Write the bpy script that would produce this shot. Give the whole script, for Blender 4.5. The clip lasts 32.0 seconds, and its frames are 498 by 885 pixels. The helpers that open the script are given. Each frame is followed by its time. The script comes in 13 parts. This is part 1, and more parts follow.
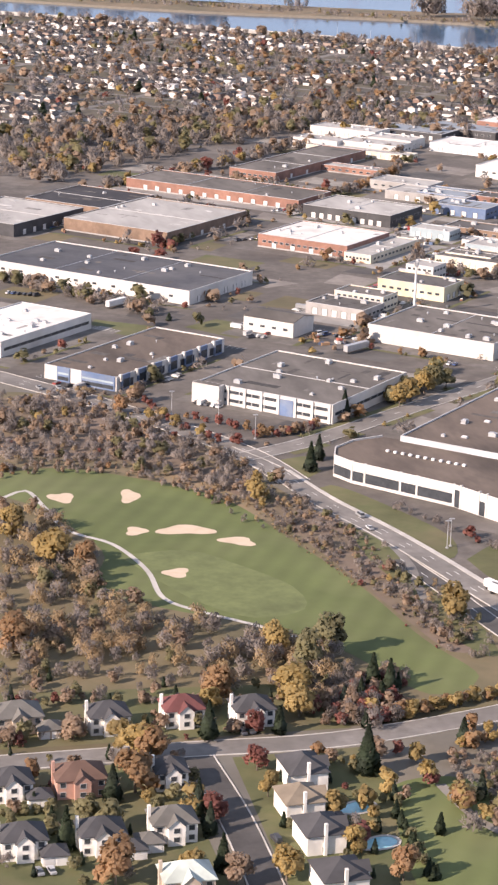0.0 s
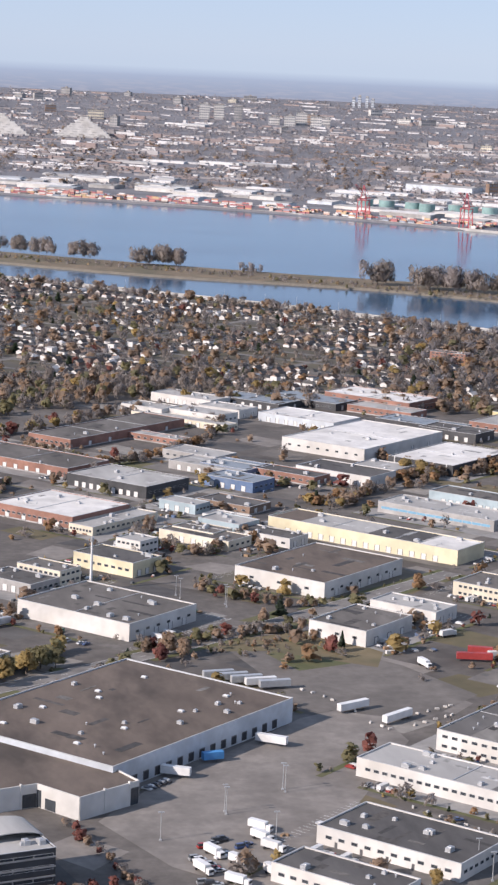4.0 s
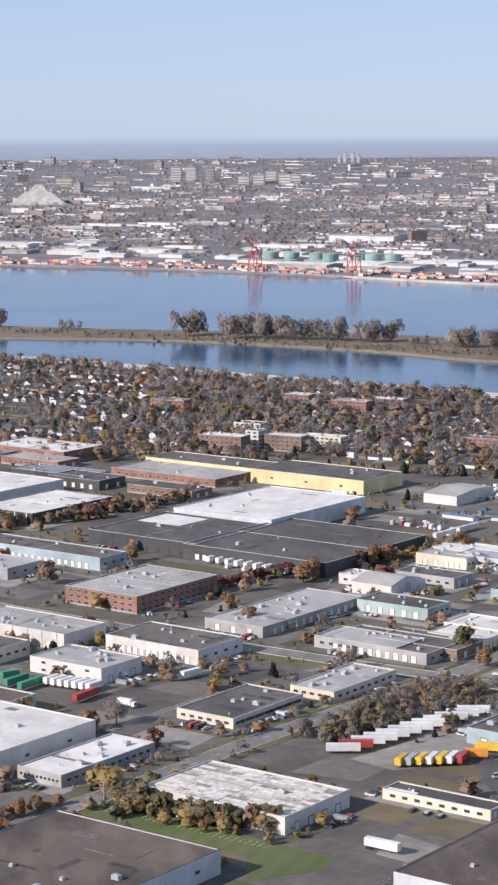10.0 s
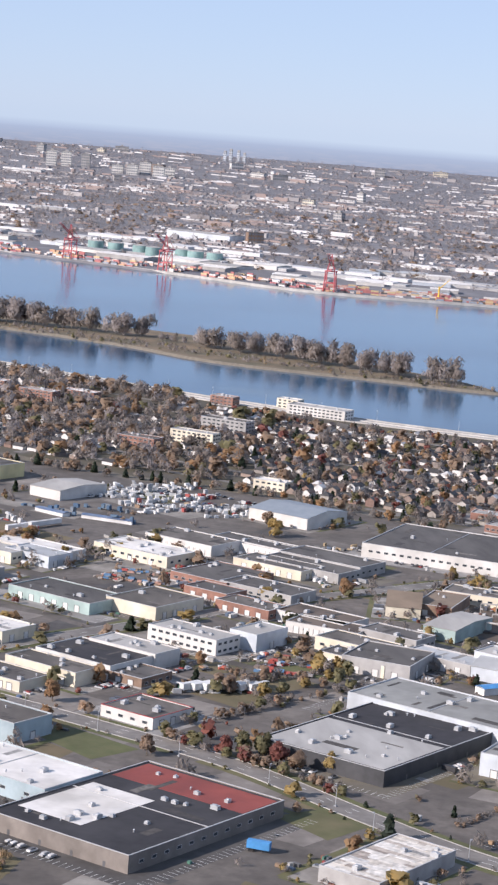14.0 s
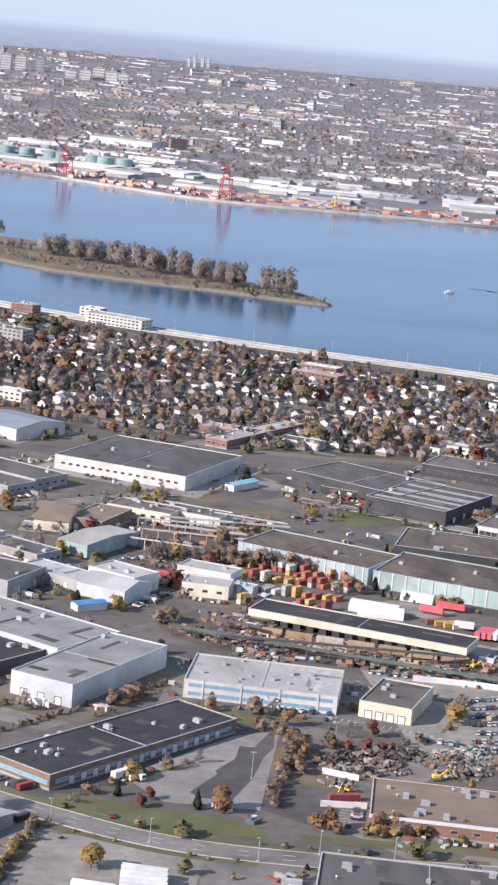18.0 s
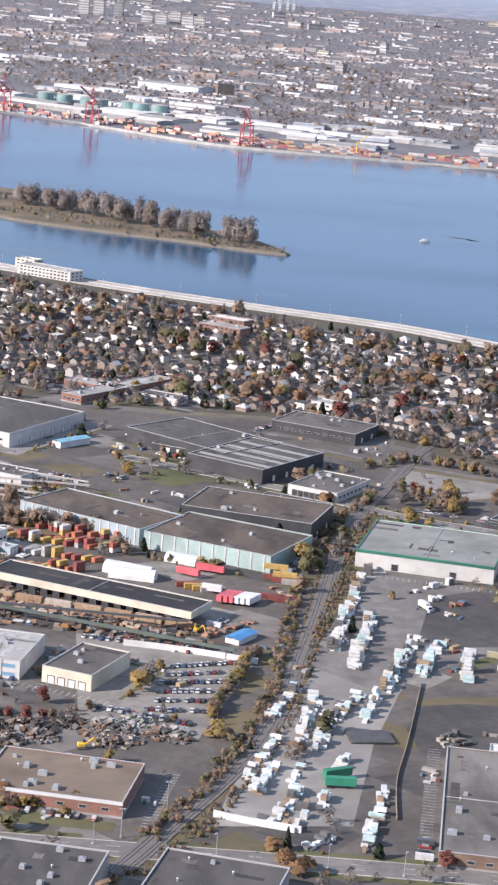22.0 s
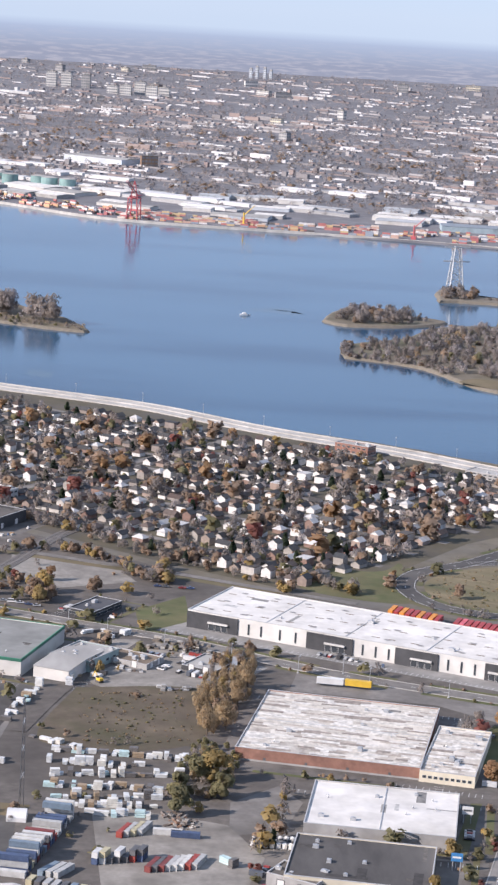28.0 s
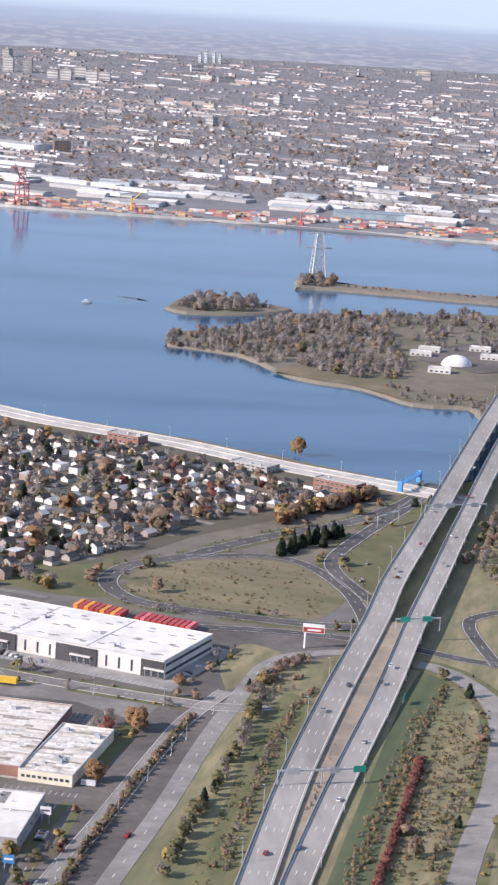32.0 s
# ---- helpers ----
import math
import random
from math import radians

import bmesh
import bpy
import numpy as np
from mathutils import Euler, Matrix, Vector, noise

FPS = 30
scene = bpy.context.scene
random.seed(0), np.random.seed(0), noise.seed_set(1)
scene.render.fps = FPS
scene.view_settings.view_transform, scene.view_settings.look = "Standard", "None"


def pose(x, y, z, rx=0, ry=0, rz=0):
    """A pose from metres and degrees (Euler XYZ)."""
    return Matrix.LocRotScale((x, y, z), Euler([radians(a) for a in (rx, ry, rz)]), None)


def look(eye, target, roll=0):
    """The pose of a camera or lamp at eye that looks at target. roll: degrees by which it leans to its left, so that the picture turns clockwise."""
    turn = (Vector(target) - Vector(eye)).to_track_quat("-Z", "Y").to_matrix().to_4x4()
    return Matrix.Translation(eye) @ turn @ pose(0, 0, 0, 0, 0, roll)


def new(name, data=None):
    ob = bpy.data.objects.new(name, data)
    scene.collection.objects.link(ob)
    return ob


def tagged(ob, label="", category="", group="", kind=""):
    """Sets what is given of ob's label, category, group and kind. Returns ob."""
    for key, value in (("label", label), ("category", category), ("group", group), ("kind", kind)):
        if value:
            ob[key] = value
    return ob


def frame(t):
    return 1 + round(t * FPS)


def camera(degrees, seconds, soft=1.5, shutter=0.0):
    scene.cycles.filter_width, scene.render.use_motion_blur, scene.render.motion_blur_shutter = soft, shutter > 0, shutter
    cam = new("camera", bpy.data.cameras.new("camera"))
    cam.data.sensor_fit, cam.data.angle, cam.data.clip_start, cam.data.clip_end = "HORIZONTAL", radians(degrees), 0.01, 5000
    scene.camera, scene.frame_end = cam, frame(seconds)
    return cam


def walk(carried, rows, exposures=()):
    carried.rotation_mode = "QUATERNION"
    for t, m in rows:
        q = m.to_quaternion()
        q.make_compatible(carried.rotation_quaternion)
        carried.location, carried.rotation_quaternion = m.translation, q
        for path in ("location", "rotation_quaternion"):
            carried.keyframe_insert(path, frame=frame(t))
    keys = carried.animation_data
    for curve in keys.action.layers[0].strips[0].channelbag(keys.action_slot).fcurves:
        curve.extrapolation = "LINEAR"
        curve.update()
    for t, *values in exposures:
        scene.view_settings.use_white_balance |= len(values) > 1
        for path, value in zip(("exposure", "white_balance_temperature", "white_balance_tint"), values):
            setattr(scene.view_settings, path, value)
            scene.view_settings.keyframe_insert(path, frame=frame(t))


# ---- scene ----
import collections
cam = camera(12.742, 32.0, soft=2.45)
walk(cam, [
    (0, look((-597.76, 0.71, 172.10), (-395.48, 938.78, -109.18), 1.762)),
    (0.5, look((-578.54, -1.95, 175.11), (-369.02, 941.40, -82.18), 1.941)),
    (1, look((-559.17, -4.13, 177.45), (-348.55, 946.17, -51.84), 1.659)),
    (1.5, look((-539.68, -5.86, 179.20), (-332.07, 950.56, -26.13), 1.498)),
    (2, look((-520.10, -7.22, 180.43), (-318.12, 953.86, -8.07), 1.124)),
    (2.5, look((-500.45, -8.22, 181.21), (-306.99, 956.72, 3.85), 1.565)),
    (3, look((-480.75, -8.92, 181.59), (-296.72, 958.83, 9.55), 1.479)),
    (3.5, look((-461.03, -9.36, 181.65), (-294.56, 961.98, 11.94), 2.317)),
    (5.5, look((-382.32, -9.11, 179.60), (-299.45, 969.04, -11.10), 0.502)),
    (6, look((-362.77, -8.70, 178.75), (-283.57, 969.91, -11.15), 0.143)),
    (6.5, look((-343.30, -8.20, 177.84), (-259.69, 971.62, -3.72), -0.289)),
    (7, look((-323.92, -7.63, 176.90), (-235.38, 974.18, 8.92), -0.547)),
    (7.5, look((-304.65, -7.02, 175.97), (-211.96, 976.53, 20.88), -0.701)),
    (8, look((-285.49, -6.38, 175.07), (-190.66, 978.25, 28.37), -0.781)),
    (8.5, look((-266.46, -5.72, 174.22), (-171.15, 979.25, 30.16), -0.761)),
    (9, look((-247.57, -5.07, 173.45), (-152.65, 979.96, 29.54), -0.693)),
    (9.5, look((-228.81, -4.42, 172.77), (-133.72, 980.46, 28.00), -0.557)),
    (10, look((-210.21, -3.81, 172.20), (-113.71, 980.91, 27.22), -0.288)),
    (10.5, look((-191.77, -3.22, 171.75), (-92.72, 981.23, 26.65), 0.013)),
    (11, look((-173.48, -2.67, 171.43), (-71.20, 981.46, 26.45), 0.372)),
    (11.5, look((-155.36, -2.17, 171.25), (-49.49, 981.80, 27.74), 0.937)),
    (12, look((-137.41, -1.72, 171.21), (-27.71, 982.01, 28.93), 1.351)),
    (12.5, look((-119.62, -1.33, 171.32), (-5.16, 981.74, 28.23), 1.945)),
    (13, look((-102.01, -0.99, 171.59), (17.54, 981.17, 26.39), 2.718)),
    (13.5, look((-84.57, -0.70, 172.00), (39.94, 980.65, 25.59), 3.691)),
    (14, look((-67.31, -0.48, 172.57), (60.51, 980.67, 27.57), 4.532)),
    (14.5, look((-50.22, -0.30, 173.28), (79.95, 981.06, 31.93), 5.470)),
    (16.5, look((16.46, -0.12, 177.49), (129.88, 976.00, -7.82), 4.527)),
    (17, look((32.72, -0.17, 178.84), (146.78, 974.41, -13.98), 4.824)),
    (17.5, look((48.82, -0.26, 180.30), (165.81, 974.19, -11.42), 5.013)),
    (18, look((64.77, -0.38, 181.85), (185.13, 974.78, -4.12), 5.168)),
    (18.5, look((80.58, -0.51, 183.48), (201.32, 975.21, 0.73), 5.168)),
    (19, look((96.24, -0.65, 185.19), (213.09, 975.29, 1.11), 5.168)),
    (19.5, look((111.77, -0.80, 186.94), (220.87, 975.16, -1.73), 5.099)),
    (20, look((127.17, -0.95, 188.75), (226.21, 974.83, -6.32), 5.050)),
    (20.5, look((142.45, -1.09, 190.59), (230.51, 974.39, -11.15), 4.902)),
    (21, look((157.61, -1.21, 192.45), (234.67, 973.97, -15.14), 4.797)),
    (21.5, look((172.66, -1.30, 194.32), (239.40, 973.60, -18.08), 4.693)),
    (22, look((187.61, -1.36, 196.19), (245.93, 973.18, -20.30), 4.603)),
    (22.5, look((202.46, -1.39, 198.04), (254.33, 973.09, -20.38), 4.487)),
    (23, look((217.23, -1.37, 199.87), (264.73, 973.70, -16.88), 4.446)),
    (23.5, look((231.93, -1.29, 201.67), (276.23, 975.12, -9.65), 4.410)),
    (24, look((246.55, -1.16, 203.42), (288.13, 976.99, -0.28), 4.403)),
    (24.5, look((261.11, -0.96, 205.12), (300.41, 978.88, 9.28), 4.338)),
    (25, look((275.62, -0.70, 206.76), (313.29, 980.45, 17.23), 4.253)),
    (25.5, look((290.08, -0.36, 208.33), (327.02, 981.64, 23.12), 4.181)),
    (26, look((304.50, 0.05, 209.83), (341.26, 982.57, 27.34), 4.030)),
    (26.5, look((318.90, 0.55, 211.26), (354.74, 983.37, 30.24), 3.928)),
    (28.5, look((376.35, 3.34, 216.18), (400.15, 983.78, 20.82), 3.232)),
    (29, look((390.73, 4.24, 217.23), (412.18, 984.08, 18.59), 3.083)),
    (29.5, look((405.12, 5.21, 218.21), (426.49, 984.86, 18.62), 3.043)),
    (30, look((419.53, 6.26, 219.14), (441.67, 986.07, 20.43), 3.052)),
    (30.5, look((433.98, 7.37, 220.02), (457.35, 987.28, 21.95), 3.247)),
    (31, look((448.47, 8.53, 220.87), (473.09, 988.40, 22.75), 3.375)),
    (31.5, look((463.00, 9.75, 221.71), (487.73, 989.55, 23.29), 3.296)),
    (32, look((477.58, 11.00, 222.56), (503.17, 990.90, 24.74), 3.409)),
], exposures=[(0.0, 0.77, 7450, 24), (1.0, 0.51, 7000, 21), (2.0, 0.31, 6600, 18), (3.0, 0.29, 6600, 18), (6.0, 0.29, 6600, 18), (7.0, 0.20, 6600, 18), (9.0, 0.25, 6550, 18), (13.0, 0.33, 6500, 18), (17.0, 0.51, 6500, 18), (23.0, 0.53, 6500, 18), (26.0, 0.45, 6500, 18), (29.0, 0.47, 6500, 18), (31.0, 0.49, 6500, 18), (32.0, 0.57, 6500, 18)])

# ---- sky, distance and sun ----
SUN_DIR = Vector((0.90, 0.36, -0.52)).normalized()
world = bpy.data.worlds.new("sky")
scene.world = world
world.use_nodes = True
nt = world.node_tree
nt.nodes.clear()
out = nt.nodes.new("ShaderNodeOutputWorld")
sky = nt.nodes.new("ShaderNodeTexSky")
sky.sky_type = "NISHITA"
sky.sun_disc = False
sky.sun_elevation = math.asin(-SUN_DIR.z)
sky.sun_rotation = math.atan2(-SUN_DIR.x, -SUN_DIR.y)
sky.altitude = 300
sky.air_density = 0.7
sky.dust_density = 0.15
sky.ozone_density = 3.0
sky_bg = nt.nodes.new("ShaderNodeBackground")
sky_bg.inputs[1].default_value = 0.105
haze = nt.nodes.new("ShaderNodeMix")
haze.data_type = "RGBA"
haze.inputs[0].default_value = 0.72
haze.inputs[7].default_value = (3.55, 4.7, 6.5, 1)
nt.links.new(sky.outputs[0], haze.inputs[6])
nt.links.new(haze.outputs[2], sky_bg.inputs[0])
coords = nt.nodes.new("ShaderNodeTexCoord")
split = nt.nodes.new("ShaderNodeSeparateXYZ")
nt.links.new(coords.outputs["Generated"], split.inputs[0])
# the haze thins out towards the zenith
thin = nt.nodes.new("ShaderNodeMapRange")
thin.interpolation_type = "SMOOTHSTEP"
thin.inputs[1].default_value, thin.inputs[2].default_value = 0.10, 0.75
thin.inputs[3].default_value, thin.inputs[4].default_value = 0.72, 0.55
nt.links.new(split.outputs[2], thin.inputs[0])
nt.links.new(thin.outputs[0], haze.inputs[0])
# the plain beyond the ground's last metres: land colour with painted haze that pales towards the horizon
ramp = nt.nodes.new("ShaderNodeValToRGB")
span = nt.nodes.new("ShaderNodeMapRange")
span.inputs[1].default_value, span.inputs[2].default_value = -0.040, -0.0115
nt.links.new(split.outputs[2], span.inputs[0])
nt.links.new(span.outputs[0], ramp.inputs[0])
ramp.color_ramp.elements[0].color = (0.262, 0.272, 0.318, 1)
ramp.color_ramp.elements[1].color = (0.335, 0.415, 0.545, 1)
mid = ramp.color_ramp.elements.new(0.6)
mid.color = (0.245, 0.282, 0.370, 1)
stretch = nt.nodes.new("ShaderNodeMapping")
stretch.inputs["Scale"].default_value = (130, 130, 1100)
nt.links.new(coords.outputs["Generated"], stretch.inputs[0])
specks = nt.nodes.new("ShaderNodeTexNoise")
specks.inputs["Scale"].default_value = 1.0
specks.inputs["Detail"].default_value = 6
nt.links.new(stretch.outputs[0], specks.inputs[0])
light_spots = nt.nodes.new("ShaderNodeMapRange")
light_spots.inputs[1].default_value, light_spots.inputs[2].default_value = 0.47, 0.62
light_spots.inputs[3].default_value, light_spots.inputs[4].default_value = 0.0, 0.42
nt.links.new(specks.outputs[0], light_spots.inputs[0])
# the light spots fade out towards the horizon, as part of the painted haze
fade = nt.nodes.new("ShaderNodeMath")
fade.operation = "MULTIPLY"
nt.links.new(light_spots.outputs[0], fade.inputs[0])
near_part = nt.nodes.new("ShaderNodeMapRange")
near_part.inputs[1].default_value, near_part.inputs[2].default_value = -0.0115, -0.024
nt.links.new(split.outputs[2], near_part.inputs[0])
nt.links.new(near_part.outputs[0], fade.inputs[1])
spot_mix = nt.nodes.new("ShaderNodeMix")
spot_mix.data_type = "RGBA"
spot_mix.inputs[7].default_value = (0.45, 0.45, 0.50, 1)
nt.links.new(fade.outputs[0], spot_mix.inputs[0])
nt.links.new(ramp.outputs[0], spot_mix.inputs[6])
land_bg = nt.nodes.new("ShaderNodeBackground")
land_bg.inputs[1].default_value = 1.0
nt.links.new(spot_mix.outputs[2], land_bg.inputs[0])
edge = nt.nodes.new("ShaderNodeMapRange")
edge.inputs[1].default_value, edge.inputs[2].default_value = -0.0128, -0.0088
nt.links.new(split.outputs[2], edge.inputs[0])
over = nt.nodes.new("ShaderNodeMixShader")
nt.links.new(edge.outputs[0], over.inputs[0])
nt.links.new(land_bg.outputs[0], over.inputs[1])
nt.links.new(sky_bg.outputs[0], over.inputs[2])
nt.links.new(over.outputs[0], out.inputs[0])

lamp = bpy.data.lights.new("sun", "SUN")
lamp.energy = 4.8
lamp.angle = radians(0.6)
lamp.color = (1.0, 0.93, 0.84)
sun = new("sun", lamp)
sun.matrix_world = look((0, 0, 900), tuple(Vector((0, 0, 900)) + SUN_DIR))


# ---- materials ----
def surf(name, c1, c2, scale=0.3, rough=0.85, c3=None, scale2=0.03, bump=0.0, metal=0.0, vary=0.0, islands=0.0, spread=(0.35, 0.65), stretch=None):
    """Two colours in grain, a third in wide stains; vary: by object, islands: by loose piece."""
    m = bpy.data.materials.new(name)
    m.use_nodes = True
    t = m.node_tree
    b = t.nodes["Principled BSDF"]
    b.inputs["Roughness"].default_value = rough
    b.inputs["Metallic"].default_value = metal
    pos = t.nodes.new("ShaderNodeNewGeometry")
    where = pos.outputs["Position"]
    if stretch:
        mp = t.nodes.new("ShaderNodeMapping")
        mp.inputs["Scale"].default_value = stretch
        mp.inputs["Rotation"].default_value = (0, 0, radians(42.5))
        t.links.new(where, mp.inputs[0])
        where = mp.outputs[0]

    def field(sc, lo, hi, detail=5):
        n = t.nodes.new("ShaderNodeTexNoise")
        n.inputs["Scale"].default_value = sc
        n.inputs["Detail"].default_value = detail
        n.inputs["Roughness"].default_value = 0.65
        t.links.new(where, n.inputs["Vector"])
        r = t.nodes.new("ShaderNodeMapRange")
        r.inputs[1].default_value, r.inputs[2].default_value = lo, hi
        t.links.new(n.outputs[0], r.inputs[0])
        return n.outputs[0], r.outputs[0]

    def mixed(f, a, c):
        x = t.nodes.new("ShaderNodeMix")
        x.data_type = "RGBA"
        t.links.new(f, x.inputs[0])
        for sock, v in ((x.inputs[6], a), (x.inputs[7], c)):
            if hasattr(v, "links"):
                t.links.new(v, sock)
            else:
                sock.default_value = (*v, 1)
        return x.outputs[2]

    raw, f1 = field(scale, *spread)
    col = mixed(f1, c1, c2)
    if c3:
        _, f2 = field(scale2, 0.46, 0.68, 4)
        col = mixed(f2, col, c3)
        # broad mottling between grain and stains
        _, f3 = field(scale * 0.28, 0.3, 0.7, 3)
        tone = t.nodes.new("ShaderNodeMapRange")
        tone.inputs[3].default_value, tone.inputs[4].default_value = 0.80, 1.18
        t.links.new(f3, tone.inputs[0])
        mottle = t.nodes.new("ShaderNodeHueSaturation")
        t.links.new(tone.outputs[0], mottle.inputs["Value"])
        t.links.new(col, mottle.inputs["Color"])
        col = mottle.outputs[0]
    if vary or islands:
        if vary:
            src = t.nodes.new("ShaderNodeObjectInfo").outputs["Random"]
        else:
            src = pos.outputs["Random Per Island"]
        rr = t.nodes.new("ShaderNodeMapRange")
        k = vary or islands
        rr.inputs[3].default_value, rr.inputs[4].default_value = 1 - k, 1 + k
        t.links.new(src, rr.inputs[0])
        hs = t.nodes.new("ShaderNodeHueSaturation")
        t.links.new(rr.outputs[0], hs.inputs["Value"])
        t.links.new(col, hs.inputs["Color"])
        col = hs.outputs[0]
    t.links.new(col, b.inputs["Base Color"])
    if bump:
        bp = t.nodes.new("ShaderNodeBump")
        bp.inputs["Strength"].default_value = bump
        bp.inputs["Distance"].default_value = 0.3
        t.links.new(raw, bp.inputs["Height"])
        t.links.new(bp.outputs[0], b.inputs["Normal"])
    return m


def paints(name, colours, rough=0.6, islands=False, metal=0.0, grime=0.25):
    """One paint picked by object or by loose piece out of several, with grime."""
    m = bpy.data.materials.new(name)
    m.use_nodes = True
    t = m.node_tree
    b = t.nodes["Principled BSDF"]
    b.inputs["Roughness"].default_value = rough
    b.inputs["Metallic"].default_value = metal
    geo = t.nodes.new("ShaderNodeNewGeometry")
    src = geo.outputs["Random Per Island"] if islands else t.nodes.new("ShaderNodeObjectInfo").outputs["Random"]
    r = t.nodes.new("ShaderNodeValToRGB")
    r.color_ramp.interpolation = "CONSTANT"
    els = r.color_ramp.elements
    while len(els) < len(colours):
        els.new(0.5)
    for k, c in enumerate(colours):
        els[k].position = k / len(colours)
        els[k].color = (*c, 1)
    t.links.new(src, r.inputs[0])
    n = t.nodes.new("ShaderNodeTexNoise")
    n.inputs["Scale"].default_value = 0.7
    n.inputs["Detail"].default_value = 6
    t.links.new(geo.outputs["Position"], n.inputs["Vector"])
    rr = t.nodes.new("ShaderNodeMapRange")
    rr.inputs[1].default_value, rr.inputs[2].default_value = 0.35, 0.7
    rr.inputs[3].default_value, rr.inputs[4].default_value = 1.0, 1.0 - grime
    t.links.new(n.outputs[0], rr.inputs[0])
    hs = t.nodes.new("ShaderNodeHueSaturation")
    t.links.new(rr.outputs[0], hs.inputs["Value"])
    t.links.new(r.outputs[0], hs.inputs["Color"])
    t.links.new(hs.outputs[0], b.inputs["Base Color"])
    return m


ASPHALT = surf("lot_asphalt", (0.100, 0.088, 0.078), (0.142, 0.126, 0.112), 0.30, 0.9, (0.070, 0.061, 0.054), 0.02)
ASPHALT_DARK = surf("new_asphalt", (0.054, 0.050, 0.048), (0.078, 0.073, 0.070), 0.3, 0.85, (0.105, 0.098, 0.091), 0.03)
ROAD = surf("road_asphalt", (0.168, 0.156, 0.144), (0.212, 0.198, 0.184), 0.4, 0.9, (0.134, 0.124, 0.114), 0.04)
WORN_LOT = surf("worn_pale_asphalt", (0.190, 0.170, 0.152), (0.235, 0.212, 0.190), 0.3, 0.9, (0.150, 0.134, 0.120), 0.05)
CONCRETE = surf("concrete", (0.42, 0.40, 0.37), (0.50, 0.48, 0.45), 0.4, 0.9, (0.36, 0.34, 0.31), 0.05)
GRAVEL = surf("gravel_yard", (0.225, 0.208, 0.186), (0.285, 0.265, 0.238), 0.4, 0.95, (0.16, 0.147, 0.13), 0.04)
SOIL = surf("mixed_ground", (0.115, 0.098, 0.072), (0.165, 0.145, 0.105), 0.12, 0.95, (0.135, 0.130, 0.122), 0.012)
GRASS = surf("lawn", (0.080, 0.092, 0.036), (0.112, 0.112, 0.050), 0.15, 0.95, (0.135, 0.115, 0.062), 0.03, bump=0.2)
FAIRWAY = surf("fairway", (0.088, 0.112, 0.036), (0.105, 0.130, 0.044), 0.06, 0.95, (0.120, 0.138, 0.055), 0.025, bump=0.1)
fair = FAIRWAY.node_tree
fair_pos = fair.nodes.new("ShaderNodeNewGeometry")
fair_map = fair.nodes.new("ShaderNodeMapping")
fair_map.inputs["Rotation"].default_value = (0, 0, radians(28))
fair_wave = fair.nodes.new("ShaderNodeTexWave")
fair_wave.inputs["Scale"].default_value = 0.055
fair_wave.inputs["Distortion"].default_value = 0.5
fair_tone = fair.nodes.new("ShaderNodeMapRange")
fair_tone.inputs[3].default_value, fair_tone.inputs[4].default_value = 0.93, 1.06
fair_mix = fair.nodes.new("ShaderNodeHueSaturation")
fair.links.new(fair_pos.outputs["Position"], fair_map.inputs[0])
fair.links.new(fair_map.outputs[0], fair_wave.inputs["Vector"])
fair.links.new(fair_wave.outputs["Fac"], fair_tone.inputs[0])
fair.links.new(fair_tone.outputs[0], fair_mix.inputs["Value"])
fair_base = fair.nodes["Principled BSDF"].inputs["Base Color"]
fair.links.new(fair_base.links[0].from_socket, fair_mix.inputs["Color"])
fair.links.new(fair_mix.outputs[0], fair_base)
DRY_GRASS = surf("dry_grass", (0.165, 0.128, 0.075), (0.125, 0.105, 0.058), 0.09, 0.95, (0.090, 0.082, 0.044), 0.02, bump=0.3)
SUBURB = surf("suburb_ground", (0.078, 0.070, 0.044), (0.105, 0.088, 0.060), 0.08, 0.95, (0.085, 0.078, 0.072), 0.03)
SAND = surf("bunker_sand", (0.50, 0.40, 0.29), (0.57, 0.46, 0.35), 0.3, 0.95)
# bluish grey: distance haze is painted into the far ground's colour
FAR_LAND = surf("hazed_city_ground", (0.140, 0.138, 0.146), (0.195, 0.192, 0.204), 0.05, 0.95, (0.150, 0.146, 0.155), 0.008)
ISLE_SCRUB = surf("island_scrub", (0.125, 0.108, 0.078), (0.165, 0.140, 0.105), 0.1, 0.95, (0.105, 0.105, 0.060), 0.02, bump=0.4)
SHORE_ROCK = surf("shore_stones", (0.145, 0.125, 0.095), (0.20, 0.175, 0.14), 0.4, 0.95, bump=0.4)
REEDS = surf("reed_bank", (0.225, 0.160, 0.098), (0.175, 0.140, 0.085), 0.06, 0.95, (0.14, 0.115, 0.07), 0.02, bump=0.4)
MARK = surf("road_paint", (0.72, 0.72, 0.70), (0.60, 0.60, 0.58), 0.5, 0.7)

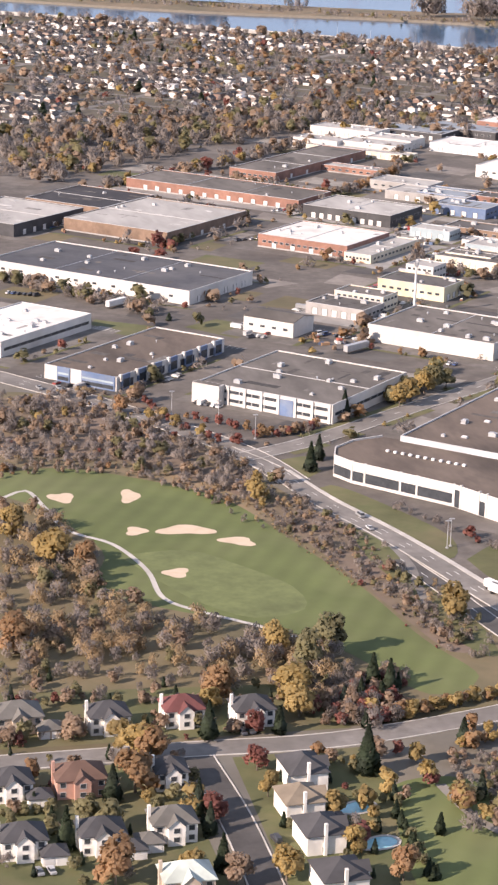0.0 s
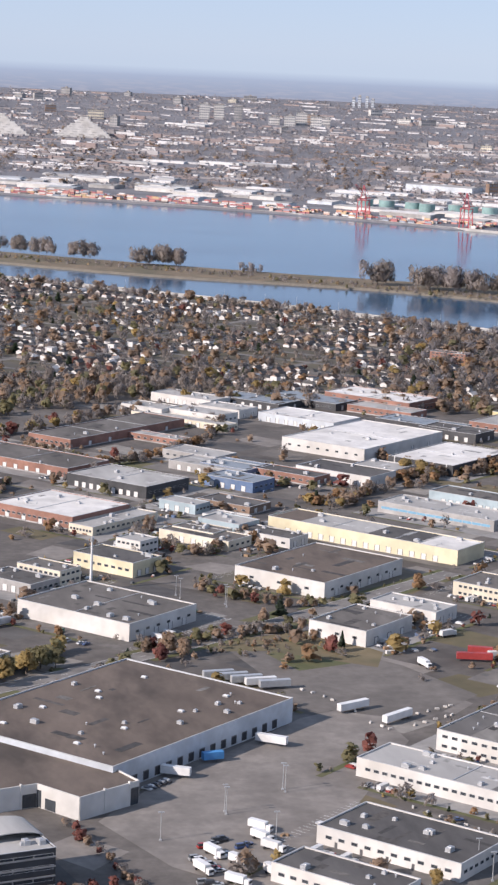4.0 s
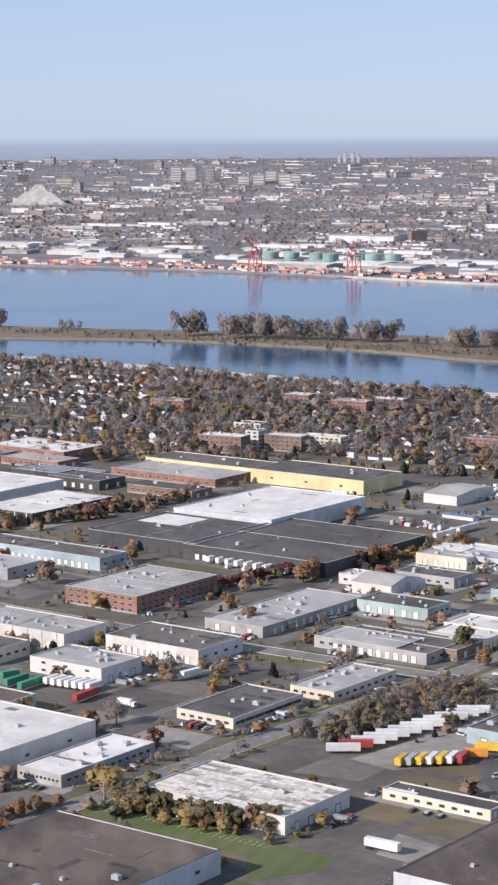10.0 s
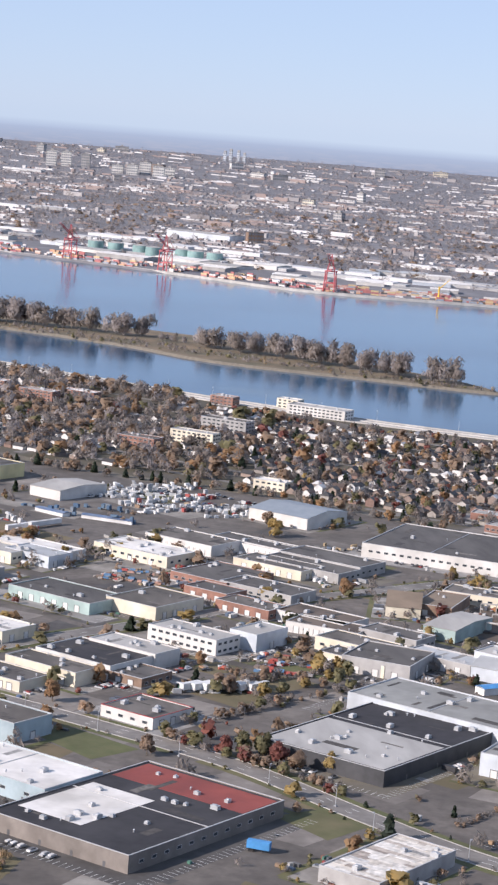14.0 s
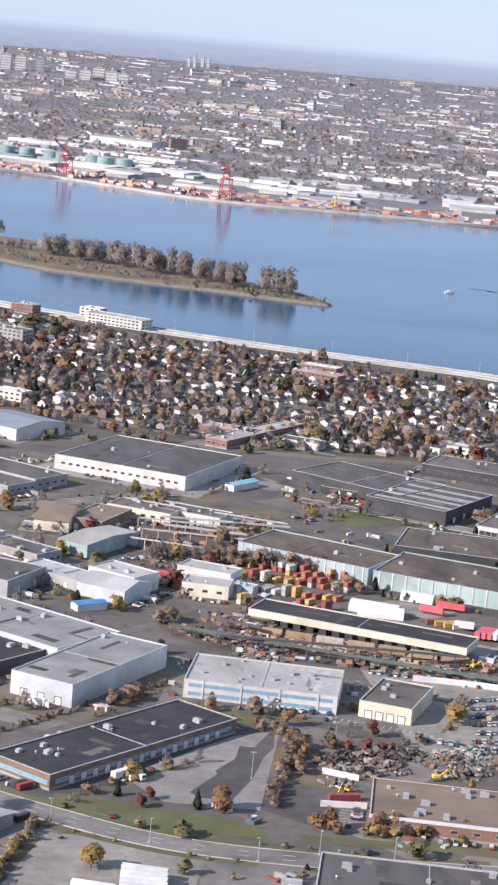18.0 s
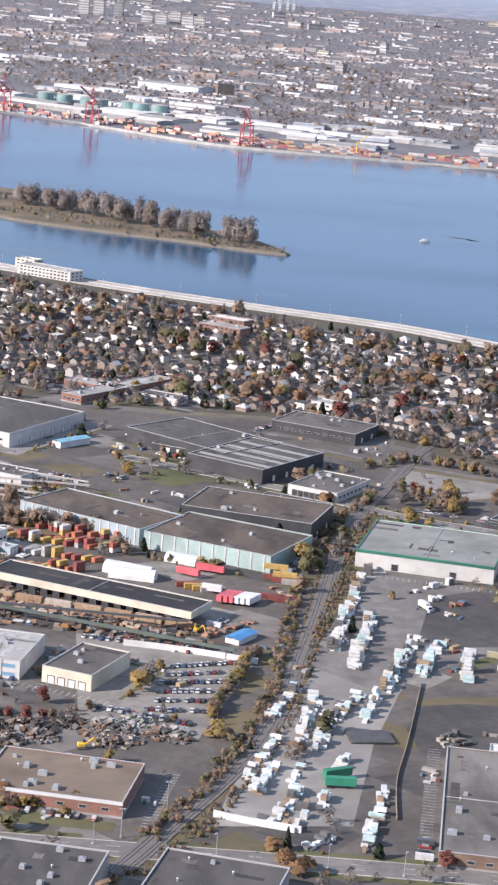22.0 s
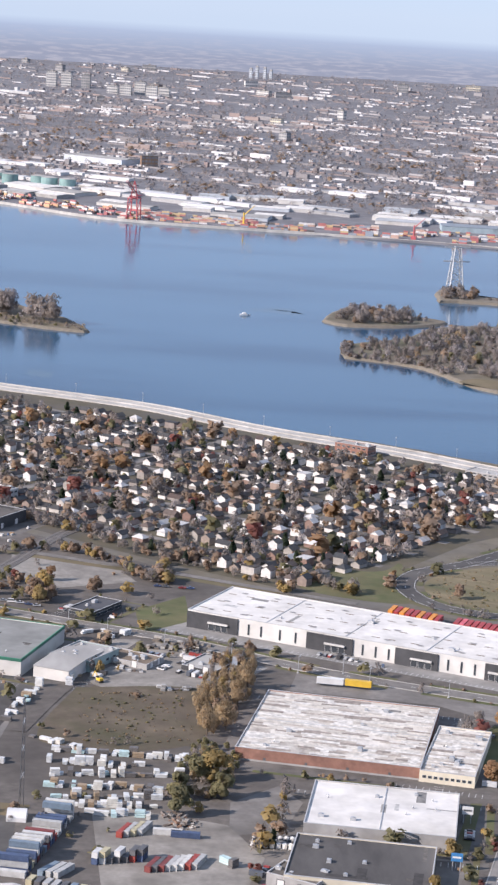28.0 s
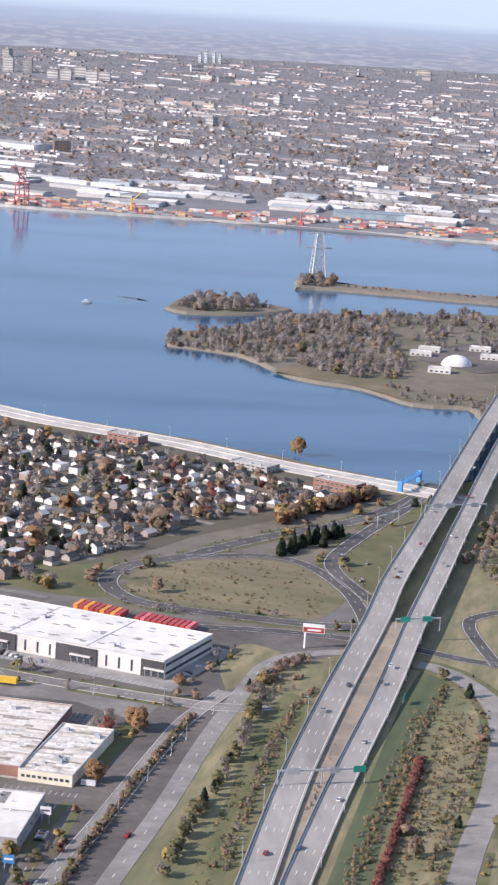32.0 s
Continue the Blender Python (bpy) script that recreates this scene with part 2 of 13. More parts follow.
ROOF = {
    "grey": surf("gravel_roof", (0.112, 0.101, 0.091), (0.155, 0.141, 0.128), 0.2, 0.95, (0.078, 0.070, 0.063), 0.035, stretch=(1, 0.35, 1)),
    "brown": surf("brown_gravel_roof", (0.108, 0.083, 0.067), (0.146, 0.114, 0.092), 0.14, 0.95, (0.060, 0.047, 0.039), 0.06, stretch=(1, 0.4, 1)),
    "dark": surf("tar_roof", (0.062, 0.058, 0.056), (0.095, 0.089, 0.085), 0.2, 0.9, (0.125, 0.117, 0.110), 0.03, stretch=(1, 0.3, 1)),
    "navy": surf("black_membrane", (0.052, 0.054, 0.062), (0.075, 0.076, 0.085), 0.2, 0.8, (0.100, 0.098, 0.100), 0.03),
    "black": surf("rubber_roof", (0.022, 0.021, 0.024), (0.033, 0.031, 0.035), 0.25, 0.85, (0.045, 0.043, 0.046), 0.04),
    "white": surf("white_membrane", (0.65, 0.625, 0.59), (0.71, 0.685, 0.65), 0.3, 0.7, (0.60, 0.57, 0.52), 0.035),
    "weathered": surf("weathered_white_roof", (0.70, 0.66, 0.60), (0.58, 0.53, 0.46), 0.22, 0.8, (0.27, 0.235, 0.205), 0.16, spread=(0.3, 0.6), stretch=(1, 0.4, 1)),
    "light": surf("light_grey_roof", (0.34, 0.33, 0.312), (0.40, 0.39, 0.37), 0.2, 0.9, (0.30, 0.29, 0.275), 0.03, stretch=(1, 0.3, 1)),
    "silver": surf("galvanised_roof", (0.47, 0.475, 0.47), (0.52, 0.525, 0.52), 0.15, 0.55, (0.40, 0.40, 0.39), 0.03, metal=0.25),
    "red": surf("red_membrane", (0.225, 0.050, 0.040), (0.27, 0.064, 0.050), 0.2, 0.8, (0.19, 0.046, 0.040), 0.05),
    "tan": surf("tan_roof", (0.190, 0.146, 0.108), (0.228, 0.178, 0.132), 0.15, 0.95, (0.155, 0.120, 0.090), 0.03),
    "blue": surf("blue_grey_roof", (0.20, 0.235, 0.27), (0.24, 0.275, 0.31), 0.2, 0.8),
    "tent": surf("tent_sheeting", (0.50, 0.49, 0.475), (0.56, 0.55, 0.53), 0.25, 0.7, (0.45, 0.44, 0.42), 0.04),
    "ash": surf("ash_grey_roof", (0.235, 0.238, 0.226), (0.278, 0.280, 0.266), 0.2, 0.9, (0.195, 0.195, 0.185), 0.04),
    "stained": surf("stained_grey_roof", (0.195, 0.183, 0.165), (0.262, 0.247, 0.225), 0.12, 0.95, (0.088, 0.080, 0.073), 0.09, stretch=(1, 2.5, 1)),
}
for worn in ("weathered", "stained"):
    worn_map = ROOF[worn].node_tree.nodes["Mapping"]
    worn_map.inputs["Rotation"].default_value = (0, 0, 0)
    worn_map.inputs["Scale"].default_value = (0.55, 0.24, 1)
WALL = {
    "white": surf("white_cladding", (0.54, 0.525, 0.50), (0.60, 0.585, 0.56), 0.25, 0.6, (0.54, 0.515, 0.475), 0.06),
    "cream": surf("cream_cladding", (0.62, 0.56, 0.44), (0.68, 0.62, 0.50), 0.25, 0.7, (0.54, 0.48, 0.37), 0.06),
    "grey": surf("grey_block", (0.33, 0.32, 0.31), (0.39, 0.38, 0.37), 0.3, 0.85, (0.27, 0.26, 0.25), 0.06),
    "dark": surf("charcoal_cladding", (0.036, 0.037, 0.041), (0.052, 0.053, 0.058), 0.3, 0.6, (0.070, 0.070, 0.074), 0.06),
    "brick": surf("red_brick", (0.25, 0.13, 0.098), (0.31, 0.165, 0.125), 0.6, 0.9, (0.21, 0.112, 0.088), 0.1, bump=0.2),
    "brown": surf("brown_brick", (0.20, 0.135, 0.098), (0.25, 0.17, 0.125), 0.6, 0.9, (0.16, 0.11, 0.08), 0.1, bump=0.2),
    "blue": surf("navy_blue_cladding", (0.095, 0.150, 0.26), (0.12, 0.18, 0.30), 0.4, 0.5, (0.20, 0.24, 0.30), 0.08),
    "sky": surf("pale_blue_cladding", (0.31, 0.39, 0.425), (0.36, 0.44, 0.475), 0.3, 0.6, (0.27, 0.335, 0.365), 0.06),
    "yellow": surf("yellow_cladding", (0.60, 0.52, 0.27), (0.66, 0.58, 0.32), 0.25, 0.6, (0.54, 0.47, 0.28), 0.06),
    "paleyellow": surf("pale_yellow_cladding", (0.62, 0.55, 0.37), (0.68, 0.61, 0.43), 0.25, 0.6, (0.56, 0.50, 0.35), 0.06),
    "teal": surf("faded_green_cladding", (0.30, 0.40, 0.38), (0.36, 0.46, 0.44), 0.3, 0.6, (0.24, 0.31, 0.30), 0.06),
    "taupe": surf("taupe_block", (0.175, 0.152, 0.135), (0.215, 0.190, 0.170), 0.3, 0.85, (0.135, 0.117, 0.104), 0.06),
    "silver": surf("silver_siding", (0.52, 0.56, 0.60), (0.58, 0.62, 0.66), 0.3, 0.5, (0.46, 0.49, 0.52), 0.05, metal=0.2),
}
GLASS = surf("dark_glass", (0.040, 0.046, 0.054), (0.060, 0.068, 0.078), 0.5, 0.12)
FAR_GLASS = surf("far_glazing", (0.13, 0.14, 0.16), (0.18, 0.19, 0.21), 0.5, 0.3)
BLUE_GLASS = surf("blue_glazing", (0.16, 0.33, 0.46), (0.22, 0.40, 0.54), 0.5, 0.2)
FRAME = surf("window_frame", (0.40, 0.40, 0.40), (0.48, 0.48, 0.48), 0.5, 0.5)
METAL = surf("grey_metal", (0.42, 0.43, 0.44), (0.50, 0.51, 0.52), 0.6, 0.45, metal=0.4)
STEEL = surf("dark_steel", (0.11, 0.11, 0.115), (0.15, 0.15, 0.155), 0.6, 0.5, metal=0.4)
DOOR = surf("dock_door", (0.60, 0.59, 0.57), (0.68, 0.67, 0.65), 0.6, 0.6)
DARK_DOOR = surf("open_dock", (0.035, 0.035, 0.04), (0.05, 0.05, 0.055), 0.6, 0.8)
TYRE = surf("tyre_rubber", (0.025, 0.025, 0.026), (0.035, 0.035, 0.036), 1.0, 0.9)
BARK = surf("bark", (0.115, 0.092, 0.072), (0.155, 0.128, 0.10), 1.0, 0.95, vary=0.2)
def leafy(m):
    """Lets some of the light through thin leaves."""
    t = m.node_tree
    b = t.nodes["Principled BSDF"]
    o = t.nodes["Material Output"]
    through_leaf = t.nodes.new("ShaderNodeBsdfTranslucent")
    t.links.new(b.inputs["Base Color"].links[0].from_socket, through_leaf.inputs[0])
    both = t.nodes.new("ShaderNodeMixShader")
    both.inputs[0].default_value = 0.55
    t.links.new(b.outputs[0], both.inputs[1])
    t.links.new(through_leaf.outputs[0], both.inputs[2])
    t.links.new(both.outputs[0], o.inputs[0])
    b.inputs["Specular IOR Level"].default_value = 0.1
    return m


LEAF = {
    "bare": surf("bare_twigs", (0.318, 0.278, 0.252), (0.385, 0.340, 0.310), 0.25, 0.95, (0.270, 0.234, 0.212), 0.04, islands=0.14),
    # grey bare twigs, paled further so the colour carries distance haze
    "grey": surf("hazy_grey_twigs", (0.395, 0.355, 0.345), (0.455, 0.412, 0.400), 0.25, 0.95, (0.345, 0.308, 0.298), 0.02, islands=0.12),
    "brown": surf("russet_leaves", (0.385, 0.285, 0.212), (0.440, 0.330, 0.245), 0.3, 0.9, (0.320, 0.238, 0.180), 0.05, islands=0.18),
    "tan": surf("tan_twigs_and_leaves", (0.46, 0.345, 0.215), (0.52, 0.395, 0.250), 0.3, 0.95, (0.39, 0.290, 0.188), 0.05, islands=0.15),
    "orange": surf("orange_leaves", (0.435, 0.272, 0.158), (0.41, 0.278, 0.162), 0.3, 0.9, (0.35, 0.222, 0.138), 0.06, islands=0.18),
    "gold": surf("golden_leaves", (0.49, 0.360, 0.155), (0.445, 0.338, 0.160), 0.3, 0.9, (0.38, 0.290, 0.145), 0.06, islands=0.18),
    "red": surf("dark_red_leaves", (0.30, 0.130, 0.110), (0.35, 0.155, 0.128), 0.3, 0.9, (0.24, 0.112, 0.098), 0.06, islands=0.18),
    "olive": surf("fading_green_leaves", (0.255, 0.235, 0.135), (0.31, 0.280, 0.160), 0.3, 0.9, (0.215, 0.205, 0.125), 0.06, islands=0.18),
    "fir": surf("fir_needles", (0.060, 0.084, 0.054), (0.080, 0.105, 0.068), 0.4, 0.95, (0.09, 0.110, 0.095), 0.08, islands=0.2),
}
for m in LEAF.values():
    leafy(m)
HOUSE_WALL = paints("house_walls", [(0.68, 0.66, 0.64), (0.24, 0.20, 0.18), (0.30, 0.24, 0.20), (0.22, 0.14, 0.115), (0.70, 0.69, 0.67), (0.36, 0.33, 0.30), (0.26, 0.17, 0.14), (0.48, 0.45, 0.42), (0.66, 0.65, 0.63), (0.27, 0.21, 0.18)], 0.8)
HOUSE_ROOF = paints("house_shingles", [(0.050, 0.049, 0.052), (0.082, 0.077, 0.073), (0.068, 0.059, 0.055), (0.042, 0.040, 0.042), (0.088, 0.062, 0.052), (0.105, 0.100, 0.096), (0.058, 0.056, 0.058), (0.046, 0.050, 0.055), (0.125, 0.095, 0.082), (0.56, 0.55, 0.54)], 0.75)
HOUSE_WALL_I = paints("row_house_walls", [(0.70, 0.68, 0.66), (0.26, 0.22, 0.20), (0.66, 0.64, 0.62), (0.24, 0.16, 0.13), (0.70, 0.69, 0.67), (0.28, 0.25, 0.23), (0.72, 0.70, 0.68), (0.34, 0.26, 0.22), (0.68, 0.67, 0.65)], 0.8, islands=True)
HOUSE_ROOF_I = paints("row_house_shingles", [(0.050, 0.048, 0.049), (0.080, 0.074, 0.069), (0.042, 0.040, 0.041), (0.52, 0.51, 0.50), (0.098, 0.092, 0.087), (0.086, 0.060, 0.050), (0.058, 0.054, 0.053), (0.076, 0.056, 0.049), (0.048, 0.046, 0.047), (0.12, 0.085, 0.07), (0.065, 0.063, 0.064)], 0.75, islands=True)
CAR_PAINT = paints("car_paint", [(0.75, 0.75, 0.74), (0.05, 0.05, 0.055), (0.30, 0.31, 0.32), (0.70, 0.70, 0.70), (0.10, 0.11, 0.13), (0.33, 0.035, 0.03), (0.50, 0.51, 0.52), (0.06, 0.10, 0.22)], 0.3)
TRAILER_PAINT = surf("trailer_white", (0.64, 0.64, 0.63), (0.70, 0.70, 0.69), 0.4, 0.5, (0.64, 0.63, 0.61), 0.1)
BOXES = paints("container_paint", [(0.30, 0.075, 0.065), (0.54, 0.36, 0.11), (0.24, 0.065, 0.06), (0.60, 0.59, 0.57), (0.34, 0.10, 0.08), (0.56, 0.38, 0.13), (0.28, 0.09, 0.07), (0.42, 0.40, 0.38), (0.46, 0.16, 0.09)], 0.6)
# container reds and oranges dulled: haze over the port mixed into the paint
BOXES_I = paints("hazed_container_paint", [(0.46, 0.17, 0.16), (0.56, 0.33, 0.20), (0.70, 0.68, 0.67), (0.40, 0.15, 0.16), (0.60, 0.46, 0.27), (0.16, 0.17, 0.20), (0.66, 0.61, 0.58), (0.52, 0.24, 0.21), (0.13, 0.12, 0.12), (0.56, 0.38, 0.31), (0.30, 0.34, 0.40), (0.62, 0.54, 0.48)], 0.7, islands=True)
# lifted, low-contrast greys: the haze over the city sits in this palette
CITY_I = paints("hazed_city_walls", [(0.60, 0.59, 0.59), (0.27, 0.255, 0.26), (0.30, 0.235, 0.22), (0.68, 0.67, 0.67), (0.66, 0.65, 0.66), (0.34, 0.27, 0.25), (0.25, 0.235, 0.24), (0.42, 0.40, 0.40), (0.26, 0.215, 0.21), (0.31, 0.295, 0.30)], 0.8, islands=True)


def solid(name, c, rough=0.5, metal=0.0):
    return surf(name, c, tuple(min(1, v * 1.18) for v in c), 0.5, rough, tuple(v * 0.85 for v in c), 0.08, metal=metal)


RED = solid("signal_red", (0.33, 0.045, 0.042))
CRANE_RED = solid("crane_red", (0.46, 0.10, 0.11))
PINK = solid("faded_red_box", (0.60, 0.12, 0.14))
GREEN = solid("container_green", (0.03, 0.22, 0.13))
SIGN_GREEN = solid("road_sign_green", (0.03, 0.33, 0.24))
BLUE = solid("bright_blue", (0.06, 0.24, 0.50))
YELLOW = solid("machine_yellow", (0.66, 0.42, 0.05))
ORANGE = solid("orange_paint", (0.62, 0.24, 0.04))
TANK = solid("tank_green", (0.20, 0.315, 0.305))
WRAP = paints("wrapped_lumber", [(0.66, 0.67, 0.67), (0.62, 0.64, 0.64), (0.68, 0.68, 0.66), (0.50, 0.66, 0.66), (0.72, 0.72, 0.70), (0.36, 0.27, 0.18), (0.68, 0.66, 0.60), (0.64, 0.65, 0.64), (0.15, 0.14, 0.135)], 0.6)
DARK_SCRAP = paints("rusty_scrap", [(0.070, 0.062, 0.056), (0.11, 0.085, 0.07), (0.05, 0.05, 0.052), (0.17, 0.12, 0.09), (0.22, 0.20, 0.18), (0.09, 0.06, 0.045)], 0.8, islands=True)
PALE_SCRAP = paints("shredded_scrap", [(0.46, 0.44, 0.41), (0.30, 0.28, 0.26), (0.58, 0.56, 0.53), (0.16, 0.20, 0.16), (0.38, 0.34, 0.30), (0.12, 0.11, 0.10)], 0.8, islands=True)
SCRAP = paints("scrap_heap", [(0.20, 0.17, 0.15), (0.30, 0.27, 0.24), (0.14, 0.11, 0.09), (0.45, 0.42, 0.38), (0.25, 0.15, 0.10), (0.12, 0.12, 0.12)], 0.8, islands=True)

WATER = bpy.data.materials.new("river_water")
WATER.use_nodes = True
wt = WATER.node_tree
wb = wt.nodes["Principled BSDF"]
wb.inputs["Roughness"].default_value = 0.12
wb.inputs["IOR"].default_value = 1.33
wb.inputs["Specular IOR Level"].default_value = 0.44
wpos = wt.nodes.new("ShaderNodeNewGeometry")
wmap = wt.nodes.new("ShaderNodeMapping")
wmap.inputs["Rotation"].default_value = (0, 0, radians(30))
wmap.inputs["Scale"].default_value = (0.30, 1.0, 1.0)
wt.links.new(wpos.outputs["Position"], wmap.inputs[0])
wn = wt.nodes.new("ShaderNodeTexNoise")
wn.inputs["Scale"].default_value = 0.012
wn.inputs["Detail"].default_value = 5
wt.links.new(wmap.outputs[0], wn.inputs["Vector"])
wr = wt.nodes.new("ShaderNodeValToRGB")
wr.color_ramp.elements[0].position, wr.color_ramp.elements[1].position = 0.38, 0.56
wr.color_ramp.elements[0].color = (0.010, 0.052, 0.110, 1)
wr.color_ramp.elements[1].color = (0.034, 0.098, 0.170, 1)
wt.links.new(wn.outputs[0], wr.inputs[0])
wt.links.new(wr.outputs[0], wb.inputs["Base Color"])
ww = wt.nodes.new("ShaderNodeTexNoise")
ww.inputs["Scale"].default_value = 0.22
ww.inputs["Detail"].default_value = 3
wt.links.new(wpos.outputs["Position"], ww.inputs["Vector"])
wp = wt.nodes.new("ShaderNodeBump")
wp.inputs["Strength"].default_value = 0.10
wp.inputs["Distance"].default_value = 0.6
wt.links.new(ww.outputs[0], wp.inputs["Height"])
wt.links.new(wp.outputs[0], wb.inputs["Normal"])


# ---- building blocks ----
def mesh_of(name, bm, *mats):
    me = bpy.data.meshes.new(name)
    bm.to_mesh(me)
    bm.free()
    for m in mats:
        me.materials.append(m)
    return me


def part(name, bm, material, parent, label="", at=None):
    me = bm if isinstance(bm, bpy.types.Mesh) else mesh_of(name, bm, *(material if isinstance(material, tuple) else (material,)))
    ob = new(name, me)
    ob.parent = parent
    if at is not None:
        ob.matrix_basis = at
    if label:
        tagged(ob, label)
    return ob


def thing(name, x, y, a, label, category, group="", z=0.0, kind=""):
    ob = new(name)
    ob.empty_display_size = 0.5
    ob.matrix_basis = pose(x, y, z, 0, 0, a)
    return tagged(ob, label, category, group, kind)


def box(bm, x0, y0, z0, x1, y1, z1, slot=0):
    v = [bm.verts.new(p) for p in ((x0, y0, z0), (x1, y0, z0), (x1, y1, z0), (x0, y1, z0), (x0, y0, z1), (x1, y0, z1), (x1, y1, z1), (x0, y1, z1))]
    for q in ((3, 2, 1, 0), (4, 5, 6, 7), (0, 1, 5, 4), (1, 2, 6, 5), (2, 3, 7, 6), (3, 0, 4, 7)):
        f = bm.faces.new([v[k] for k in q])
        f.material_index = slot
    return v


def boxed(x0, y0, z0, x1, y1, z1, bevel=0.0):
    bm = bmesh.new()
    box(bm, x0, y0, z0, x1, y1, z1)
    if bevel:
        bmesh.ops.bevel(bm, geom=bm.edges[:], offset=bevel, segments=1, affect="EDGES")
    return bm


def tube(bm, p, q, r0, r1=None, n=6):
    """A tapered round bar from p to q."""
    p, q = Vector(p), Vector(q)
    r1 = r0 if r1 is None else r1
    d = (q - p).normalized()
    e = d.orthogonal().normalized()
    f = d.cross(e)
    a = [bm.verts.new(p + r0 * (e * math.cos(6.2832 * k / n) + f * math.sin(6.2832 * k / n))) for k in range(n)]
    b = [bm.verts.new(q + r1 * (e * math.cos(6.2832 * k / n) + f * math.sin(6.2832 * k / n))) for k in range(n)]
    for k in range(n):
        bm.faces.new((a[k], a[(k + 1) % n], b[(k + 1) % n], b[k]))
    bm.faces.new(a[::-1])
    bm.faces.new(b)


def ring(bm, w, d, z0, z1, t, out=0.0):
    """A rectangular ring w by d, t thick, in one piece."""
    w, d = w / 2 + out, d / 2 + out
    loops = []
    for g, z in ((0, z0), (0, z1), (t, z1), (t, z0)):
        loops.append([bm.verts.new((sx * (w - g), sy * (d - g), z)) for sx, sy in ((-1, -1), (1, -1), (1, 1), (-1, 1))])
    for k in range(4):
        a, b = loops[k], loops[(k + 1) % 4]
        for j in range(4):
            bm.faces.new((a[j], a[(j + 1) % 4], b[(j + 1) % 4], b[j]))


def inside(p, poly):
    x, y = p
    hit = False
    for (xa, ya), (xb, yb) in zip(poly, poly[1:] + poly[:1]):
        if (ya > y) != (yb > y) and x < (xb - xa) * (y - ya) / (yb - ya) + xa:
            hit = not hit
    return hit


def smooth_line(pts, step=8.0):
    """Points along a soft curve through the given ones."""
    pts = [Vector((*p, 0)) for p in pts]
    out = []
    for k in range(len(pts) - 1):
        p0, p1, p2, p3 = pts[max(k - 1, 0)], pts[k], pts[k + 1], pts[min(k + 2, len(pts) - 1)]
        n = max(2, int((p2 - p1).length / step))
        for j in range(n):
            u = j / n
            out.append(0.5 * ((2 * p1) + (p2 - p0) * u + (2 * p0 - 5 * p1 + 4 * p2 - p3) * u * u + (3 * p1 - p0 - 3 * p2 + p3) * u * u * u))
    out.append(pts[-1])
    return out


def ribbon(bm, line, left, right, z, z2=None, slot=0):
    """A strip along a line between two offsets to its left; with z2 a solid one from z up to z2."""
    n = len(line)
    rows = []
    for k, p in enumerate(line):
        d = (line[min(k + 1, n - 1)] - line[max(k - 1, 0)]).normalized()
        s = Vector((-d.y, d.x, 0))
        zz = z(k / (n - 1)) if callable(z) else z
        rows.append((p + s * left + Vector((0, 0, zz)), p + s * right + Vector((0, 0, zz))))
    if z2 is None:
        vs = [[bm.verts.new(v) for v in r] for r in rows]
        for a, b in zip(vs, vs[1:]):
            f = bm.faces.new((a[0], a[1], b[1], b[0]))
            f.material_index = slot
    else:
        vs = [[bm.verts.new(r[0]), bm.verts.new(r[1]), bm.verts.new(r[1] + Vector((0, 0, z2))), bm.verts.new(r[0] + Vector((0, 0, z2)))] for r in rows]
        for a, b in zip(vs, vs[1:]):
            for i, j in ((0, 1), (1, 2), (2, 3), (3, 0)):
                f = bm.faces.new((a[i], a[j], b[j], b[i]))
                f.material_index = slot
        bm.faces.new(vs[0])
        bm.faces.new(vs[-1][::-1])
    bm.normal_update()


def patch(name, pts, material, z=0.05, label="", soft=False, category="", kind="structure", rise=0.0):
    """A flat piece of ground with the given outline."""
    if soft:
        loop = smooth_line(list(pts) + [pts[0]], 6.0)[:-1]
    else:
        loop = [Vector((*p, 0)) for p in pts]
    bm = bmesh.new()
    f = bm.faces.new([bm.verts.new((v.x, v.y, z)) for v in loop])
    bmesh.ops.triangulate(bm, faces=[f])
    bm.normal_update()
    for f in bm.faces:
        if f.normal.z < 0:
            f.normal_flip()
    return tagged(new(name, mesh_of(name, bm, material)), label or name.replace("_", " "), category or "ground", "", kind)


ROAD_LEVEL = [0.10]
ROAD_LINES = []


def road(name, pts, width, label, material=None, z=None, kerbs=True, dashes=True, lanes=2, edges=False):
    if z is None:
        ROAD_LEVEL[0] += 0.007
        z = ROAD_LEVEL[0]
    line = smooth_line(pts)
    ROAD_LINES.append((line, width))
    bm = bmesh.new()
    ribbon(bm, line, width / 2, -width / 2, z)
    ob = tagged(new(name, mesh_of(name, bm, material or ROAD)), label, "road", "", "structure")
    if kerbs:
        for side in (1, -1):
            bm = bmesh.new()
            ribbon(bm, line, side * (width / 2 + 0.45) if side > 0 else -width / 2, width / 2 if side > 0 else -(width / 2 + 0.45), 0.02, z + 0.12)
            part("kerb", bm, CONCRETE, ob, "pale concrete kerb")
    for side in (1, -1) if edges else ():
        bm = bmesh.new()
        ribbon(bm, line, side * (width / 2 - 0.7) + 0.14, side * (width / 2 - 0.7) - 0.14, z + 0.04)
        part("edge_line", bm, MARK, ob, "white edge line")
    if dashes:
        for lane in range(1, lanes):
            bm = bmesh.new()
            off = -width / 2 + width * lane / lanes
            for k in range(0, len(line) - 1, 2):
                ribbon(bm, [line[k], (line[k] + line[k + 1]) / 2], off + 0.12, off - 0.12, z + 0.04)
            part("lane_marking", bm, MARK, ob, "worn white dashes")
    return ob


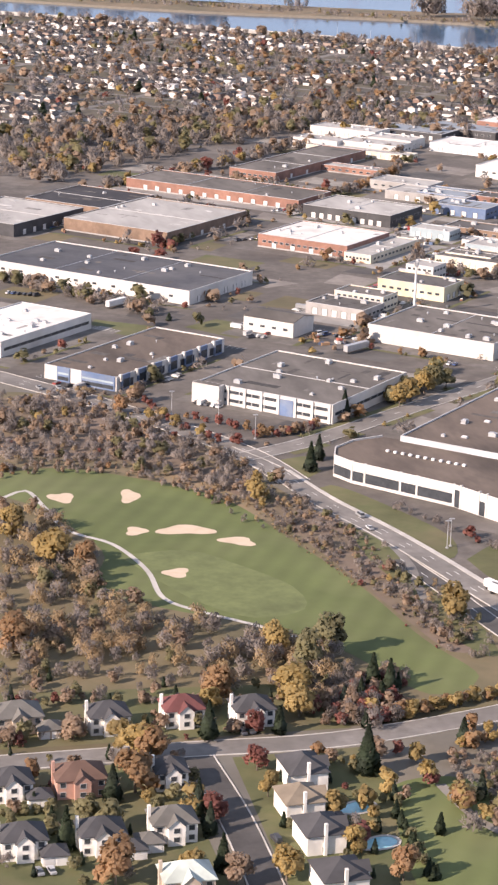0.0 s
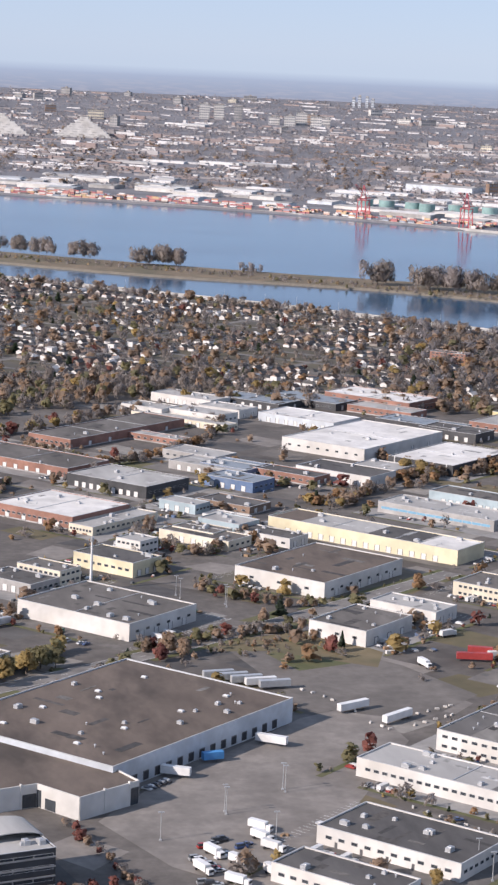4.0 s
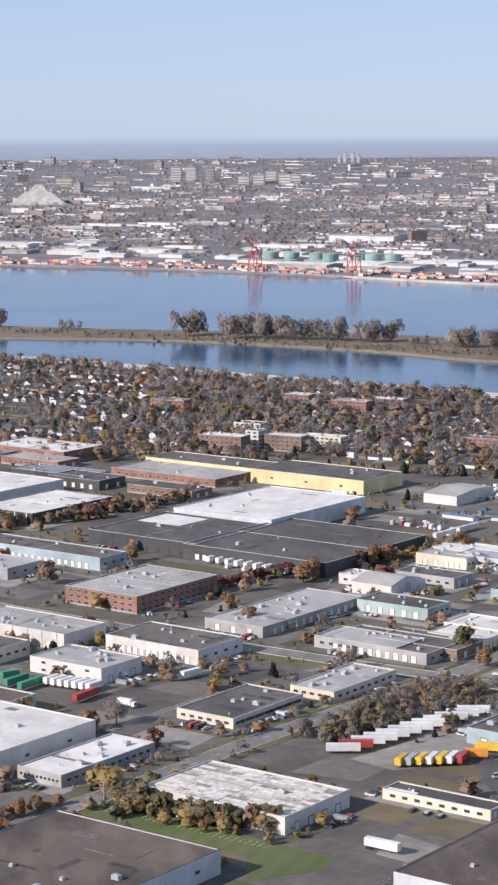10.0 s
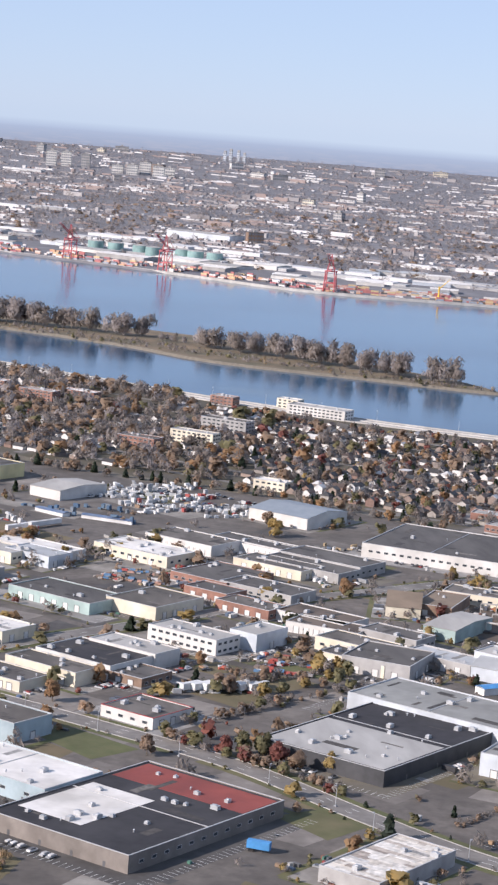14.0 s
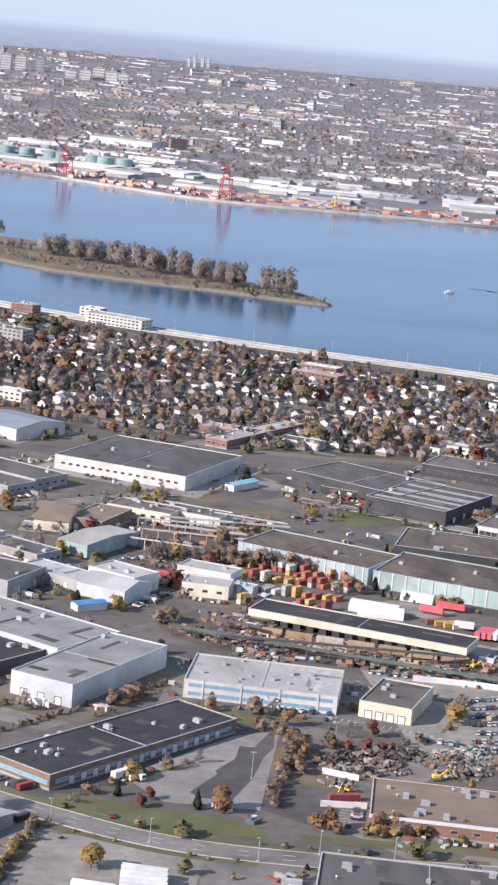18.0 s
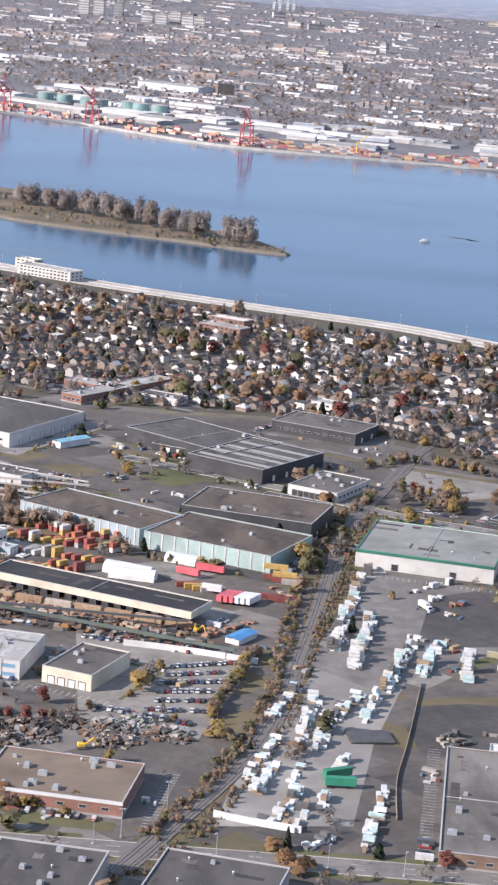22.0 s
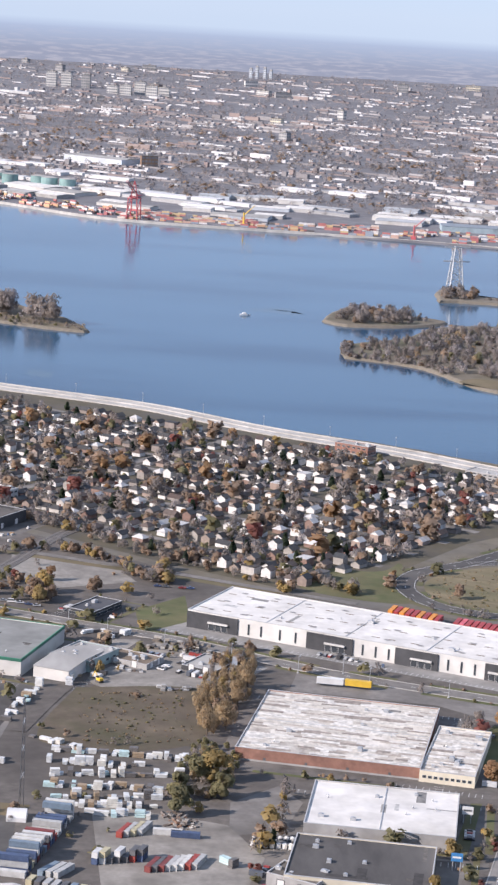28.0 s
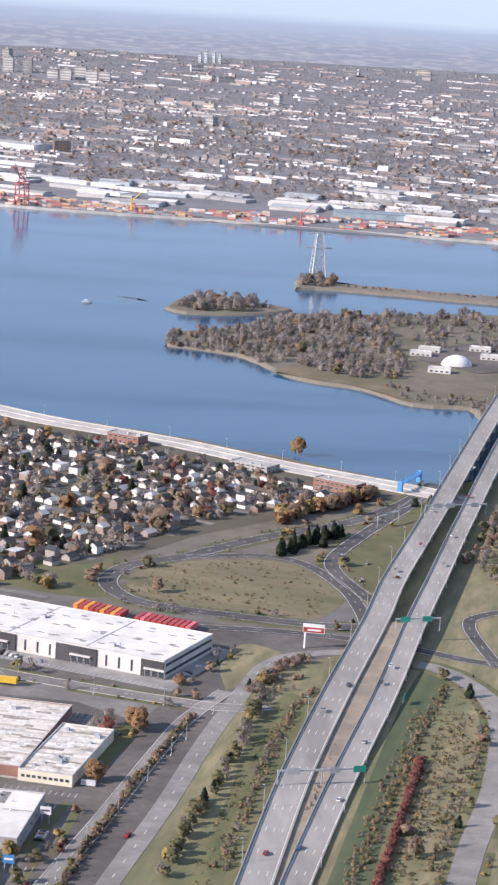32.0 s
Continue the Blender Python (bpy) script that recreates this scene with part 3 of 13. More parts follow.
# ---- ground, river, far shore ----
NEAR_SHORE = [(-3000, 3900), (-900, 2950), (-431, 2619), (-241, 2469), (-1, 2250), (130, 2136), (273, 2036), (409, 1966), (531, 1908), (633, 1832), (760, 1762), (932, 1631), (1100, 1500), (1500, 1180), (3000, 100)]
FAR_SHORE = [(-3000, 4700), (-1200, 4480), (-450, 4179), (-47, 3959), (239, 3711), (443, 3530), (800, 3475), (1200, 3382), (1700, 3270), (3000, 3000)]


def along(line, x):
    return float(np.interp(x, [p[0] for p in line], [p[1] for p in line]))


def far_height(x, y):
    """The city's ground climbs away from the far quay."""
    y0 = along(FAR_SHORE, x) + 300
    top = 7780.0
    if y <= y0:
        return 2.0
    u = min(1.0, (y - y0) / max(150.0, top - y0))
    return 2.0 + 122.0 * u ** 1.3


def build_ground():
    xs = np.concatenate([np.arange(-3000, -1100, 100), np.arange(-1100, 1700, 20), np.arange(1700, 3001, 100)])
    rows = []
    for x in xs:
        a, b = along(NEAR_SHORE, x), along(FAR_SHORE, x)
        wob = 5 * noise.noise(Vector((x * 0.03, 0, 0)))
        col = [(y, 0.0) for y in np.linspace(-400, a - 12, 24)]
        col += [(a - 4 + wob, 0.0), (a + 4 + wob, -2.4), (a + 25, -4.5), ((a + b) / 2, -6.0), (b - 25, -4.5), (b - 2, -3.5), (b, 2.0), (b + 90, 2.0)]
        col += [(y, far_height(x, y)) for y in np.linspace(b + 130, 7800, 18)]
        rows.append([(float(x), float(y), z) for y, z in col])
    n = len(rows[0])
    verts = [p for r in rows for p in r]
    faces = [(i * n + j, (i + 1) * n + j, (i + 1) * n + j + 1, i * n + j + 1) for i in range(len(rows) - 1) for j in range(n - 1)]
    me = bpy.data.meshes.new("ground")
    me.from_pydata(verts, [], faces)
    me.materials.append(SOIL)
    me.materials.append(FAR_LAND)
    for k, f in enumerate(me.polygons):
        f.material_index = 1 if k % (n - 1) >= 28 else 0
    return tagged(new("ground", me), "brown-grey autumn ground with worn asphalt and dry grass", "ground", "", "structure")


build_ground()
bm = bmesh.new()
vs = [bm.verts.new(p) for p in ((-3000, 100, -1.5), (3000, 100, -1.5), (3000, 4700, -1.5), (-3000, 4700, -1.5))]
bm.faces.new(vs)
tagged(new("water", mesh_of("water", bm, WATER)), "calm blue river with faint ripples and streaks", "river", "", "structure")


def island(name, outline, label, material=REEDS, h=0.8):
    """A low bank with a sloping stony rim, standing in the river."""
    if sum(a[0] * b[1] - b[0] * a[1] for a, b in zip(outline, outline[1:] + outline[:1])) < 0:
        outline = outline[::-1]
    loop = smooth_line(list(outline) + [outline[0]], 14.0)[:-1]
    bm = bmesh.new()
    rings = []
    for k, (grow, z) in enumerate(((3.0, -3.0), (0.0, -1.2), (-2.5, h), (-5.0, h + 0.5))):
        r = []
        n = len(loop)
        for i, p in enumerate(loop):
            d = (loop[(i + 1) % n] - loop[i - 1]).normalized()
            s = Vector((d.y, -d.x, 0))
            q = p + s * (grow + 2.5 * noise.noise(p * 0.05))
            r.append(bm.verts.new((q.x, q.y, z)))
        rings.append(r)
    for a, b in zip(rings, rings[1:]):
        for i in range(len(a)):
            f = bm.faces.new((a[i], a[(i + 1) % len(a)], b[(i + 1) % len(a)], b[i]))
            f.material_index = 1
    f = bm.faces.new(rings[-1])
    bmesh.ops.triangulate(bm, faces=[f])
    bmesh.ops.recalc_face_normals(bm, faces=bm.faces[:])
    return tagged(new(name, mesh_of(name, bm, material, SHORE_ROCK)), label, "island", "", "structure")


LONG_ISLAND = [(458, 2306), (335, 2359), (168, 2434), (55, 2560), (-157, 2707), (-433, 2803), (-700, 2960), (-1100, 3200), (-1080, 3330), (-700, 3110), (-435, 2962), (-147, 2835), (70, 2765), (250, 2640), (348, 2520), (436, 2394)]
ISLE_A = [(714, 2495), (741, 2461), (810, 2480), (862, 2531), (831, 2565), (746, 2602)]
ISLE_B = [(725, 2228), (795, 2189), (847, 2075), (908, 2034), (949, 1967), (999, 1962), (1010, 1908), (1100, 1850), (1300, 1800), (1400, 2300), (1300, 2560), (1102, 2580), (978, 2540), (848, 2490), (800, 2390), (731, 2313)]
PIER = [(870, 2720), (924, 2728), (1114, 2679), (1300, 2640), (1310, 2700), (1124, 2745), (934, 2785), (880, 2835)]
island("island_long", LONG_ISLAND, "long low wooded island with a reed-brown bank", surf("island_reeds", (0.200, 0.146, 0.092), (0.130, 0.108, 0.072), 0.08, 0.95, (0.100, 0.092, 0.056), 0.02, bump=0.4))
island("island_small", ISLE_A, "small wooded islet with a low bank", ISLE_SCRUB)
island("island_park", ISLE_B, "broad wooded island with grassy shore", ISLE_SCRUB)
island("island_pier", PIER, "narrow stone breakwater with bushes", SHORE_ROCK, 1.5)

# zones of ground
patch("ground_suburb", [(-1000, 1750), (-560, 1850), (-330, 1830), (-120, 1750), (20, 1640), (130, 1590), (245, 1479), (399, 1478), (566, 1343), (646, 1290), (710, 1360), (760, 1440), (860, 1544), (925, 1605), (760, 1735), (633, 1805), (531, 1880), (409, 1938), (273, 2008), (130, 2108), (-1, 2222), (-241, 2440), (-431, 2590), (-1000, 2980)], SUBURB, 0.03, "patchy lawns and yards of a suburb")
patch("ground_industry", [(-1000, 1020), (-845, 1035), (-799, 975), (-757, 905), (-745, 845), (-712, 735), (-700, 560), (-300, 520), (0, 520), (330, 560), (760, 640), (860, 1210), (640, 1280), (566, 1330), (399, 1465), (245, 1465), (130, 1575), (20, 1620), (-120, 1730), (-330, 1800), (-560, 1820), (-1000, 1720)], ASPHALT, 0.022, "worn grey asphalt lots between warehouses")


# ---- warehouses and offices ----
UNIT_MESHES = []
for k, (a, b, c) in enumerate(((2.4, 1.8, 1.3), (1.6, 1.6, 1.0), (3.4, 2.2, 1.6))):
    bm = bmesh.new()
    box(bm, -a / 2, -b / 2, 0.12, a / 2, b / 2, c)
    box(bm, -a / 2 - 0.1, -b / 2 - 0.1, 0, a / 2 + 0.1, b / 2 + 0.1, 0.12)
    box(bm, -a / 5, -b / 3, c, a / 5, b / 3, c + 0.25)
    UNIT_MESHES.append(mesh_of("rooftop_unit", bm, METAL))
bm = bmesh.new()
tube(bm, (0, 0, 0), (0, 0, 0.9), 0.28, n=8)
tube(bm, (0, 0, 0.9), (0, 0, 1.2), 0.5, 0.35, n=8)
VENT_MESH = mesh_of("roof_vent", bm, METAL)
bm = bmesh.new()
box(bm, -1.5, -0.06, 0, 1.5, 0.05, 3.4, 0)
box(bm, -1.75, -0.16, 0, -1.5, 0.05, 3.7, 1)
box(bm, 1.5, -0.16, 0, 1.75, 0.05, 3.7, 1)
box(bm, -1.5, -0.16, 3.4, 1.5, 0.05, 3.7, 1)
DOCK_MESH = mesh_of("dock_door", bm, DOOR, STEEL)
DOCK_DARK = mesh_of("dock_door", (lambda b: (box(b, -1.5, -0.06, 0, 1.5, 0.05, 3.4, 0), box(b, -1.75, -0.2, 0, -1.5, 0.05, 3.7, 1), box(b, 1.5, -0.2, 0, 1.75, 0.05, 3.7, 1), box(b, -1.75, -0.25, 3.4, 1.75, 0.05, 3.8, 1), b)[-1])(bmesh.new()), DARK_DOOR, STEEL)
WIN_CACHE = {}


def window_mesh(w, h, glass=None):
    key = (round(w, 1), round(h, 1), (glass or GLASS).name)
    if key not in WIN_CACHE:
        bm = bmesh.new()
        a, b, t = key[0] / 2, key[1] / 2, 0.12
        box(bm, -a, -0.03, -b, a, 0.06, b, 0)
        for q in ((-a - t, -0.10, -b - t, a + t, 0.06, -b), (-a - t, -0.10, b, a + t, 0.06, b + t), (-a - t, -0.10, -b, -a, 0.06, b), (a, -0.10, -b, a + t, 0.06, b)):
            box(bm, *q, 1)
        WIN_CACHE[key] = mesh_of("window", bm, glass or GLASS, FRAME)
    return WIN_CACHE[key]


def face_pose(side, w, d, s, z):
    """The place on a face: s metres from its middle, z up; a piece's -y looks outwards."""
    if side == "S":
        return pose(s, -d / 2, z)
    if side == "E":
        return pose(w / 2, s, z, 0, 0, 90)
    if side == "N":
        return pose(-s, d / 2, z, 0, 0, 180)
    return pose(-w / 2, -s, z, 0, 0, -90)


FAR_FITTINGS = 1080.0


def window_row(ob, side, w, d, h, rows, n, gap, ww, hh, up, more, start, span, glass):
    """The windows of each storey of a far face, with frames, in one part."""
    for r in range(rows):
        bm = bmesh.new()
        for k in range(n):
            x = (k + 0.5) * gap - span * start
            box(bm, x - ww / 2 - 0.12, -0.07, -hh / 2 - 0.12, x + ww / 2 + 0.12, 0.05, hh / 2 + 0.12, 1)
            box(bm, x - ww / 2, -0.12, -hh / 2, x + ww / 2, -0.071, hh / 2, 0)
        tagged(part("glazing_strip", bm, (glass, FRAME), ob, at=face_pose(side, w, d, 0, h * (r + up) / (rows + more))), "row of far windows", "", "", "stuff")


def fit_out(ob, side, w, d, h, spec):
    """docks n, dark n, win rows n, band rows, blue rows, doors n, ribs n."""
    span = w if side in "SN" else d
    words = spec.split()
    what, nums = words[0], [int(v) for v in words[1:]]
    if what in ("docks", "dark"):
        n = nums[0]
        if ob.matrix_basis.translation.y > FAR_FITTINGS:
            bm = bmesh.new()
            for k in range(n):
                s = (k + 0.5) / n * span * 0.84 - span * 0.42
                box(bm, s - 1.5, -0.06, 0, s + 1.5, 0.05, 3.4, 0)
                box(bm, s - 1.75, -0.16, 0, s - 1.5, 0.05, 3.6, 1)
                box(bm, s + 1.5, -0.16, 0, s + 1.75, 0.05, 3.6, 1)
            tagged(part("loading_front", bm, (DOOR if what == "docks" else DARK_DOOR, STEEL), ob, at=face_pose(side, w, d, 0, 0.3)), "row of far dock doors", "", "", "stuff")
            return
        for k in range(n):
            s = (k + 0.5) / n * span * 0.84 - span * 0.42
            part("dock_door", DOCK_MESH if what == "docks" else DOCK_DARK, None, ob, at=face_pose(side, w, d, s, 0.6 if what == "dark" else 0.0))
    elif what == "win":
        rows, n = nums
        gap = span * 0.92 / n
        ww, hh = min(2.6, gap * 0.6), min(1.25, h / rows * 0.4)
        if ob.matrix_basis.translation.y > FAR_FITTINGS:
            window_row(ob, side, w, d, h, rows, n, gap, ww, hh, 0.55, 0.15, 0.46, span, GLASS)
            return
        for r in range(rows):
            for k in range(n):
                part("window", window_mesh(ww, hh), None, ob, at=face_pose(side, w, d, (k + 0.5) * gap - span * 0.46, h * (r + 0.55) / (rows + 0.15)))
    elif what in ("band", "blue"):
        rows = nums[0]
        n = max(2, int(span / 7))
        gap = span * 0.94 / n
        if ob.matrix_basis.translation.y > FAR_FITTINGS:
            window_row(ob, side, w, d, h, rows, n, gap, gap - 0.35, 1.5, 0.58, 0.25, 0.47, span, BLUE_GLASS if what == "blue" else GLASS)
            return
        for r in range(rows):
            for k in range(n):
                part("window", window_mesh(gap - 0.35, 1.5, BLUE_GLASS if what == "blue" else None), None, ob, at=face_pose(side, w, d, (k + 0.5) * gap - span * 0.47, h * (r + 0.58) / (rows + 0.25)))
    elif what == "ribs":
        n = nums[0]
        for k in range(n):
            part("pilaster", boxed(-0.35, -0.30, 0, 0.35, 0.02, h + 0.2), WALL["white"], ob, at=face_pose(side, w, d, (k + 0.5) / n * span - span / 2, 0))
    elif what == "doors":
        for k in range(nums[0]):
            part("door", boxed(-0.6, -0.05, 0, 0.6, 0.05, 2.2), STEEL, ob, at=face_pose(side, w, d, (k + 0.5) / nums[0] * span * 0.9 - span * 0.45, 0))


LOTS = []
ROOF_MENDS = {
    "dark": paints("tar_mends", [(0.060, 0.056, 0.054), (0.085, 0.078, 0.072), (0.165, 0.152, 0.138), (0.105, 0.094, 0.085), (0.20, 0.186, 0.17)], 0.9, islands=True, grime=0.5),
    "pale": paints("membrane_mends", [(0.50, 0.49, 0.47), (0.36, 0.35, 0.33), (0.56, 0.55, 0.53), (0.26, 0.25, 0.235), (0.62, 0.61, 0.59)], 0.8, islands=True, grime=0.5),
    "red": paints("red_mends", [(0.30, 0.055, 0.045), (0.36, 0.075, 0.06), (0.25, 0.06, 0.05)], 0.8, islands=True, grime=0.4),
}


def hall(x, y, w, d, a, h, label, wall="white", roof="grey", faces=None, units=6, name="warehouse", trim=None, cap=None, seed=None, lip=0.5, base=0.0):
    """A flat-roofed building: walls, sunk roof, parapet cap, rooftop units, doors and windows."""
    rnd = random.Random(int(abs(x * 7 + y * 3)) if seed is None else seed)
    h += 0.03 * (len(LOTS) % 17)
    ob = thing(name, x, y, a, label, "building")
    bm = bmesh.new()
    ring(bm, w, d, base, h - 0.12, 0.4)
    part("wall", bm, WALL[wall], ob)
    if wall in ("brick", "brown") and not base:
        bm = bmesh.new()
        ring(bm, w, d, 0, 0.9, 0.5, 0.06)
        part("plinth", bm, WALL["grey"], ob, "grey concrete plinth")
    bm = bmesh.new()
    box(bm, -w / 2 + 0.4, -d / 2 + 0.4, h - lip - 0.3, w / 2 - 0.4, d / 2 - 0.4, h - lip)
    part("roof", bm, ROOF[roof], ob)
    bm = bmesh.new()
    ring(bm, w, d, h - 0.12, h + 0.08, 0.5, 0.08)
    part("parapet_cap", bm, trim or FRAME, ob, "thin metal parapet cap")
    if trim is GREEN:
        bm = bmesh.new()
        ring(bm, w, d, h - 1.5, h - 0.14, 0.5, 0.14)
        part("fascia", bm, solid("fascia_green", (0.035, 0.15, 0.105)), ob, "dark green fascia band")
    LOTS.append((x, y, w, d, a))
    for k in range(units if y < 1350 else min(units, 3)):
        u, v = rnd.uniform(-0.42, 0.42) * w, rnd.uniform(-0.42, 0.42) * d
        mesh = rnd.choice(UNIT_MESHES + [VENT_MESH])
        part("roof_vent" if mesh is VENT_MESH else "rooftop_unit", mesh, None, ob, at=pose(u, v, h - lip, 0, 0, rnd.choice((0, 90))))
    if w * d > 700 and roof != "tan":
        # tarred and swept patches
        bm = bmesh.new()
        for k in range(min(4 if roof in ("white", "weathered") else 11, 3 + int(w * d / 500))):
            u, v = rnd.uniform(-0.44, 0.44) * w, rnd.uniform(-0.44, 0.44) * d
            a_, b_ = rnd.uniform(1.2, 9), rnd.uniform(0.5, 2.4)
            if rnd.random() < 0.4:
                a_, b_ = b_, a_
            u0, u1 = max(-w / 2 + 0.6, u - a_), min(w / 2 - 0.6, u + a_)
            v0, v1 = max(-d / 2 + 0.6, v - b_), min(d / 2 - 0.6, v + b_)
            if u1 - u0 > 1 and v1 - v0 > 0.6:
                box(bm, u0, v0, h - lip - 0.05, u1, v1, h - lip + 0.012 + 0.007 * k)
        tagged(part("roof_patch", bm, ROOF_MENDS["pale" if roof in ("white", "light", "silver", "weathered") else "red" if roof == "red" else "dark"], ob), "mended and swept roof patches", "", "", "stuff")
    if w * d > 900 and roof != "brown":
        # seams across the roof
        n = int(max(w, d) / 62)
        for k in range(1, n + 1):
            bm = bmesh.new()
            if w > d:
                s = -w / 2 + w * k / (n + 1)
                box(bm, s - 0.2, -d / 2 + 0.6, h - lip, s + 0.2, d / 2 - 0.6, h - lip + 0.22)
            else:
                s = -d / 2 + d * k / (n + 1)
                box(bm, -w / 2 + 0.6, s - 0.2, h - lip, w / 2 - 0.6, s + 0.2, h - lip + 0.22)
            part("roof_joint", bm, FRAME if rnd.random() < 0.5 else METAL, ob, "raised expansion joint")
    for side, specs in (faces or {}).items():
        for spec in specs.split("+"):
            fit_out(ob, side, w, d, h, spec)
    return ob


def gable(x, y, w, d, a, h, label, wall="white", roof="silver", rise=2.5, name="warehouse", faces=None):
    """A pitched hall with its ridge along w."""
    ob = thing(name, x, y, a, label, "building")
    LOTS.append((x, y, w, d, a))
    bm = bmesh.new()
    ring(bm, w, d, 0, h, 0.4)
    for s in (-1, 1):
        v = [bm.verts.new(p) for p in ((s * w / 2, -d / 2, h), (s * w / 2, d / 2, h), (s * w / 2, 0, h + rise))]
        bm.faces.new(v)
    part("wall", bm, WALL[wall], ob)
    for s in (-1, 1):
        bm = bmesh.new()
        p = [(-w / 2 - 0.3, s * (d / 2 + 0.4), h - 0.1), (w / 2 + 0.3, s * (d / 2 + 0.4), h - 0.1), (w / 2 + 0.3, 0, h + rise), (-w / 2 - 0.3, 0, h + rise)]
        lo = [bm.verts.new(q) for q in p]
        hi = [bm.verts.new((q[0], q[1], q[2] + 0.22)) for q in p]
        bm.faces.new(hi)
        bm.faces.new(lo[::-1])
        for k in range(4):
            bm.faces.new((lo[k], lo[(k + 1) % 4], hi[(k + 1) % 4], hi[k]))
        bmesh.ops.recalc_face_normals(bm, faces=bm.faces[:])
        part("roof_slope", bm, ROOF[roof], ob)
    for side, specs in (faces or {}).items():
        for spec in specs.split("+"):
            fit_out(ob, side, w, d, h, spec)
    return ob


B = {}
B["offA"] = hall(-776.5, 1046.2, 41.3, 96.2, -42.5, 7, "brown-roofed industrial units with navy blue and white fronts", "white", "brown", {"E": "dark 9"}, 8, "industrial_units")
B["offB"] = hall(-707.4, 983.0, 70.8, 72.8, -42.5, 9, "low white office warehouse with a grey gravel roof", "white", "grey", {"S": "band 2", "E": "band 1"}, 14, "office_warehouse")
hall(-604.9, 1081.4, 71.3, 55.7, -42.5, 9, "white metal warehouse with grey gravel roof", "white", "grey", {"E": "docks 4+win 1 6"}, 12)
B["big"] = hall(-614.0, 890.5, 91.5, 126.8, -42.5, 11, "vast warehouse with brown gravel roof and pale walls", "silver", "brown", {"E": "dark 14"}, 16)
hall(-756.0, 1243.3, 138.2, 67.6, -42.5, 8, "long warehouse with black membrane roof and pale walls", "white", "navy", {"S": "win 1 10", "E": "docks 6"}, 12)
hall(-831.2, 1108.8, 44.6, 77.8, -42.5, 8, "white-roofed office warehouse with glazed corner", "white", "white", {"S": "win 2 12", "E": "band 1"}, 14)
hall(-708.8, 1397.5, 77.8, 94.8, -42.5, 8, "brown-sided warehouse with a pale grey roof", "brown", "light", {"E": "docks 6"}, 4)
hall(-801.7, 1416.1, 64.0, 75.4, -42.5, 8, "dark-walled warehouse with pale roof", "dark", "light", {"E": "docks 6"}, 4)
hall(-639.8, 1510.8, 139.2, 44.9, -42.5, 7, "long red brick industrial building with grey roof", "brick", "grey", {"S": "docks 12", "E": "win 1 6"}, 8)
hall(-563.0, 1621.4, 39.2, 137.8, -42.5, 7, "brick workshop with grey and green roof", "brick", "grey", {"S": "win 1 8", "E": "docks 5"}, 4)
hall(-565.4, 1422.9, 65.6, 46.2, -42.5, 8, "charcoal warehouse with pale roof", "dark", "light", {"S": "docks 9", "E": "win 1 8"}, 6)
hall(-614.4, 1329.3, 62.6, 55.4, -42.5, 8, "red brick factory with white roof", "brick", "white", {"S": "win 1 14+docks 4", "E": "win 1 9"}, 6)
hall(-584.0, 1302.9, 18.2, 63.9, -42.5, 5, "low cream office wing with pale roof", "cream", "light", {"S": "win 1 7", "E": "win 1 12"}, 4)
gable(-691.3, 1111.0, 29.9, 21.5, -42.5, 8, "white metal hall with grey pitched roof", "white", "grey", 2.0, faces={"S": "win 1 4"})
hall(-646.6, 1146.3, 35.4, 24.1, -42.5, 6, "grey block workshop with white loading doors", "grey", "dark", {"S": "docks 5", "E": "win 1 5"}, 4)
hall(-630.2, 1164.3, 30.2, 17.6, -42.5, 8, "cream two-storey office building", "cream", "grey", {"S": "win 2 8", "E": "win 2 4"}, 3)
hall(-590.8, 1192.3, 41.7, 25.9, -42.5, 8, "pale yellow workshop with dark roof", "paleyellow", "dark", {"S": "win 1 8", "E": "docks 3"}, 5)
hall(-576.3, 1232.5, 17.7, 17.0, -42.5, 9, "small white office block", "white", "light", {"S": "win 2 5", "E": "win 2 4"}, 2)
B["lstrip"] = hall(-481.9, 814.6, 86.7, 26.0, -42.5, 8, "long white office strip with grey roof", "white", "light", {"S": "win 1 20", "E": "band 2"}, 14, "office_warehouse")
B["lback"] = hall(-442.1, 881.6, 40.9, 73.1, -42.5, 9, "grey-roofed office warehouse with a stepped glazed front", "white", "stained", {"S": "win 2 8", "E": "band 2+ribs 5"}, 14, "office_warehouse")
hall(-517.7, 750.1, 60.8, 34.8, -42.5, 7, "white-fronted warehouse with tar roof", "white", "dark", {"S": "win 1 10+doors 5", "E": "win 1 8"}, 7)
hall(-549.6, 711.6, 48.5, 20.8, -42.5, 7, "low white warehouse with dark roof", "white", "dark", {"S": "win 1 9", "E": "doors 3"}, 5)
hall(-461.5, 678.0, 27.8, 29.1, -42.5, 9, "white and brick two-storey office with grey roof", "white", "grey", {"S": "win 2 6", "E": "win 1 4"}, 5, "office_block")
hall(-479.6, 1174.7, 58.5, 81.2, -42.5, 9, "white-fronted warehouse with brown gravel roof", "white", "brown", {"S": "win 1 3", "E": "docks 6+win 1 8"}, 4)
B["yell"] = hall(-431.2, 1263.5, 131.7, 32.1, -42.5, 9, "long pale yellow warehouse with grey and white roof", "paleyellow", "light", {"S": "docks 14"}, 6)
hall(-478.5, 1057.1, 33.5, 44.9, -42.5, 8, "white metal warehouse with grey roof", "white", "grey", {"S": "win 1 3", "E": "docks 3"}, 6)
hall(-443.8, 1093.2, 39.6, 22.0, -42.5, 7, "white workshop with pale grey roof", "white", "light", {"S": "docks 3", "E": "docks 2"}, 6)
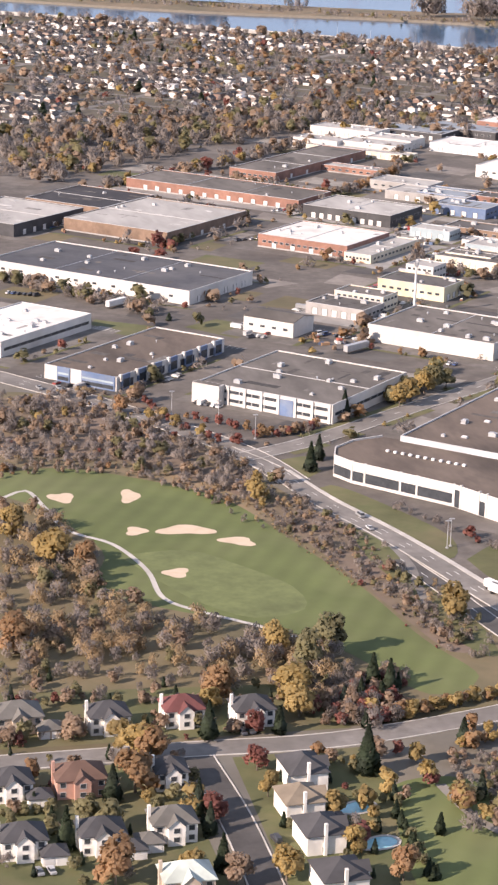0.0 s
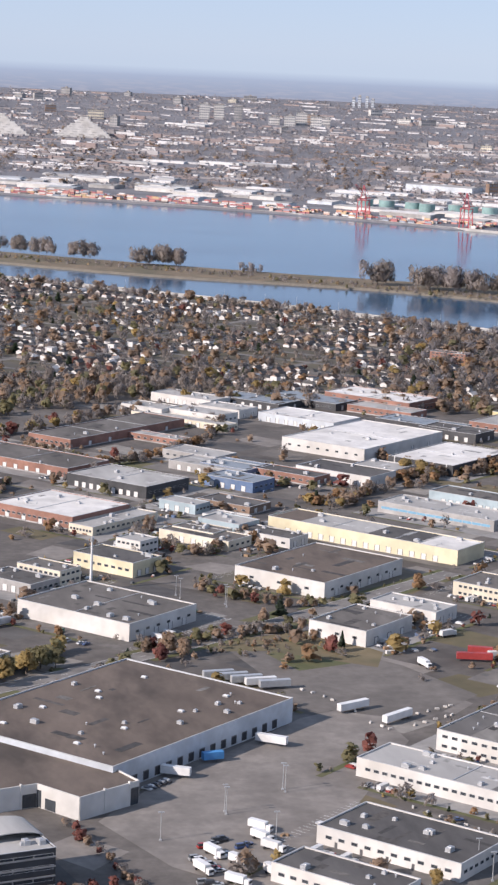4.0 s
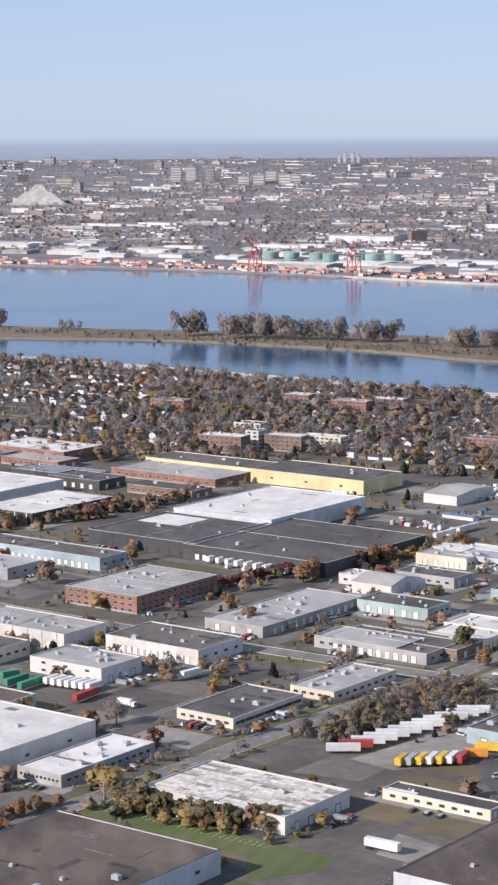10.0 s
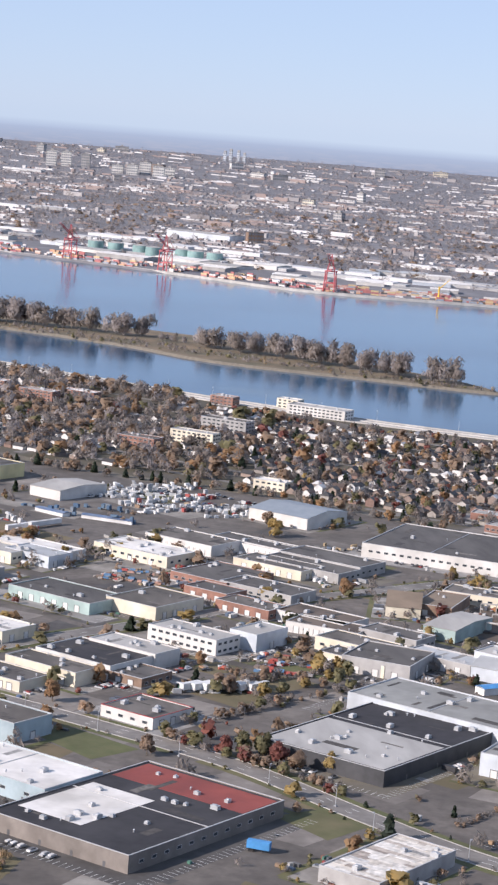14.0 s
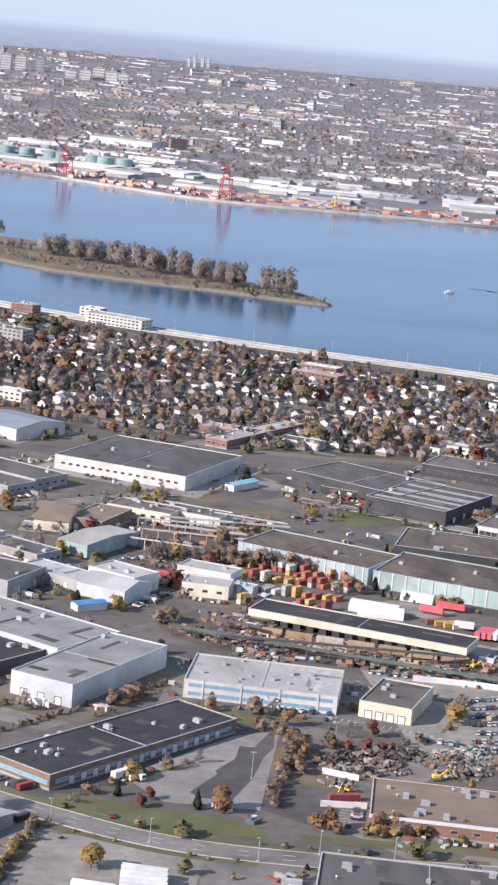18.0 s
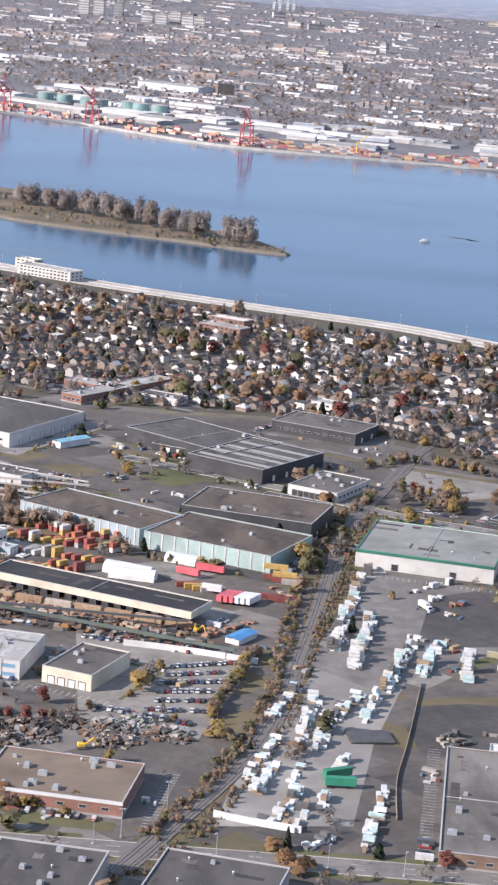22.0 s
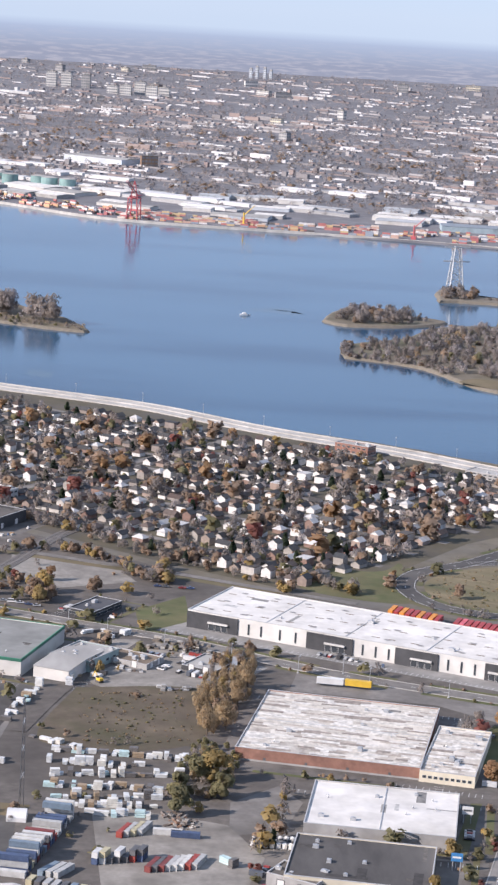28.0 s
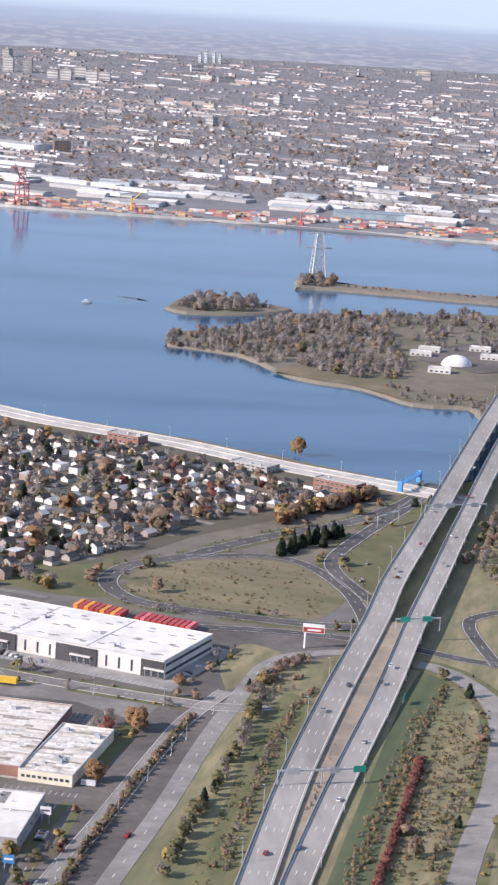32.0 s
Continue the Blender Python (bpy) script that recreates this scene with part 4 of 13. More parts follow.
B["wblk"] = hall(-358.1, 932.7, 57.1, 88.7, -42.5, 10, "tall white warehouse with a bright white roof", "white", "white", {"E": "win 1 3"}, 3)
hall(-380.0, 985.7, 47.4, 87.7, -42.5, 8, "wide warehouse with brown gravel roof", "white", "brown", {"N": "docks 10"}, 6)
hall(-311.7, 911.1, 24.3, 60.6, -42.5, 5, "low white-roofed office with a dark glazed front", "grey", "white", {"S": "win 1 10", "E": "win 1 12"}, 9, "office_block")
hall(-250.1, 849.2, 69.7, 43.7, -42.5, 7, "white warehouse with a weathered white roof", "white", "weathered", {"S": "win 1 10", "E": "docks 4"}, 6)
hall(-404.1, 735.1, 22.6, 11.0, -42.5, 16, "tall white stair block at a warehouse corner", "white", "brown", {"S": "doors 1"}, 0)
hall(-331.5, 757.4, 79.1, 103.9, -42.5, 9, "huge warehouse with brown gravel roof", "silver", "brown", {"E": "win 1 5"}, 9, trim=ROOF["brown"])
hall(-165.8, 753.5, 46.4, 75.7, -42.5, 8, "warehouse with brown gravel roof and silver walls", "silver", "brown", {"E": "win 1 4"}, 6, trim=ROOF["brown"])
hall(-238.9, 991.1, 32.4, 53.9, -42.5, 5, "low dark-roofed shop building", "cream", "dark", {"S": "win 1 6", "E": "band 1"}, 5)
hall(-373.9, 1124.6, 74.6, 31.8, -42.5, 8, "two-storey cream office block with rows of square windows", "cream", "grey", {"S": "win 2 22", "E": "win 1 5"}, 8, "office_block")
hall(-333.5, 1153.6, 72.0, 33.1, -42.5, 9, "white warehouse with angular loading bays", "white", "light", {"S": "ribs 7+docks 6", "E": "docks 2"}, 10)
hall(-261.8, 1112.2, 60.7, 36.9, -42.5, 8, "white warehouse with grey roof and loading doors", "white", "grey", {"S": "docks 12", "E": "win 1 4"}, 7)
hall(-308.1, 1072.9, 46.5, 30.6, -42.5, 8, "white warehouse with pale roof", "white", "light", {"S": "win 2 3", "E": "docks 3"}, 6)
hall(-369.1, 1339.9, 84.2, 30.9, -42.5, 7, "long grey workshop with blue panels", "grey", "light", {"S": "blue 1", "E": "win 1 3"}, 12)
hall(-322.9, 1364.0, 104.2, 25.6, -42.5, 8, "long blue warehouse with grey roof and white docks", "sky", "grey", {"S": "docks 16", "E": "win 1 3"}, 6)
hall(-271.5, 1242.5, 52.4, 72.7, -42.5, 10, "three-storey red brick office with flat roof", "brick", "light", {"S": "win 3 9", "E": "win 3 12"}, 9, "office_block")
hall(-374.6, 1594.9, 71.1, 112.9, -42.5, 9, "white-roofed plant with rooftop ducts", "white", "white", {"S": "win 1 8", "E": "docks 4"}, 18)
hall(-324.9, 1525.8, 52.8, 82.8, -42.5, 8, "white-roofed factory with tall bays", "dark", "white", {"S": "ribs 5", "E": "win 1 6"}, 14)
B["blk44"] = hall(-238.3, 1410.1, 87.6, 79.2, -42.5, 9, "black warehouse with dark and white roof", "dark", "dark", {"S": "dark 8"}, 8)
hall(-163.5, 1358.6, 108.3, 110.3, -42.5, 9, "vast black-walled warehouse with tar roof", "dark", "dark", {"S": "docks 16"}, 22)
hall(-171.4, 1484.8, 81.7, 109.8, -42.5, 11, "wide warehouse with bright white roof", "silver", "white", {"E": "docks 4"}, 4)
hall(-114.7, 1623.2, 102.0, 52.0, -42.5, 10, "yellow warehouse with black roof", "yellow", "dark", {"S": "win 1 3"}, 4)
hall(-193.1, 1697.9, 105.8, 36.7, -42.5, 8, "yellow warehouse wing with grey roof", "yellow", "grey", {}, 4)
hall(-217.7, 1668.0, 100.7, 53.0, -42.5, 6, "low brick school-like block with grey roof", "brick", "light", {"S": "win 1 12"}, 8)
hall(-322.4, 1790.1, 82.2, 46.8, -42.5, 9, "red and white shop building", "brick", "white", {"S": "win 2 6"}, 8)
hall(-196.1, 1181.9, 38.7, 94.3, -42.5, 6, "long low grey workshop row with pale roof", "grey", "light", {"S": "docks 3", "E": "docks 12"}, 14)
hall(-149.9, 1099.7, 62.9, 35.5, -42.5, 6, "grey workshop with canopied front", "grey", "grey", {"S": "docks 10", "E": "win 1 4"}, 6)
hall(-103.2, 1117.1, 33.4, 41.6, -42.5, 6, "low building with a white roof", "cream", "white", {"E": "docks 4"}, 4)
hall(-185.6, 1028.5, 25.2, 52.9, -42.5, 5, "low beige shop building", "cream", "light", {"S": "win 1 5", "E": "win 1 8"}, 7)
B["patch50"] = hall(-30.0, 825.8, 68.4, 98.1, -42.5, 7, "large building with black, white and red roof sections", "taupe", "black", {"S": "doors 4", "E": "win 1 12"}, 20)
hall(-79.3, 873.8, 68.3, 35.6, -42.5, 8, "pale blue warehouse with bright white roof", "sky", "white", {"S": "doors 4+win 1 5"}, 10)
hall(-116.3, 935.9, 31.2, 53.1, -42.5, 7, "pale blue workshop with grey roof", "sky", "grey", {"S": "docks 2"}, 6)
hall(-82.0, 945.8, 37.0, 25.0, -42.5, 9, "pale blue hall with grey roof and red trim", "sky", "grey", {"E": "docks 1"}, 3)
hall(-80.6, 1030.5, 41.5, 22.4, -42.5, 5, "low workshop with tar roof", "cream", "dark", {"S": "docks 6"}, 4)
hall(-56.6, 1043.3, 44.2, 18.5, -42.5, 7, "cream workshop with grey roof", "cream", "grey", {"S": "docks 4"}, 4)
hall(-34.9, 1066.2, 47.4, 34.9, -42.5, 7, "white warehouse with black roof", "white", "black", {"S": "win 1 8", "E": "docks 1"}, 5)
hall(-14.7, 1082.4, 42.4, 20.1, -42.5, 8, "white workshop with pale roof", "white", "light", {"S": "win 1 6"}, 5)
hall(18.6, 1118.1, 44.2, 20.6, -42.5, 8, "white two-storey workshop with square windows", "white", "light", {"S": "win 2 9", "E": "win 2 4"}, 6)
hall(53.2, 1123.8, 17.3, 28.1, -42.5, 9, "grey metal hall with flat roof", "silver", "light", {"E": "docks 1"}, 2)
hall(-15.9, 976.2, 30.0, 29.3, -42.5, 5, "white shop with red roof edge", "white", "grey", {"S": "win 1 4", "E": "docks 3"}, 5, trim=RED)
hall(4.5, 1195.0, 34.6, 43.1, -42.5, 7, "pale-fronted workshop with grey roof", "cream", "grey", {"E": "docks 4"}, 2)
hall(-42.8, 1204.9, 58.2, 33.6, -42.5, 6, "low green-grey workshop with dark roof", "teal", "dark", {"S": "docks 6"}, 5)
hall(50.7, 1278.0, 40.8, 47.4, -42.5, 6, "brick workshop with dark roof", "brick", "dark", {"S": "win 1 7", "E": "docks 3"}, 4)
hall(10.1, 1337.9, 57.0, 32.4, -42.5, 7, "cream and yellow warehouse with white roof", "cream", "white", {"S": "win 1 9+docks 3", "E": "win 1 4"}, 6)
hall(42.5, 1377.4, 52.4, 31.5, -42.5, 7, "white warehouse with loading doors", "white", "grey", {"S": "docks 10"}, 4)
hall(94.8, 1179.7, 45.7, 25.7, -42.5, 6, "white workshop with brown roof", "white", "brown", {"S": "docks 5+win 1 4"}, 3)
gable(125.8, 1490.5, 48.3, 48.9, -42.5, 8, "white hall with a pale pitched roof", "white", "blue", 3.0)
hall(212.0, 1393.7, 90.6, 89.2, -29.1, 9, "vast grey-roofed warehouse with white front", "white", "dark", {"S": "win 1 16", "E": "docks 6"}, 10)
gable(-130.4, 1243.4, 26.9, 30.5, -42.5, 7, "white workshop with rounded roof", "white", "light", 3.0)
gable(-29.7, 1543.7, 27.5, 50.6, -42.5, 7, "white hall with low pitched roof", "white", "light", 2.0)
hall(126.5, 990.6, 84.5, 44.2, -42.2, 9, "long silver hall with ribbed pale roof", "silver", "ash", {"E": "win 1 3"}, 5)
hall(157.5, 932.1, 30.5, 79.9, -33.6, 10, "silver-sided factory with pale roof", "silver", "ash", {"S": "docks 3"}, 2)
B["black64"] = hall(91.2, 946.8, 64.2, 113.6, -42.5, 7, "dark-walled warehouse with black and pale roof", "dark", "black", {"E": "doors 4"}, 24)
hall(164.8, 840.4, 31.5, 111.0, -44.6, 6, "long brick warehouse with black roof and blue front", "brown", "black", {"S": "blue 1", "E": "docks 14+blue 1"}, 14)
gable(94.0, 728.8, 12.2, 74.0, -42.6, 5, "long grey metal storage shed with silver roof", "grey", "silver", 1.5, name="storage_shed", faces={"E": "docks 10"})
hall(59.0, 777.0, 26.1, 53.5, -42.5, 6, "concrete block building with weathered pale roof", "grey", "weathered", {"E": "doors 3"}, 5)
hall(233.3, 926.8, 66.2, 40.4, -12.5, 8, "white office with blue glazed bands", "white", "light", {"S": "blue 2+ribs 4"}, 12, "office_block")
hall(115.2, 1085.7, 36.5, 38.6, -30.1, 8, "grey metal workshop with dark roof", "grey", "dark", {"S": "docks 3", "E": "docks 2"}, 3)
gable(174.1, 1076.0, 28.0, 25.0, -34.8, 7, "blue-grey metal hall with silver roof", "silver", "silver", 3.0)
gable(150.0, 1225.5, 19.8, 41.5, -12.6, 6, "beige vaulted storage hall", "cream", "tan", 5.0)
hall(173.1, 1229.2, 21.7, 41.9, -26.8, 7, "brown-roofed brick workshop building", "brown", "tan", {"S": "docks 2"}, 2)
gable(170.3, 1173.7, 19.4, 47.6, -37.7, 7, "grey-green metal shed with pale roof", "teal", "light", 1.5)
hall(95.8, 1156.3, 42.1, 21.6, -32.1, 6, "white workshop with brown roof", "white", "brown", {"S": "docks 6"}, 3)
hall(294.2, 1522.1, 17.2, 105.9, -36.7, 6, "low brick school with grey roof", "brick", "light", {"S": "win 1 4", "E": "win 1 16"}, 5, "school")
hall(291.6, 1022.1, 109.7, 23.1, -26.8, 8, "long open-sided shed with black roof and cream fascia", "cream", "black", {"S": "dark 14"}, 0, "storage_shed", base=4.6)
hall(357.5, 1129.8, 73.1, 52.8, -27.6, 9, "faded green metal factory with brown roof", "teal", "brown", {"S": "ribs 10"}, 3, "factory")
hall(375.6, 1187.4, 73.5, 48.7, -18.6, 11, "dark-sided factory with brown gravel roof", "dark", "brown", {"E": "docks 2"}, 4, "factory")
hall(290.2, 1165.4, 78.4, 42.4, -34.4, 9, "long factory wing with brown-grey roof and pale wall", "sky", "brown", {"S": "ribs 14"}, 2, "factory")
hall(381.1, 1324.4, 53.9, 69.9, -35.6, 9, "dark hall with white-striped roof", "dark", "dark", {"E": "docks 4"}, 0, "factory")
hall(349.9, 1366.2, 82.7, 53.9, -42.8, 9, "dark factory with striped grey roof", "dark", "dark", {"S": "dark 6"}, 4, "factory")
hall(422.4, 1273.8, 31.5, 47.2, -29.9, 6, "two-storey office ringed in white panels", "white", "grey", {"S": "dark 7", "E": "win 1 8"}, 9, "office_block")
B["yard80"] = hall(284.0, 779.2, 54.3, 41.2, -11.1, 6, "brick building with flat tan roof", "brick", "tan", {"S": "win 1 6"}, 12)
hall(289.3, 912.6, 23.2, 38.4, -24.6, 7, "pale garage with grey roof", "cream", "grey", {"S": "docks 4"}, 3)
hall(467.2, 1137.2, 72.6, 68.1, -15.2, 9, "white warehouse with green trim and pale roof", "white", "ash", {"S": "dark 2"}, 2, trim=GREEN)
gable(516.5, 1112.4, 19.8, 41.3, -22.1, 6, "small white shed with green trim", "white", "light", 1.0)
gable(507.5, 772.0, 74.0, 28.0, 79.0, 5.0, "large pale storage tent hall with a low-pitched roof", "white", "tent", 2.2)
B["grey84"] = hall(447.8, 777.3, 42.6, 108.4, -8.9, 6, "warehouse with stained grey roof", "brown", "stained", {"S": "win 1 6"}, 10)
hall(524.3, 1225.8, 16.6, 31.5, -28.4, 4.5, "small dark pavilion with glazed sides", "dark", "navy", {"S": "band 1", "E": "band 1"}, 2, "office_block")
B["longW"] = hall(674.3, 1193.2, 187.0, 60.0, -24.8, 10, "long new white distribution building with charcoal entrances", "white", "white", {"E": "band 2"}, 6, "distribution_centre")
hall(652.2, 1022.6, 86.0, 92.2, -11.1, 6, "brick building with peeling white roof", "brick", "weathered", {"S": "doors 4"}, 8)
hall(705.1, 997.7, 25.4, 67.8, -13.4, 5.5, "low cream office with worn white roof", "cream", "weathered", {"S": "win 1 9"}, 10, "office_block")
hall(664.1, 911.9, 63.8, 54.2, -7.9, 7, "white-roofed warehouse with block walls", "grey", "white", {"E": "win 1 5"}, 9)
hall(651.0, 852.3, 58.0, 46.9, -8.7, 6, "grey-roofed garage with cream walls", "cream", "dark", {"S": "docks 7"}, 6)
hall(-666.8, 718.5, 28.8, 23.6, -70.5, 17, "five-storey dark glass and brick office block", "dark", "light", {"S": "win 5 6", "E": "band 4"}, 7, "office_block")
hall(-642.8, 655.9, 30.5, 38.6, 5.9, 13, "white-roofed office block with dark ribbed walls", "dark", "white", {"S": "win 4 7", "E": "win 4 6"}, 9, "office_block")


# ---- trees ----
def leaf_cloud(kind, seed, count):
    """Vertices and four-cornered leaves of a crown one metre tall overall."""
    r = np.random.RandomState(seed)
    pts, size, ways = [], [], []
    if kind == "fir":
        for _ in range(count):
            u = r.rand() ** 0.8
            ang, rad = r.rand() * 6.283, (1 - u) * 0.22 * (0.55 + 0.45 * r.rand())
            pts.append((rad * math.cos(ang), rad * math.sin(ang), 0.08 + 0.92 * u))
            size.append(0.035 + 0.045 * (1 - u))
            ways.append((math.cos(ang), math.sin(ang), 0.6))
    elif kind == "tall":
        for _ in range(count):
            u = r.rand()
            ang, rad = r.rand() * 6.283, 0.15 * math.sin(3.0 * min(1, u + 0.08)) * (0.5 + 0.6 * r.rand())
            pts.append((rad * math.cos(ang), rad * math.sin(ang), 0.14 + 0.86 * u))
            size.append(0.03 + 0.03 * r.rand())
            ways.append((math.cos(ang), math.sin(ang), 0.4 + u))
    else:
        n = 11
        blobs = []
        for j in range(n):
            bz = r.uniform(0.26, 0.82)
            wide = 0.24 * math.sqrt(max(0.05, 1 - ((bz - 0.46) / 0.46) ** 2))
            ang = 2.4 * j + r.uniform(-0.5, 0.5)
            blobs.append((wide * math.cos(ang) * r.uniform(0.5, 1.1), wide * math.sin(ang) * r.uniform(0.5, 1.1), bz, r.uniform(0.13, 0.21)))
        for _ in range(count):
            bx, by, bz, br = blobs[r.randint(n)]
            d = r.normal(0, 1, 3)
            d /= np.linalg.norm(d)
            q = br * (0.62 + 0.46 * r.rand())
            ways.append((d[0], d[1], d[2] + 0.25))
            pts.append((bx + d[0] * q, by + d[1] * q, min(1.0, max(0.10, bz + d[2] * q * 0.9))))
            size.append((0.030 + 0.030 * r.rand()) * (1.0 if kind == "round" else 0.66))
    pts, size = np.array(pts), np.array(size)
    # leaves lie roughly along the crown's surface, with some scatter
    way = np.array(ways) * (0.25 if kind == "bare" else 1.0) + r.normal(0, 0.55, (count, 3))
    way /= np.linalg.norm(way, axis=1)[:, None]
    a = np.cross(way, r.normal(0, 1, (count, 3)))
    a /= np.linalg.norm(a, axis=1)[:, None]
    if kind == "bare":
        a[:, 2] = np.abs(a[:, 2]) + 0.45
        a /= np.linalg.norm(a, axis=1)[:, None]
    b = np.cross(way, a)
    b /= np.linalg.norm(b, axis=1)[:, None]
    stick = 1.6 if kind == "bare" else 1.0
    a, b = a * size[:, None] * stick, b * size[:, None] * (0.36 if kind == "bare" else 0.85)
    v = np.stack([pts - a - b * 0.7, pts + a * 0.9 - b, pts + a + b * 0.8, pts - a * 0.8 + b], 1).reshape(-1, 3)
    f = np.arange(4 * count).reshape(-1, 4)
    q = v.reshape(-1, 4, 3)
    face = np.cross(q[:, 2] - q[:, 0], q[:, 3] - q[:, 1])
    back = np.sum(face * (pts - (0, 0, 0.42) + (0, 0, 0.08)), axis=1) < 0
    f[back] = f[back][:, ::-1]
    return v, f


def crown_normals(v):
    """Soft normals that point out of the crown."""
    n = v - (0, 0, 0.42)
    n = n / (np.linalg.norm(n, axis=1)[:, None] + 1e-6) + (0, 0, 0.45)
    return n / np.linalg.norm(n, axis=1)[:, None]


def crown_mesh(kind, seed, count, material):
    v, f = leaf_cloud(kind, seed, count)
    return quad_mesh("crown", v, f, material, crown_normals(v))


def quad_mesh(name, v, f, material, normals=None):
    me = bpy.data.meshes.new(name)
    me.vertices.add(len(v))
    me.vertices.foreach_set("co", np.ascontiguousarray(v, dtype=np.float32).ravel())
    me.loops.add(f.size)
    me.loops.foreach_set("vertex_index", f.ravel().astype(np.int32))
    me.polygons.add(len(f))
    me.polygons.foreach_set("loop_start", (np.arange(len(f)) * f.shape[1]).astype(np.int32))
    if normals is None:
        me.polygons.foreach_set("use_smooth", np.zeros(len(f), dtype=bool))
    me.update(calc_edges=True)
    me.validate()
    if normals is not None:
        me.attributes.new("custom_normal", "FLOAT_VECTOR", "POINT").data.foreach_set("vector", np.ascontiguousarray(normals, dtype=np.float32).ravel())
    me.materials.append(material)
    return me


def trunk_bm(seed, spread=0.20, top=0.62):
    r = random.Random(seed)
    bm = bmesh.new()
    tube(bm, (0, 0, -0.02), (0.01, 0, 0.30), 0.026, 0.019, 6)
    tube(bm, (0.01, 0, 0.30), (0.0, 0.01, top + 0.15), 0.019, 0.005, 5)
    for k in range(6):
        ang = k * 1.05 + r.random()
        z = r.uniform(0.22, 0.5)
        tube(bm, (0, 0, z), (spread * math.cos(ang), spread * math.sin(ang), z + r.uniform(0.14, 0.30)), 0.011, 0.003, 4)
    return bm


SHAPE = {"bare": "bare", "grey": "bare", "tan": "bare", "brown": "round", "orange": "round", "gold": "round", "red": "round", "olive": "round", "fir": "fir", "poplar": "tall"}
LEAF["poplar"] = LEAF["olive"]
TREE_NAMES = {"tan": "tall tree with thin tan-gold leaves", "bare": "leafless grey-brown tree", "brown": "broad tree with russet autumn leaves", "orange": "tree with bright orange autumn leaves", "gold": "tree with golden yellow autumn leaves", "red": "small tree with dark red leaves", "olive": "tree with fading green-yellow leaves", "fir": "dark green conifer", "poplar": "slim upright tree with yellow-green leaves"}
CROWNS = {c: [crown_mesh(SHAPE[c], 11 * k + len(c), 900, LEAF[c]) for k in range(4)] for c in SHAPE if c != "grey"}
TRUNKS = [mesh_of("trunk", trunk_bm(k), BARK) for k in range(4)]
TREE_RND = random.Random(5)


def tree(x, y, colour, height=8.0, where="", z=0.0):
    """One tree with trunk and crown."""
    k = TREE_RND.randrange(4)
    ob = thing("tree", x, y, TREE_RND.uniform(0, 360), TREE_NAMES[colour] + (" " + where if where else " beside a lot"), "tree", "trees", z)
    wide = TREE_RND.uniform(0.9, 1.25)
    height = max(height, min(15.0, height * (1.4 if y < 780 else 1.6)))
    ob.scale = (height * wide, height * wide, height)
    part("trunk", TRUNKS[k], None, ob)
    part("crown", CROWNS[colour][k], None, ob)
    return ob


WOODS = collections.defaultdict(list)
WOOD_RND = random.Random(9)


def wood(key, poly, count, mix, low=5.0, high=9.0, z=0.0, avoid=None, ground=None, wide=(0.85, 1.25)):
    """Many trees inside an outline, kept for one mesh for each colour; mix: colours with weights."""
    xs, ys = [p[0] for p in poly], [p[1] for p in poly]
    names, weights = zip(*mix.items())
    made = tries = 0
    while made < count and tries < count * 30:
        tries += 1
        p = (WOOD_RND.uniform(min(xs), max(xs)), WOOD_RND.uniform(min(ys), max(ys)))
        if not inside(p, poly) or (avoid and avoid(p)):
            continue
        c = WOOD_RND.choices(names, weights)[0]
        WOODS[(key, c)].append((*p, ground(*p) if ground else z, WOOD_RND.uniform(low, high) * (0.8 if c == "red" else 1.0), WOOD_RND.uniform(0, 6.283), WOOD_RND.uniform(*wide)))
        made += 1


def hedge(key, pts, step, mix, low=2.0, high=4.0, jitter=1.5):
    """Trees or bushes along a line."""
    names, weights = zip(*mix.items())
    for p in smooth_line(pts, step):
        c = WOOD_RND.choices(names, weights)[0]
        WOODS[(key, c)].append((p.x + WOOD_RND.uniform(-jitter, jitter), p.y + WOOD_RND.uniform(-jitter, jitter), 0.0, WOOD_RND.uniform(low, high), WOOD_RND.uniform(0, 6.283), WOOD_RND.uniform(0.9, 1.4)))


GROWN = ("between the yards", "among the lots", "round the estate", "by the estate road", "near the interchange", "along the estate edge", "behind the factory", "between the lots", "over the estate", "round the black warehouse", "round the brick office", "by the navy roof", "by the far estate", "in the dry scrub plot", "in the dry field")


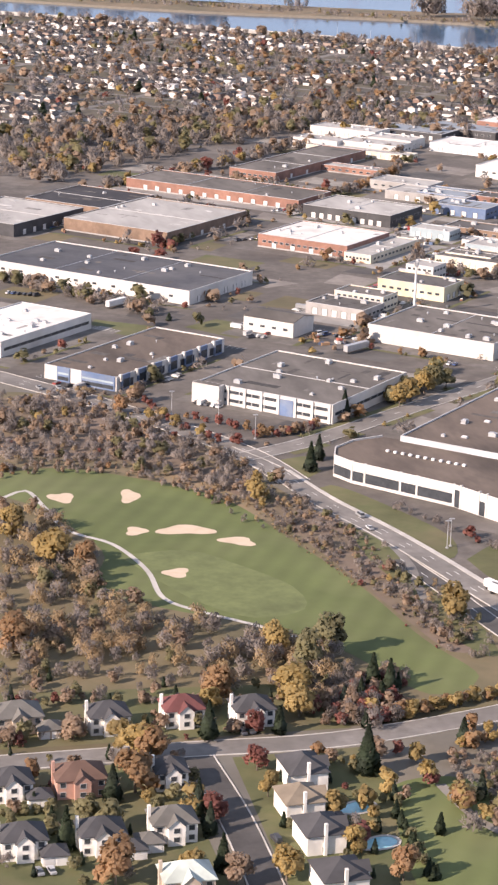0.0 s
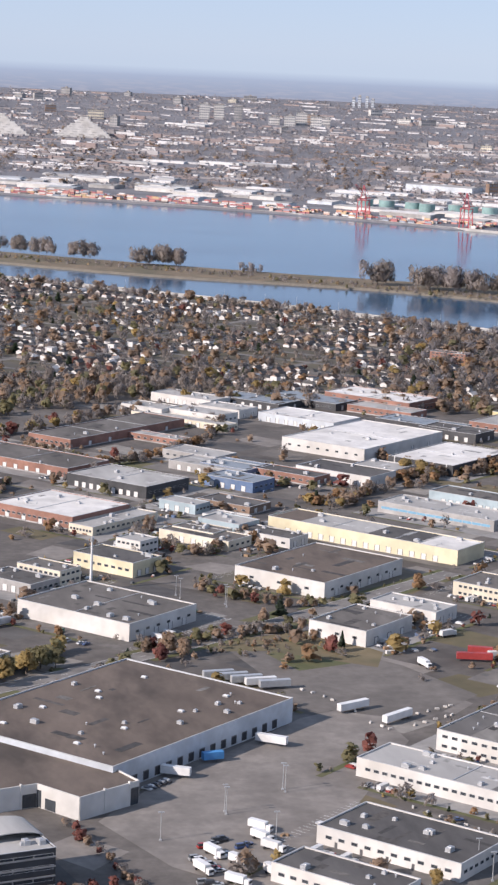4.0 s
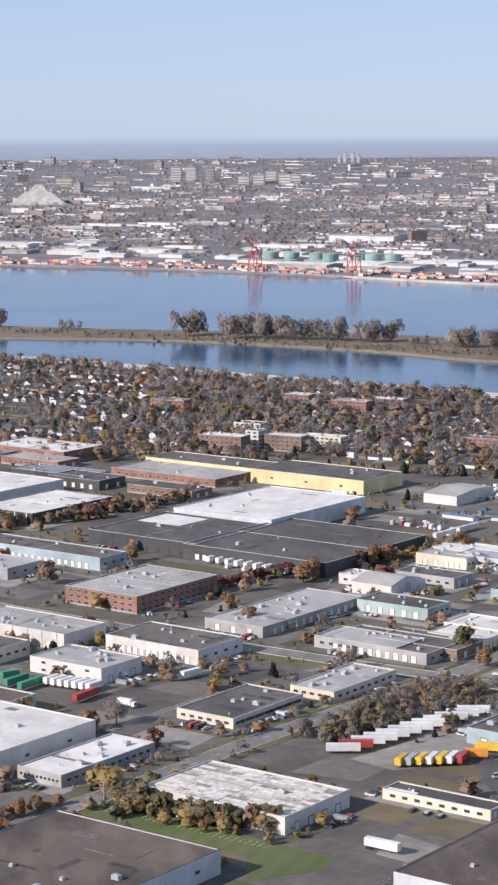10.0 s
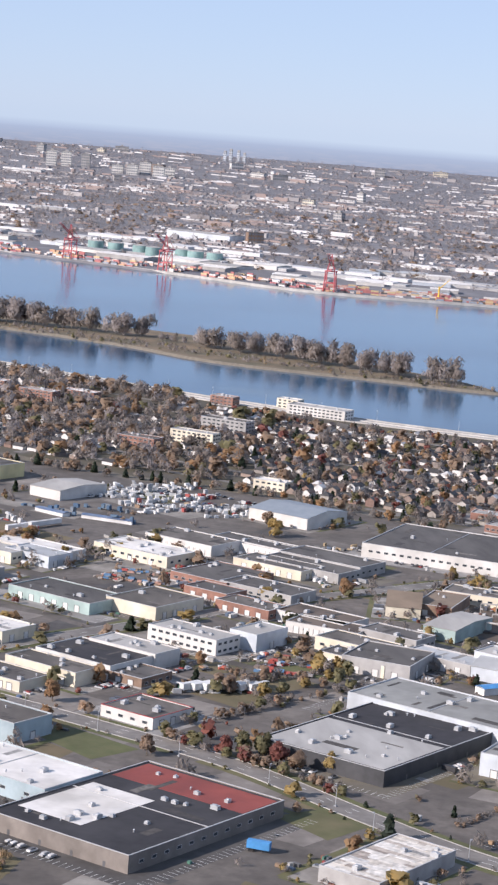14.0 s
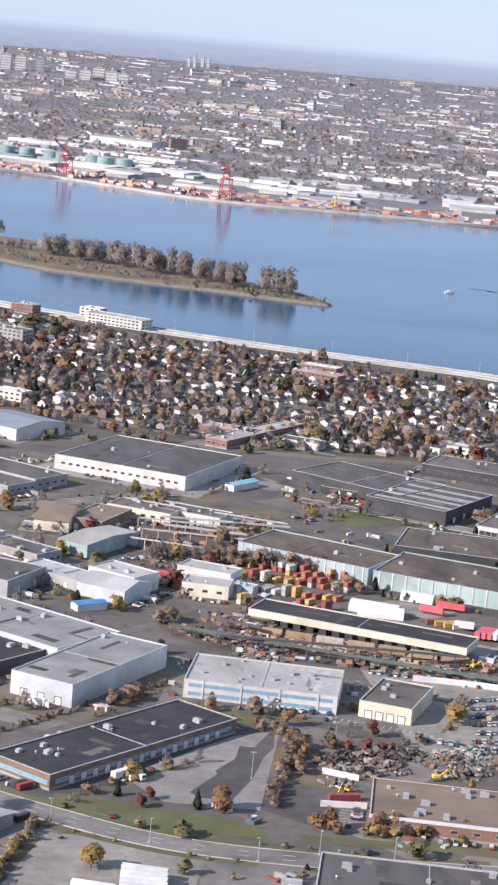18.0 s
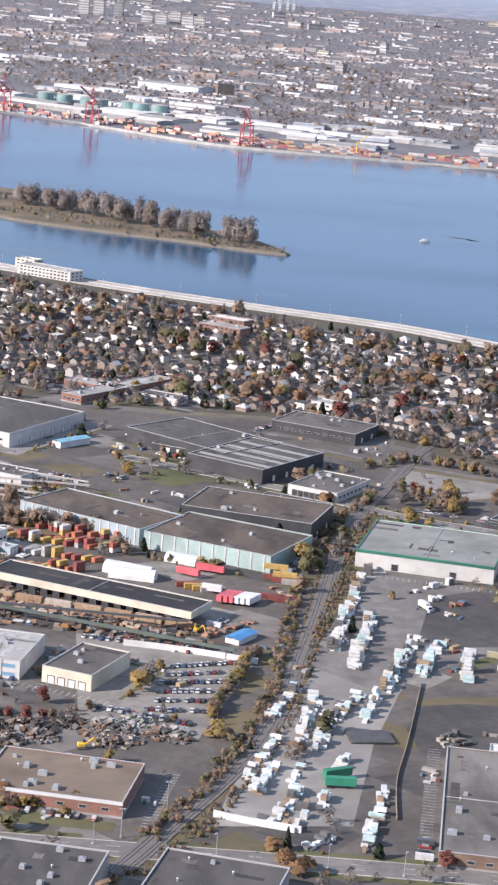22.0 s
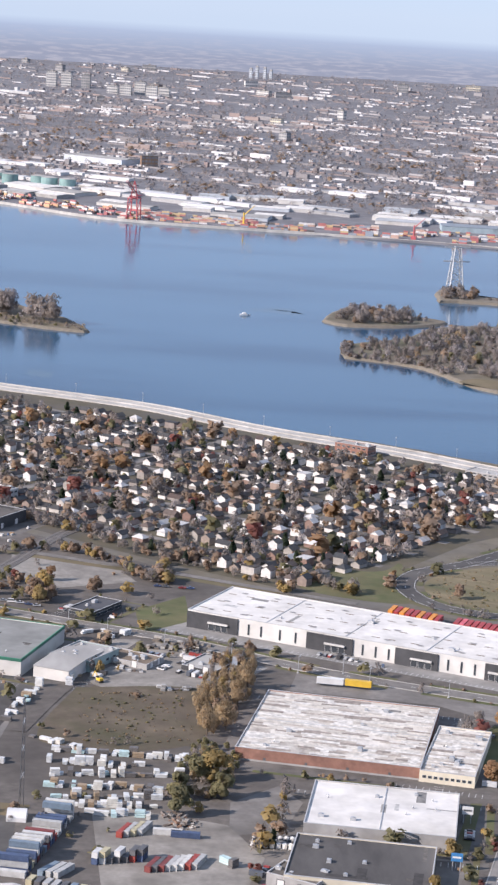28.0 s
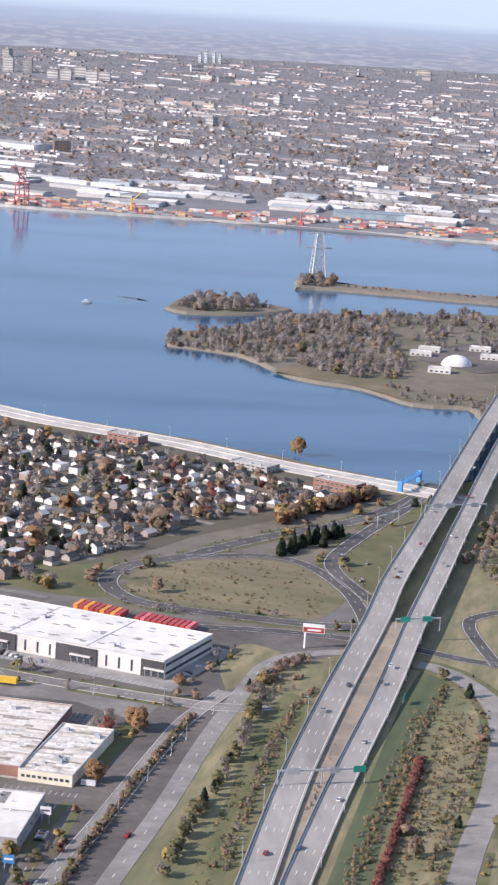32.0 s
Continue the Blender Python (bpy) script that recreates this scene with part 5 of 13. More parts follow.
def plant_woods(detail):
    """One mesh of stuff for each wood and colour."""
    for (key, c), rows in WOODS.items():
        n = detail.get(key, 90)
        protos = [(v, f, crown_normals(v)) for v, f in (leaf_cloud(SHAPE[c], 300 + 7 * k + len(c), n) for k in range(5))]
        grow = math.sqrt(560 / n) * 1.05
        vs, fs, ns, base = [], [], [], 0
        tall = 1.3 if key in GROWN else 1.0
        for i, (x, y, z, h, a, wide) in enumerate(rows):
            h *= tall
            v, f, nn = protos[i % 5]
            if n < 500:
                mid = v.reshape(-1, 4, 3).mean(1, keepdims=True)
                v = ((v.reshape(-1, 4, 3) - mid) * min(grow, 3.3) + mid).reshape(-1, 3)
            s, co = math.sin(a), math.cos(a)
            w = np.empty_like(v)
            w[:, 0] = (v[:, 0] * co - v[:, 1] * s) * h * wide + x
            w[:, 1] = (v[:, 0] * s + v[:, 1] * co) * h * wide + y
            w[:, 2] = v[:, 2] * h + z
            vs.append(w)
            fs.append(f + base)
            ns.append(np.stack([nn[:, 0] * co - nn[:, 1] * s, nn[:, 0] * s + nn[:, 1] * co, nn[:, 2]], 1))
            base += len(v)
        me = quad_mesh("woodland", np.concatenate(vs), np.concatenate(fs), LEAF[c], np.concatenate(ns))
        word = {"grey": "bare pale grey", "tan": "thin tan-gold", "bare": "leafless grey-brown", "brown": "russet", "orange": "orange", "gold": "golden", "red": "dark red", "olive": "yellow-green", "fir": "dark green coniferous", "poplar": "slim yellow-green"}[c]
        tagged(new("woodland", me), f"{word} autumn trees and bushes {key}", "trees", "", "stuff")


# ---- houses ----
def gable_bm(w, d, h, rise, over=0.4):
    bm = bmesh.new()
    for s in (-1, 1):
        p = [(-w / 2 - over, s * (d / 2 + over), h - 0.15), (w / 2 + over, s * (d / 2 + over), h - 0.15), (w / 2 + over, 0, h + rise), (-w / 2 - over, 0, h + rise)]
        lo = [bm.verts.new(q) for q in p]
        hi = [bm.verts.new((q[0], q[1], q[2] + 0.2)) for q in p]
        bm.faces.new(hi)
        bm.faces.new(lo[::-1])
        for k in range(4):
            bm.faces.new((lo[k], lo[(k + 1) % 4], hi[(k + 1) % 4], hi[k]))
    bmesh.ops.recalc_face_normals(bm, faces=bm.faces[:])
    return bm


def hip_bm(w, d, h, rise, over=0.4, z_off=0.0, bm=None, cx=0.0, cy=0.0):
    bm = bm or bmesh.new()
    a, b = w / 2 + over, d / 2 + over
    if w >= d:
        r = [(-(w - d) / 2, 0), ((w - d) / 2, 0)]
    else:
        r = [(0, -(d - w) / 2), (0, (d - w) / 2)]
    e = [bm.verts.new((cx + x, cy + y, h)) for x, y in ((-a, -b), (a, -b), (a, b), (-a, b))]
    t = [bm.verts.new((cx + x + (0.01 if k else -0.01), cy + y + (0.01 if k else -0.01), h + rise)) for k, (x, y) in enumerate(r)]
    lo = [bm.verts.new((v.co.x, v.co.y, h - 0.2)) for v in e]
    if w >= d:
        fs = [(e[0], e[1], t[1], t[0]), (e[1], e[2], t[1]), (e[2], e[3], t[0], t[1]), (e[3], e[0], t[0])]
    else:
        fs = [(e[0], e[1], t[0]), (e[1], e[2], t[1], t[0]), (e[2], e[3], t[1]), (e[3], e[0], t[0], t[1])]
    for f in fs:
        bm.faces.new(f)
    for k in range(4):
        bm.faces.new((lo[k], lo[(k + 1) % 4], e[(k + 1) % 4], e[k]))
    bm.faces.new(lo[::-1])
    return bm


def walls_bm(w, d, h, rise=0.0):
    bm = bmesh.new()
    box(bm, -w / 2, -d / 2, 0, w / 2, d / 2, h)
    if rise:
        for s in (-1, 1):
            bm.faces.new([bm.verts.new(p) for p in ((s * w / 2, -d / 2, h), (s * w / 2, d / 2, h), (s * w / 2, 0, h + rise - 0.05))])
    return bm


SMALL_HOUSES = []
for w, d, h, rise, shape in ((9.0, 6.6, 2.8, 2.3, "gable"), (8.0, 7.0, 2.9, 2.4, "hip"), (9.8, 6.4, 2.6, 2.0, "gable"), (7.0, 6.6, 4.8, 2.2, "gable"), (8.6, 6.4, 2.8, 2.1, "hip"), (9.6, 7.6, 4.8, 0.0, "flat")):
    wall_me = mesh_of("wall", walls_bm(w, d, h, rise if shape == "gable" else 0.0), HOUSE_WALL)
    if shape == "gable":
        roof_me = mesh_of("roof", gable_bm(w, d, h, rise), HOUSE_ROOF)
    elif shape == "hip":
        roof_me = mesh_of("roof", hip_bm(w, d, h, rise), HOUSE_ROOF)
    else:
        roof_me = mesh_of("roof", boxed(-w / 2 - 0.2, -d / 2 - 0.2, h, w / 2 + 0.2, d / 2 + 0.2, h + 0.35), HOUSE_ROOF)
    SMALL_HOUSES.append((wall_me, roof_me, shape, h, rise))
CHIMNEY = mesh_of("chimney", boxed(-0.4, -0.4, 0, 0.4, 0.4, 1.8), WALL["brick"])


def arrays(me):
    v = np.empty(len(me.vertices) * 3, dtype=np.float32)
    me.vertices.foreach_get("co", v)
    return v.reshape(-1, 3), [tuple(p.vertices) for p in me.polygons]


HOUSE_ARRAYS = [(arrays(a), arrays(b)) for a, b, *_ in SMALL_HOUSES]
FAR_HOUSES = []


def house_zone(x, y):
    """Positive where house rows stand close, negative where trees close in."""
    return noise.noise(Vector((x * 0.010, y * 0.008, 2.0)))


def suburb(poly, along_angle, step, row, near, seed, keep=1.0, across=0.5):
    """Houses in street rows; near(x, y) says which ones are single things."""
    r = random.Random(seed)
    c, s = math.cos(radians(along_angle)), math.sin(radians(along_angle))
    xs, ys = [p[0] for p in poly], [p[1] for p in poly]
    cx, cy = sum(xs) / len(xs), sum(ys) / len(ys)
    reach = max(max(xs) - min(xs), max(ys) - min(ys))
    n_row, n_col = int(reach / row), int(reach / step)
    for i in range(-n_row, n_row):
        back = (i % 2) * 4.0
        for j in range(-n_col, n_col):
            if r.random() > keep or j % 13 == 0:
                continue
            u, v = j * step + r.uniform(-2.5, 2.5), i * row + back + r.uniform(-2, 2)
            x, y = cx + u * c - v * s, cy + u * s + v * c
            if not inside((x, y), poly) or (keep < 1.0 and house_zone(x, y) < -0.10):
                continue
            k = r.choices(range(6), (4, 4, 4, 2, 4, 1))[0]
            a = along_angle + (0 if r.random() < across else 90) + r.uniform(-3, 3)
            if near(x, y) and NEAR_HOUSES[0] < 300 and y < 1790:
                NEAR_HOUSES[0] += 1
                wall_me, roof_me, shape, h, rise = SMALL_HOUSES[k]
                style = {"gable": "bungalow with a gabled shingle roof", "hip": "house with a hipped shingle roof", "flat": "flat-roofed duplex"}[shape]
                ob = thing("house", x, y, a, f"small suburban {style} among autumn trees", "house", "suburban houses")
                part("wall", wall_me, None, ob)
                part("roof", roof_me, None, ob)
                if r.random() < 0.5 and shape != "flat":
                    part("chimney", CHIMNEY, None, ob, at=pose(2.2, 0.6, h + rise * 0.5))
            else:
                FAR_HOUSES.append((x, y, radians(a), k))


NEAR_HOUSES = [0]


def plant_houses():
    for which, name, mat, label in ((0, "suburb_walls", HOUSE_WALL_I, "walls of distant suburban houses"), (1, "suburb_roofs", HOUSE_ROOF_I, "roofs of distant suburban houses")):
        vs, fs, base = [], [], 0
        for x, y, a, k in FAR_HOUSES:
            v, f = HOUSE_ARRAYS[k][which]
            s, c = math.sin(a), math.cos(a)
            w = np.stack([v[:, 0] * c - v[:, 1] * s + x, v[:, 0] * s + v[:, 1] * c + y, v[:, 2]], 1)
            vs.append(w)
            fs += [tuple(q + base for q in p) for p in f]
            base += len(v)
        me = bpy.data.meshes.new(name)
        me.from_pydata(np.concatenate(vs).tolist(), [], fs)
        me.materials.append(mat)
        tagged(new(name, me), label + " in rows", "houses", "", "stuff")


SUBURB_WEST = [(-1000, 1780), (-560, 1880), (-330, 1850), (-120, 1770), (20, 1660), (120, 1610), (96, 2083), (-40, 2190), (-260, 2396), (-449, 2546), (-1000, 2936)]
SUBURB_EAST = [(125, 1610), (245, 1495), (399, 1490), (560, 1370), (646, 1305), (700, 1375), (760, 1465), (850, 1565), (868, 1586), (742, 1692), (616, 1760), (514, 1832), (395, 1890), (257, 1963), (115, 2060)]
suburb(SUBURB_EAST, -34, 12.4, 22.0, lambda x, y: x > 130, 3, 1.0, 0.15)
suburb(SUBURB_WEST, -38, 12.0, 24.0, lambda x, y: False, 4, 0.92, 0.2)
plant_houses()


def streets(poly, along_angle, row, label):
    """Grey streets between the rows of houses."""
    c, s = math.cos(radians(along_angle)), math.sin(radians(along_angle))
    xs, ys = [p[0] for p in poly], [p[1] for p in poly]
    cx, cy = sum(xs) / len(xs), sum(ys) / len(ys)
    reach = max(max(xs) - min(xs), max(ys) - min(ys))
    bm = bmesh.new()

    def strip(u0, v0, u1, v1, half, z):
        L = math.hypot(u1 - u0, v1 - v0)
        n = int(L / 12)
        du, dv = (u1 - u0) / n, (v1 - v0) / n
        nu, nv = -dv / 12 * half, du / 12 * half
        for k in range(n):
            u, v = u0 + du * k, v0 + dv * k
            if inside((cx + (u + du / 2) * c - (v + dv / 2) * s, cy + (u + du / 2) * s + (v + dv / 2) * c), poly):
                bm.faces.new([bm.verts.new((cx + a * c - b * s, cy + a * s + b * c, z)) for a, b in ((u - nu, v - nv), (u + du - nu, v + dv - nv), (u + du + nu, v + dv + nv), (u + nu, v + nv))])
    n_row = int(reach / row)
    for i in range(-n_row - n_row % 2, n_row, 2):
        strip(-reach, i * row + row * 0.58, reach, i * row + row * 0.58, 3.4, 0.07)
    for k in range(-9, 10):
        strip(k * 16.0 * 13, -reach, k * 16.0 * 13, reach, 4.0, 0.085)
    bmesh.ops.recalc_face_normals(bm, faces=bm.faces[:])
    for f in bm.faces:
        if f.normal.z < 0:
            f.normal_flip()
    tagged(new("suburb_streets", mesh_of("suburb_streets", bm, ROAD)), label, "streets", "", "structure")


streets(SUBURB_EAST, -34, 22.0, "grey residential streets between bungalows")
streets(SUBURB_WEST, -38, 24.0, "grey residential streets between houses and trees")
SUBURB_MIX = {"bare": 7, "grey": 2.5, "brown": 3.4, "orange": 0.7, "gold": 0.3, "red": 1.1, "olive": 1.2, "fir": 1.8}
wood("in the eastern suburb", SUBURB_EAST, 1750, SUBURB_MIX, 3.5, 9.5, wide=(0.9, 1.35))
wood("in the eastern suburb", SUBURB_EAST, 110, {"bare": 3, "brown": 4, "orange": 1.6, "red": 1, "olive": 1}, 11, 15, wide=(1.0, 1.4))
wood("in the western suburb", SUBURB_WEST, 2150, {"bare": 8, "grey": 2.5, "brown": 4.0, "orange": 0.7, "gold": 0.2, "red": 0.5, "olive": 0.5, "fir": 0.4}, 4.5, 11, wide=(0.9, 1.5), avoid=lambda p: house_zone(*p) > 0.0 and WOOD_RND.random() < 0.25)
wood("in the western suburb", [(-300, 1850), (-120, 1770), (20, 1660), (120, 1610), (110, 2110), (-20, 2215), (-200, 2380), (-240, 2150)], 720, {"bare": 8, "grey": 3, "brown": 3, "orange": 0.6, "olive": 0.6}, 8, 14, wide=(1.0, 1.5))
wood("along the suburb edge", [(-1000, 1690), (-640, 1790), (-420, 1770), (-200, 1740), (-120, 1760), (-330, 1850), (-560, 1880), (-1000, 1800)], 330, {"bare": 7, "brown": 3, "gold": 0.4, "olive": 1.5, "orange": 0.3}, 8, 13)
wood("in the western suburb", [(-700, 1900), (-330, 1870), (-120, 1790), (20, 1700), (0, 2150), (-250, 2350), (-450, 2480), (-700, 2300)], 620, {"bare": 8, "grey": 2, "brown": 4, "orange": 0.6, "olive": 0.5, "fir": 0.5}, 4, 9, wide=(1.0, 1.5))
hedge("along the western shore", [(90, 2100), (-40, 2206), (-258, 2412), (-447, 2562), (-1000, 2952)], 5.0, {"bare": 6, "grey": 4, "brown": 2, "olive": 0.6}, 6, 13, 7)
GROVES = [((-424, 2925), (-365, 2914), 12, 9, 24, 32), ((-300, 2875), (-262, 2858), 7, 7, 8, 15), ((-148, 2760), (-116, 2752), 7, 7, 26, 34), ((-90, 2720), (-26, 2698), 16, 9, 27, 36), ((-18, 2692), (46, 2664), 13, 9, 24, 33), ((66, 2646), (108, 2640), 9, 8, 25, 33), ((120, 2622), (152, 2590), 6, 8, 8, 15), ((158, 2580), (236, 2520), 20, 9, 20, 29), ((238, 2520), (310, 2452), 18, 9, 24, 33), ((312, 2450), (380, 2388), 18, 9, 22, 30), ((392, 2374), (428, 2356), 6, 7, 24, 33), ((-475, 2990), (-600, 3070), 26, 14, 20, 27), ((-600, 3070), (-760, 3140), 24, 14, 22, 30)]
for p, q, n, side, low, high in GROVES:
    for k in range(n):
        u = (k + WOOD_RND.random()) / n
        c = WOOD_RND.choices(("bare", "grey"), (10, 8))[0]
        WOODS[("on the long island", c)].append((p[0] + (q[0] - p[0]) * u + WOOD_RND.uniform(-side, side), p[1] + (q[1] - p[1]) * u + WOOD_RND.uniform(-side, side), 1.0, WOOD_RND.uniform(low, high), WOOD_RND.uniform(0, 6.283), WOOD_RND.uniform(0.75, 1.1)))
hedge("low on the long island", [(440, 2335), (300, 2410), (100, 2560), (-200, 2760), (-430, 2890), (-700, 3020)], 1.7, {"bare": 7, "grey": 3, "olive": 1.2, "tan": 1.0}, 2.0, 6.5, 26)
wood("on the islet", [(728, 2490), (745, 2475), (805, 2490), (845, 2530), (825, 2550), (750, 2585)], 75, {"bare": 7, "grey": 4, "brown": 0.8}, 7, 17)
wood("on the park island", [(740, 2240), (800, 2205), (850, 2140), (905, 2090), (950, 2080), (960, 2150), (960, 2420), (1090, 2560), (978, 2525), (850, 2475), (815, 2380), (745, 2300)], 560, {"bare": 9, "grey": 8, "tan": 0.8, "brown": 0.5, "olive": 0.5}, 5, 13)
hedge("on the park island", [(733, 2305), (731, 2236), (796, 2198), (822, 2150)], 2.2, {"bare": 5, "grey": 5, "brown": 0.6}, 3.5, 8.5, 4)
patch("isle_meadow", [(826, 2105), (850, 2078), (905, 2040), (948, 1975), (930, 2060), (890, 2100), (850, 2130)], DRY_GRASS, 1.45, "dry grass point of the island", True)
wood("on the park island shore", [(940, 1975), (1000, 1970), (1012, 1920), (1100, 1870), (1100, 1960), (1000, 2010), (930, 2060)], 110, {"bare": 5, "grey": 3, "brown": 1, "olive": 0.6}, 3, 8)
wood("on the park island back", [(980, 2280), (1100, 2280), (1300, 2300), (1280, 2540), (1110, 2560), (990, 2520)], 220, {"bare": 7, "grey": 5, "brown": 1}, 7, 12)
wood("on the breakwater", [(875, 2735), (924, 2740), (920, 2790), (885, 2820)], 30, {"bare": 4, "brown": 2}, 8, 17)
hedge("on the breakwater", [(930, 2755), (1120, 2715), (1300, 2672)], 5, {"bare": 3, "brown": 1}, 3, 6, 4)


# ---- far shore: port and city ----
def far_boxes(name, rows, material, label, category):
    """Boxes of x, y, z, w, d, h, a in one mesh."""
    unit = np.array([(-.5, -.5, 0), (.5, -.5, 0), (.5, .5, 0), (-.5, .5, 0), (-.5, -.5, 1), (.5, -.5, 1), (.5, .5, 1), (-.5, .5, 1)])
    quads = np.array([(4, 5, 6, 7), (0, 1, 5, 4), (1, 2, 6, 5), (2, 3, 7, 6), (3, 0, 4, 7)])
    vs, fs = [], []
    for k, (x, y, z, w, d, h, a) in enumerate(rows):
        v = unit * (w, d, h)
        s, c = math.sin(a), math.cos(a)
        vs.append(np.stack([v[:, 0] * c - v[:, 1] * s + x, v[:, 0] * s + v[:, 1] * c + y, v[:, 2] + z], 1))
        fs.append(quads + 8 * k)
    return tagged(new(name, quad_mesh(name, np.concatenate(vs), np.concatenate(fs), material)), label, category, "", "stuff")


far = random.Random(21)
# the city in street blocks: rows of houses, wooded blocks, sheds and open ground
rows, sheds = [], []
CITY_C, CITY_S = math.cos(radians(-32)), math.sin(radians(-32))


def city_spot(u, v):
    return 700 + u * CITY_C - v * CITY_S, 5600 + u * CITY_S + v * CITY_C


for bu in range(-16, 17):
    for bv in range(-34, 35):
        bx, by = city_spot(bu * 165, bv * 82)
        if not -950 < bx < 2350 or not along(FAR_SHORE, bx) + 300 < by < 7720:
            continue
        deep = (by - along(FAR_SHORE, bx)) / 3600
        zone = 0.8 * noise.noise(Vector((bx * 0.0016, by * 0.0040, 3.0))) + 0.45 * noise.noise(Vector((bx * 0.008, by * 0.006, 7.0)))
        works = zone + (0.30 if deep < 0.20 else -0.16)
        spread = 165.0
        leafy_block = zone < -0.03 + 0.12 * deep
        terraces = noise.noise(Vector((bx * 0.003, by * 0.003, 11.0))) > 0.0
        if works > 0.34:
            for _ in range(far.randint(2, 4)):
                px, py = city_spot(bu * 165 + far.uniform(-60, 60), bv * 82 + far.uniform(-26, 26))
                sheds.append((px, py, far_height(px, py) - 1, far.uniform(35, 110), far.uniform(14, 34), far.uniform(4.5, 7.5), radians(-32 + far.uniform(-2, 2))))
        else:
            for lane in (-24, 16):
                u = -spread / 2 + far.uniform(4, 14)
                while u < spread / 2 - 8:
                    w = far.uniform(7, 11) if far.random() < (0.30 if terraces else 0.80) else far.uniform(22, 60)
                    if far.random() < (0.20 if leafy_block else 0.84) * (1.0 - 0.15 * deep) * (0.6 if deep > 0.75 else 1.0):
                        px, py = city_spot(bu * 165 + u + w / 2, bv * 82 + lane + far.uniform(-4, 4))
                        rows.append((px, py, far_height(px, py) - 1, w, far.uniform(7, 11), far.uniform(3.0, 5.2) if far.random() < 0.94 else far.uniform(7, 12), radians(-32 + far.uniform(-2, 2))))
                    u += w + far.uniform(1.5, 9)
        for _ in range(far.randint(7, 10) if deep > 0.72 else far.randint(19, 26) if leafy_block else far.randint(2, 4) if works > 0.34 else far.randint(9, 14)):
            px, py = city_spot(bu * 165 + far.uniform(-82, 82), bv * 82 + far.choice((-40, -6, 32)) + far.uniform(-7, 7))
            key = "nearest the port" if deep < 0.4 else "further in the city"
            # the deeper blocks take only the haze-paled grey trees
            WOODS[("in the far city " + key, far.choices(("grey", "bare", "brown"), (7, 3, 0.8) if deep < 0.55 else (1, 0, 0))[0])].append((px, py, far_height(px, py), far.uniform(8, 13), far.uniform(0, 6.28), far.uniform(1.2, 2.2)))
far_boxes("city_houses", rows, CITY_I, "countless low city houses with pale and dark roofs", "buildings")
far_boxes("city_sheds", sheds, paints("shed_roofs", [(0.66, 0.65, 0.64), (0.50, 0.50, 0.50), (0.34, 0.34, 0.345), (0.70, 0.69, 0.68), (0.42, 0.42, 0.42), (0.68, 0.67, 0.66)], 0.7, islands=True), "pale flat warehouses behind the port", "warehouses")

# port: containers in stacks, sheds, tanks and cranes along the quay
rows, stacked = [], set()
for k in range(7800):
    x = far.uniform(-700, 2000)
    bay = far.randrange(1, 19)
    x = round(x / 13.0) * 13.0 + bay * 4.3
    y = along(FAR_SHORE, x) + 7.0 * bay + 5.0
    if (x, bay) in stacked:
        continue
    stacked.add((x, bay))
    if noise.noise(Vector((x * 0.012, y * 0.02, 8.0))) < 0.04:
        continue
    n = far.choice((1, 1, 2, 2, 3))
    a = math.atan2(along(FAR_SHORE, x + 30) - along(FAR_SHORE, x - 30), 60)
    L = far.choice((6.5, 12.4, 12.4, 12.4))
    for j in range(n):
        rows.append((x + far.uniform(-0.2, 0.2), y, 2.0 + 2.62 * j, L, 2.6, 2.6, a))
far_boxes("port_containers", rows, BOXES_I, "stacks of red, orange and white shipping containers on the quay", "containers")
bm = bmesh.new()
quay = smooth_line([p for p in FAR_SHORE if -1300 < p[0] < 2900], 30)
ribbon(bm, quay, 3.0, -1.5, -1.5, 3.9)
tagged(new("quay_wall", mesh_of("quay_wall", bm, CONCRETE)), "long pale concrete quay wall", "quay", "", "structure")


def port_shed(x, y, w, d, h, a, roof="white", wall="silver"):
    ob = thing("port_shed", x, y, a, f"long port warehouse with {roof} low-pitched roof", "warehouse", "port sheds", far_height(x, y))
    part("wall", boxed(-w / 2, -d / 2, 0, w / 2, d / 2, h), WALL[wall], ob)
    part("roof", gable_bm(w, d, h, 1.5), ROOF[roof], ob)


shed = random.Random(4)
for k in range(66):
    x = shed.uniform(-650, 1900)
    y = along(FAR_SHORE, x) + shed.uniform(150, 520)
    a = math.degrees(math.atan2(along(FAR_SHORE, x + 60) - along(FAR_SHORE, x - 60), 120)) + shed.uniform(-3, 3)
    port_shed(x, y, shed.uniform(45, 115), shed.uniform(30, 60), shed.uniform(5, 8.5), a, shed.choice(("white", "white", "light", "white", "silver")), shed.choice(("silver", "white", "grey", "white")))
port_shed(1032, 3655, 132, 55, 9, -2, "blue", "sky")
port_shed(365, 4570, 150, 60, 12, -36, "light", "silver")
for px in ((120, 4165), (156, 4140), (200, 4110), (222, 4085), (275, 4075), (296, 4050), (330, 4035)):
    ob = thing("storage_tank", *px, 0, "round pale green steel storage tank", "tank", "storage tanks", far_height(*px))
    bm = bmesh.new()
    tube(bm, (0, 0, 0), (0, 0, 17), 15, n=28)
    part("shell", bm, TANK, ob)
    bm = bmesh.new()
    tube(bm, (0, 0, 17), (0, 0, 19), 15.2, 2.0, n=28)
    part("roof", bm, ROOF["light"], ob)


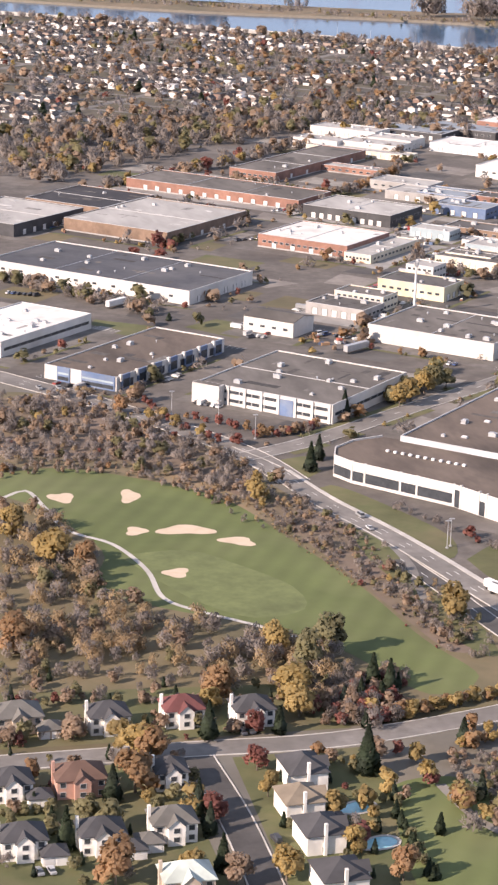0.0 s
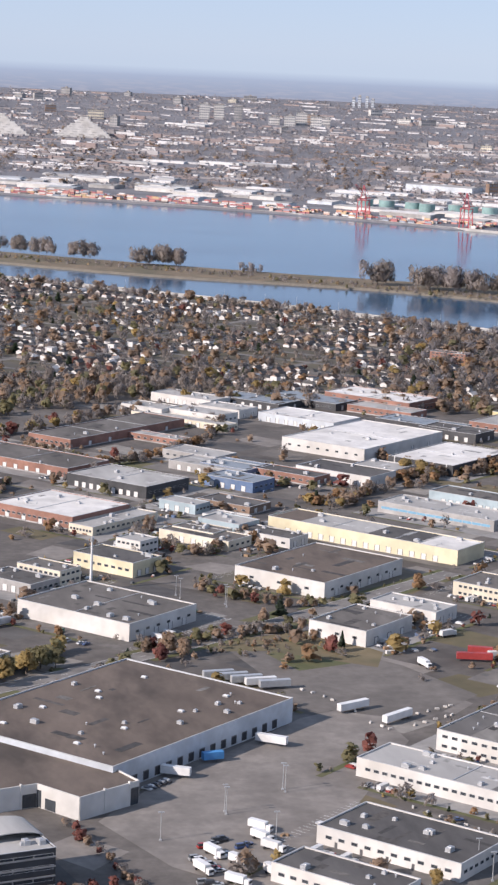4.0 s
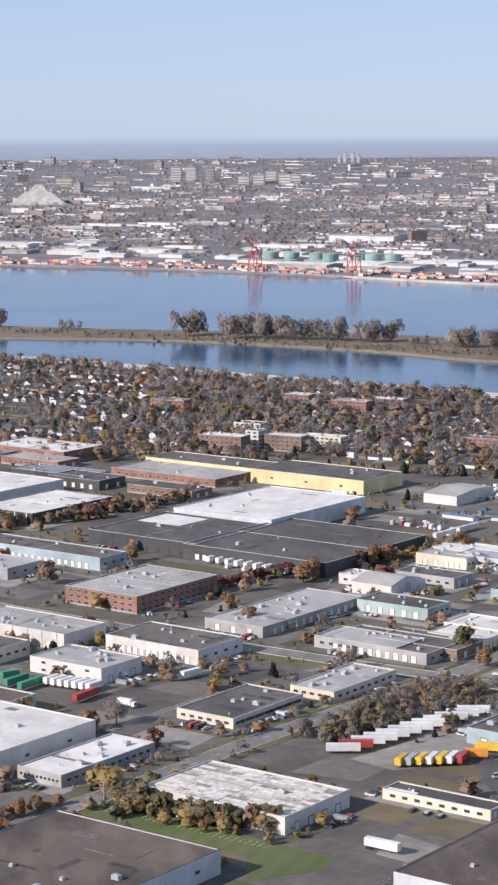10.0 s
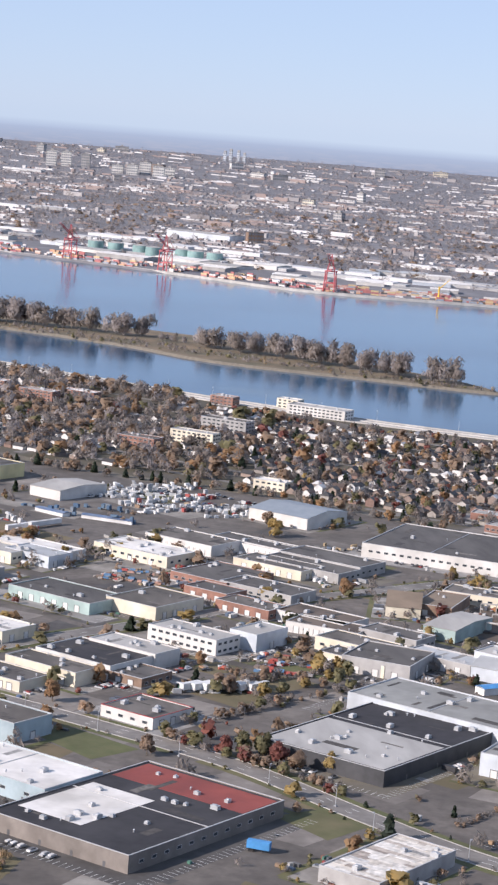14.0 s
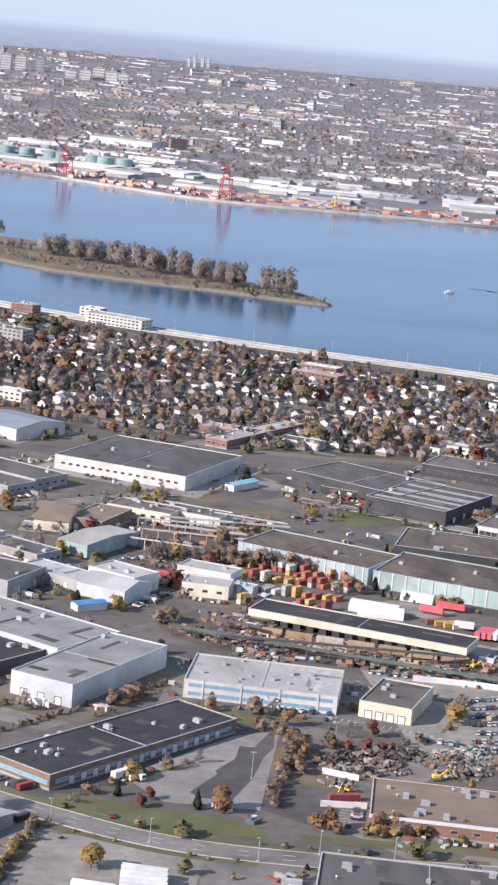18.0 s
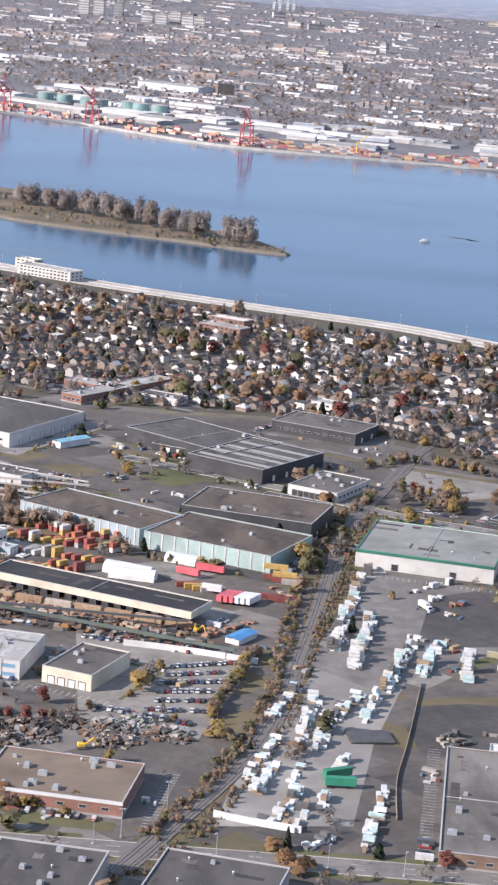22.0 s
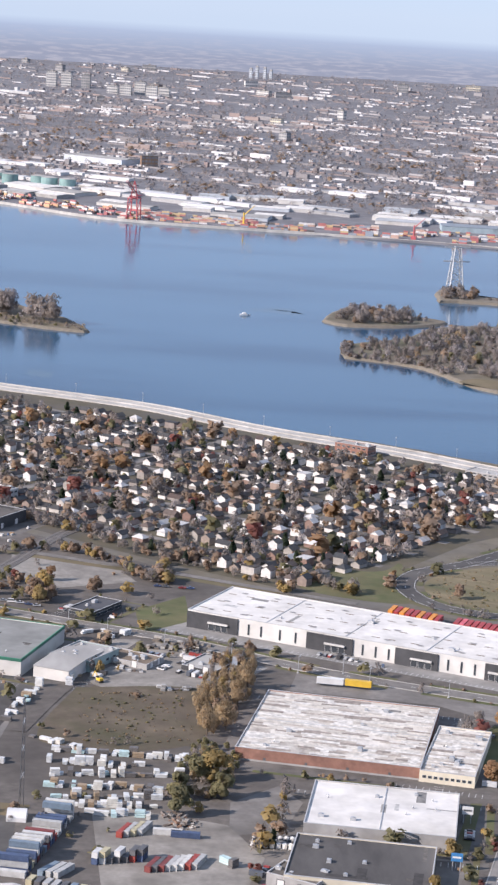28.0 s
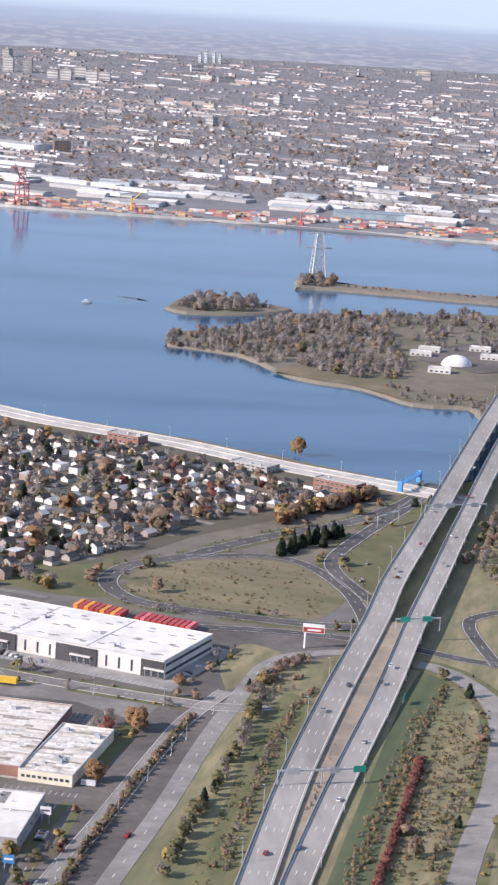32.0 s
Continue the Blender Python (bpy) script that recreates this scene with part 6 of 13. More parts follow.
def gantry_crane(x, y, a):
    """A ship-to-shore crane: four legs, portal beams, boom over the water, mast and stays."""
    ob = thing("port_crane", x, y, a, "tall red lattice container crane on the quay", "crane", "port cranes", 2.0)
    for sx in (-9, 9):
        for sy in (-8, 8):
            bm = bmesh.new()
            tube(bm, (sx, sy, 0), (sx * 0.8, sy, 34), 1.1, 0.9, 5)
            part("leg", bm, CRANE_RED, ob)
    beams = [((-9, sy, z), (9, sy, z), 0.9) for sy in (-8, 8) for z in (14, 33)]
    beams += [((sx, -8, 33), (sx, 8, 33), 0.9) for sx in (-8, 8)] + [((sx, -8, 14), (sx, 8, 32), 0.6) for sx in (-8, 8)]
    for p, q, r in beams:
        bm = bmesh.new()
        tube(bm, p, q, r, n=5)
        part("portal_beam", bm, CRANE_RED, ob)
    bm = bmesh.new()
    for sx in (-2.5, 2.5):
        tube(bm, (sx, -14, 36), (sx, 26, 36), 0.9, n=5)
        tube(bm, (sx, 10, 36), (sx * 0.6, -34, 62), 0.8, n=5)
        for k in range(6):
            tube(bm, (sx, 26 - 7 * k, 36), (-sx, 19 - 7 * k, 36), 0.35, n=4)
    part("boom", bm, CRANE_RED, ob)
    bm = bmesh.new()
    tube(bm, (-6, -2, 34), (0, -2, 60), 0.8, n=5)
    tube(bm, (6, -2, 34), (0, -2, 60), 0.8, n=5)
    tube(bm, (0, -2, 60), (0, 24, 37), 0.4, n=4)
    part("mast", bm, CRANE_RED, ob)
    part("cabin", boxed(-3, -3, 36, 3, 4, 40), WALL["white"], ob, "white machinery house")


for x in (61, 216, 466):
    gantry_crane(x, along(FAR_SHORE, x) + 16, -38 if x < 400 else -20)
for x, c in ((640, YELLOW), (905, CRANE_RED)):
    ob = thing("mobile_crane", x, along(FAR_SHORE, x) + 20, -15, "yellow slewing harbour crane on the quay" if c is YELLOW else "red slewing harbour crane on the quay", "crane", "", 2.0)
    bm = bmesh.new()
    box(bm, -4, -4, 0, 4, 4, 5)
    tube(bm, (0, 0, 5), (0, 0, 22), 1.6, 1.2)
    part("tower", bm, c, ob)
    bm = bmesh.new()
    tube(bm, (0, 0, 18), (16, 4, 34), 1.0, 0.5)
    part("jib", bm, c, ob)


def apartment(x, y, w, d, h, a, wall, label):
    z = far_height(x, y) - 1
    ob = thing("apartment_block", x, y, a, label, "building", "city apartment blocks", z)
    part("wall", boxed(-w / 2, -d / 2, 0, w / 2, d / 2, h), WALL[wall], ob)
    part("roof", boxed(-w / 2 - 0.3, -d / 2 - 0.3, h, w / 2 + 0.3, d / 2 + 0.3, h + 0.8), ROOF["grey"], ob)
    part("lift_house", boxed(-4, -3, h + 0.8, 4, 3, h + 5), WALL["grey"], ob)
    n = max(2, int(h / 7))
    front, end = bmesh.new(), bmesh.new()
    for k in range(n):
        z0 = (k + 0.35) * h / n
        m = max(3, int(w / 6))
        for j in range(m):
            box(front, -w / 2 + (j + 0.15) * w / m, -d / 2 - 0.15, z0, -w / 2 + (j + 0.85) * w / m, -d / 2 + 0.1, z0 + h / n * 0.5)
        for j in range(2):
            box(end, w / 2 - 0.1, -d / 2 + (j + 0.2) * d / 2, z0, w / 2 + 0.15, -d / 2 + (j + 0.8) * d / 2, z0 + h / n * 0.5)
    tagged(part("glazing_strip", front, FAR_GLASS, ob, "dark bands of far windows"), kind="stuff")
    tagged(part("glazing_strip", end, FAR_GLASS, ob, "dark bands of far windows"), kind="stuff")


tower = random.Random(8)
apartment(713, 7500, 10, 9, 30, -20, "silver", "slim grey tower of a high-rise cluster")
apartment(733, 7500, 10, 9, 38, -20, "silver", "slim grey tower of a high-rise cluster")
apartment(759, 7500, 10, 9, 35, -20, "silver", "slim grey tower of a high-rise cluster")
apartment(779, 7500, 10, 9, 28, -20, "silver", "slim grey tower of a high-rise cluster")
apartment(110, 6700, 30, 16, 45, -10, "white", "white twin slab block in the city")
apartment(154, 6700, 30, 16, 44, -10, "white", "white twin slab block in the city")
apartment(212, 6700, 26, 16, 40, -10, "grey", "dark grey slab block in the city")
apartment(338, 6500, 32, 16, 30, -12, "white", "pale apartment block in the city")
apartment(378, 6530, 32, 16, 38, -12, "white", "pale apartment block in the city")
apartment(413, 6480, 32, 16, 32, -12, "white", "pale apartment block in the city")
apartment(298, 6540, 32, 16, 24, -12, "white", "pale apartment block in the city")
apartment(448, 6530, 32, 16, 26, -12, "white", "pale apartment block in the city")
for k in range(26):
    x = tower.uniform(-700, 2200)
    y0 = along(FAR_SHORE, x) + 700
    y = y0 + (7700.0 - y0) * tower.random() ** 0.7
    apartment(x, y, tower.uniform(18, 50), tower.uniform(14, 20), tower.uniform(12, 30), tower.uniform(-45, 20), tower.choice(("white", "grey", "cream", "brown", "grey")), tower.choice(("pale mid-rise apartment block in the city", "grey slab block among city trees")))

# pyramid-stepped housing with triangular terraces
for x, y in [(-520, 5900), (-305, 5880)]:
    ob = thing("terraced_housing", x, y, -8, "wide pale stepped apartment building rising to a peak", "building", "", far_height(x, y) - 1)
    for k in range(9):
        w = 150 - 15.5 * k if k < 6 else 46 - 12 * (k - 6)
        part("storey", boxed(-w / 2, -9 + 0.6 * k, 6.0 * k, w / 2, 9, 6.0 * k + 6.0), WALL["white"], ob)
        for j in range(max(1, int(w / 26))):
            part("recess", boxed(-w / 2 + 5 + 26 * j, -9.3 + 0.6 * k, 6.0 * k + 2.2, -w / 2 + 16 + 26 * j, -9 + 0.6 * k, 6.0 * k + 3.6), WALL["grey"], ob)


# ---- roads and ground patches ----
PALE_ROAD = surf("pale_road_asphalt", (0.215, 0.202, 0.188), (0.258, 0.243, 0.227), 0.4, 0.9, (0.180, 0.168, 0.156), 0.04)
road("road_golf", [(-762, 900), (-747.0, 867.3), (-737.4, 825.8), (-723.4, 785.6), (-713.9, 753.1), (-705.6, 719.6), (-698.9, 693.2), (-691.6, 664.4), (-686.1, 639.9), (-678, 600), (-670, 560)], 9.5, "two-lane road beside the golf course", lanes=3)
road("road_golf_west", [(-724, 752), (-716.2, 717.2), (-711.4, 689.8), (-706.4, 666.5), (-700.4, 642.0), (-692, 600), (-684, 560)], 8.0, "second carriageway of the golf course road", ASPHALT_DARK)
road("road_office_drive", [(-691, 676), (-677.6, 674.7), (-658.4, 680.6), (-630, 692), (-600, 712)], 6.5, "narrow drive between two office blocks", dashes=False)
bm = bmesh.new()
ribbon(bm, smooth_line([(-741, 866), (-731.4, 827), (-717.6, 787.4), (-708.0, 754.6), (-699.6, 721), (-692.9, 694.4), (-685.8, 665.8), (-680.3, 641.4), (-672, 602)], 6), 0.9, -0.9, 0.02, 0.22)
tagged(new("pavement_golf", mesh_of("pavement_golf", bm, CONCRETE)), "pale concrete footway along the road", "pavement", "", "structure")
bm = bmesh.new()
ribbon(bm, smooth_line([(-747, 832), (-741.1, 814.5), (-731.8, 794.5), (-723.6, 771.0), (-722.2, 743.7), (-724.5, 729.5), (-727, 705)], 5), 1.7, -1.7, 0.13)
tagged(new("path_verge", mesh_of("path_verge", bm, ROAD)), "winding asphalt cycle path beside the road", "path", "", "structure")
road("road_boulevard", [(-960, 1175), (-845, 1029), (-799, 970), (-756, 898), (-742, 850)], 14, "grey boulevard past industrial units", lanes=3)
road("road_north_west", [(-757, 886), (-720, 908), (-659, 958), (-600, 1005), (-520, 1075), (-400, 1190)], 11, "industrial side street")
road("road_residential", [(-1000, 590), (-887, 593), (-832, 595), (-786, 596), (-734, 608), (-700, 620), (-684, 622)], 10, "quiet residential street", kerbs=True, dashes=False)
road("road_close", [(-830, 590), (-827, 548), (-827, 500), (-829, 440)], 9, "short residential close", ASPHALT_DARK, dashes=False)
road("road_industrial", [(-560, 630), (-517, 677), (-458, 741), (-410, 780), (-312, 862), (-235, 943), (-178, 999), (-120, 1055), (-77, 1100), (-4, 1160), (77, 1229), (147, 1276), (230, 1330)], 12, "industrial street across the estate")
road("road_avenue", [(-420, 1290), (-300, 1180), (-200, 1095), (-122, 1031), (-38, 959), (19, 905), (61, 845), (100, 795), (137, 766), (180, 742), (236, 731), (311, 726), (406, 721), (520, 712), (660, 690)], 13, "long avenue between warehouses", lanes=3)
road("road_front", [(300, 1330), (400, 1270), (460, 1225), (511, 1202), (575, 1175), (636, 1138), (694, 1112), (774, 1086), (800, 1092)], 11, "new road along the distribution building")
road("road_service", [(717.4, 782.7), (730.6, 853.9), (751.0, 943.1), (767.9, 1027.7), (787.7, 1113.6), (800.3, 1159.7), (819.3, 1183.7), (853.9, 1195.2)], 9.5, "service road with wide shoulders", PALE_ROAD, kerbs=False)
road("road_side", [(693.0, 799.8), (706.1, 850.8), (726.8, 933.0), (746.7, 1016.4), (759.3, 1064.0), (779.0, 1112.2)], 8, "narrow side road beside a hedge", PALE_ROAD)
road("road_loop", [(860.3, 1244.0), (831.2, 1243.1), (786.1, 1253.3), (743.6, 1265.4), (720.7, 1281.8), (708.5, 1314.9), (718.8, 1353.3), (755.1, 1386.2), (780.2, 1416.5), (810.3, 1450.5), (865.9, 1503.1), (910.6, 1573.9), (937.3, 1640.1)], 13, "curving motorway loop ramp", ASPHALT_DARK, kerbs=False, edges=True)
road("road_ramp", [(755.1, 1384.8), (805.4, 1396.9), (831.7, 1376.8), (851.9, 1324.3), (859.1, 1275.6), (860.3, 1244.0)], 10, "inner ramp of the interchange", ASPHALT_DARK, kerbs=False, edges=True)
road("road_ramp_east", [(867.5, 1301.8), (850.2, 1357.2), (848.9, 1398.9), (871.1, 1464.0), (909.1, 1555.8), (935.4, 1620.5)], 11, "curved ramp towards the shore road", ASPHALT_DARK, kerbs=False, edges=True)
road("road_ramp_far", [(927.1, 1181.8), (920.1, 1257.4), (933.1, 1283.6), (970.2, 1309.2)], 9, "ramp beneath the motorway", ASPHALT_DARK, kerbs=False, edges=True)
road("road_cross", [(760.4, 1227.6), (804.9, 1226.9), (842.9, 1220.4), (879.9, 1207.3), (903.6, 1193.4), (944.7, 1174.5)], 10, "road passing under the motorway", ASPHALT_DARK, kerbs=False, edges=True)
road("road_right", [(858.4, 798.7), (880.5, 901.6), (904.8, 1001.1), (917.3, 1102.6), (900.4, 1161.9), (883.4, 1176.2)], 12, "pale frontage road beyond the ditch", PALE_ROAD, kerbs=False, dashes=False)
road("road_yard", [(499.2, 1009.0), (519.1, 1090.0), (543.8, 1140.8), (557.4, 1176.4)], 8, "track beside the lumber yard", ASPHALT, dashes=False, kerbs=False)

road("road_suburb_edge", [(330, 1440), (380, 1411), (406, 1396), (434, 1379), (458, 1364), (508, 1343), (566, 1322), (641, 1287), (676, 1272)], 6, "straight narrow road along the suburb edge", dashes=False, kerbs=False)
bm = bmesh.new()
ribbon(bm, smooth_line([(380, 1402), (406, 1387), (434, 1370), (458, 1355), (508, 1335), (566, 1314), (630, 1285)], 8), 3.5, -3.5, 0.095)
tagged(new("verge_suburb_edge", mesh_of("verge_suburb_edge", bm, DRY_GRASS)), "dry grass bank beside a straight road", "grass", "", "structure")

SHORE_ROAD = [(-1000, 2985), (-431, 2594), (-241, 2444), (-1, 2226), (130, 2112), (273, 2012), (409, 1943), (531, 1886), (633, 1806), (737, 1744), (824, 1675), (906, 1622), (960, 1584)]
shore = road("road_shore", SHORE_ROAD, 27, "pale riverside motorway along the bank", CONCRETE, lanes=4, kerbs=False)
for side in (14.4, -14.4, 0.0):
    bm = bmesh.new()
    ribbon(bm, smooth_line(SHORE_ROAD, 14), side + 0.3, side - 0.3, 0.0, 1.1)
    part("barrier", bm, CONCRETE, shore, "low pale concrete barrier")

# motorway with its bridge to the island
LEFT_WAY = [(778.7, 794.6), (789.3, 861.2), (809.8, 985.8), (835.4, 1110.7), (864.1, 1237.8), (883.4, 1337.4), (920.3, 1496.8), (1007.3, 1880.6), (1121.2, 2364.2)]
RIGHT_WAY = [(794.2, 796.4), (806.2, 863.3), (832.2, 989.1), (861.2, 1115.0), (888.0, 1242.3), (910.0, 1342.8), (944.5, 1502.3), (1030.2, 1882.2), (1153.3, 2375.9)]


def deck_height(y):
    return float(np.interp(y, [940, 1020, 1130, 1230, 2400], [0.3, 0.8, 3.0, 5.5, 8.0]))


MOTORWAY = surf("motorway_concrete", (0.265, 0.250, 0.235), (0.315, 0.298, 0.280), 0.3, 0.9, (0.225, 0.212, 0.198), 0.03, stretch=(1, 0.2, 1))


def motorway(name, pts, width, label):
    line = smooth_line(pts, 12)
    ROAD_LINES.append((line, width))
    for p in line:
        p.z = deck_height(p.y)
    ob = thing(name, 0, 0, 0, label, "motorway", "", 0, "structure")
    bm = bmesh.new()
    ribbon(bm, line, width / 2, -width / 2, -0.8, 0.8)
    part("deck", bm, MOTORWAY, ob)
    for side in (1, -1):
        bm = bmesh.new()
        off = side * width / 2
        ribbon(bm, line, off + 0.25, off - 0.25, 0.0, 1.0)
        part("barrier", bm, MOTORWAY, ob, "grey concrete barrier")
        bm = bmesh.new()
        ribbon(bm, line, off * 0.86 + 0.14, off * 0.86 - 0.14, 0.04)
        part("edge_line", bm, MARK, ob)
    for lane in (-1, 0, 1) if width > 13 else (-0.5, 0.5):
        bm = bmesh.new()
        for k in range(0, len(line) - 1, 2):
            ribbon(bm, [line[k], line[k] * 0.6 + line[k + 1] * 0.4], lane * 3.6 + 0.12, lane * 3.6 - 0.12, 0.04)
        part("lane_marking", bm, MARK, ob)
    for k in range(0, len(line), 3):
        p = line[k]
        if p.z > 4.5:
            part("pier", boxed(-width / 2 + 1, -0.7, -6, width / 2 - 1, 0.7, p.z - 0.8), CONCRETE, ob, at=pose(p.x, p.y, 0, 0, 0, -16))
    return line


left_line = motorway("motorway_west", LEFT_WAY, 15.0, "pale grey motorway carriageway rising to a river bridge")
right_line = motorway("motorway_east", RIGHT_WAY, 12.5, "pale grey motorway carriageway with worn lane lines")
bm = bmesh.new()
median = smooth_line([(786.3, 795.5), (797.8, 862.3), (821.2, 987.5), (848.3, 1112.8), (875.8, 1240.0)], 10)
for p in median:
    p.z = deck_height(p.y) - 0.12
ribbon(bm, median, 5.2, -5.2, -1.0, 1.0)
tagged(new("median_strip", mesh_of("median_strip", bm, surf("median_earth", (0.250, 0.200, 0.150), (0.300, 0.245, 0.190), 0.3, 0.95, (0.215, 0.185, 0.150), 0.05))), "bare gravel strip between the carriageways", "ground", "", "structure")

VERGE = surf("verge_grass", (0.140, 0.136, 0.072), (0.255, 0.212, 0.122), 0.25, 0.95, (0.118, 0.124, 0.060), 0.05, bump=0.3, stretch=(1, 5, 1))
LAWN_VERGE = surf("mottled_lawn", (0.078, 0.092, 0.038), (0.145, 0.138, 0.062), 0.22, 0.95, (0.175, 0.145, 0.080), 0.045, bump=0.3, stretch=(1, 4, 1))
SLOPE = surf("mown_slope", (0.052, 0.074, 0.036), (0.082, 0.098, 0.046), 0.2, 0.95, (0.105, 0.100, 0.052), 0.04, bump=0.3, stretch=(1, 5, 1))
MEADOW = surf("striped_meadow", (0.130, 0.112, 0.062), (0.215, 0.172, 0.105), 0.2, 0.95, (0.105, 0.106, 0.052), 0.05, bump=0.3, stretch=(4.5, 1, 1))
for streaked, turn in ((VERGE, -13), (LAWN_VERGE, -13), (SLOPE, -13), (MEADOW, -20)):
    streak_map = streaked.node_tree.nodes["Mapping"]
    streak_map.vector_type = "TEXTURE"
    streak_map.inputs["Rotation"].default_value = (0, 0, radians(turn))
patch("ground_interchange", [(715.4, 782.5), (729.5, 853.7), (753.1, 964.5), (790.9, 1138.2), (841.1, 1187.6), (862.2, 1223.9), (861.1, 1306.9), (930.8, 1615.6), (999.0, 1691.3), (1038.6, 1424.4), (928.1, 806.6)], VERGE, 0.06, "dry grass verges of the interchange")
patch("verge_corner", [(779, 1114), (788, 1125), (798, 1158), (812, 1180), (792, 1200), (781, 1180), (776, 1150)], VERGE, 0.064, "dry verge beside the distribution building", True)
patch("ground_loop", [(831.6, 1252.5), (786.1, 1261.6), (746.7, 1272.1), (722.7, 1298.5), (724.6, 1338.1), (755.3, 1372.0), (801.6, 1386.1), (829.6, 1369.4), (850.8, 1304.8)], MEADOW, 0.08, "dry meadow inside the loop ramp", True)
patch("lawn_verge", [(762.1, 857.8), (778.3, 953.9), (792.5, 1056.4), (810.9, 1112.8), (818.6, 1086.6), (798.8, 971.1), (780.2, 860.1)], LAWN_VERGE, 0.08, "green verge with a row of trees", True)
patch("slope_east", [(814.8, 846.2), (843.1, 984.7), (872.8, 1123.1), (889.5, 1175.2), (899.8, 1156.8), (870.9, 1035.3), (850.3, 943.2), (831.8, 848.3)], SLOPE, 0.10, "dark green motorway embankment", True)
patch("lawn_loop_side", [(639.6, 1361.6), (692.8, 1352.0), (710.8, 1376.8), (708.2, 1321.4), (713.3, 1284.0), (687.1, 1278.9), (645.3, 1302.1)], GRASS, 0.07, "grass strip behind the distribution building", True)
patch("lawn_ramp", [(855.0, 1378.9), (860.3, 1408.6), (896.8, 1501.9), (928.1, 1587.1), (904.5, 1455.8), (872.3, 1321.8)], GRASS, 0.07, "grass wedge between ramps", True)
patch("shore_bank", [(760, 1752), (932, 1622), (1060, 1520), (1100, 1470), (1000, 1500), (900, 1600)], DRY_GRASS, 0.05, "grassy bank beside the bridge")

# golf course
FAIR = [(-862, 874), (-836, 879), (-806, 862), (-775, 830), (-759, 776), (-746, 725), (-738, 674), (-729, 638), (-749, 626), (-768, 667), (-791, 694), (-818, 711), (-840, 736), (-832, 774), (-850, 827), (-866, 851)]
patch("ground_golf", [(-960, 905), (-850, 1000), (-800, 950), (-765, 890), (-750, 840), (-728, 765), (-720, 715), (-708, 640), (-715, 612), (-800, 605), (-960, 610)], DRY_GRASS, 0.05, "rough ground round the golf course", True)
patch("fairway", FAIR, FAIRWAY, 0.09, "mown green golf fairway", True)
patch("putting_green", [(-826.9, 767.9), (-801.0, 771.1), (-785.3, 753.5), (-770.1, 727.5), (-771.2, 704.8), (-790.4, 699.0), (-805.2, 714.6), (-813.9, 732.9)], solid("putting_turf", (0.115, 0.138, 0.052), 0.9), 0.12, "paler close-mown fairway strip", True)
patch("lawn_park", [(-779.6, 561.7), (-766.2, 567.4), (-751.2, 555.7), (-757.0, 498.8), (-776.8, 479.9), (-787.8, 503.3)], FAIRWAY, 0.09, "green park lawn below the street", True)
patch("lawn_far_tee", [(-905, 860), (-880, 868), (-872, 850), (-890, 830), (-912, 838)], FAIRWAY, 0.09, "small green tee lawn", True)
for k, (x, y, a, b, rot) in enumerate(((-839, 839, 4.5, 7, 10), (-812, 838, 4, 8, -15), (-816, 795, 4.5, 4.5, 0), (-797, 794, 10, 6, -8), (-780, 779, 7, 4.5, -20), (-809, 747, 5, 4.5, -10))):
    pts = []
    for j in range(14):
        q = j / 14 * 6.283
        rr = 1 + 0.22 * math.sin(3 * q + k) + 0.12 * math.cos(2 * q + 2 * k)
        u, v = a * rr * math.cos(q), b * rr * math.sin(q)
        c, s = math.cos(radians(rot)), math.sin(radians(rot))
        pts.append((x + u * c - v * s, y + u * s + v * c))
    patch("sand_bunker", pts, SAND, 0.14, "pale sand golf bunker with a lobed edge", True, "bunker")
bm = bmesh.new()
ribbon(bm, smooth_line([(-863.4, 839.9), (-852.3, 849.8), (-847.7, 830.9), (-841.7, 798.9), (-827.1, 780.7), (-819.1, 751.4), (-817.8, 721.9), (-806.7, 706.5), (-790.1, 690.9), (-774.7, 673.2)], 4), 0.95, -0.95, 0.15)
tagged(new("path_golf", mesh_of("path_golf", bm, CONCRETE)), "narrow winding pale cart path", "path", "", "structure")
bm = bmesh.new()
ribbon(bm, smooth_line([(-764.6, 561.4), (-763.0, 550.0), (-760.4, 537.0), (-755.4, 527.5)], 4), 1.6, -1.6, 0.15)
tagged(new("path_park", mesh_of("path_park", bm, GRAVEL)), "curving gravel footpath in a park", "path", "", "structure")
bm = bmesh.new()
ribbon(bm, smooth_line([(-831.7, 599.2), (-785.3, 599.0), (-732.8, 606.9)], 4), 1.2, -1.2, 0.14)
tagged(new("pavement_bridge", mesh_of("pavement_bridge", bm, solid("tan_paving", (0.46, 0.36, 0.24), 0.9))), "tan footway beside the street", "pavement", "", "structure")
patch("ground_gardens", [(-1000, 585), (-838, 588), (-834, 430), (-1000, 430)], GRASS, 0.05, "house gardens with lawns")
patch("ground_gardens_east", [(-820, 588), (-780, 590), (-778, 430), (-822, 430)], GRASS, 0.05, "house gardens and drives")
patch("ground_gardens_north", [(-1000, 601), (-780, 604), (-782, 640), (-1000, 650)], GRASS, 0.06, "front gardens along a street")

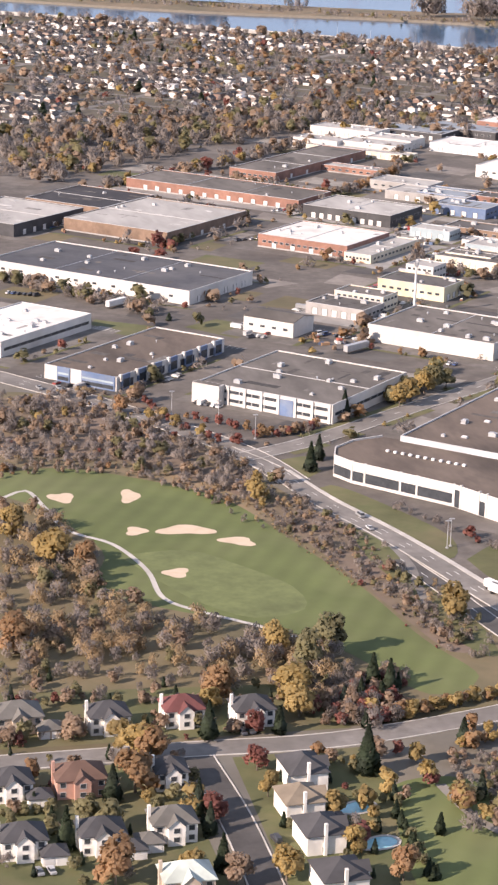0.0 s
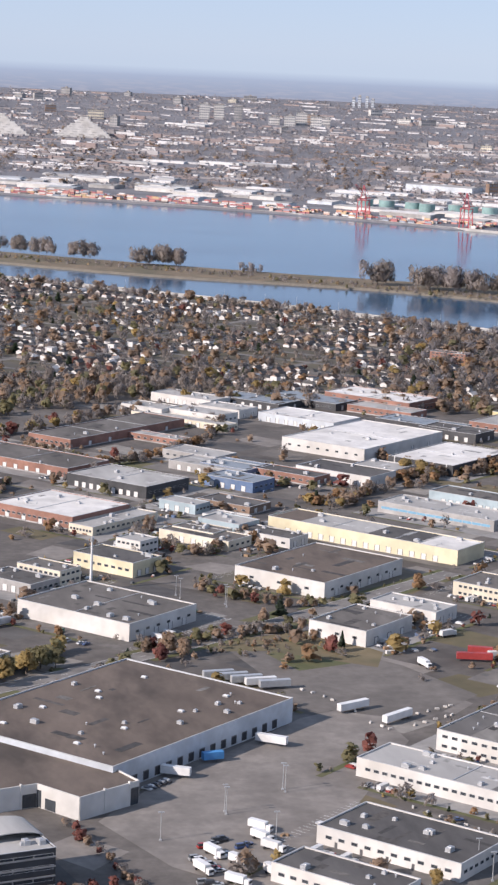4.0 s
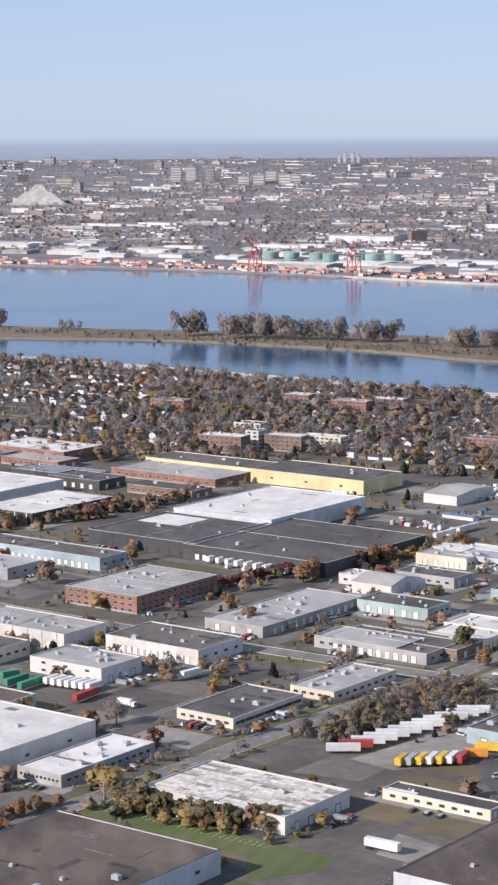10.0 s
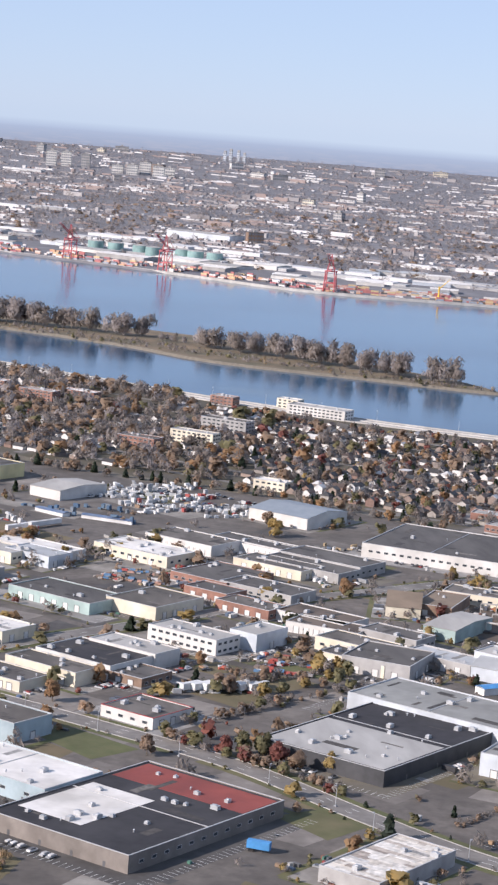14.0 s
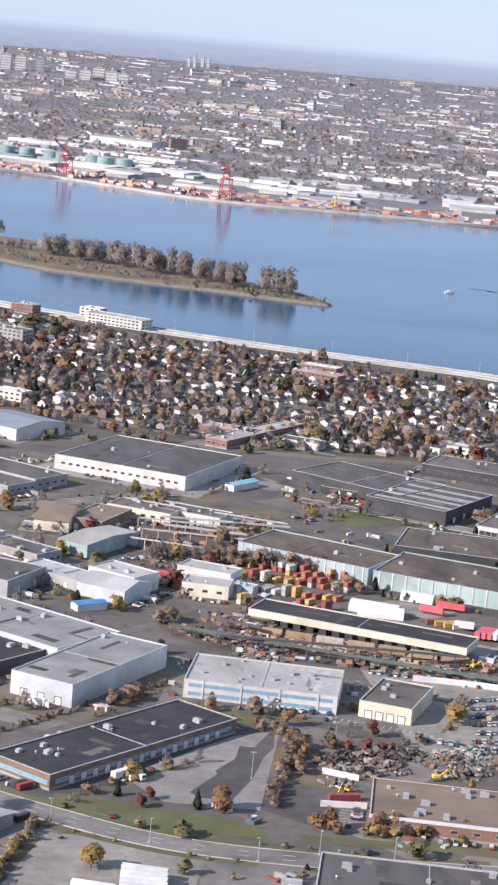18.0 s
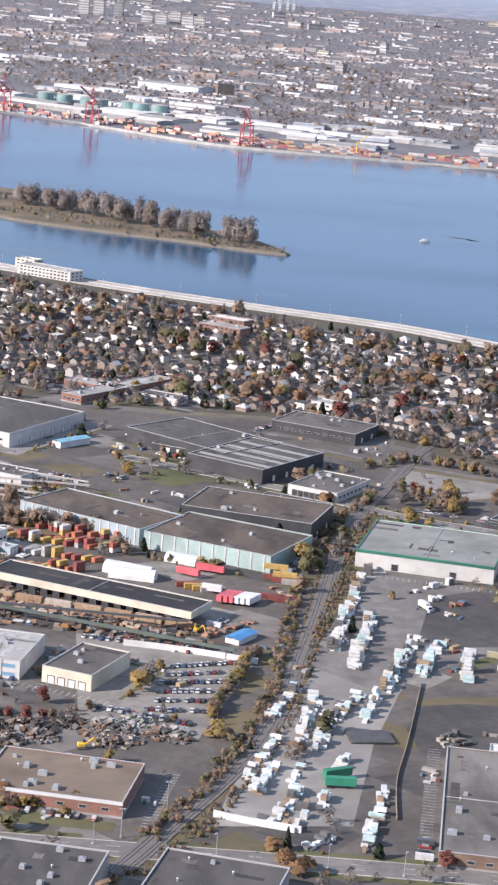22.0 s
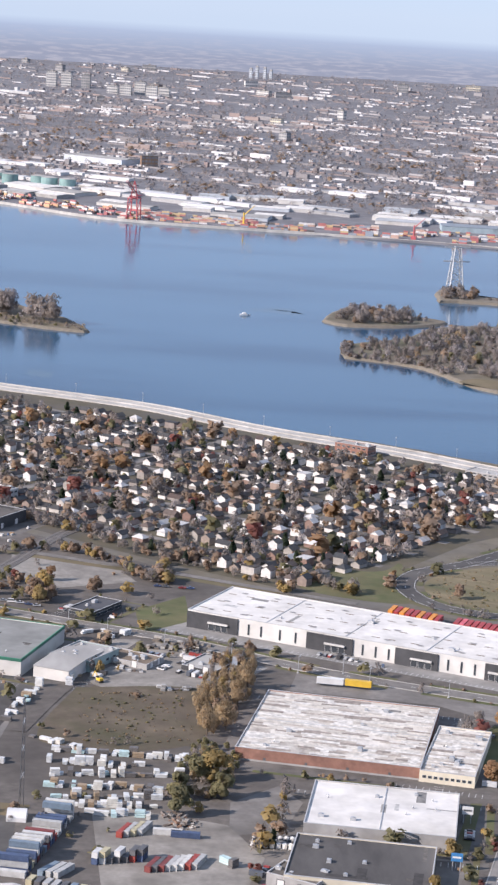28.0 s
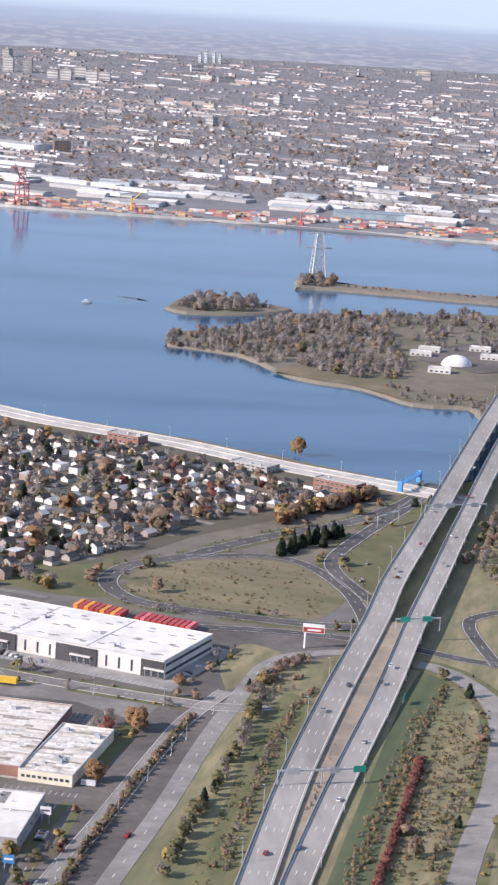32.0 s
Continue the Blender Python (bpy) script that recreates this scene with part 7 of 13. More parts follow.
# lots, lawns and yards of the estate
LOT_LEVEL = [0.05]
LOT_TAN = surf("tan_grey_asphalt", (0.132, 0.118, 0.105), (0.168, 0.151, 0.135), 0.25, 0.9, (0.100, 0.089, 0.079), 0.03)
for pts, m, label in (
    ([(-532.9, 912.1), (-499.0, 934.8), (-491.0, 880.2), (-531.2, 793.7), (-577.6, 706.8), (-607.8, 734.5), (-630.8, 781.5), (-608.1, 819.2)], WORN_LOT, "wide worn truck yard beside a warehouse"),
    ([(-550.5, 1024.5), (-512.8, 1042.8), (-470.0, 998.5), (-444.2, 949.1), (-479.0, 908.0), (-526.8, 928.4)], LOT_TAN, "open paved lot with rows of stones"),
    ([(-533.1, 1018.1), (-513.4, 1032.3), (-493.9, 1000.2), (-521.2, 987.4)], GRASS, "patch of grass on a vacant lot"),
    ([(-566.0, 1040.0), (-539.0, 1045.0), (-503.0, 1062.0), (-474.0, 1021.0), (-482.0, 994.0), (-530.0, 1022.0), (-556.0, 1020.0)], DRY_GRASS, "dry weedy field behind a truck lot"),
    ([(-447.0, 830.0), (-421.2, 858.0), (-394.4, 888.0), (-368.0, 893.0), (-350.0, 856.0), (-390.6, 810.0), (-420.9, 795.0), (-434.0, 812.0)], WORN_LOT, "empty worn car park"),
    ([(-408.7, 798.2), (-369.6, 836.8), (-333.7, 842.7), (-355.4, 810.7), (-383.9, 776.1)], GRASS, "grass verge with orange trees"),
    ([(-319.8, 848.1), (-301.8, 868.3), (-268.4, 826.6), (-223.9, 779.9), (-231.0, 768.1), (-258.7, 759.5), (-256.0, 787.5), (-313.5, 842.8)], FAIRWAY, "grass strip beside a warehouse"),
    ([(-149.5, 814.0), (-96.0, 815.5), (-75.8, 777.4), (-84.0, 754.5), (-120.9, 782.6), (-149.6, 800.9)], DRY_GRASS, "scrubby dry field between warehouses"),
    ([(-72.2, 948.2), (-53.7, 958.2), (-22.7, 924.4), (-44.4, 906.6)], GRASS, "lawn beside a pale blue hall"),
    ([(-149.1, 906.2), (-116.2, 903.5), (-68.9, 851.4), (-95.6, 822.3), (-149.5, 814.0)], ASPHALT_DARK, "dark car park beside a blue warehouse"),
    ([(25.0, 839.9), (51.9, 855.4), (64.9, 833.9), (42.1, 812.5)], GRASS, "lawn by the red roof"),
    ([(135.0, 746.7), (192.7, 745.1), (181.8, 686.2), (113.8, 622.8), (113.8, 679.5)], GRAVEL, "pale concrete truck lot"),
    ([(192.3, 742.3), (236.4, 725.8), (216.3, 631.2), (176.8, 653.1)], ROAD, "grey yard behind a gate"),
    ([(139.4, 788.0), (176.5, 777.6), (214.6, 764.6), (213.1, 755.9), (164.4, 764.4), (136.5, 778.5)], GRASS, "grass verge of the avenue"),
    ([(137.8, 768.7), (194.7, 758.2), (191.1, 747.7), (136.7, 755.3)], GRASS, "far verge of the avenue"),
    ([(165.3, 810.2), (213.4, 864.6), (234.1, 875.0), (215.1, 779.4), (179.4, 783.9)], PALE_ROAD, "car park with dark patched asphalt"),
    ([(202.2, 821.6), (220.6, 851.4), (232.3, 878.5), (229.0, 852.6), (212.6, 816.5), (204.2, 805.7)], ASPHALT_DARK, "dark repaired patch of asphalt"),
    ([(282.4, 985.3), (308.3, 964.5), (365.5, 949.2), (336.0, 839.8), (287.7, 852.6)], GRAVEL, "pale gravel car yard"),
    ([(340.0, 751.8), (353.4, 821.5), (387.2, 953.4), (400.8, 1062.2), (439.0, 1132.9), (439.0, 963.5), (407.9, 849.5), (391.3, 759.5)], surf("pale_yard", (0.25, 0.235, 0.215), (0.32, 0.305, 0.28), 0.12, 0.95, (0.19, 0.18, 0.17), 0.03), "pale gravel lumber yard"),
    ([(387.0, 945.4), (400.8, 1062.2), (437.0, 1100.5), (499.6, 1084.0), (491.3, 990.4), (437.2, 939.4), (415.7, 912.8)], ROAD, "grey lumber yard paving"),
    ([(440.1, 980.2), (457.5, 1064.9), (503.8, 1095.0), (485.9, 989.3)], ASPHALT_DARK, "darker asphalt square in the yard"),
    ([(431.0, 906.0), (452.0, 913.0), (476.0, 916.5), (513.0, 912.5), (510.0, 892.0), (478.0, 895.0), (452.0, 895.0), (434.0, 888.0)], DRY_GRASS, "mossy strip at the edge of a dark lot"),
    ([(433.7, 898.4), (452, 904), (478, 905), (508.2, 897.1), (509.0, 857.2), (505.0, 835.0), (480, 835), (448.0, 835.8), (426.3, 838.7), (423, 868)], ASPHALT_DARK, "dark empty lot"),
    ([(512.9, 1037.5), (543.1, 1119.8), (589.7, 1109.2), (584.2, 999.6), (517.9, 1004.0)], surf("dark_earth", (0.078, 0.062, 0.046), (0.115, 0.094, 0.068), 0.15, 0.95, (0.10, 0.098, 0.05), 0.03, bump=0.3), "rough dark brown vacant plot"),
    ([(547.0, 1232.6), (575.0, 1270.6), (578.4, 1215.6), (551.6, 1186.4)], GRASS, "lawn beside a new warehouse"),
    ([(466.6, 1347.2), (529.6, 1334.3), (545.8, 1296.6), (498.4, 1271.9), (471.4, 1292.0)], GRAVEL, "gravel storage ground"),
    ([(635.9, 1129.9), (711.6, 1107.5), (747.8, 1089.5), (736.2, 1056.2), (704.3, 1082.8), (630.1, 1094.8)], ROAD, "truck court in front of a long building"),
    ([(598.8, 927.6), (620.6, 951.9), (630.8, 931.8), (621.4, 896.8), (597.9, 887.4)], ROAD, "worn yard with concrete beams"),
    ([(538.3, 919.7), (597.4, 900.3), (612.6, 864.2), (602.6, 823.3), (548.3, 817.1)], GRAVEL, "container depot yard"),
    ([(692.4, 886.3), (705.7, 941.6), (710.8, 942.3), (696.3, 874.3)], GRASS, "lawn strip beside the side road"),
    ([(717.3, 1027.8), (730.5, 1055.3), (738.2, 1047.8), (717.6, 964.9)], GRASS, "corner lawn with orange trees"),
    ([(166.5, 765.8), (215.1, 758.2), (214.7, 749.9), (166.6, 754.7)], GRASS, "verge along the avenue"),
    ([(227.3, 756.9), (304.6, 750.1), (303.3, 741.9), (226.7, 748.7)], GRASS, "verge before a brick building"),
):
    LOT_LEVEL[0] += 0.0015
    patch("lot", pts, m, LOT_LEVEL[0], label, False, "ground")

# open plots of the estate: weedy ground, old paving and patched asphalt side by side
plot = random.Random(19)
PLOT_KINDS = ((GRASS, "mown grass plots", 6), (DRY_GRASS, "dry weedy plots", 15), (WORN_LOT, "pale worn asphalt plots", 14), (LOT_TAN, "tan-grey paved plots", 20), (ASPHALT_DARK, "dark asphalt plots", 12), (GRAVEL, "gravel plots", 6), (None, "", 34))
PLOT_EDGE = [(-780, 1040), (-735, 900), (-700, 640), (-300, 600), (0, 600), (330, 640), (470, 700), (500, 1180), (480, 1330), (399, 1440), (245, 1450), (130, 1550), (20, 1600), (-120, 1700), (-330, 1770), (-560, 1790), (-760, 1700), (-960, 1660), (-960, 1180)]
plots = {m: bmesh.new() for m, _, _ in PLOT_KINDS if m}
for i in range(-26, 27):
    for j in range(-24, 25):
        m = plot.choices([k[0] for k in PLOT_KINDS], [k[2] for k in PLOT_KINDS])[0]
        corners = []
        for u, v in ((-1, -1), (1, -1), (1, 1), (-1, 1)):
            pu, pv = i * 44.0 + u * plot.uniform(12, 21), j * 36.0 + v * plot.uniform(9, 17)
            corners.append((-240 + pu * 0.737 + pv * 0.676, 1120 - pu * 0.676 + pv * 0.737))
        if m and all(inside(c, PLOT_EDGE) for c in corners):
            plots[m].faces.new([plots[m].verts.new((*c, 0.028)) for c in corners])
for m, label, _ in PLOT_KINDS:
    if m:
        tagged(new("open_plots", mesh_of("open_plots", plots[m], m)), label + " between the halls of the estate", "ground", "", "structure")

# railway in its cutting of bushes
RAIL = [(293.1, 670.1), (305, 705), (322, 744), (362, 848), (393, 996), (423, 1174), (447, 1260), (470, 1330), (500, 1420), (560, 1500)]
track = smooth_line(RAIL[1:], 6)
bm = bmesh.new()
ribbon(bm, track, 4.6, -4.6, 0.02, 0.35)
rail_ob = tagged(new("railway", mesh_of("railway", bm, surf("rail_ballast", (0.135, 0.122, 0.112), (0.18, 0.165, 0.15), 0.8, 0.95))), "dark ballast railway with two tracks", "railway", "", "structure")
for off in (-2.9, -1.4, 1.4, 2.9):
    bm = bmesh.new()
    ribbon(bm, track, off + 0.12, off - 0.12, 0.36, 0.18)
    part("rail", bm, solid("rail_steel", (0.30, 0.26, 0.23), 0.4, 0.5), rail_ob, "worn steel rail")
patch("rail_verge", [(310.8, 704.4), (341.1, 784.4), (385.1, 977.5), (413.6, 1172.1), (436.5, 1252.6), (453.9, 1218.5), (417.9, 1066.0), (387.0, 945.4), (351.4, 803.3), (332.3, 740.4), (327.9, 706.8)], DRY_GRASS, 0.097, "dry brush along the railway")
mix = {"olive": 2, "gold": 0.8, "tan": 2.5, "brown": 3.5, "bare": 3}
TRACK_XY = np.array([(p.x, p.y) for p in track])
wood("beside the railway", [(310.8, 704.4), (341.1, 784.4), (385.1, 977.5), (413.6, 1172.1), (436.5, 1252.6), (453.9, 1218.5), (417.9, 1066.0), (387.0, 945.4), (351.4, 803.3), (332.3, 740.4), (327.9, 706.8)], 480, {"brown": 4, "olive": 2, "tan": 3, "bare": 4}, 0.8, 2.6, avoid=lambda p: np.min(np.hypot(TRACK_XY[:, 0] - p[0], TRACK_XY[:, 1] - p[1])) < 5.5)
hedge("beside the railway", [(316.4, 738.1), (340.7, 798.6), (364.4, 882.0), (380.0, 984.9), (389.5, 1059.7)], 1.3, mix, 1.5, 4.2, 3.2)
hedge("beside the railway", [(336.3, 741.0), (355.8, 804.0), (376.1, 877.2), (396.1, 996.8), (413.0, 1084.8)], 1.6, mix, 1.0, 2.8, 2.2)
hedge("beside the railway", [(403.1, 1135.4), (424.7, 1211.0), (447.4, 1268.8)], 5.0, mix, 4, 8, 4)


# ---- details on the large buildings ----
def section(ob, fx0, fy0, fx1, fy1, roof, label):
    """A roof stretch given as fractions of the building's plan."""
    r = next(c for c in ob.children if c.name.startswith("roof") and "joint" not in c.name and "unit" not in c.name and "vent" not in c.name)
    xs = [v.co.x for v in r.data.vertices]
    ys = [v.co.y for v in r.data.vertices]
    z = max(v.co.z for v in r.data.vertices)
    w, d = max(xs) - min(xs), max(ys) - min(ys)
    part("roof_section", boxed(min(xs) + fx0 * w, min(ys) + fy0 * d, z, min(xs) + fx1 * w, min(ys) + fy1 * d, z + 0.07), ROOF[roof], ob, label)


section(B["patch50"], 0.04, 0.14, 0.50, 0.60, "white", "white roof section")
section(B["patch50"], 0.02, 0.74, 0.98, 0.98, "red", "brick-red roof section")
section(B["black64"], 0.01, 0.02, 0.97, 0.46, "light", "pale roof section")
section(B["blk44"], 0.05, 0.55, 0.45, 0.95, "white", "white roof section")
section(B["wblk"], 0.01, 0.01, 0.99, 0.27, "dark", "dark roof section")
section(B["yell"], 0.80, 0.02, 0.99, 0.98, "white", "white roof section")
section(B["yell"], 0.01, 0.02, 0.16, 0.98, "brown", "brown gravel roof section")
section(B["yell"], 0.52, 0.02, 0.78, 0.98, "dark", "tarred roof section")
section(B["lback"], 0.02, 0.02, 0.35, 0.98, "dark", "dark roof section")


def box_part(ob, name, x0, y0, z0, x1, y1, z1, material, label=""):
    part(name, boxed(x0, y0, z0, x1, y1, z1), material, ob, label)


# charcoal entrance blocks along the distribution building
lw = B["longW"]
rw = next(c for c in lw.children if c.name.startswith("wall")).data
LX = max(v.co.x for v in rw.vertices)
LY = max(v.co.y for v in rw.vertices)
for f0, f1 in ((0.0, 0.165), (0.385, 0.53), (0.66, 0.79), (0.93, 1.0)):
    x0, x1 = -LX + 2 * LX * f0, -LX + 2 * LX * f1
    box_part(lw, "entrance_block", x0, -LY - 0.8, 0, x1, -LY - 0.02, 9.2, WALL["dark"], "charcoal clad entrance block")
    xm = x0 + 0.62 * (x1 - x0)
    box_part(lw, "canopy", xm - 6, -LY - 2.2, 4.4, xm + 6, -LY - 0.8, 5.2, WALL["white"], "white entrance canopy")
    for k in range(3):
        part("window", window_mesh(3.2, 3.4), None, lw, at=pose(xm - 4 + 4 * k, -LY - 0.82, 2.2))
for f in (0.20, 0.24, 0.30, 0.35, 0.56, 0.60, 0.64, 0.82, 0.86, 0.90):
    part("window", window_mesh(1.2, 6.0), None, lw, at=pose(-LX + 2 * LX * f, -LY, 4.4))

# curved glazed front wing of the vast brown warehouse
front = thing("showroom_wing", 0, 0, 0, "low white showroom wing with a curved glazed front", "building")
pts = [(-624.7, 821.6), (-613.9, 802.0), (-637.8, 782.7), (-652.9, 798.6), (-673.4, 789.3), (-685.7, 810.4), (-702.7, 828.5), (-718.6, 845.5), (-723.8, 856.1), (-720.7, 867.2), (-710.7, 876.9), (-696.4, 882.1)]
for k, (p, q) in enumerate(zip(pts, pts[1:])):
    d = Vector((q[0] - p[0], q[1] - p[1], 0))
    a = math.degrees(math.atan2(d.y, d.x))
    at = pose(p[0], p[1], 0, 0, 0, a)
    glazed = 5 <= k <= 8
    part("wall", boxed(0, -0.25, 5.4 if glazed else 0, d.length, 0.25, 9.3), WALL["white"], front, at=at)
    if glazed:
        part("plinth", boxed(0, -0.25, 0, d.length, 0.25, 1.2), WALL["white"], front, at=at)
        part("glazing", boxed(0, -0.05, 1.2, d.length, 0.05, 5.4), GLASS, front, "dark showroom glazing", at=at)
        for j in range(int(d.length / 17) + 1):
            part("mullion", boxed(17 * j, -0.5, 0, 17 * j + 0.9, 0.3, 9.5), WALL["white"], front, at=at)
# dark reveals between the white panels, slim piers at the panel joints
for k, s0, s1, z0, z1 in ((1, 0.2, 4.6, 0.2, 7.0), (2, 12.0, 17.5, 0.2, 4.6), (2, 19.5, 21.7, 0.2, 7.0), (3, 0.4, 6.4, 0.2, 5.6), (4, 8.0, 10.8, 0.2, 6.0), (4, 21.6, 24.2, 0.2, 7.4)):
    p, q = pts[k], pts[k + 1]
    a = math.degrees(math.atan2(q[1] - p[1], q[0] - p[0]))
    part("reveal", boxed(s0, -0.33, z0, s1, 0.33, z1), GLASS, front, "dark glass between white panels", at=pose(p[0], p[1], 0, 0, 0, a))
for k, u in ((1, 5.0), (1, 18.0), (3, 7.0), (4, 7.2), (4, 11.2), (4, 21.0)):
    p, q = pts[k], pts[k + 1]
    a = math.degrees(math.atan2(q[1] - p[1], q[0] - p[0]))
    part("pier", boxed(u - 0.3, -0.5, 0, u + 0.3, 0.5, 9.9), WALL["white"], front, at=pose(p[0], p[1], 0, 0, 0, a))
bm = bmesh.new()
f = bm.faces.new([bm.verts.new((*p, 8.6)) for p in pts])
bmesh.ops.triangulate(bm, faces=[f])
bmesh.ops.recalc_face_normals(bm, faces=bm.faces[:])
for f in bm.faces:
    if f.normal.z < 0:
        f.normal_flip()
part("roof", bm, ROOF["brown"], front)
for k in range(11):
    u = k / 10
    a, b = (-700.2, 859.6), (-674.2, 836.1)
    part("skylight", boxed(-0.7, -0.7, 8.6, 0.7, 0.7, 9.6, 0.15), TRAILER_PAINT, front, "domed white skylight", at=pose(a[0] + (b[0] - a[0]) * u, a[1] + (b[1] - a[1]) * u, 0, 0, 0, -42))
for p in ((-663.7, 870.1), (-621.8, 906.4), (-646.5, 892.5), (-621.5, 916.2), (-614.5, 863.1), (-588.5, 887.0), (-566.4, 909.5), (-635.2, 843.1), (-599.4, 938.1)):
    ob = thing("skylight", p[0], p[1], -42, "white boxy roof skylight on a brown roof", "skylight", "roof skylights", 10.5)
    part("kerb", boxed(-1.4, -1.0, 0, 1.4, 1.0, 0.35), METAL, ob)
    part("dome", boxed(-1.3, -0.9, 0.35, 1.3, 0.9, 0.95, 0.25), TRAILER_PAINT, ob)

# flat white-and-blue glazed cubes behind striped halls etc. are plain parts of their halls
for p, q, m, h, label in (((456.0, 799.0), (463.8, 796.8), BLUE, 1.2, "blue and white tarpaulin on a roof"), ((153.7, 1044.2), (168.1, 1051.3), BLUE, 4.5, "long bright blue roofed shelter"), ((354.0, 968.0), (363.0, 982.0), BLUE, 3.5, "low shelter with a blue tarpaulin"), ((258.4, 1342.2), (276.1, 1361.4), solid("cyan_roofing", (0.20, 0.44, 0.55)), 5.0, "white building with bright cyan roof"), ((-22.9, 1460.0), (9.6, 1444.2), WALL["blue"], 3.0, "blue racking under tarpaulins"), ((-52.1, 1476.7), (-34.4, 1458.5), WALL["blue"], 3.0, "row of blue storage racks")):
    d = Vector((q[0] - p[0], q[1] - p[1], 0))
    base = 5.6 if "tarpaulin on a roof" in label else 0.0
    ob = thing("shelter", p[0], p[1], math.degrees(math.atan2(d.y, d.x)), label, "shelter", "", base)
    part("frame", boxed(0, -3.6, 0, d.length, 3.6, h * 0.8), TRAILER_PAINT if base == 0 else METAL, ob)
    bm = bmesh.new()
    for s in (-1, 1):
        bm.faces.new([bm.verts.new(v) for v in ((-0.4, s * 4.1, h * 0.8), (d.length + 0.4, s * 4.1, h * 0.8), (d.length + 0.4, 0, h), (-0.4, 0, h))])
    bm.faces.new([bm.verts.new(v) for v in ((-0.4, -4.1, h * 0.79), (d.length + 0.4, -4.1, h * 0.79), (d.length + 0.4, 4.1, h * 0.79), (-0.4, 4.1, h * 0.79))])
    part("cover", bm, m, ob, "taut cover")


# ---- houses by the golf course ----
def big_house(x, y, a, w, d, roof, wall, garage=1, label="", hip=True):
    """A two-storey family house: body, hipped roof, front gable, garage wing, chimney, windows and doors."""
    ob = thing("house", x, y, a, label, "house", "houses by the golf course")
    h = 5.8
    part("wall", walls_bm(w, d, h), wall, ob)
    part("roof", hip_bm(w, d, h, 3.4, 0.55), roof, ob)
    bm = bmesh.new()
    box(bm, -2.3, -d / 2 - 1.6, 0, 2.3, -d / 2 + 0.5, h - 0.2)
    for yy in (-d / 2 - 1.6,):
        bm.faces.new([bm.verts.new(p) for p in ((-2.3, yy, h - 0.2), (2.3, yy, h - 0.2), (0, yy, h + 1.9))])
    part("bay", bm, wall, ob)
    bm = bmesh.new()
    for s in (-1, 1):
        bm.faces.new([bm.verts.new(p) for p in ((s * 2.7, -d / 2 - 2.0, h - 0.45), (0, -d / 2 - 2.0, h + 2.05), (0, d / 2 - 3.0, h + 2.05), (s * 2.7, -d / 2 + 2.0, h - 0.1))])
    part("bay_roof", bm, roof, ob)
    if garage:
        g = part("garage", boxed(-3.4, -3.2, 0, 3.4, 3.2, 3.0), wall, ob, at=pose(garage * (w / 2 + 1.5), -d / 2 - 1.2, 0))
        part("garage_roof", hip_bm(6.8, 6.4, 3.0, 2.0, 0.5), roof, g)
        for k in (-1.6, 1.6):
            part("garage_door", boxed(-1.3, -0.08, 0, 1.3, 0.05, 2.3), TRAILER_PAINT, g, "pale garage door", at=pose(k, -3.2, 0))
    for r in range(2):
        for k in (-1, 1):
            part("window", window_mesh(1.5, 1.4), None, ob, at=pose(k * (w / 2 - 1.6), -d / 2, 1.6 + 2.8 * r))
        part("window", window_mesh(1.6, 1.4), None, ob, at=pose(0, -d / 2 - 1.6, 1.9 + 2.6 * r))
        part("window", window_mesh(1.3, 1.3), None, ob, at=pose(-w / 2, 0.5, 1.6 + 2.8 * r, 0, 0, -90))
        part("window", window_mesh(1.3, 1.3), None, ob, at=pose(w / 2, 1.2, 1.6 + 2.8 * r, 0, 0, 90))
    part("chimney", boxed(-0.45, -0.45, 0, 0.45, 0.45, 9.3, 0.05), wall, ob, at=pose(-w / 2 - 0.3, 0.5, 0))
    return ob


SHINGLE = {"dark": solid("charcoal_shingle", (0.052, 0.052, 0.056), 0.9), "grey": solid("grey_shingle", (0.12, 0.115, 0.105), 0.9), "brown": solid("brown_shingle", (0.115, 0.068, 0.052), 0.9), "red": solid("maroon_shingle", (0.13, 0.045, 0.042), 0.9), "tan": solid("tan_shingle", (0.20, 0.165, 0.125), 0.9), "pale": solid("pale_green_shingle", (0.42, 0.47, 0.43), 0.9)}
STUCCO = solid("white_stucco", (0.70, 0.68, 0.64), 0.85)
STONE = solid("beige_stone", (0.46, 0.38, 0.31), 0.9)
PINK_BRICK = solid("pink_brick", (0.42, 0.25, 0.20), 0.9)
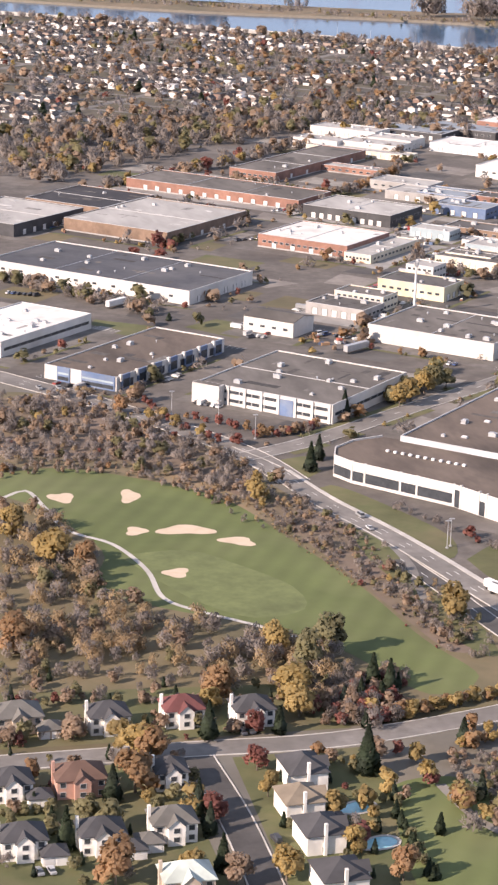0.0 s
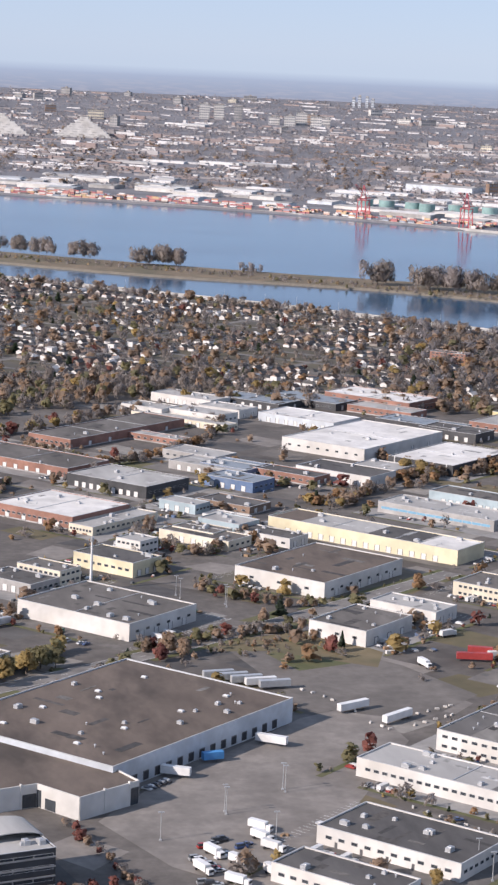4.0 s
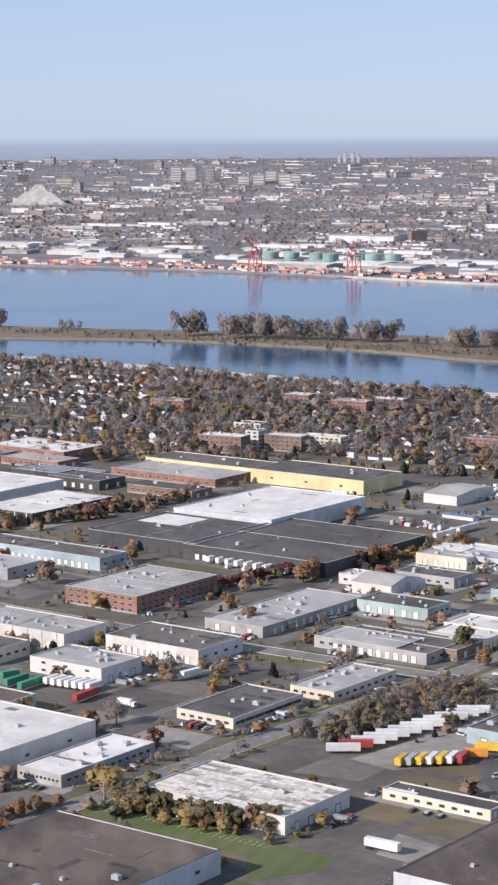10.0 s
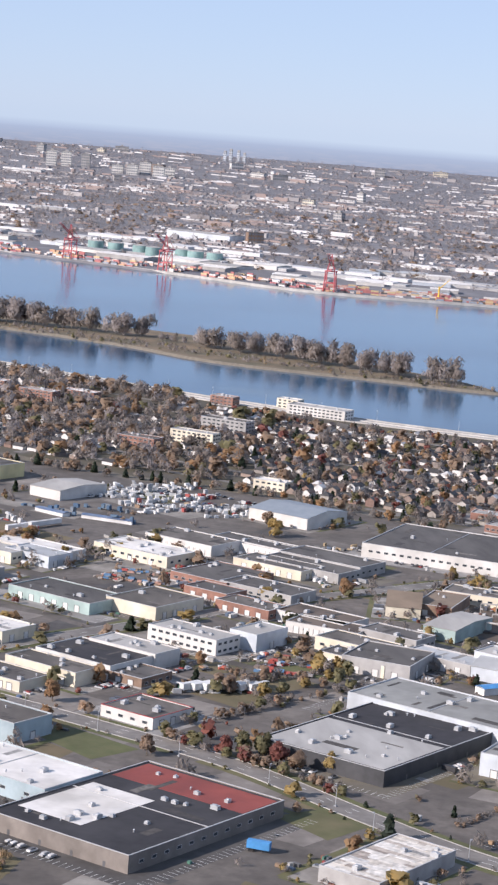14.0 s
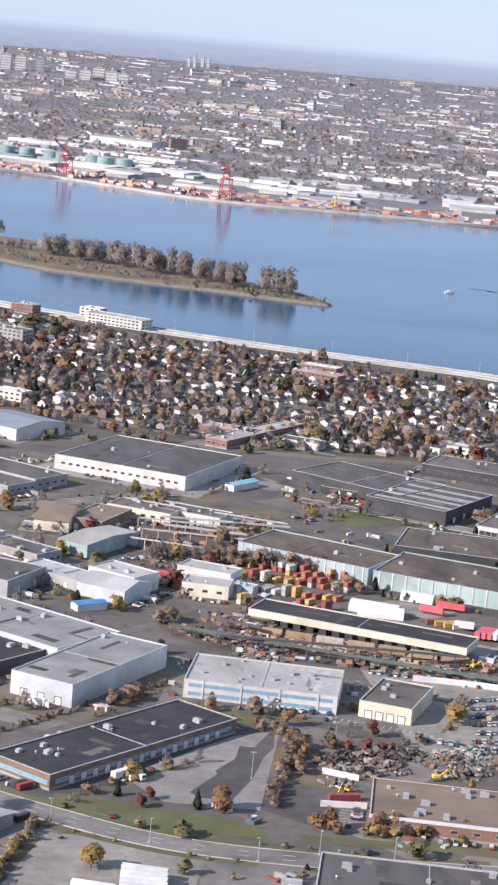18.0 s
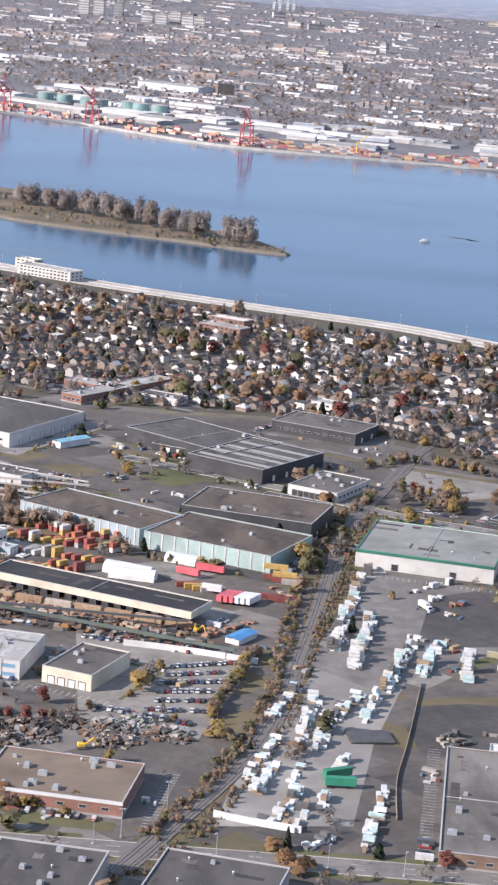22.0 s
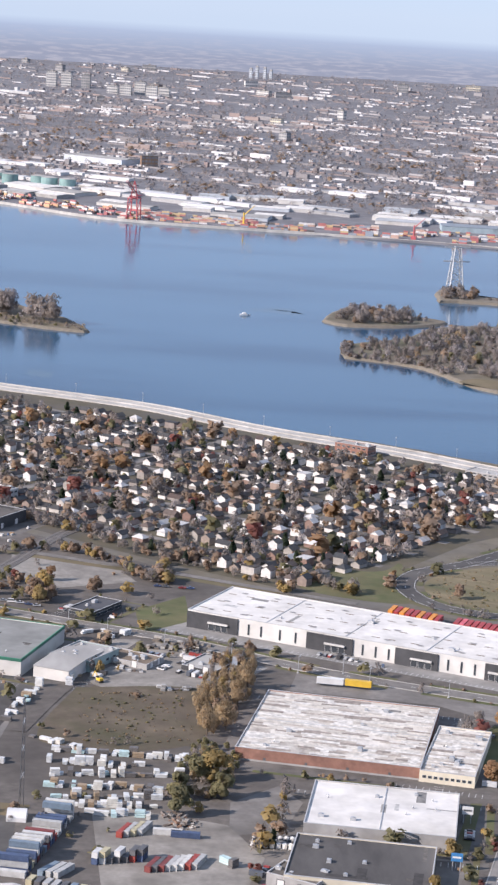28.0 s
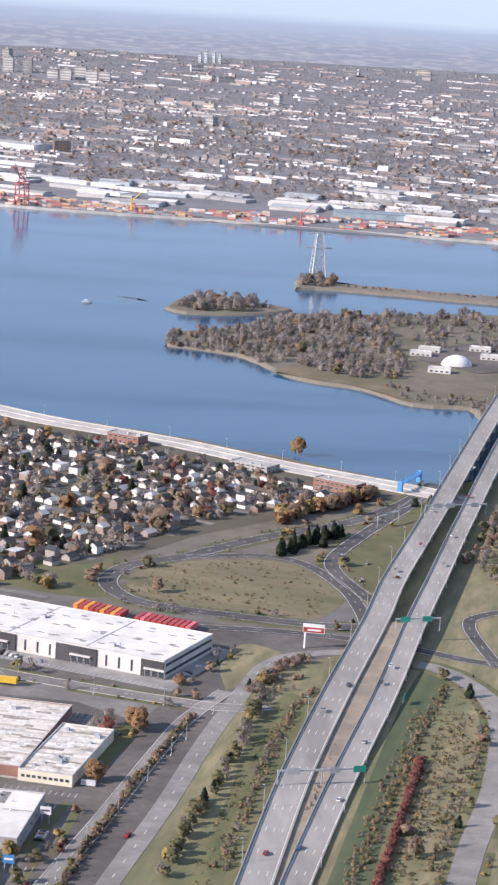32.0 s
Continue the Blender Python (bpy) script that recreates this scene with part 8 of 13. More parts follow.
for p, a, w, d, r, wl, g, lab in (
    ((-880.0, 617.5), 4, 14, 11, "grey", STONE, 1, "beige house with grey hipped roof and garage"),
    ((-853.2, 613.9), 4, 12, 10, "dark", STUCCO, 0, "white house with charcoal roof and front gable"),
    ((-830.2, 615.8), 4, 12, 10, "red", STUCCO, 0, "white house with maroon shingle roof"),
    ((-809.2, 612.9), 4, 12, 10, "dark", STUCCO, 0, "white gabled house with charcoal roof"),
    ((-867.2, 572.2), 2, 14, 11, "brown", PINK_BRICK, 0, "pink brick house with brown roof"),
    ((-886.4, 571.3), 2, 11, 10, "dark", STUCCO, 1, "white house with charcoal roof beside a hedge"),
    ((-887.0, 536.6), 2, 12, 10, "dark", STUCCO, 1, "white house with charcoal roof and double garage"),
    ((-866.1, 536.8), 2, 12, 10, "dark", STUCCO, 1, "pale house with dark roof among conifers"),
    ((-846.1, 540.7), 2, 12, 10, "grey", STUCCO, -1, "cream house with grey roof and bay gable"),
    ((-841.4, 572.3), 2, 9, 9, "dark", STUCCO, 0, "small house with dark roof behind trees"),
    ((-803.6, 568.8), 95, 14, 11, "dark", STUCCO, 0, "large white house with steep charcoal roof"),
    ((-808.9, 549.3), 95, 12, 11, "tan", STUCCO, 0, "cream house with tan roof beside a pool"),
    ((-807.8, 530.0), 95, 13, 11, "dark", STUCCO, 1, "white house with many dark gables"),
    ((-808.7, 504.2), 95, 13, 12, "dark", STUCCO, 0, "house with a broad charcoal roof"),
    ((-847.9, 508.5), 2, 13, 10, "pale", STONE, 0, "house with pale greenish roof"),
):
    big_house(*p, a, w, d, SHINGLE[r], wl, g, lab)
POOL = surf("pool_water", (0.20, 0.50, 0.58), (0.28, 0.60, 0.66), 0.6, 0.1)
for p, label in (((-792.3, 549.8), "turquoise oval garden pool"), ((-791.6, 527.7), "pale green kidney-shaped garden pool")):
    ob = thing("garden_pool", p[0], p[1], 20, label, "pool", "garden pools")
    bm = bmesh.new()
    ring_pts = [(5.4 * math.cos(k / 18 * 6.283), 3.2 * math.sin(k / 18 * 6.283) * (1 + 0.2 * math.cos(k / 18 * 6.283))) for k in range(18)]
    lo = [bm.verts.new((1.22 * u, 1.28 * v, 0.10)) for u, v in ring_pts]
    hi = [bm.verts.new((u, v, 0.26)) for u, v in ring_pts]
    out_ = [bm.verts.new((1.22 * u, 1.28 * v, 0.26)) for u, v in ring_pts]
    for k in range(18):
        j = (k + 1) % 18
        bm.faces.new((out_[k], out_[j], hi[j], hi[k]))
        bm.faces.new((lo[k], lo[j], out_[j], out_[k]))
    part("deck", bm, CONCRETE, ob, "pale stone pool deck")
    bm = bmesh.new()
    bm.faces.new([bm.verts.new((u, v, 0.2)) for u, v in ring_pts])
    part("water", bm, POOL, ob)

# woods round the golf course
BRUSH = surf("brown_brush_ground", (0.135, 0.100, 0.078), (0.185, 0.138, 0.105), 0.2, 0.95, (0.150, 0.120, 0.072), 0.04, bump=0.4)
patch("brush_golf", [(-858, 985), (-813, 1003), (-792, 985), (-772, 945), (-760, 895), (-755, 854), (-765, 820), (-785, 855), (-812, 880), (-845, 889), (-866, 905)], BRUSH, 0.075, "brown leafless thicket ground beside the golf course", True)
patch("reed_edge", [(-866, 905), (-845, 896), (-812, 888), (-788, 866), (-766, 828), (-762, 800), (-770, 812), (-790, 850), (-814, 872), (-845, 882)], REEDS, 0.083, "dry tan grass along the fairway edge", True)
patch("brush_slope", [(-764, 815), (-742, 832), (-733, 790), (-727, 750), (-728, 712), (-722, 668), (-732, 660), (-743, 715), (-752, 765)], BRUSH, 0.075, "brown brush on the slope below the road", True)
wood("between road and golf", [(-858, 985), (-813, 1003), (-792, 985), (-772, 945), (-760, 895), (-755, 854), (-765, 820), (-785, 855), (-812, 880), (-845, 889), (-866, 905)], 430, {"bare": 6, "brown": 3, "tan": 1.2, "red": 0.4, "grey": 2}, 1.6, 4.2, wide=(1.0, 1.6))
wood("on the golf slope", [(-764, 815), (-742, 832), (-733, 790), (-727, 750), (-728, 712), (-722, 668), (-732, 660), (-743, 715), (-752, 765)], 240, {"bare": 6, "brown": 2, "tan": 2, "olive": 1}, 0.9, 2.6, wide=(1.0, 1.7))
hedge("on the golf slope", [(-866, 900), (-845, 892), (-812, 882), (-788, 860), (-768, 822), (-758, 780), (-746, 725)], 1.6, {"tan": 6, "brown": 1.5, "bare": 1}, 0.7, 1.6, 3)
golf_mix = {"bare": 7, "brown": 1.6, "olive": 1.0, "gold": 0.4}
wood("between road and golf", [(-848.2, 996.2), (-802.6, 948.5), (-759.3, 882.9), (-744.5, 830.3), (-761.8, 814.0), (-786.9, 850.1), (-804.4, 871.5), (-835.3, 886.9), (-859.4, 881.4)], 130, golf_mix, 4, 8)
wood("on the golf slope", [(-774.5, 829.9), (-746.7, 830.5), (-731.0, 782.6), (-720.1, 727.2), (-711.5, 680.8), (-723.9, 641.6), (-731.0, 662.4), (-743.0, 736.1), (-757.6, 782.4)], 95, {"bare": 6, "brown": 1.5, "tan": 2, "gold": 0.6, "olive": 1.5}, 2.0, 5.5)
wood("in the golf woods", [(-864.8, 825.7), (-849.6, 824.0), (-836.4, 759.7), (-838.9, 727.3), (-819.6, 700.0), (-794.2, 680.9), (-775.9, 668.2), (-765.9, 647.2), (-777.6, 630.0), (-790.8, 605.3), (-797.3, 639.5), (-810.6, 646.0), (-845.5, 655.3), (-882.2, 646.3)], 300, {"bare": 7, "tan": 6, "brown": 1.2, "olive": 1}, 3.5, 8.5)
wood("by the park street", [(-784.7, 630.9), (-756.8, 646.0), (-757.6, 622.7), (-766.9, 602.0), (-785.0, 600.3)], 60, {"bare": 3, "brown": 2, "red": 2, "fir": 1}, 3.5, 7)
hedge("by the park street", [(-762.6, 607.9), (-748.9, 614.8), (-728.2, 621.0)], 2.0, {"gold": 3, "orange": 1}, 4, 6, 1.5)
hedge("by the park street", [(-750.6, 585.1), (-734.6, 591.2)], 2.0, {"gold": 3, "orange": 1}, 3, 5, 1.5)
hedge("by the park street", [(-780.1, 559.8), (-783.0, 531.5), (-782.7, 505.1)], 2.2, {"fir": 3, "olive": 1}, 3, 5, 1)
wood("by the park path", [(-757.4, 580.0), (-742.1, 577.8), (-753.6, 537.8), (-759.3, 556.9)], 40, {"bare": 3, "brown": 2, "olive": 2}, 2, 4)
hedge("in house gardens", [(-876.3, 569.8), (-878.4, 545.4)], 1.8, {"fir": 2, "olive": 2}, 3, 4.5, 0.6)
hedge("in house gardens", [(-890.7, 559.3), (-876.8, 559.0)], 2.2, {"fir": 1, "olive": 2}, 2, 3, 0.6)
wood("in house gardens", [(-887.3, 594.2), (-832.6, 594.5), (-837.2, 510.6), (-894.6, 519.2)], 45, {"olive": 2, "fir": 2, "brown": 1, "bare": 1, "red": 0.6}, 2.5, 5)
wood("in house gardens", [(-809.5, 583.3), (-776.7, 578.7), (-787.8, 503.3), (-822.7, 508.5)], 32, {"olive": 2, "fir": 2, "gold": 1, "red": 0.6}, 2.5, 5)
for p, c, h in (((-816.3, 630.6), "orange", 9), ((-847.5, 590.6), "gold", 9), ((-851.5, 597.1), "gold", 7), ((-851.8, 568.2), "orange", 10), ((-844.0, 588.1), "orange", 9), ((-824.5, 601.5), "fir", 9), ((-858.9, 563.7), "fir", 8), ((-836.8, 551.5), "fir", 8), ((-875.3, 536.5), "fir", 9), ((-836.5, 517.8), "fir", 8), ((-835.9, 539.2), "fir", 7), ((-783.6, 571.8), "fir", 11), ((-814.8, 578.1), "red", 6), ((-833.1, 547.5), "red", 6), ((-810.0, 603.7), "red", 6), ((-815.3, 560.4), "gold", 6), ((-799.0, 546.1), "gold", 6), ((-821.0, 510.8), "gold", 7), ((-799.2, 523.7), "gold", 6), ((-790.8, 506.3), "orange", 8), ((-865.3, 514.8), "orange", 10), ((-874.5, 678.6), "orange", 10), ((-852.6, 761.6), "gold", 11), ((-863.9, 791.6), "gold", 9), ((-841.3, 754.1), "orange", 9), ((-772.4, 662.8), "olive", 13), ((-783.1, 649.5), "olive", 11), ((-789.9, 665.1), "gold", 9), ((-723.4, 687.7), "gold", 10), ((-762.9, 825.0), "gold", 7), ((-787.7, 978.5), "brown", 7), ((-797.0, 960.1), "orange", 6), ((-786.3, 946.9), "gold", 4), ((-768.6, 917.9), "gold", 4), ((-776.9, 934.9), "gold", 4), ((-794.0, 614.3), "gold", 9), ((-793.6, 627.6), "gold", 9), ((-761.1, 630.0), "fir", 8), ((-765.3, 635.2), "fir", 8), ((-864.3, 607.0), "brown", 7), ((-883.9, 603.6), "brown", 6), ((-845.4, 514.4), "gold", 7), ((-834.3, 510.2), "brown", 7), ((-697.7, 942.7), "fir", 8), ((-732.0, 863.6), "fir", 8), ((-724.7, 879.2), "fir", 7)):
    tree(*p, c, h, "by the golf course houses" if p[1] < 700 else "beside the golf course")
for p, c, h in (((-667.7, 958.1), "gold", 7), ((-659.9, 966.4), "gold", 7), ((-649.8, 979.4), "gold", 8), ((-642.9, 988.2), "olive", 7), ((-635.7, 990.2), "olive", 6), ((-580.2, 1016.4), "brown", 7), ((-585.5, 1001.8), "red", 6), ((-573.5, 1010.9), "brown", 6), ((-525.1, 1076.8), "brown", 6), ((-492.9, 1030.8), "fir", 5), ((-401.7, 1056.8), "bare", 8), ((-428.9, 1149.1), "orange", 6), ((-443.0, 739.1), "orange", 6), ((-443.9, 727.8), "orange", 5), ((-537.7, 692.4), "gold", 6), ((-547.5, 685.6), "gold", 6), ((-516.1, 714.0), "gold", 5), ((-511.8, 685.4), "olive", 5), ((-387.8, 792.2), "orange", 5), ((-380.3, 802.1), "orange", 5), ((-377.0, 807.0), "orange", 5), ((-368.1, 817.8), "orange", 5), ((-364.7, 820.1), "orange", 5), ((-355.7, 827.9), "orange", 6), ((-340.3, 845.0), "orange", 5), ((-333.3, 848.4), "orange", 5), ((-349.7, 816.7), "fir", 6), ((-403.1, 935.6), "bare", 9), ((-296.9, 975.6), "bare", 8), ((-169.0, 1278.4), "orange", 9), ((-175.3, 1271.2), "orange", 8), ((-127.7, 1314.5), "orange", 9), ((-117.4, 1321.7), "orange", 8), ((-137.8, 1307.4), "brown", 8), ((-324.9, 1286.3), "brown", 9), ((-272.5, 1346.3), "orange", 7), ((-226.3, 1194.8), "orange", 8), ((-218.0, 1165.4), "orange", 7), ((-356.4, 1476.3), "gold", 8), ((-365.7, 1488.4), "gold", 7), ((-228.3, 1239.8), "fir", 6), ((-277.1, 1224.5), "fir", 6), ((-115.2, 1088.3), "olive", 10), ((-110.1, 1060.3), "orange", 7), ((14.1, 921.7), "red", 6), ((21.6, 922.1), "olive", 7), ((30.4, 922.5), "olive", 8), ((35.4, 910.0), "red", 7), ((42.4, 902.0), "brown", 7), ((-57.9, 995.9), "orange", 7), ((-20.1, 916.0), "brown", 6), ((100.9, 1456.4), "brown", 9), ((120.7, 1255.7), "orange", 7), ((57.3, 902.6), "gold", 6), ((150.0, 716.5), "gold", 7), ((122.6, 1150.6), "brown", 5), ((200.3, 780.5), "orange", 6), ((174.4, 786.3), "red", 3), ((162.4, 788.5), "fir", 4), ((191.8, 781.3), "fir", 4), ((107.7, 766.1), "bare", 10), ((234.0, 867.7), "brown", 4), ((227.6, 825.1), "brown", 4), ((101.7, 1427.1), "gold", 8), ((238.9, 1190.7), "brown", 8), ((170.5, 777.7), "red", 4), ((200.5, 776.0), "orange", 6), ((191.8, 777.7), "fir", 4), ((238.1, 881.9), "orange", 5), ((272.6, 873.0), "red", 5), ((252.3, 855.8), "olive", 5), ((239.1, 764.0), "orange", 6), ((256.7, 763.4), "orange", 6), ((263.0, 764.2), "orange", 6), ((289.8, 762.0), "orange", 5), ((396.3, 1093.4), "olive", 8), ((400.7, 1102.6), "olive", 9), ((396.5, 1112.2), "gold", 8), ((365.5, 735.2), "fir", 6), ((363.5, 715.5), "orange", 6), ((422.0, 726.1), "red", 5), ((493.4, 1260.9), "gold", 9), ((488.8, 1246.6), "brown", 8), ((463.3, 1214.6), "gold", 6), ((521.0, 1268.2), "brown", 6), ((492.0, 1238.4), "gold", 7), ((496.9, 1245.8), "brown", 7), ((523.3, 1271.3), "brown", 6), ((576.3, 929.2), "olive", 10), ((584.4, 952.5), "olive", 11), ((590.8, 953.6), "gold", 10), ((575.9, 908.1), "olive", 9), ((595.2, 932.3), "olive", 9), ((597.2, 1027.2), "tan", 12), ((603.2, 1063.9), "tan", 12), ((588.2, 1017.0), "tan", 11), ((608.8, 1093.3), "tan", 11), ((736.4, 1043.2), "orange", 8), ((734.0, 1047.2), "orange", 7), ((719.2, 971.1), "orange", 7), ((721.7, 1049.7), "bare", 6), ((690.4, 873.6), "gold", 6), ((677.9, 832.0), "gold", 6), ((839.0, 1723.4), "orange", 9), ((833.9, 1432.7), "fir", 8), ((839.7, 1438.5), "fir", 8), ((851.6, 1451.9), "fir", 8), ((824.6, 1430.7), "fir", 7), ((843.7, 1427.3), "fir", 7), ((883.8, 1337.2), "red", 5), ((857.6, 898.7), "brown", 6), ((856.1, 924.0), "brown", 5), ((739.0, 1296.0), "brown", 6), ((835.8, 1726.6), "gold", 7)):
    tree(*p, c, h)
hedge("beside the side road", [(704.8, 811.4), (723.3, 906.2), (744.5, 1000.5), (762.1, 1068.7)], 0.8, {"brown": 3, "olive": 4, "tan": 1.5, "bare": 2}, 1.6, 3.6, 1.7)
hedge("on the motorway verge", [(752, 862), (754.8, 879.2), (765.9, 938.3), (783.9, 1022.0), (794, 1092), (799.8, 1139.6)], 6.0, {"olive": 5, "fir": 1.0, "gold": 0.6, "bare": 1.5}, 4.5, 8.0, 2.2)
hedge("on the motorway verge", [(776, 876), (778.0, 888.3), (792, 975), (806.4, 1058.5), (824, 1122)], 1.4, {"bare": 4, "brown": 3, "tan": 3, "olive": 1}, 1.2, 3.2, 3.0)
hedge("red along the motorway", [(835.2, 848.7), (851.2, 923.3), (870.8, 1019.3)], 0.8, {"red": 1}, 2.4, 3.8, 1.2)
hedge("beside the motorway", [(825.0, 847.5), (851.9, 964.3), (876.8, 1069.6), (894.7, 1136.3)], 1.3, {"tan": 3, "olive": 3, "bare": 1, "gold": 0.5}, 1.4, 2.6, 3.2)
hedge("beside the motorway", [(859.1, 851.6), (878.8, 954.0), (908.2, 1074.5)], 1.3, {"tan": 3, "olive": 3, "bare": 2}, 1.4, 2.8, 3.5)
hedge("near the interchange", [(819.5, 1509.1), (851.8, 1533.6), (882.3, 1576.2)], 3.0, {"orange": 3, "brown": 3, "gold": 1, "red": 0.6}, 5, 9, 4)
hedge("near the interchange", [(790.5, 1109.4), (812.4, 1161.8), (823.3, 1168.8)], 2.0, {"brown": 3, "tan": 3, "bare": 2, "fir": 0.3}, 2.4, 4.8, 4)
wood("on the east bank", [(943.5, 1433.8), (988.6, 1610.8), (1026.0, 1583.2), (982.2, 1343.6), (948.0, 1350.0)], 60, {"bare": 4, "brown": 2, "olive": 2}, 4, 7)
hedge("along the estate edge", [(451.8, 1341.3), (481.9, 1365.1), (523.0, 1346.4), (559.6, 1298.8), (565.5, 1357.9), (627.0, 1330.3), (678.5, 1295.1)], 3.5, {"bare": 3, "brown": 3, "olive": 1, "gold": 1}, 3, 7, 4)
hedge("behind the factory", [(200.4, 1156.2), (239.9, 1152.8), (288.0, 1145.3)], 3.5, {"bare": 2, "brown": 1, "gold": 0.5}, 6, 9, 1.5)
wood("in the scrub lot", [(-201.2, 960.5), (-173.8, 1007.2), (-122.5, 1029.4), (-121.0, 1003.0), (-163.4, 957.5), (-201.4, 924.7), (-224.3, 953.2)], 230, {"bare": 8, "brown": 2, "tan": 2.5, "olive": 1}, 4.5, 7.5)
wood("in the dry field", [(-147.4, 810.8), (-96.3, 812.2), (-77.6, 780.5), (-85.7, 759.2), (-120.8, 785.8)], 80, {"tan": 5, "brown": 3, "gold": 0.8, "bare": 1}, 1.5, 3.5)
wood("behind the white warehouse", [(-317.2, 851.4), (-290.4, 866.7), (-239.7, 812.2), (-240.6, 795.3), (-278.1, 820.9)], 30, {"olive": 2, "gold": 2.5, "bare": 2, "tan": 2}, 4, 8)
hedge("by the estate road", [(-592.3, 1017.2), (-559.7, 1040.8), (-517.4, 1059.5), (-491.8, 1063.2)], 3.0, {"bare": 3, "brown": 3, "red": 0.6, "olive": 1}, 3, 6, 3)
hedge("by the estate road", [(-552.1, 1144.9), (-514.7, 1111.3), (-488.4, 1109.4)], 6.0, {"brown": 3, "red": 2, "olive": 1}, 3, 5, 1)
hedge("by the navy roof", [(-821.4, 1238.1), (-791.0, 1199.5), (-752.0, 1148.6)], 3.0, {"bare": 3, "brown": 2, "olive": 2}, 4, 7, 4)
hedge("by the pale roof", [(-706.1, 1363.0), (-674.1, 1398.7), (-646.0, 1426.7)], 3.0, {"olive": 4, "fir": 1}, 3, 5, 2)
hedge("by the far estate", [(-723.0, 1547.7), (-679.0, 1569.6), (-526.1, 1722.4), (-476.4, 1665.7)], 6.0, {"bare": 3, "brown": 2, "gold": 1, "red": 0.5}, 5, 9, 5)
hedge("round the estate", [(-413.1, 1652.0), (-379.1, 1575.5), (-353.9, 1463.3), (-414.1, 1407.9), (-446.9, 1372.9)], 6.0, {"gold": 2, "brown": 3, "orange": 1, "bare": 2}, 4, 7, 5)
hedge("round the estate", [(-309.3, 1500.7), (-284.6, 1518.8), (-251.4, 1536.1), (-213.3, 1589.7)], 4.0, {"brown": 3, "orange": 1.5, "red": 1}, 5, 8, 4)
hedge("round the brick office", [(-231.1, 1255.8), (-200.5, 1283.4), (-181.2, 1297.1)], 3.0, {"red": 4, "brown": 1}, 4, 6, 2)
hedge("round the black warehouse", [(-147.3, 1340.6), (-126.4, 1360.7), (-105.0, 1372.3), (-60.4, 1350.9)], 4.0, {"brown": 2, "orange": 3, "gold": 1}, 5, 8, 3)
for poly, n in (([(-4.5, 1019.3), (51.3, 1054.8), (96.9, 1080.5), (86.4, 1046.2), (37.8, 1011.6)], 22), ([(194.2, 1324.3), (217.5, 1314.7), (215.8, 1268.4), (183.0, 1274.7)], 20), ([(464.1, 1315.3), (494.1, 1267.8), (477.0, 1224.4), (456.6, 1257.9)], 14), ([(519.6, 1125.2), (538.4, 1161.2), (543.5, 1130.2), (524.8, 1086.2)], 8), ([(249.3, 1227.2), (270.1, 1246.4), (265.1, 1179.1), (250.1, 1187.9)], 10)):
    wood("among the lots", poly, n, {"brown": 3, "gold": 1.5, "bare": 2, "olive": 1, "red": 0.5}, 4, 7)


# ---- vehicles, containers and yard goods ----
def wheel_mesh(r, t):
    bm = bmesh.new()
    tube(bm, (0, -t / 2, r), (0, t / 2, r), r, n=10)
    return mesh_of("wheel", bm, TYRE)


CAR_WHEEL, TRUCK_WHEEL = wheel_mesh(0.33, 0.22), wheel_mesh(0.5, 0.5)


def car_body(kind):
    bm = bmesh.new()
    L, W_, H = {"sedan": (4.6, 1.8, 0.95), "van": (5.2, 2.0, 1.2), "pickup": (5.4, 1.95, 1.1)}[kind]
    box(bm, -L / 2, -W_ / 2, 0.28, L / 2, W_ / 2, H)
    bmesh.ops.bevel(bm, geom=bm.edges[:], offset=0.14, segments=2, affect="EDGES")
    return bm


def car_cabin(kind):
    bm = bmesh.new()
    a0, a1, b0, b1, z0, z1 = {"sedan": (-1.6, 1.0, -1.0, 0.35, 0.93, 1.45), "van": (-2.4, 1.6, -2.3, 0.9, 1.18, 2.1), "pickup": (-0.6, 1.3, -0.5, 0.7, 1.08, 1.75)}[kind]
    lo = [bm.verts.new(p) for p in ((a0, -0.84, z0), (a1, -0.84, z0), (a1, 0.84, z0), (a0, 0.84, z0))]
    hi = [bm.verts.new(p) for p in ((b0, -0.68, z1), (b1, -0.68, z1), (b1, 0.68, z1), (b0, 0.68, z1))]
    for k in range(4):
        bm.faces.new((lo[k], lo[(k + 1) % 4], hi[(k + 1) % 4], hi[k]))
    bm.faces.new(hi)
    return bm, (b0 + 0.05, -0.66, z1 - 0.02, b1 - 0.05, 0.66, z1 + 0.05)


CAR_PROTO = {}
for kind in ("sedan", "van", "pickup"):
    cab, top = car_cabin(kind)
    bm = car_body(kind)
    box(bm, *top)
    CAR_PROTO[kind] = (mesh_of("body", bm, CAR_PAINT), mesh_of("windows", cab, GLASS), 1.45 if kind == "sedan" else 1.65)
CAR_RND = random.Random(12)
WHEELS_TO = 810.0


def car(x, y, a, where="in a parking lot", kind=None, z=0.1):
    kind = kind or CAR_RND.choices(("sedan", "van", "pickup"), (6, 2, 1))[0]
    body, cab, axle = CAR_PROTO[kind]
    ob = new(kind if kind != "sedan" else "car", body)
    ob.matrix_basis = pose(x, y, z, 0, 0, a)
    tagged(ob, f"parked {kind} {where}", "car", "parked cars")
    part("glasshouse", cab, None, ob)
    for sx in (-axle, axle) if y < WHEELS_TO else ():
        for sy in (-0.82, 0.82):
            part("wheel", CAR_WHEEL, None, ob, at=pose(sx, sy, 0))
    return ob


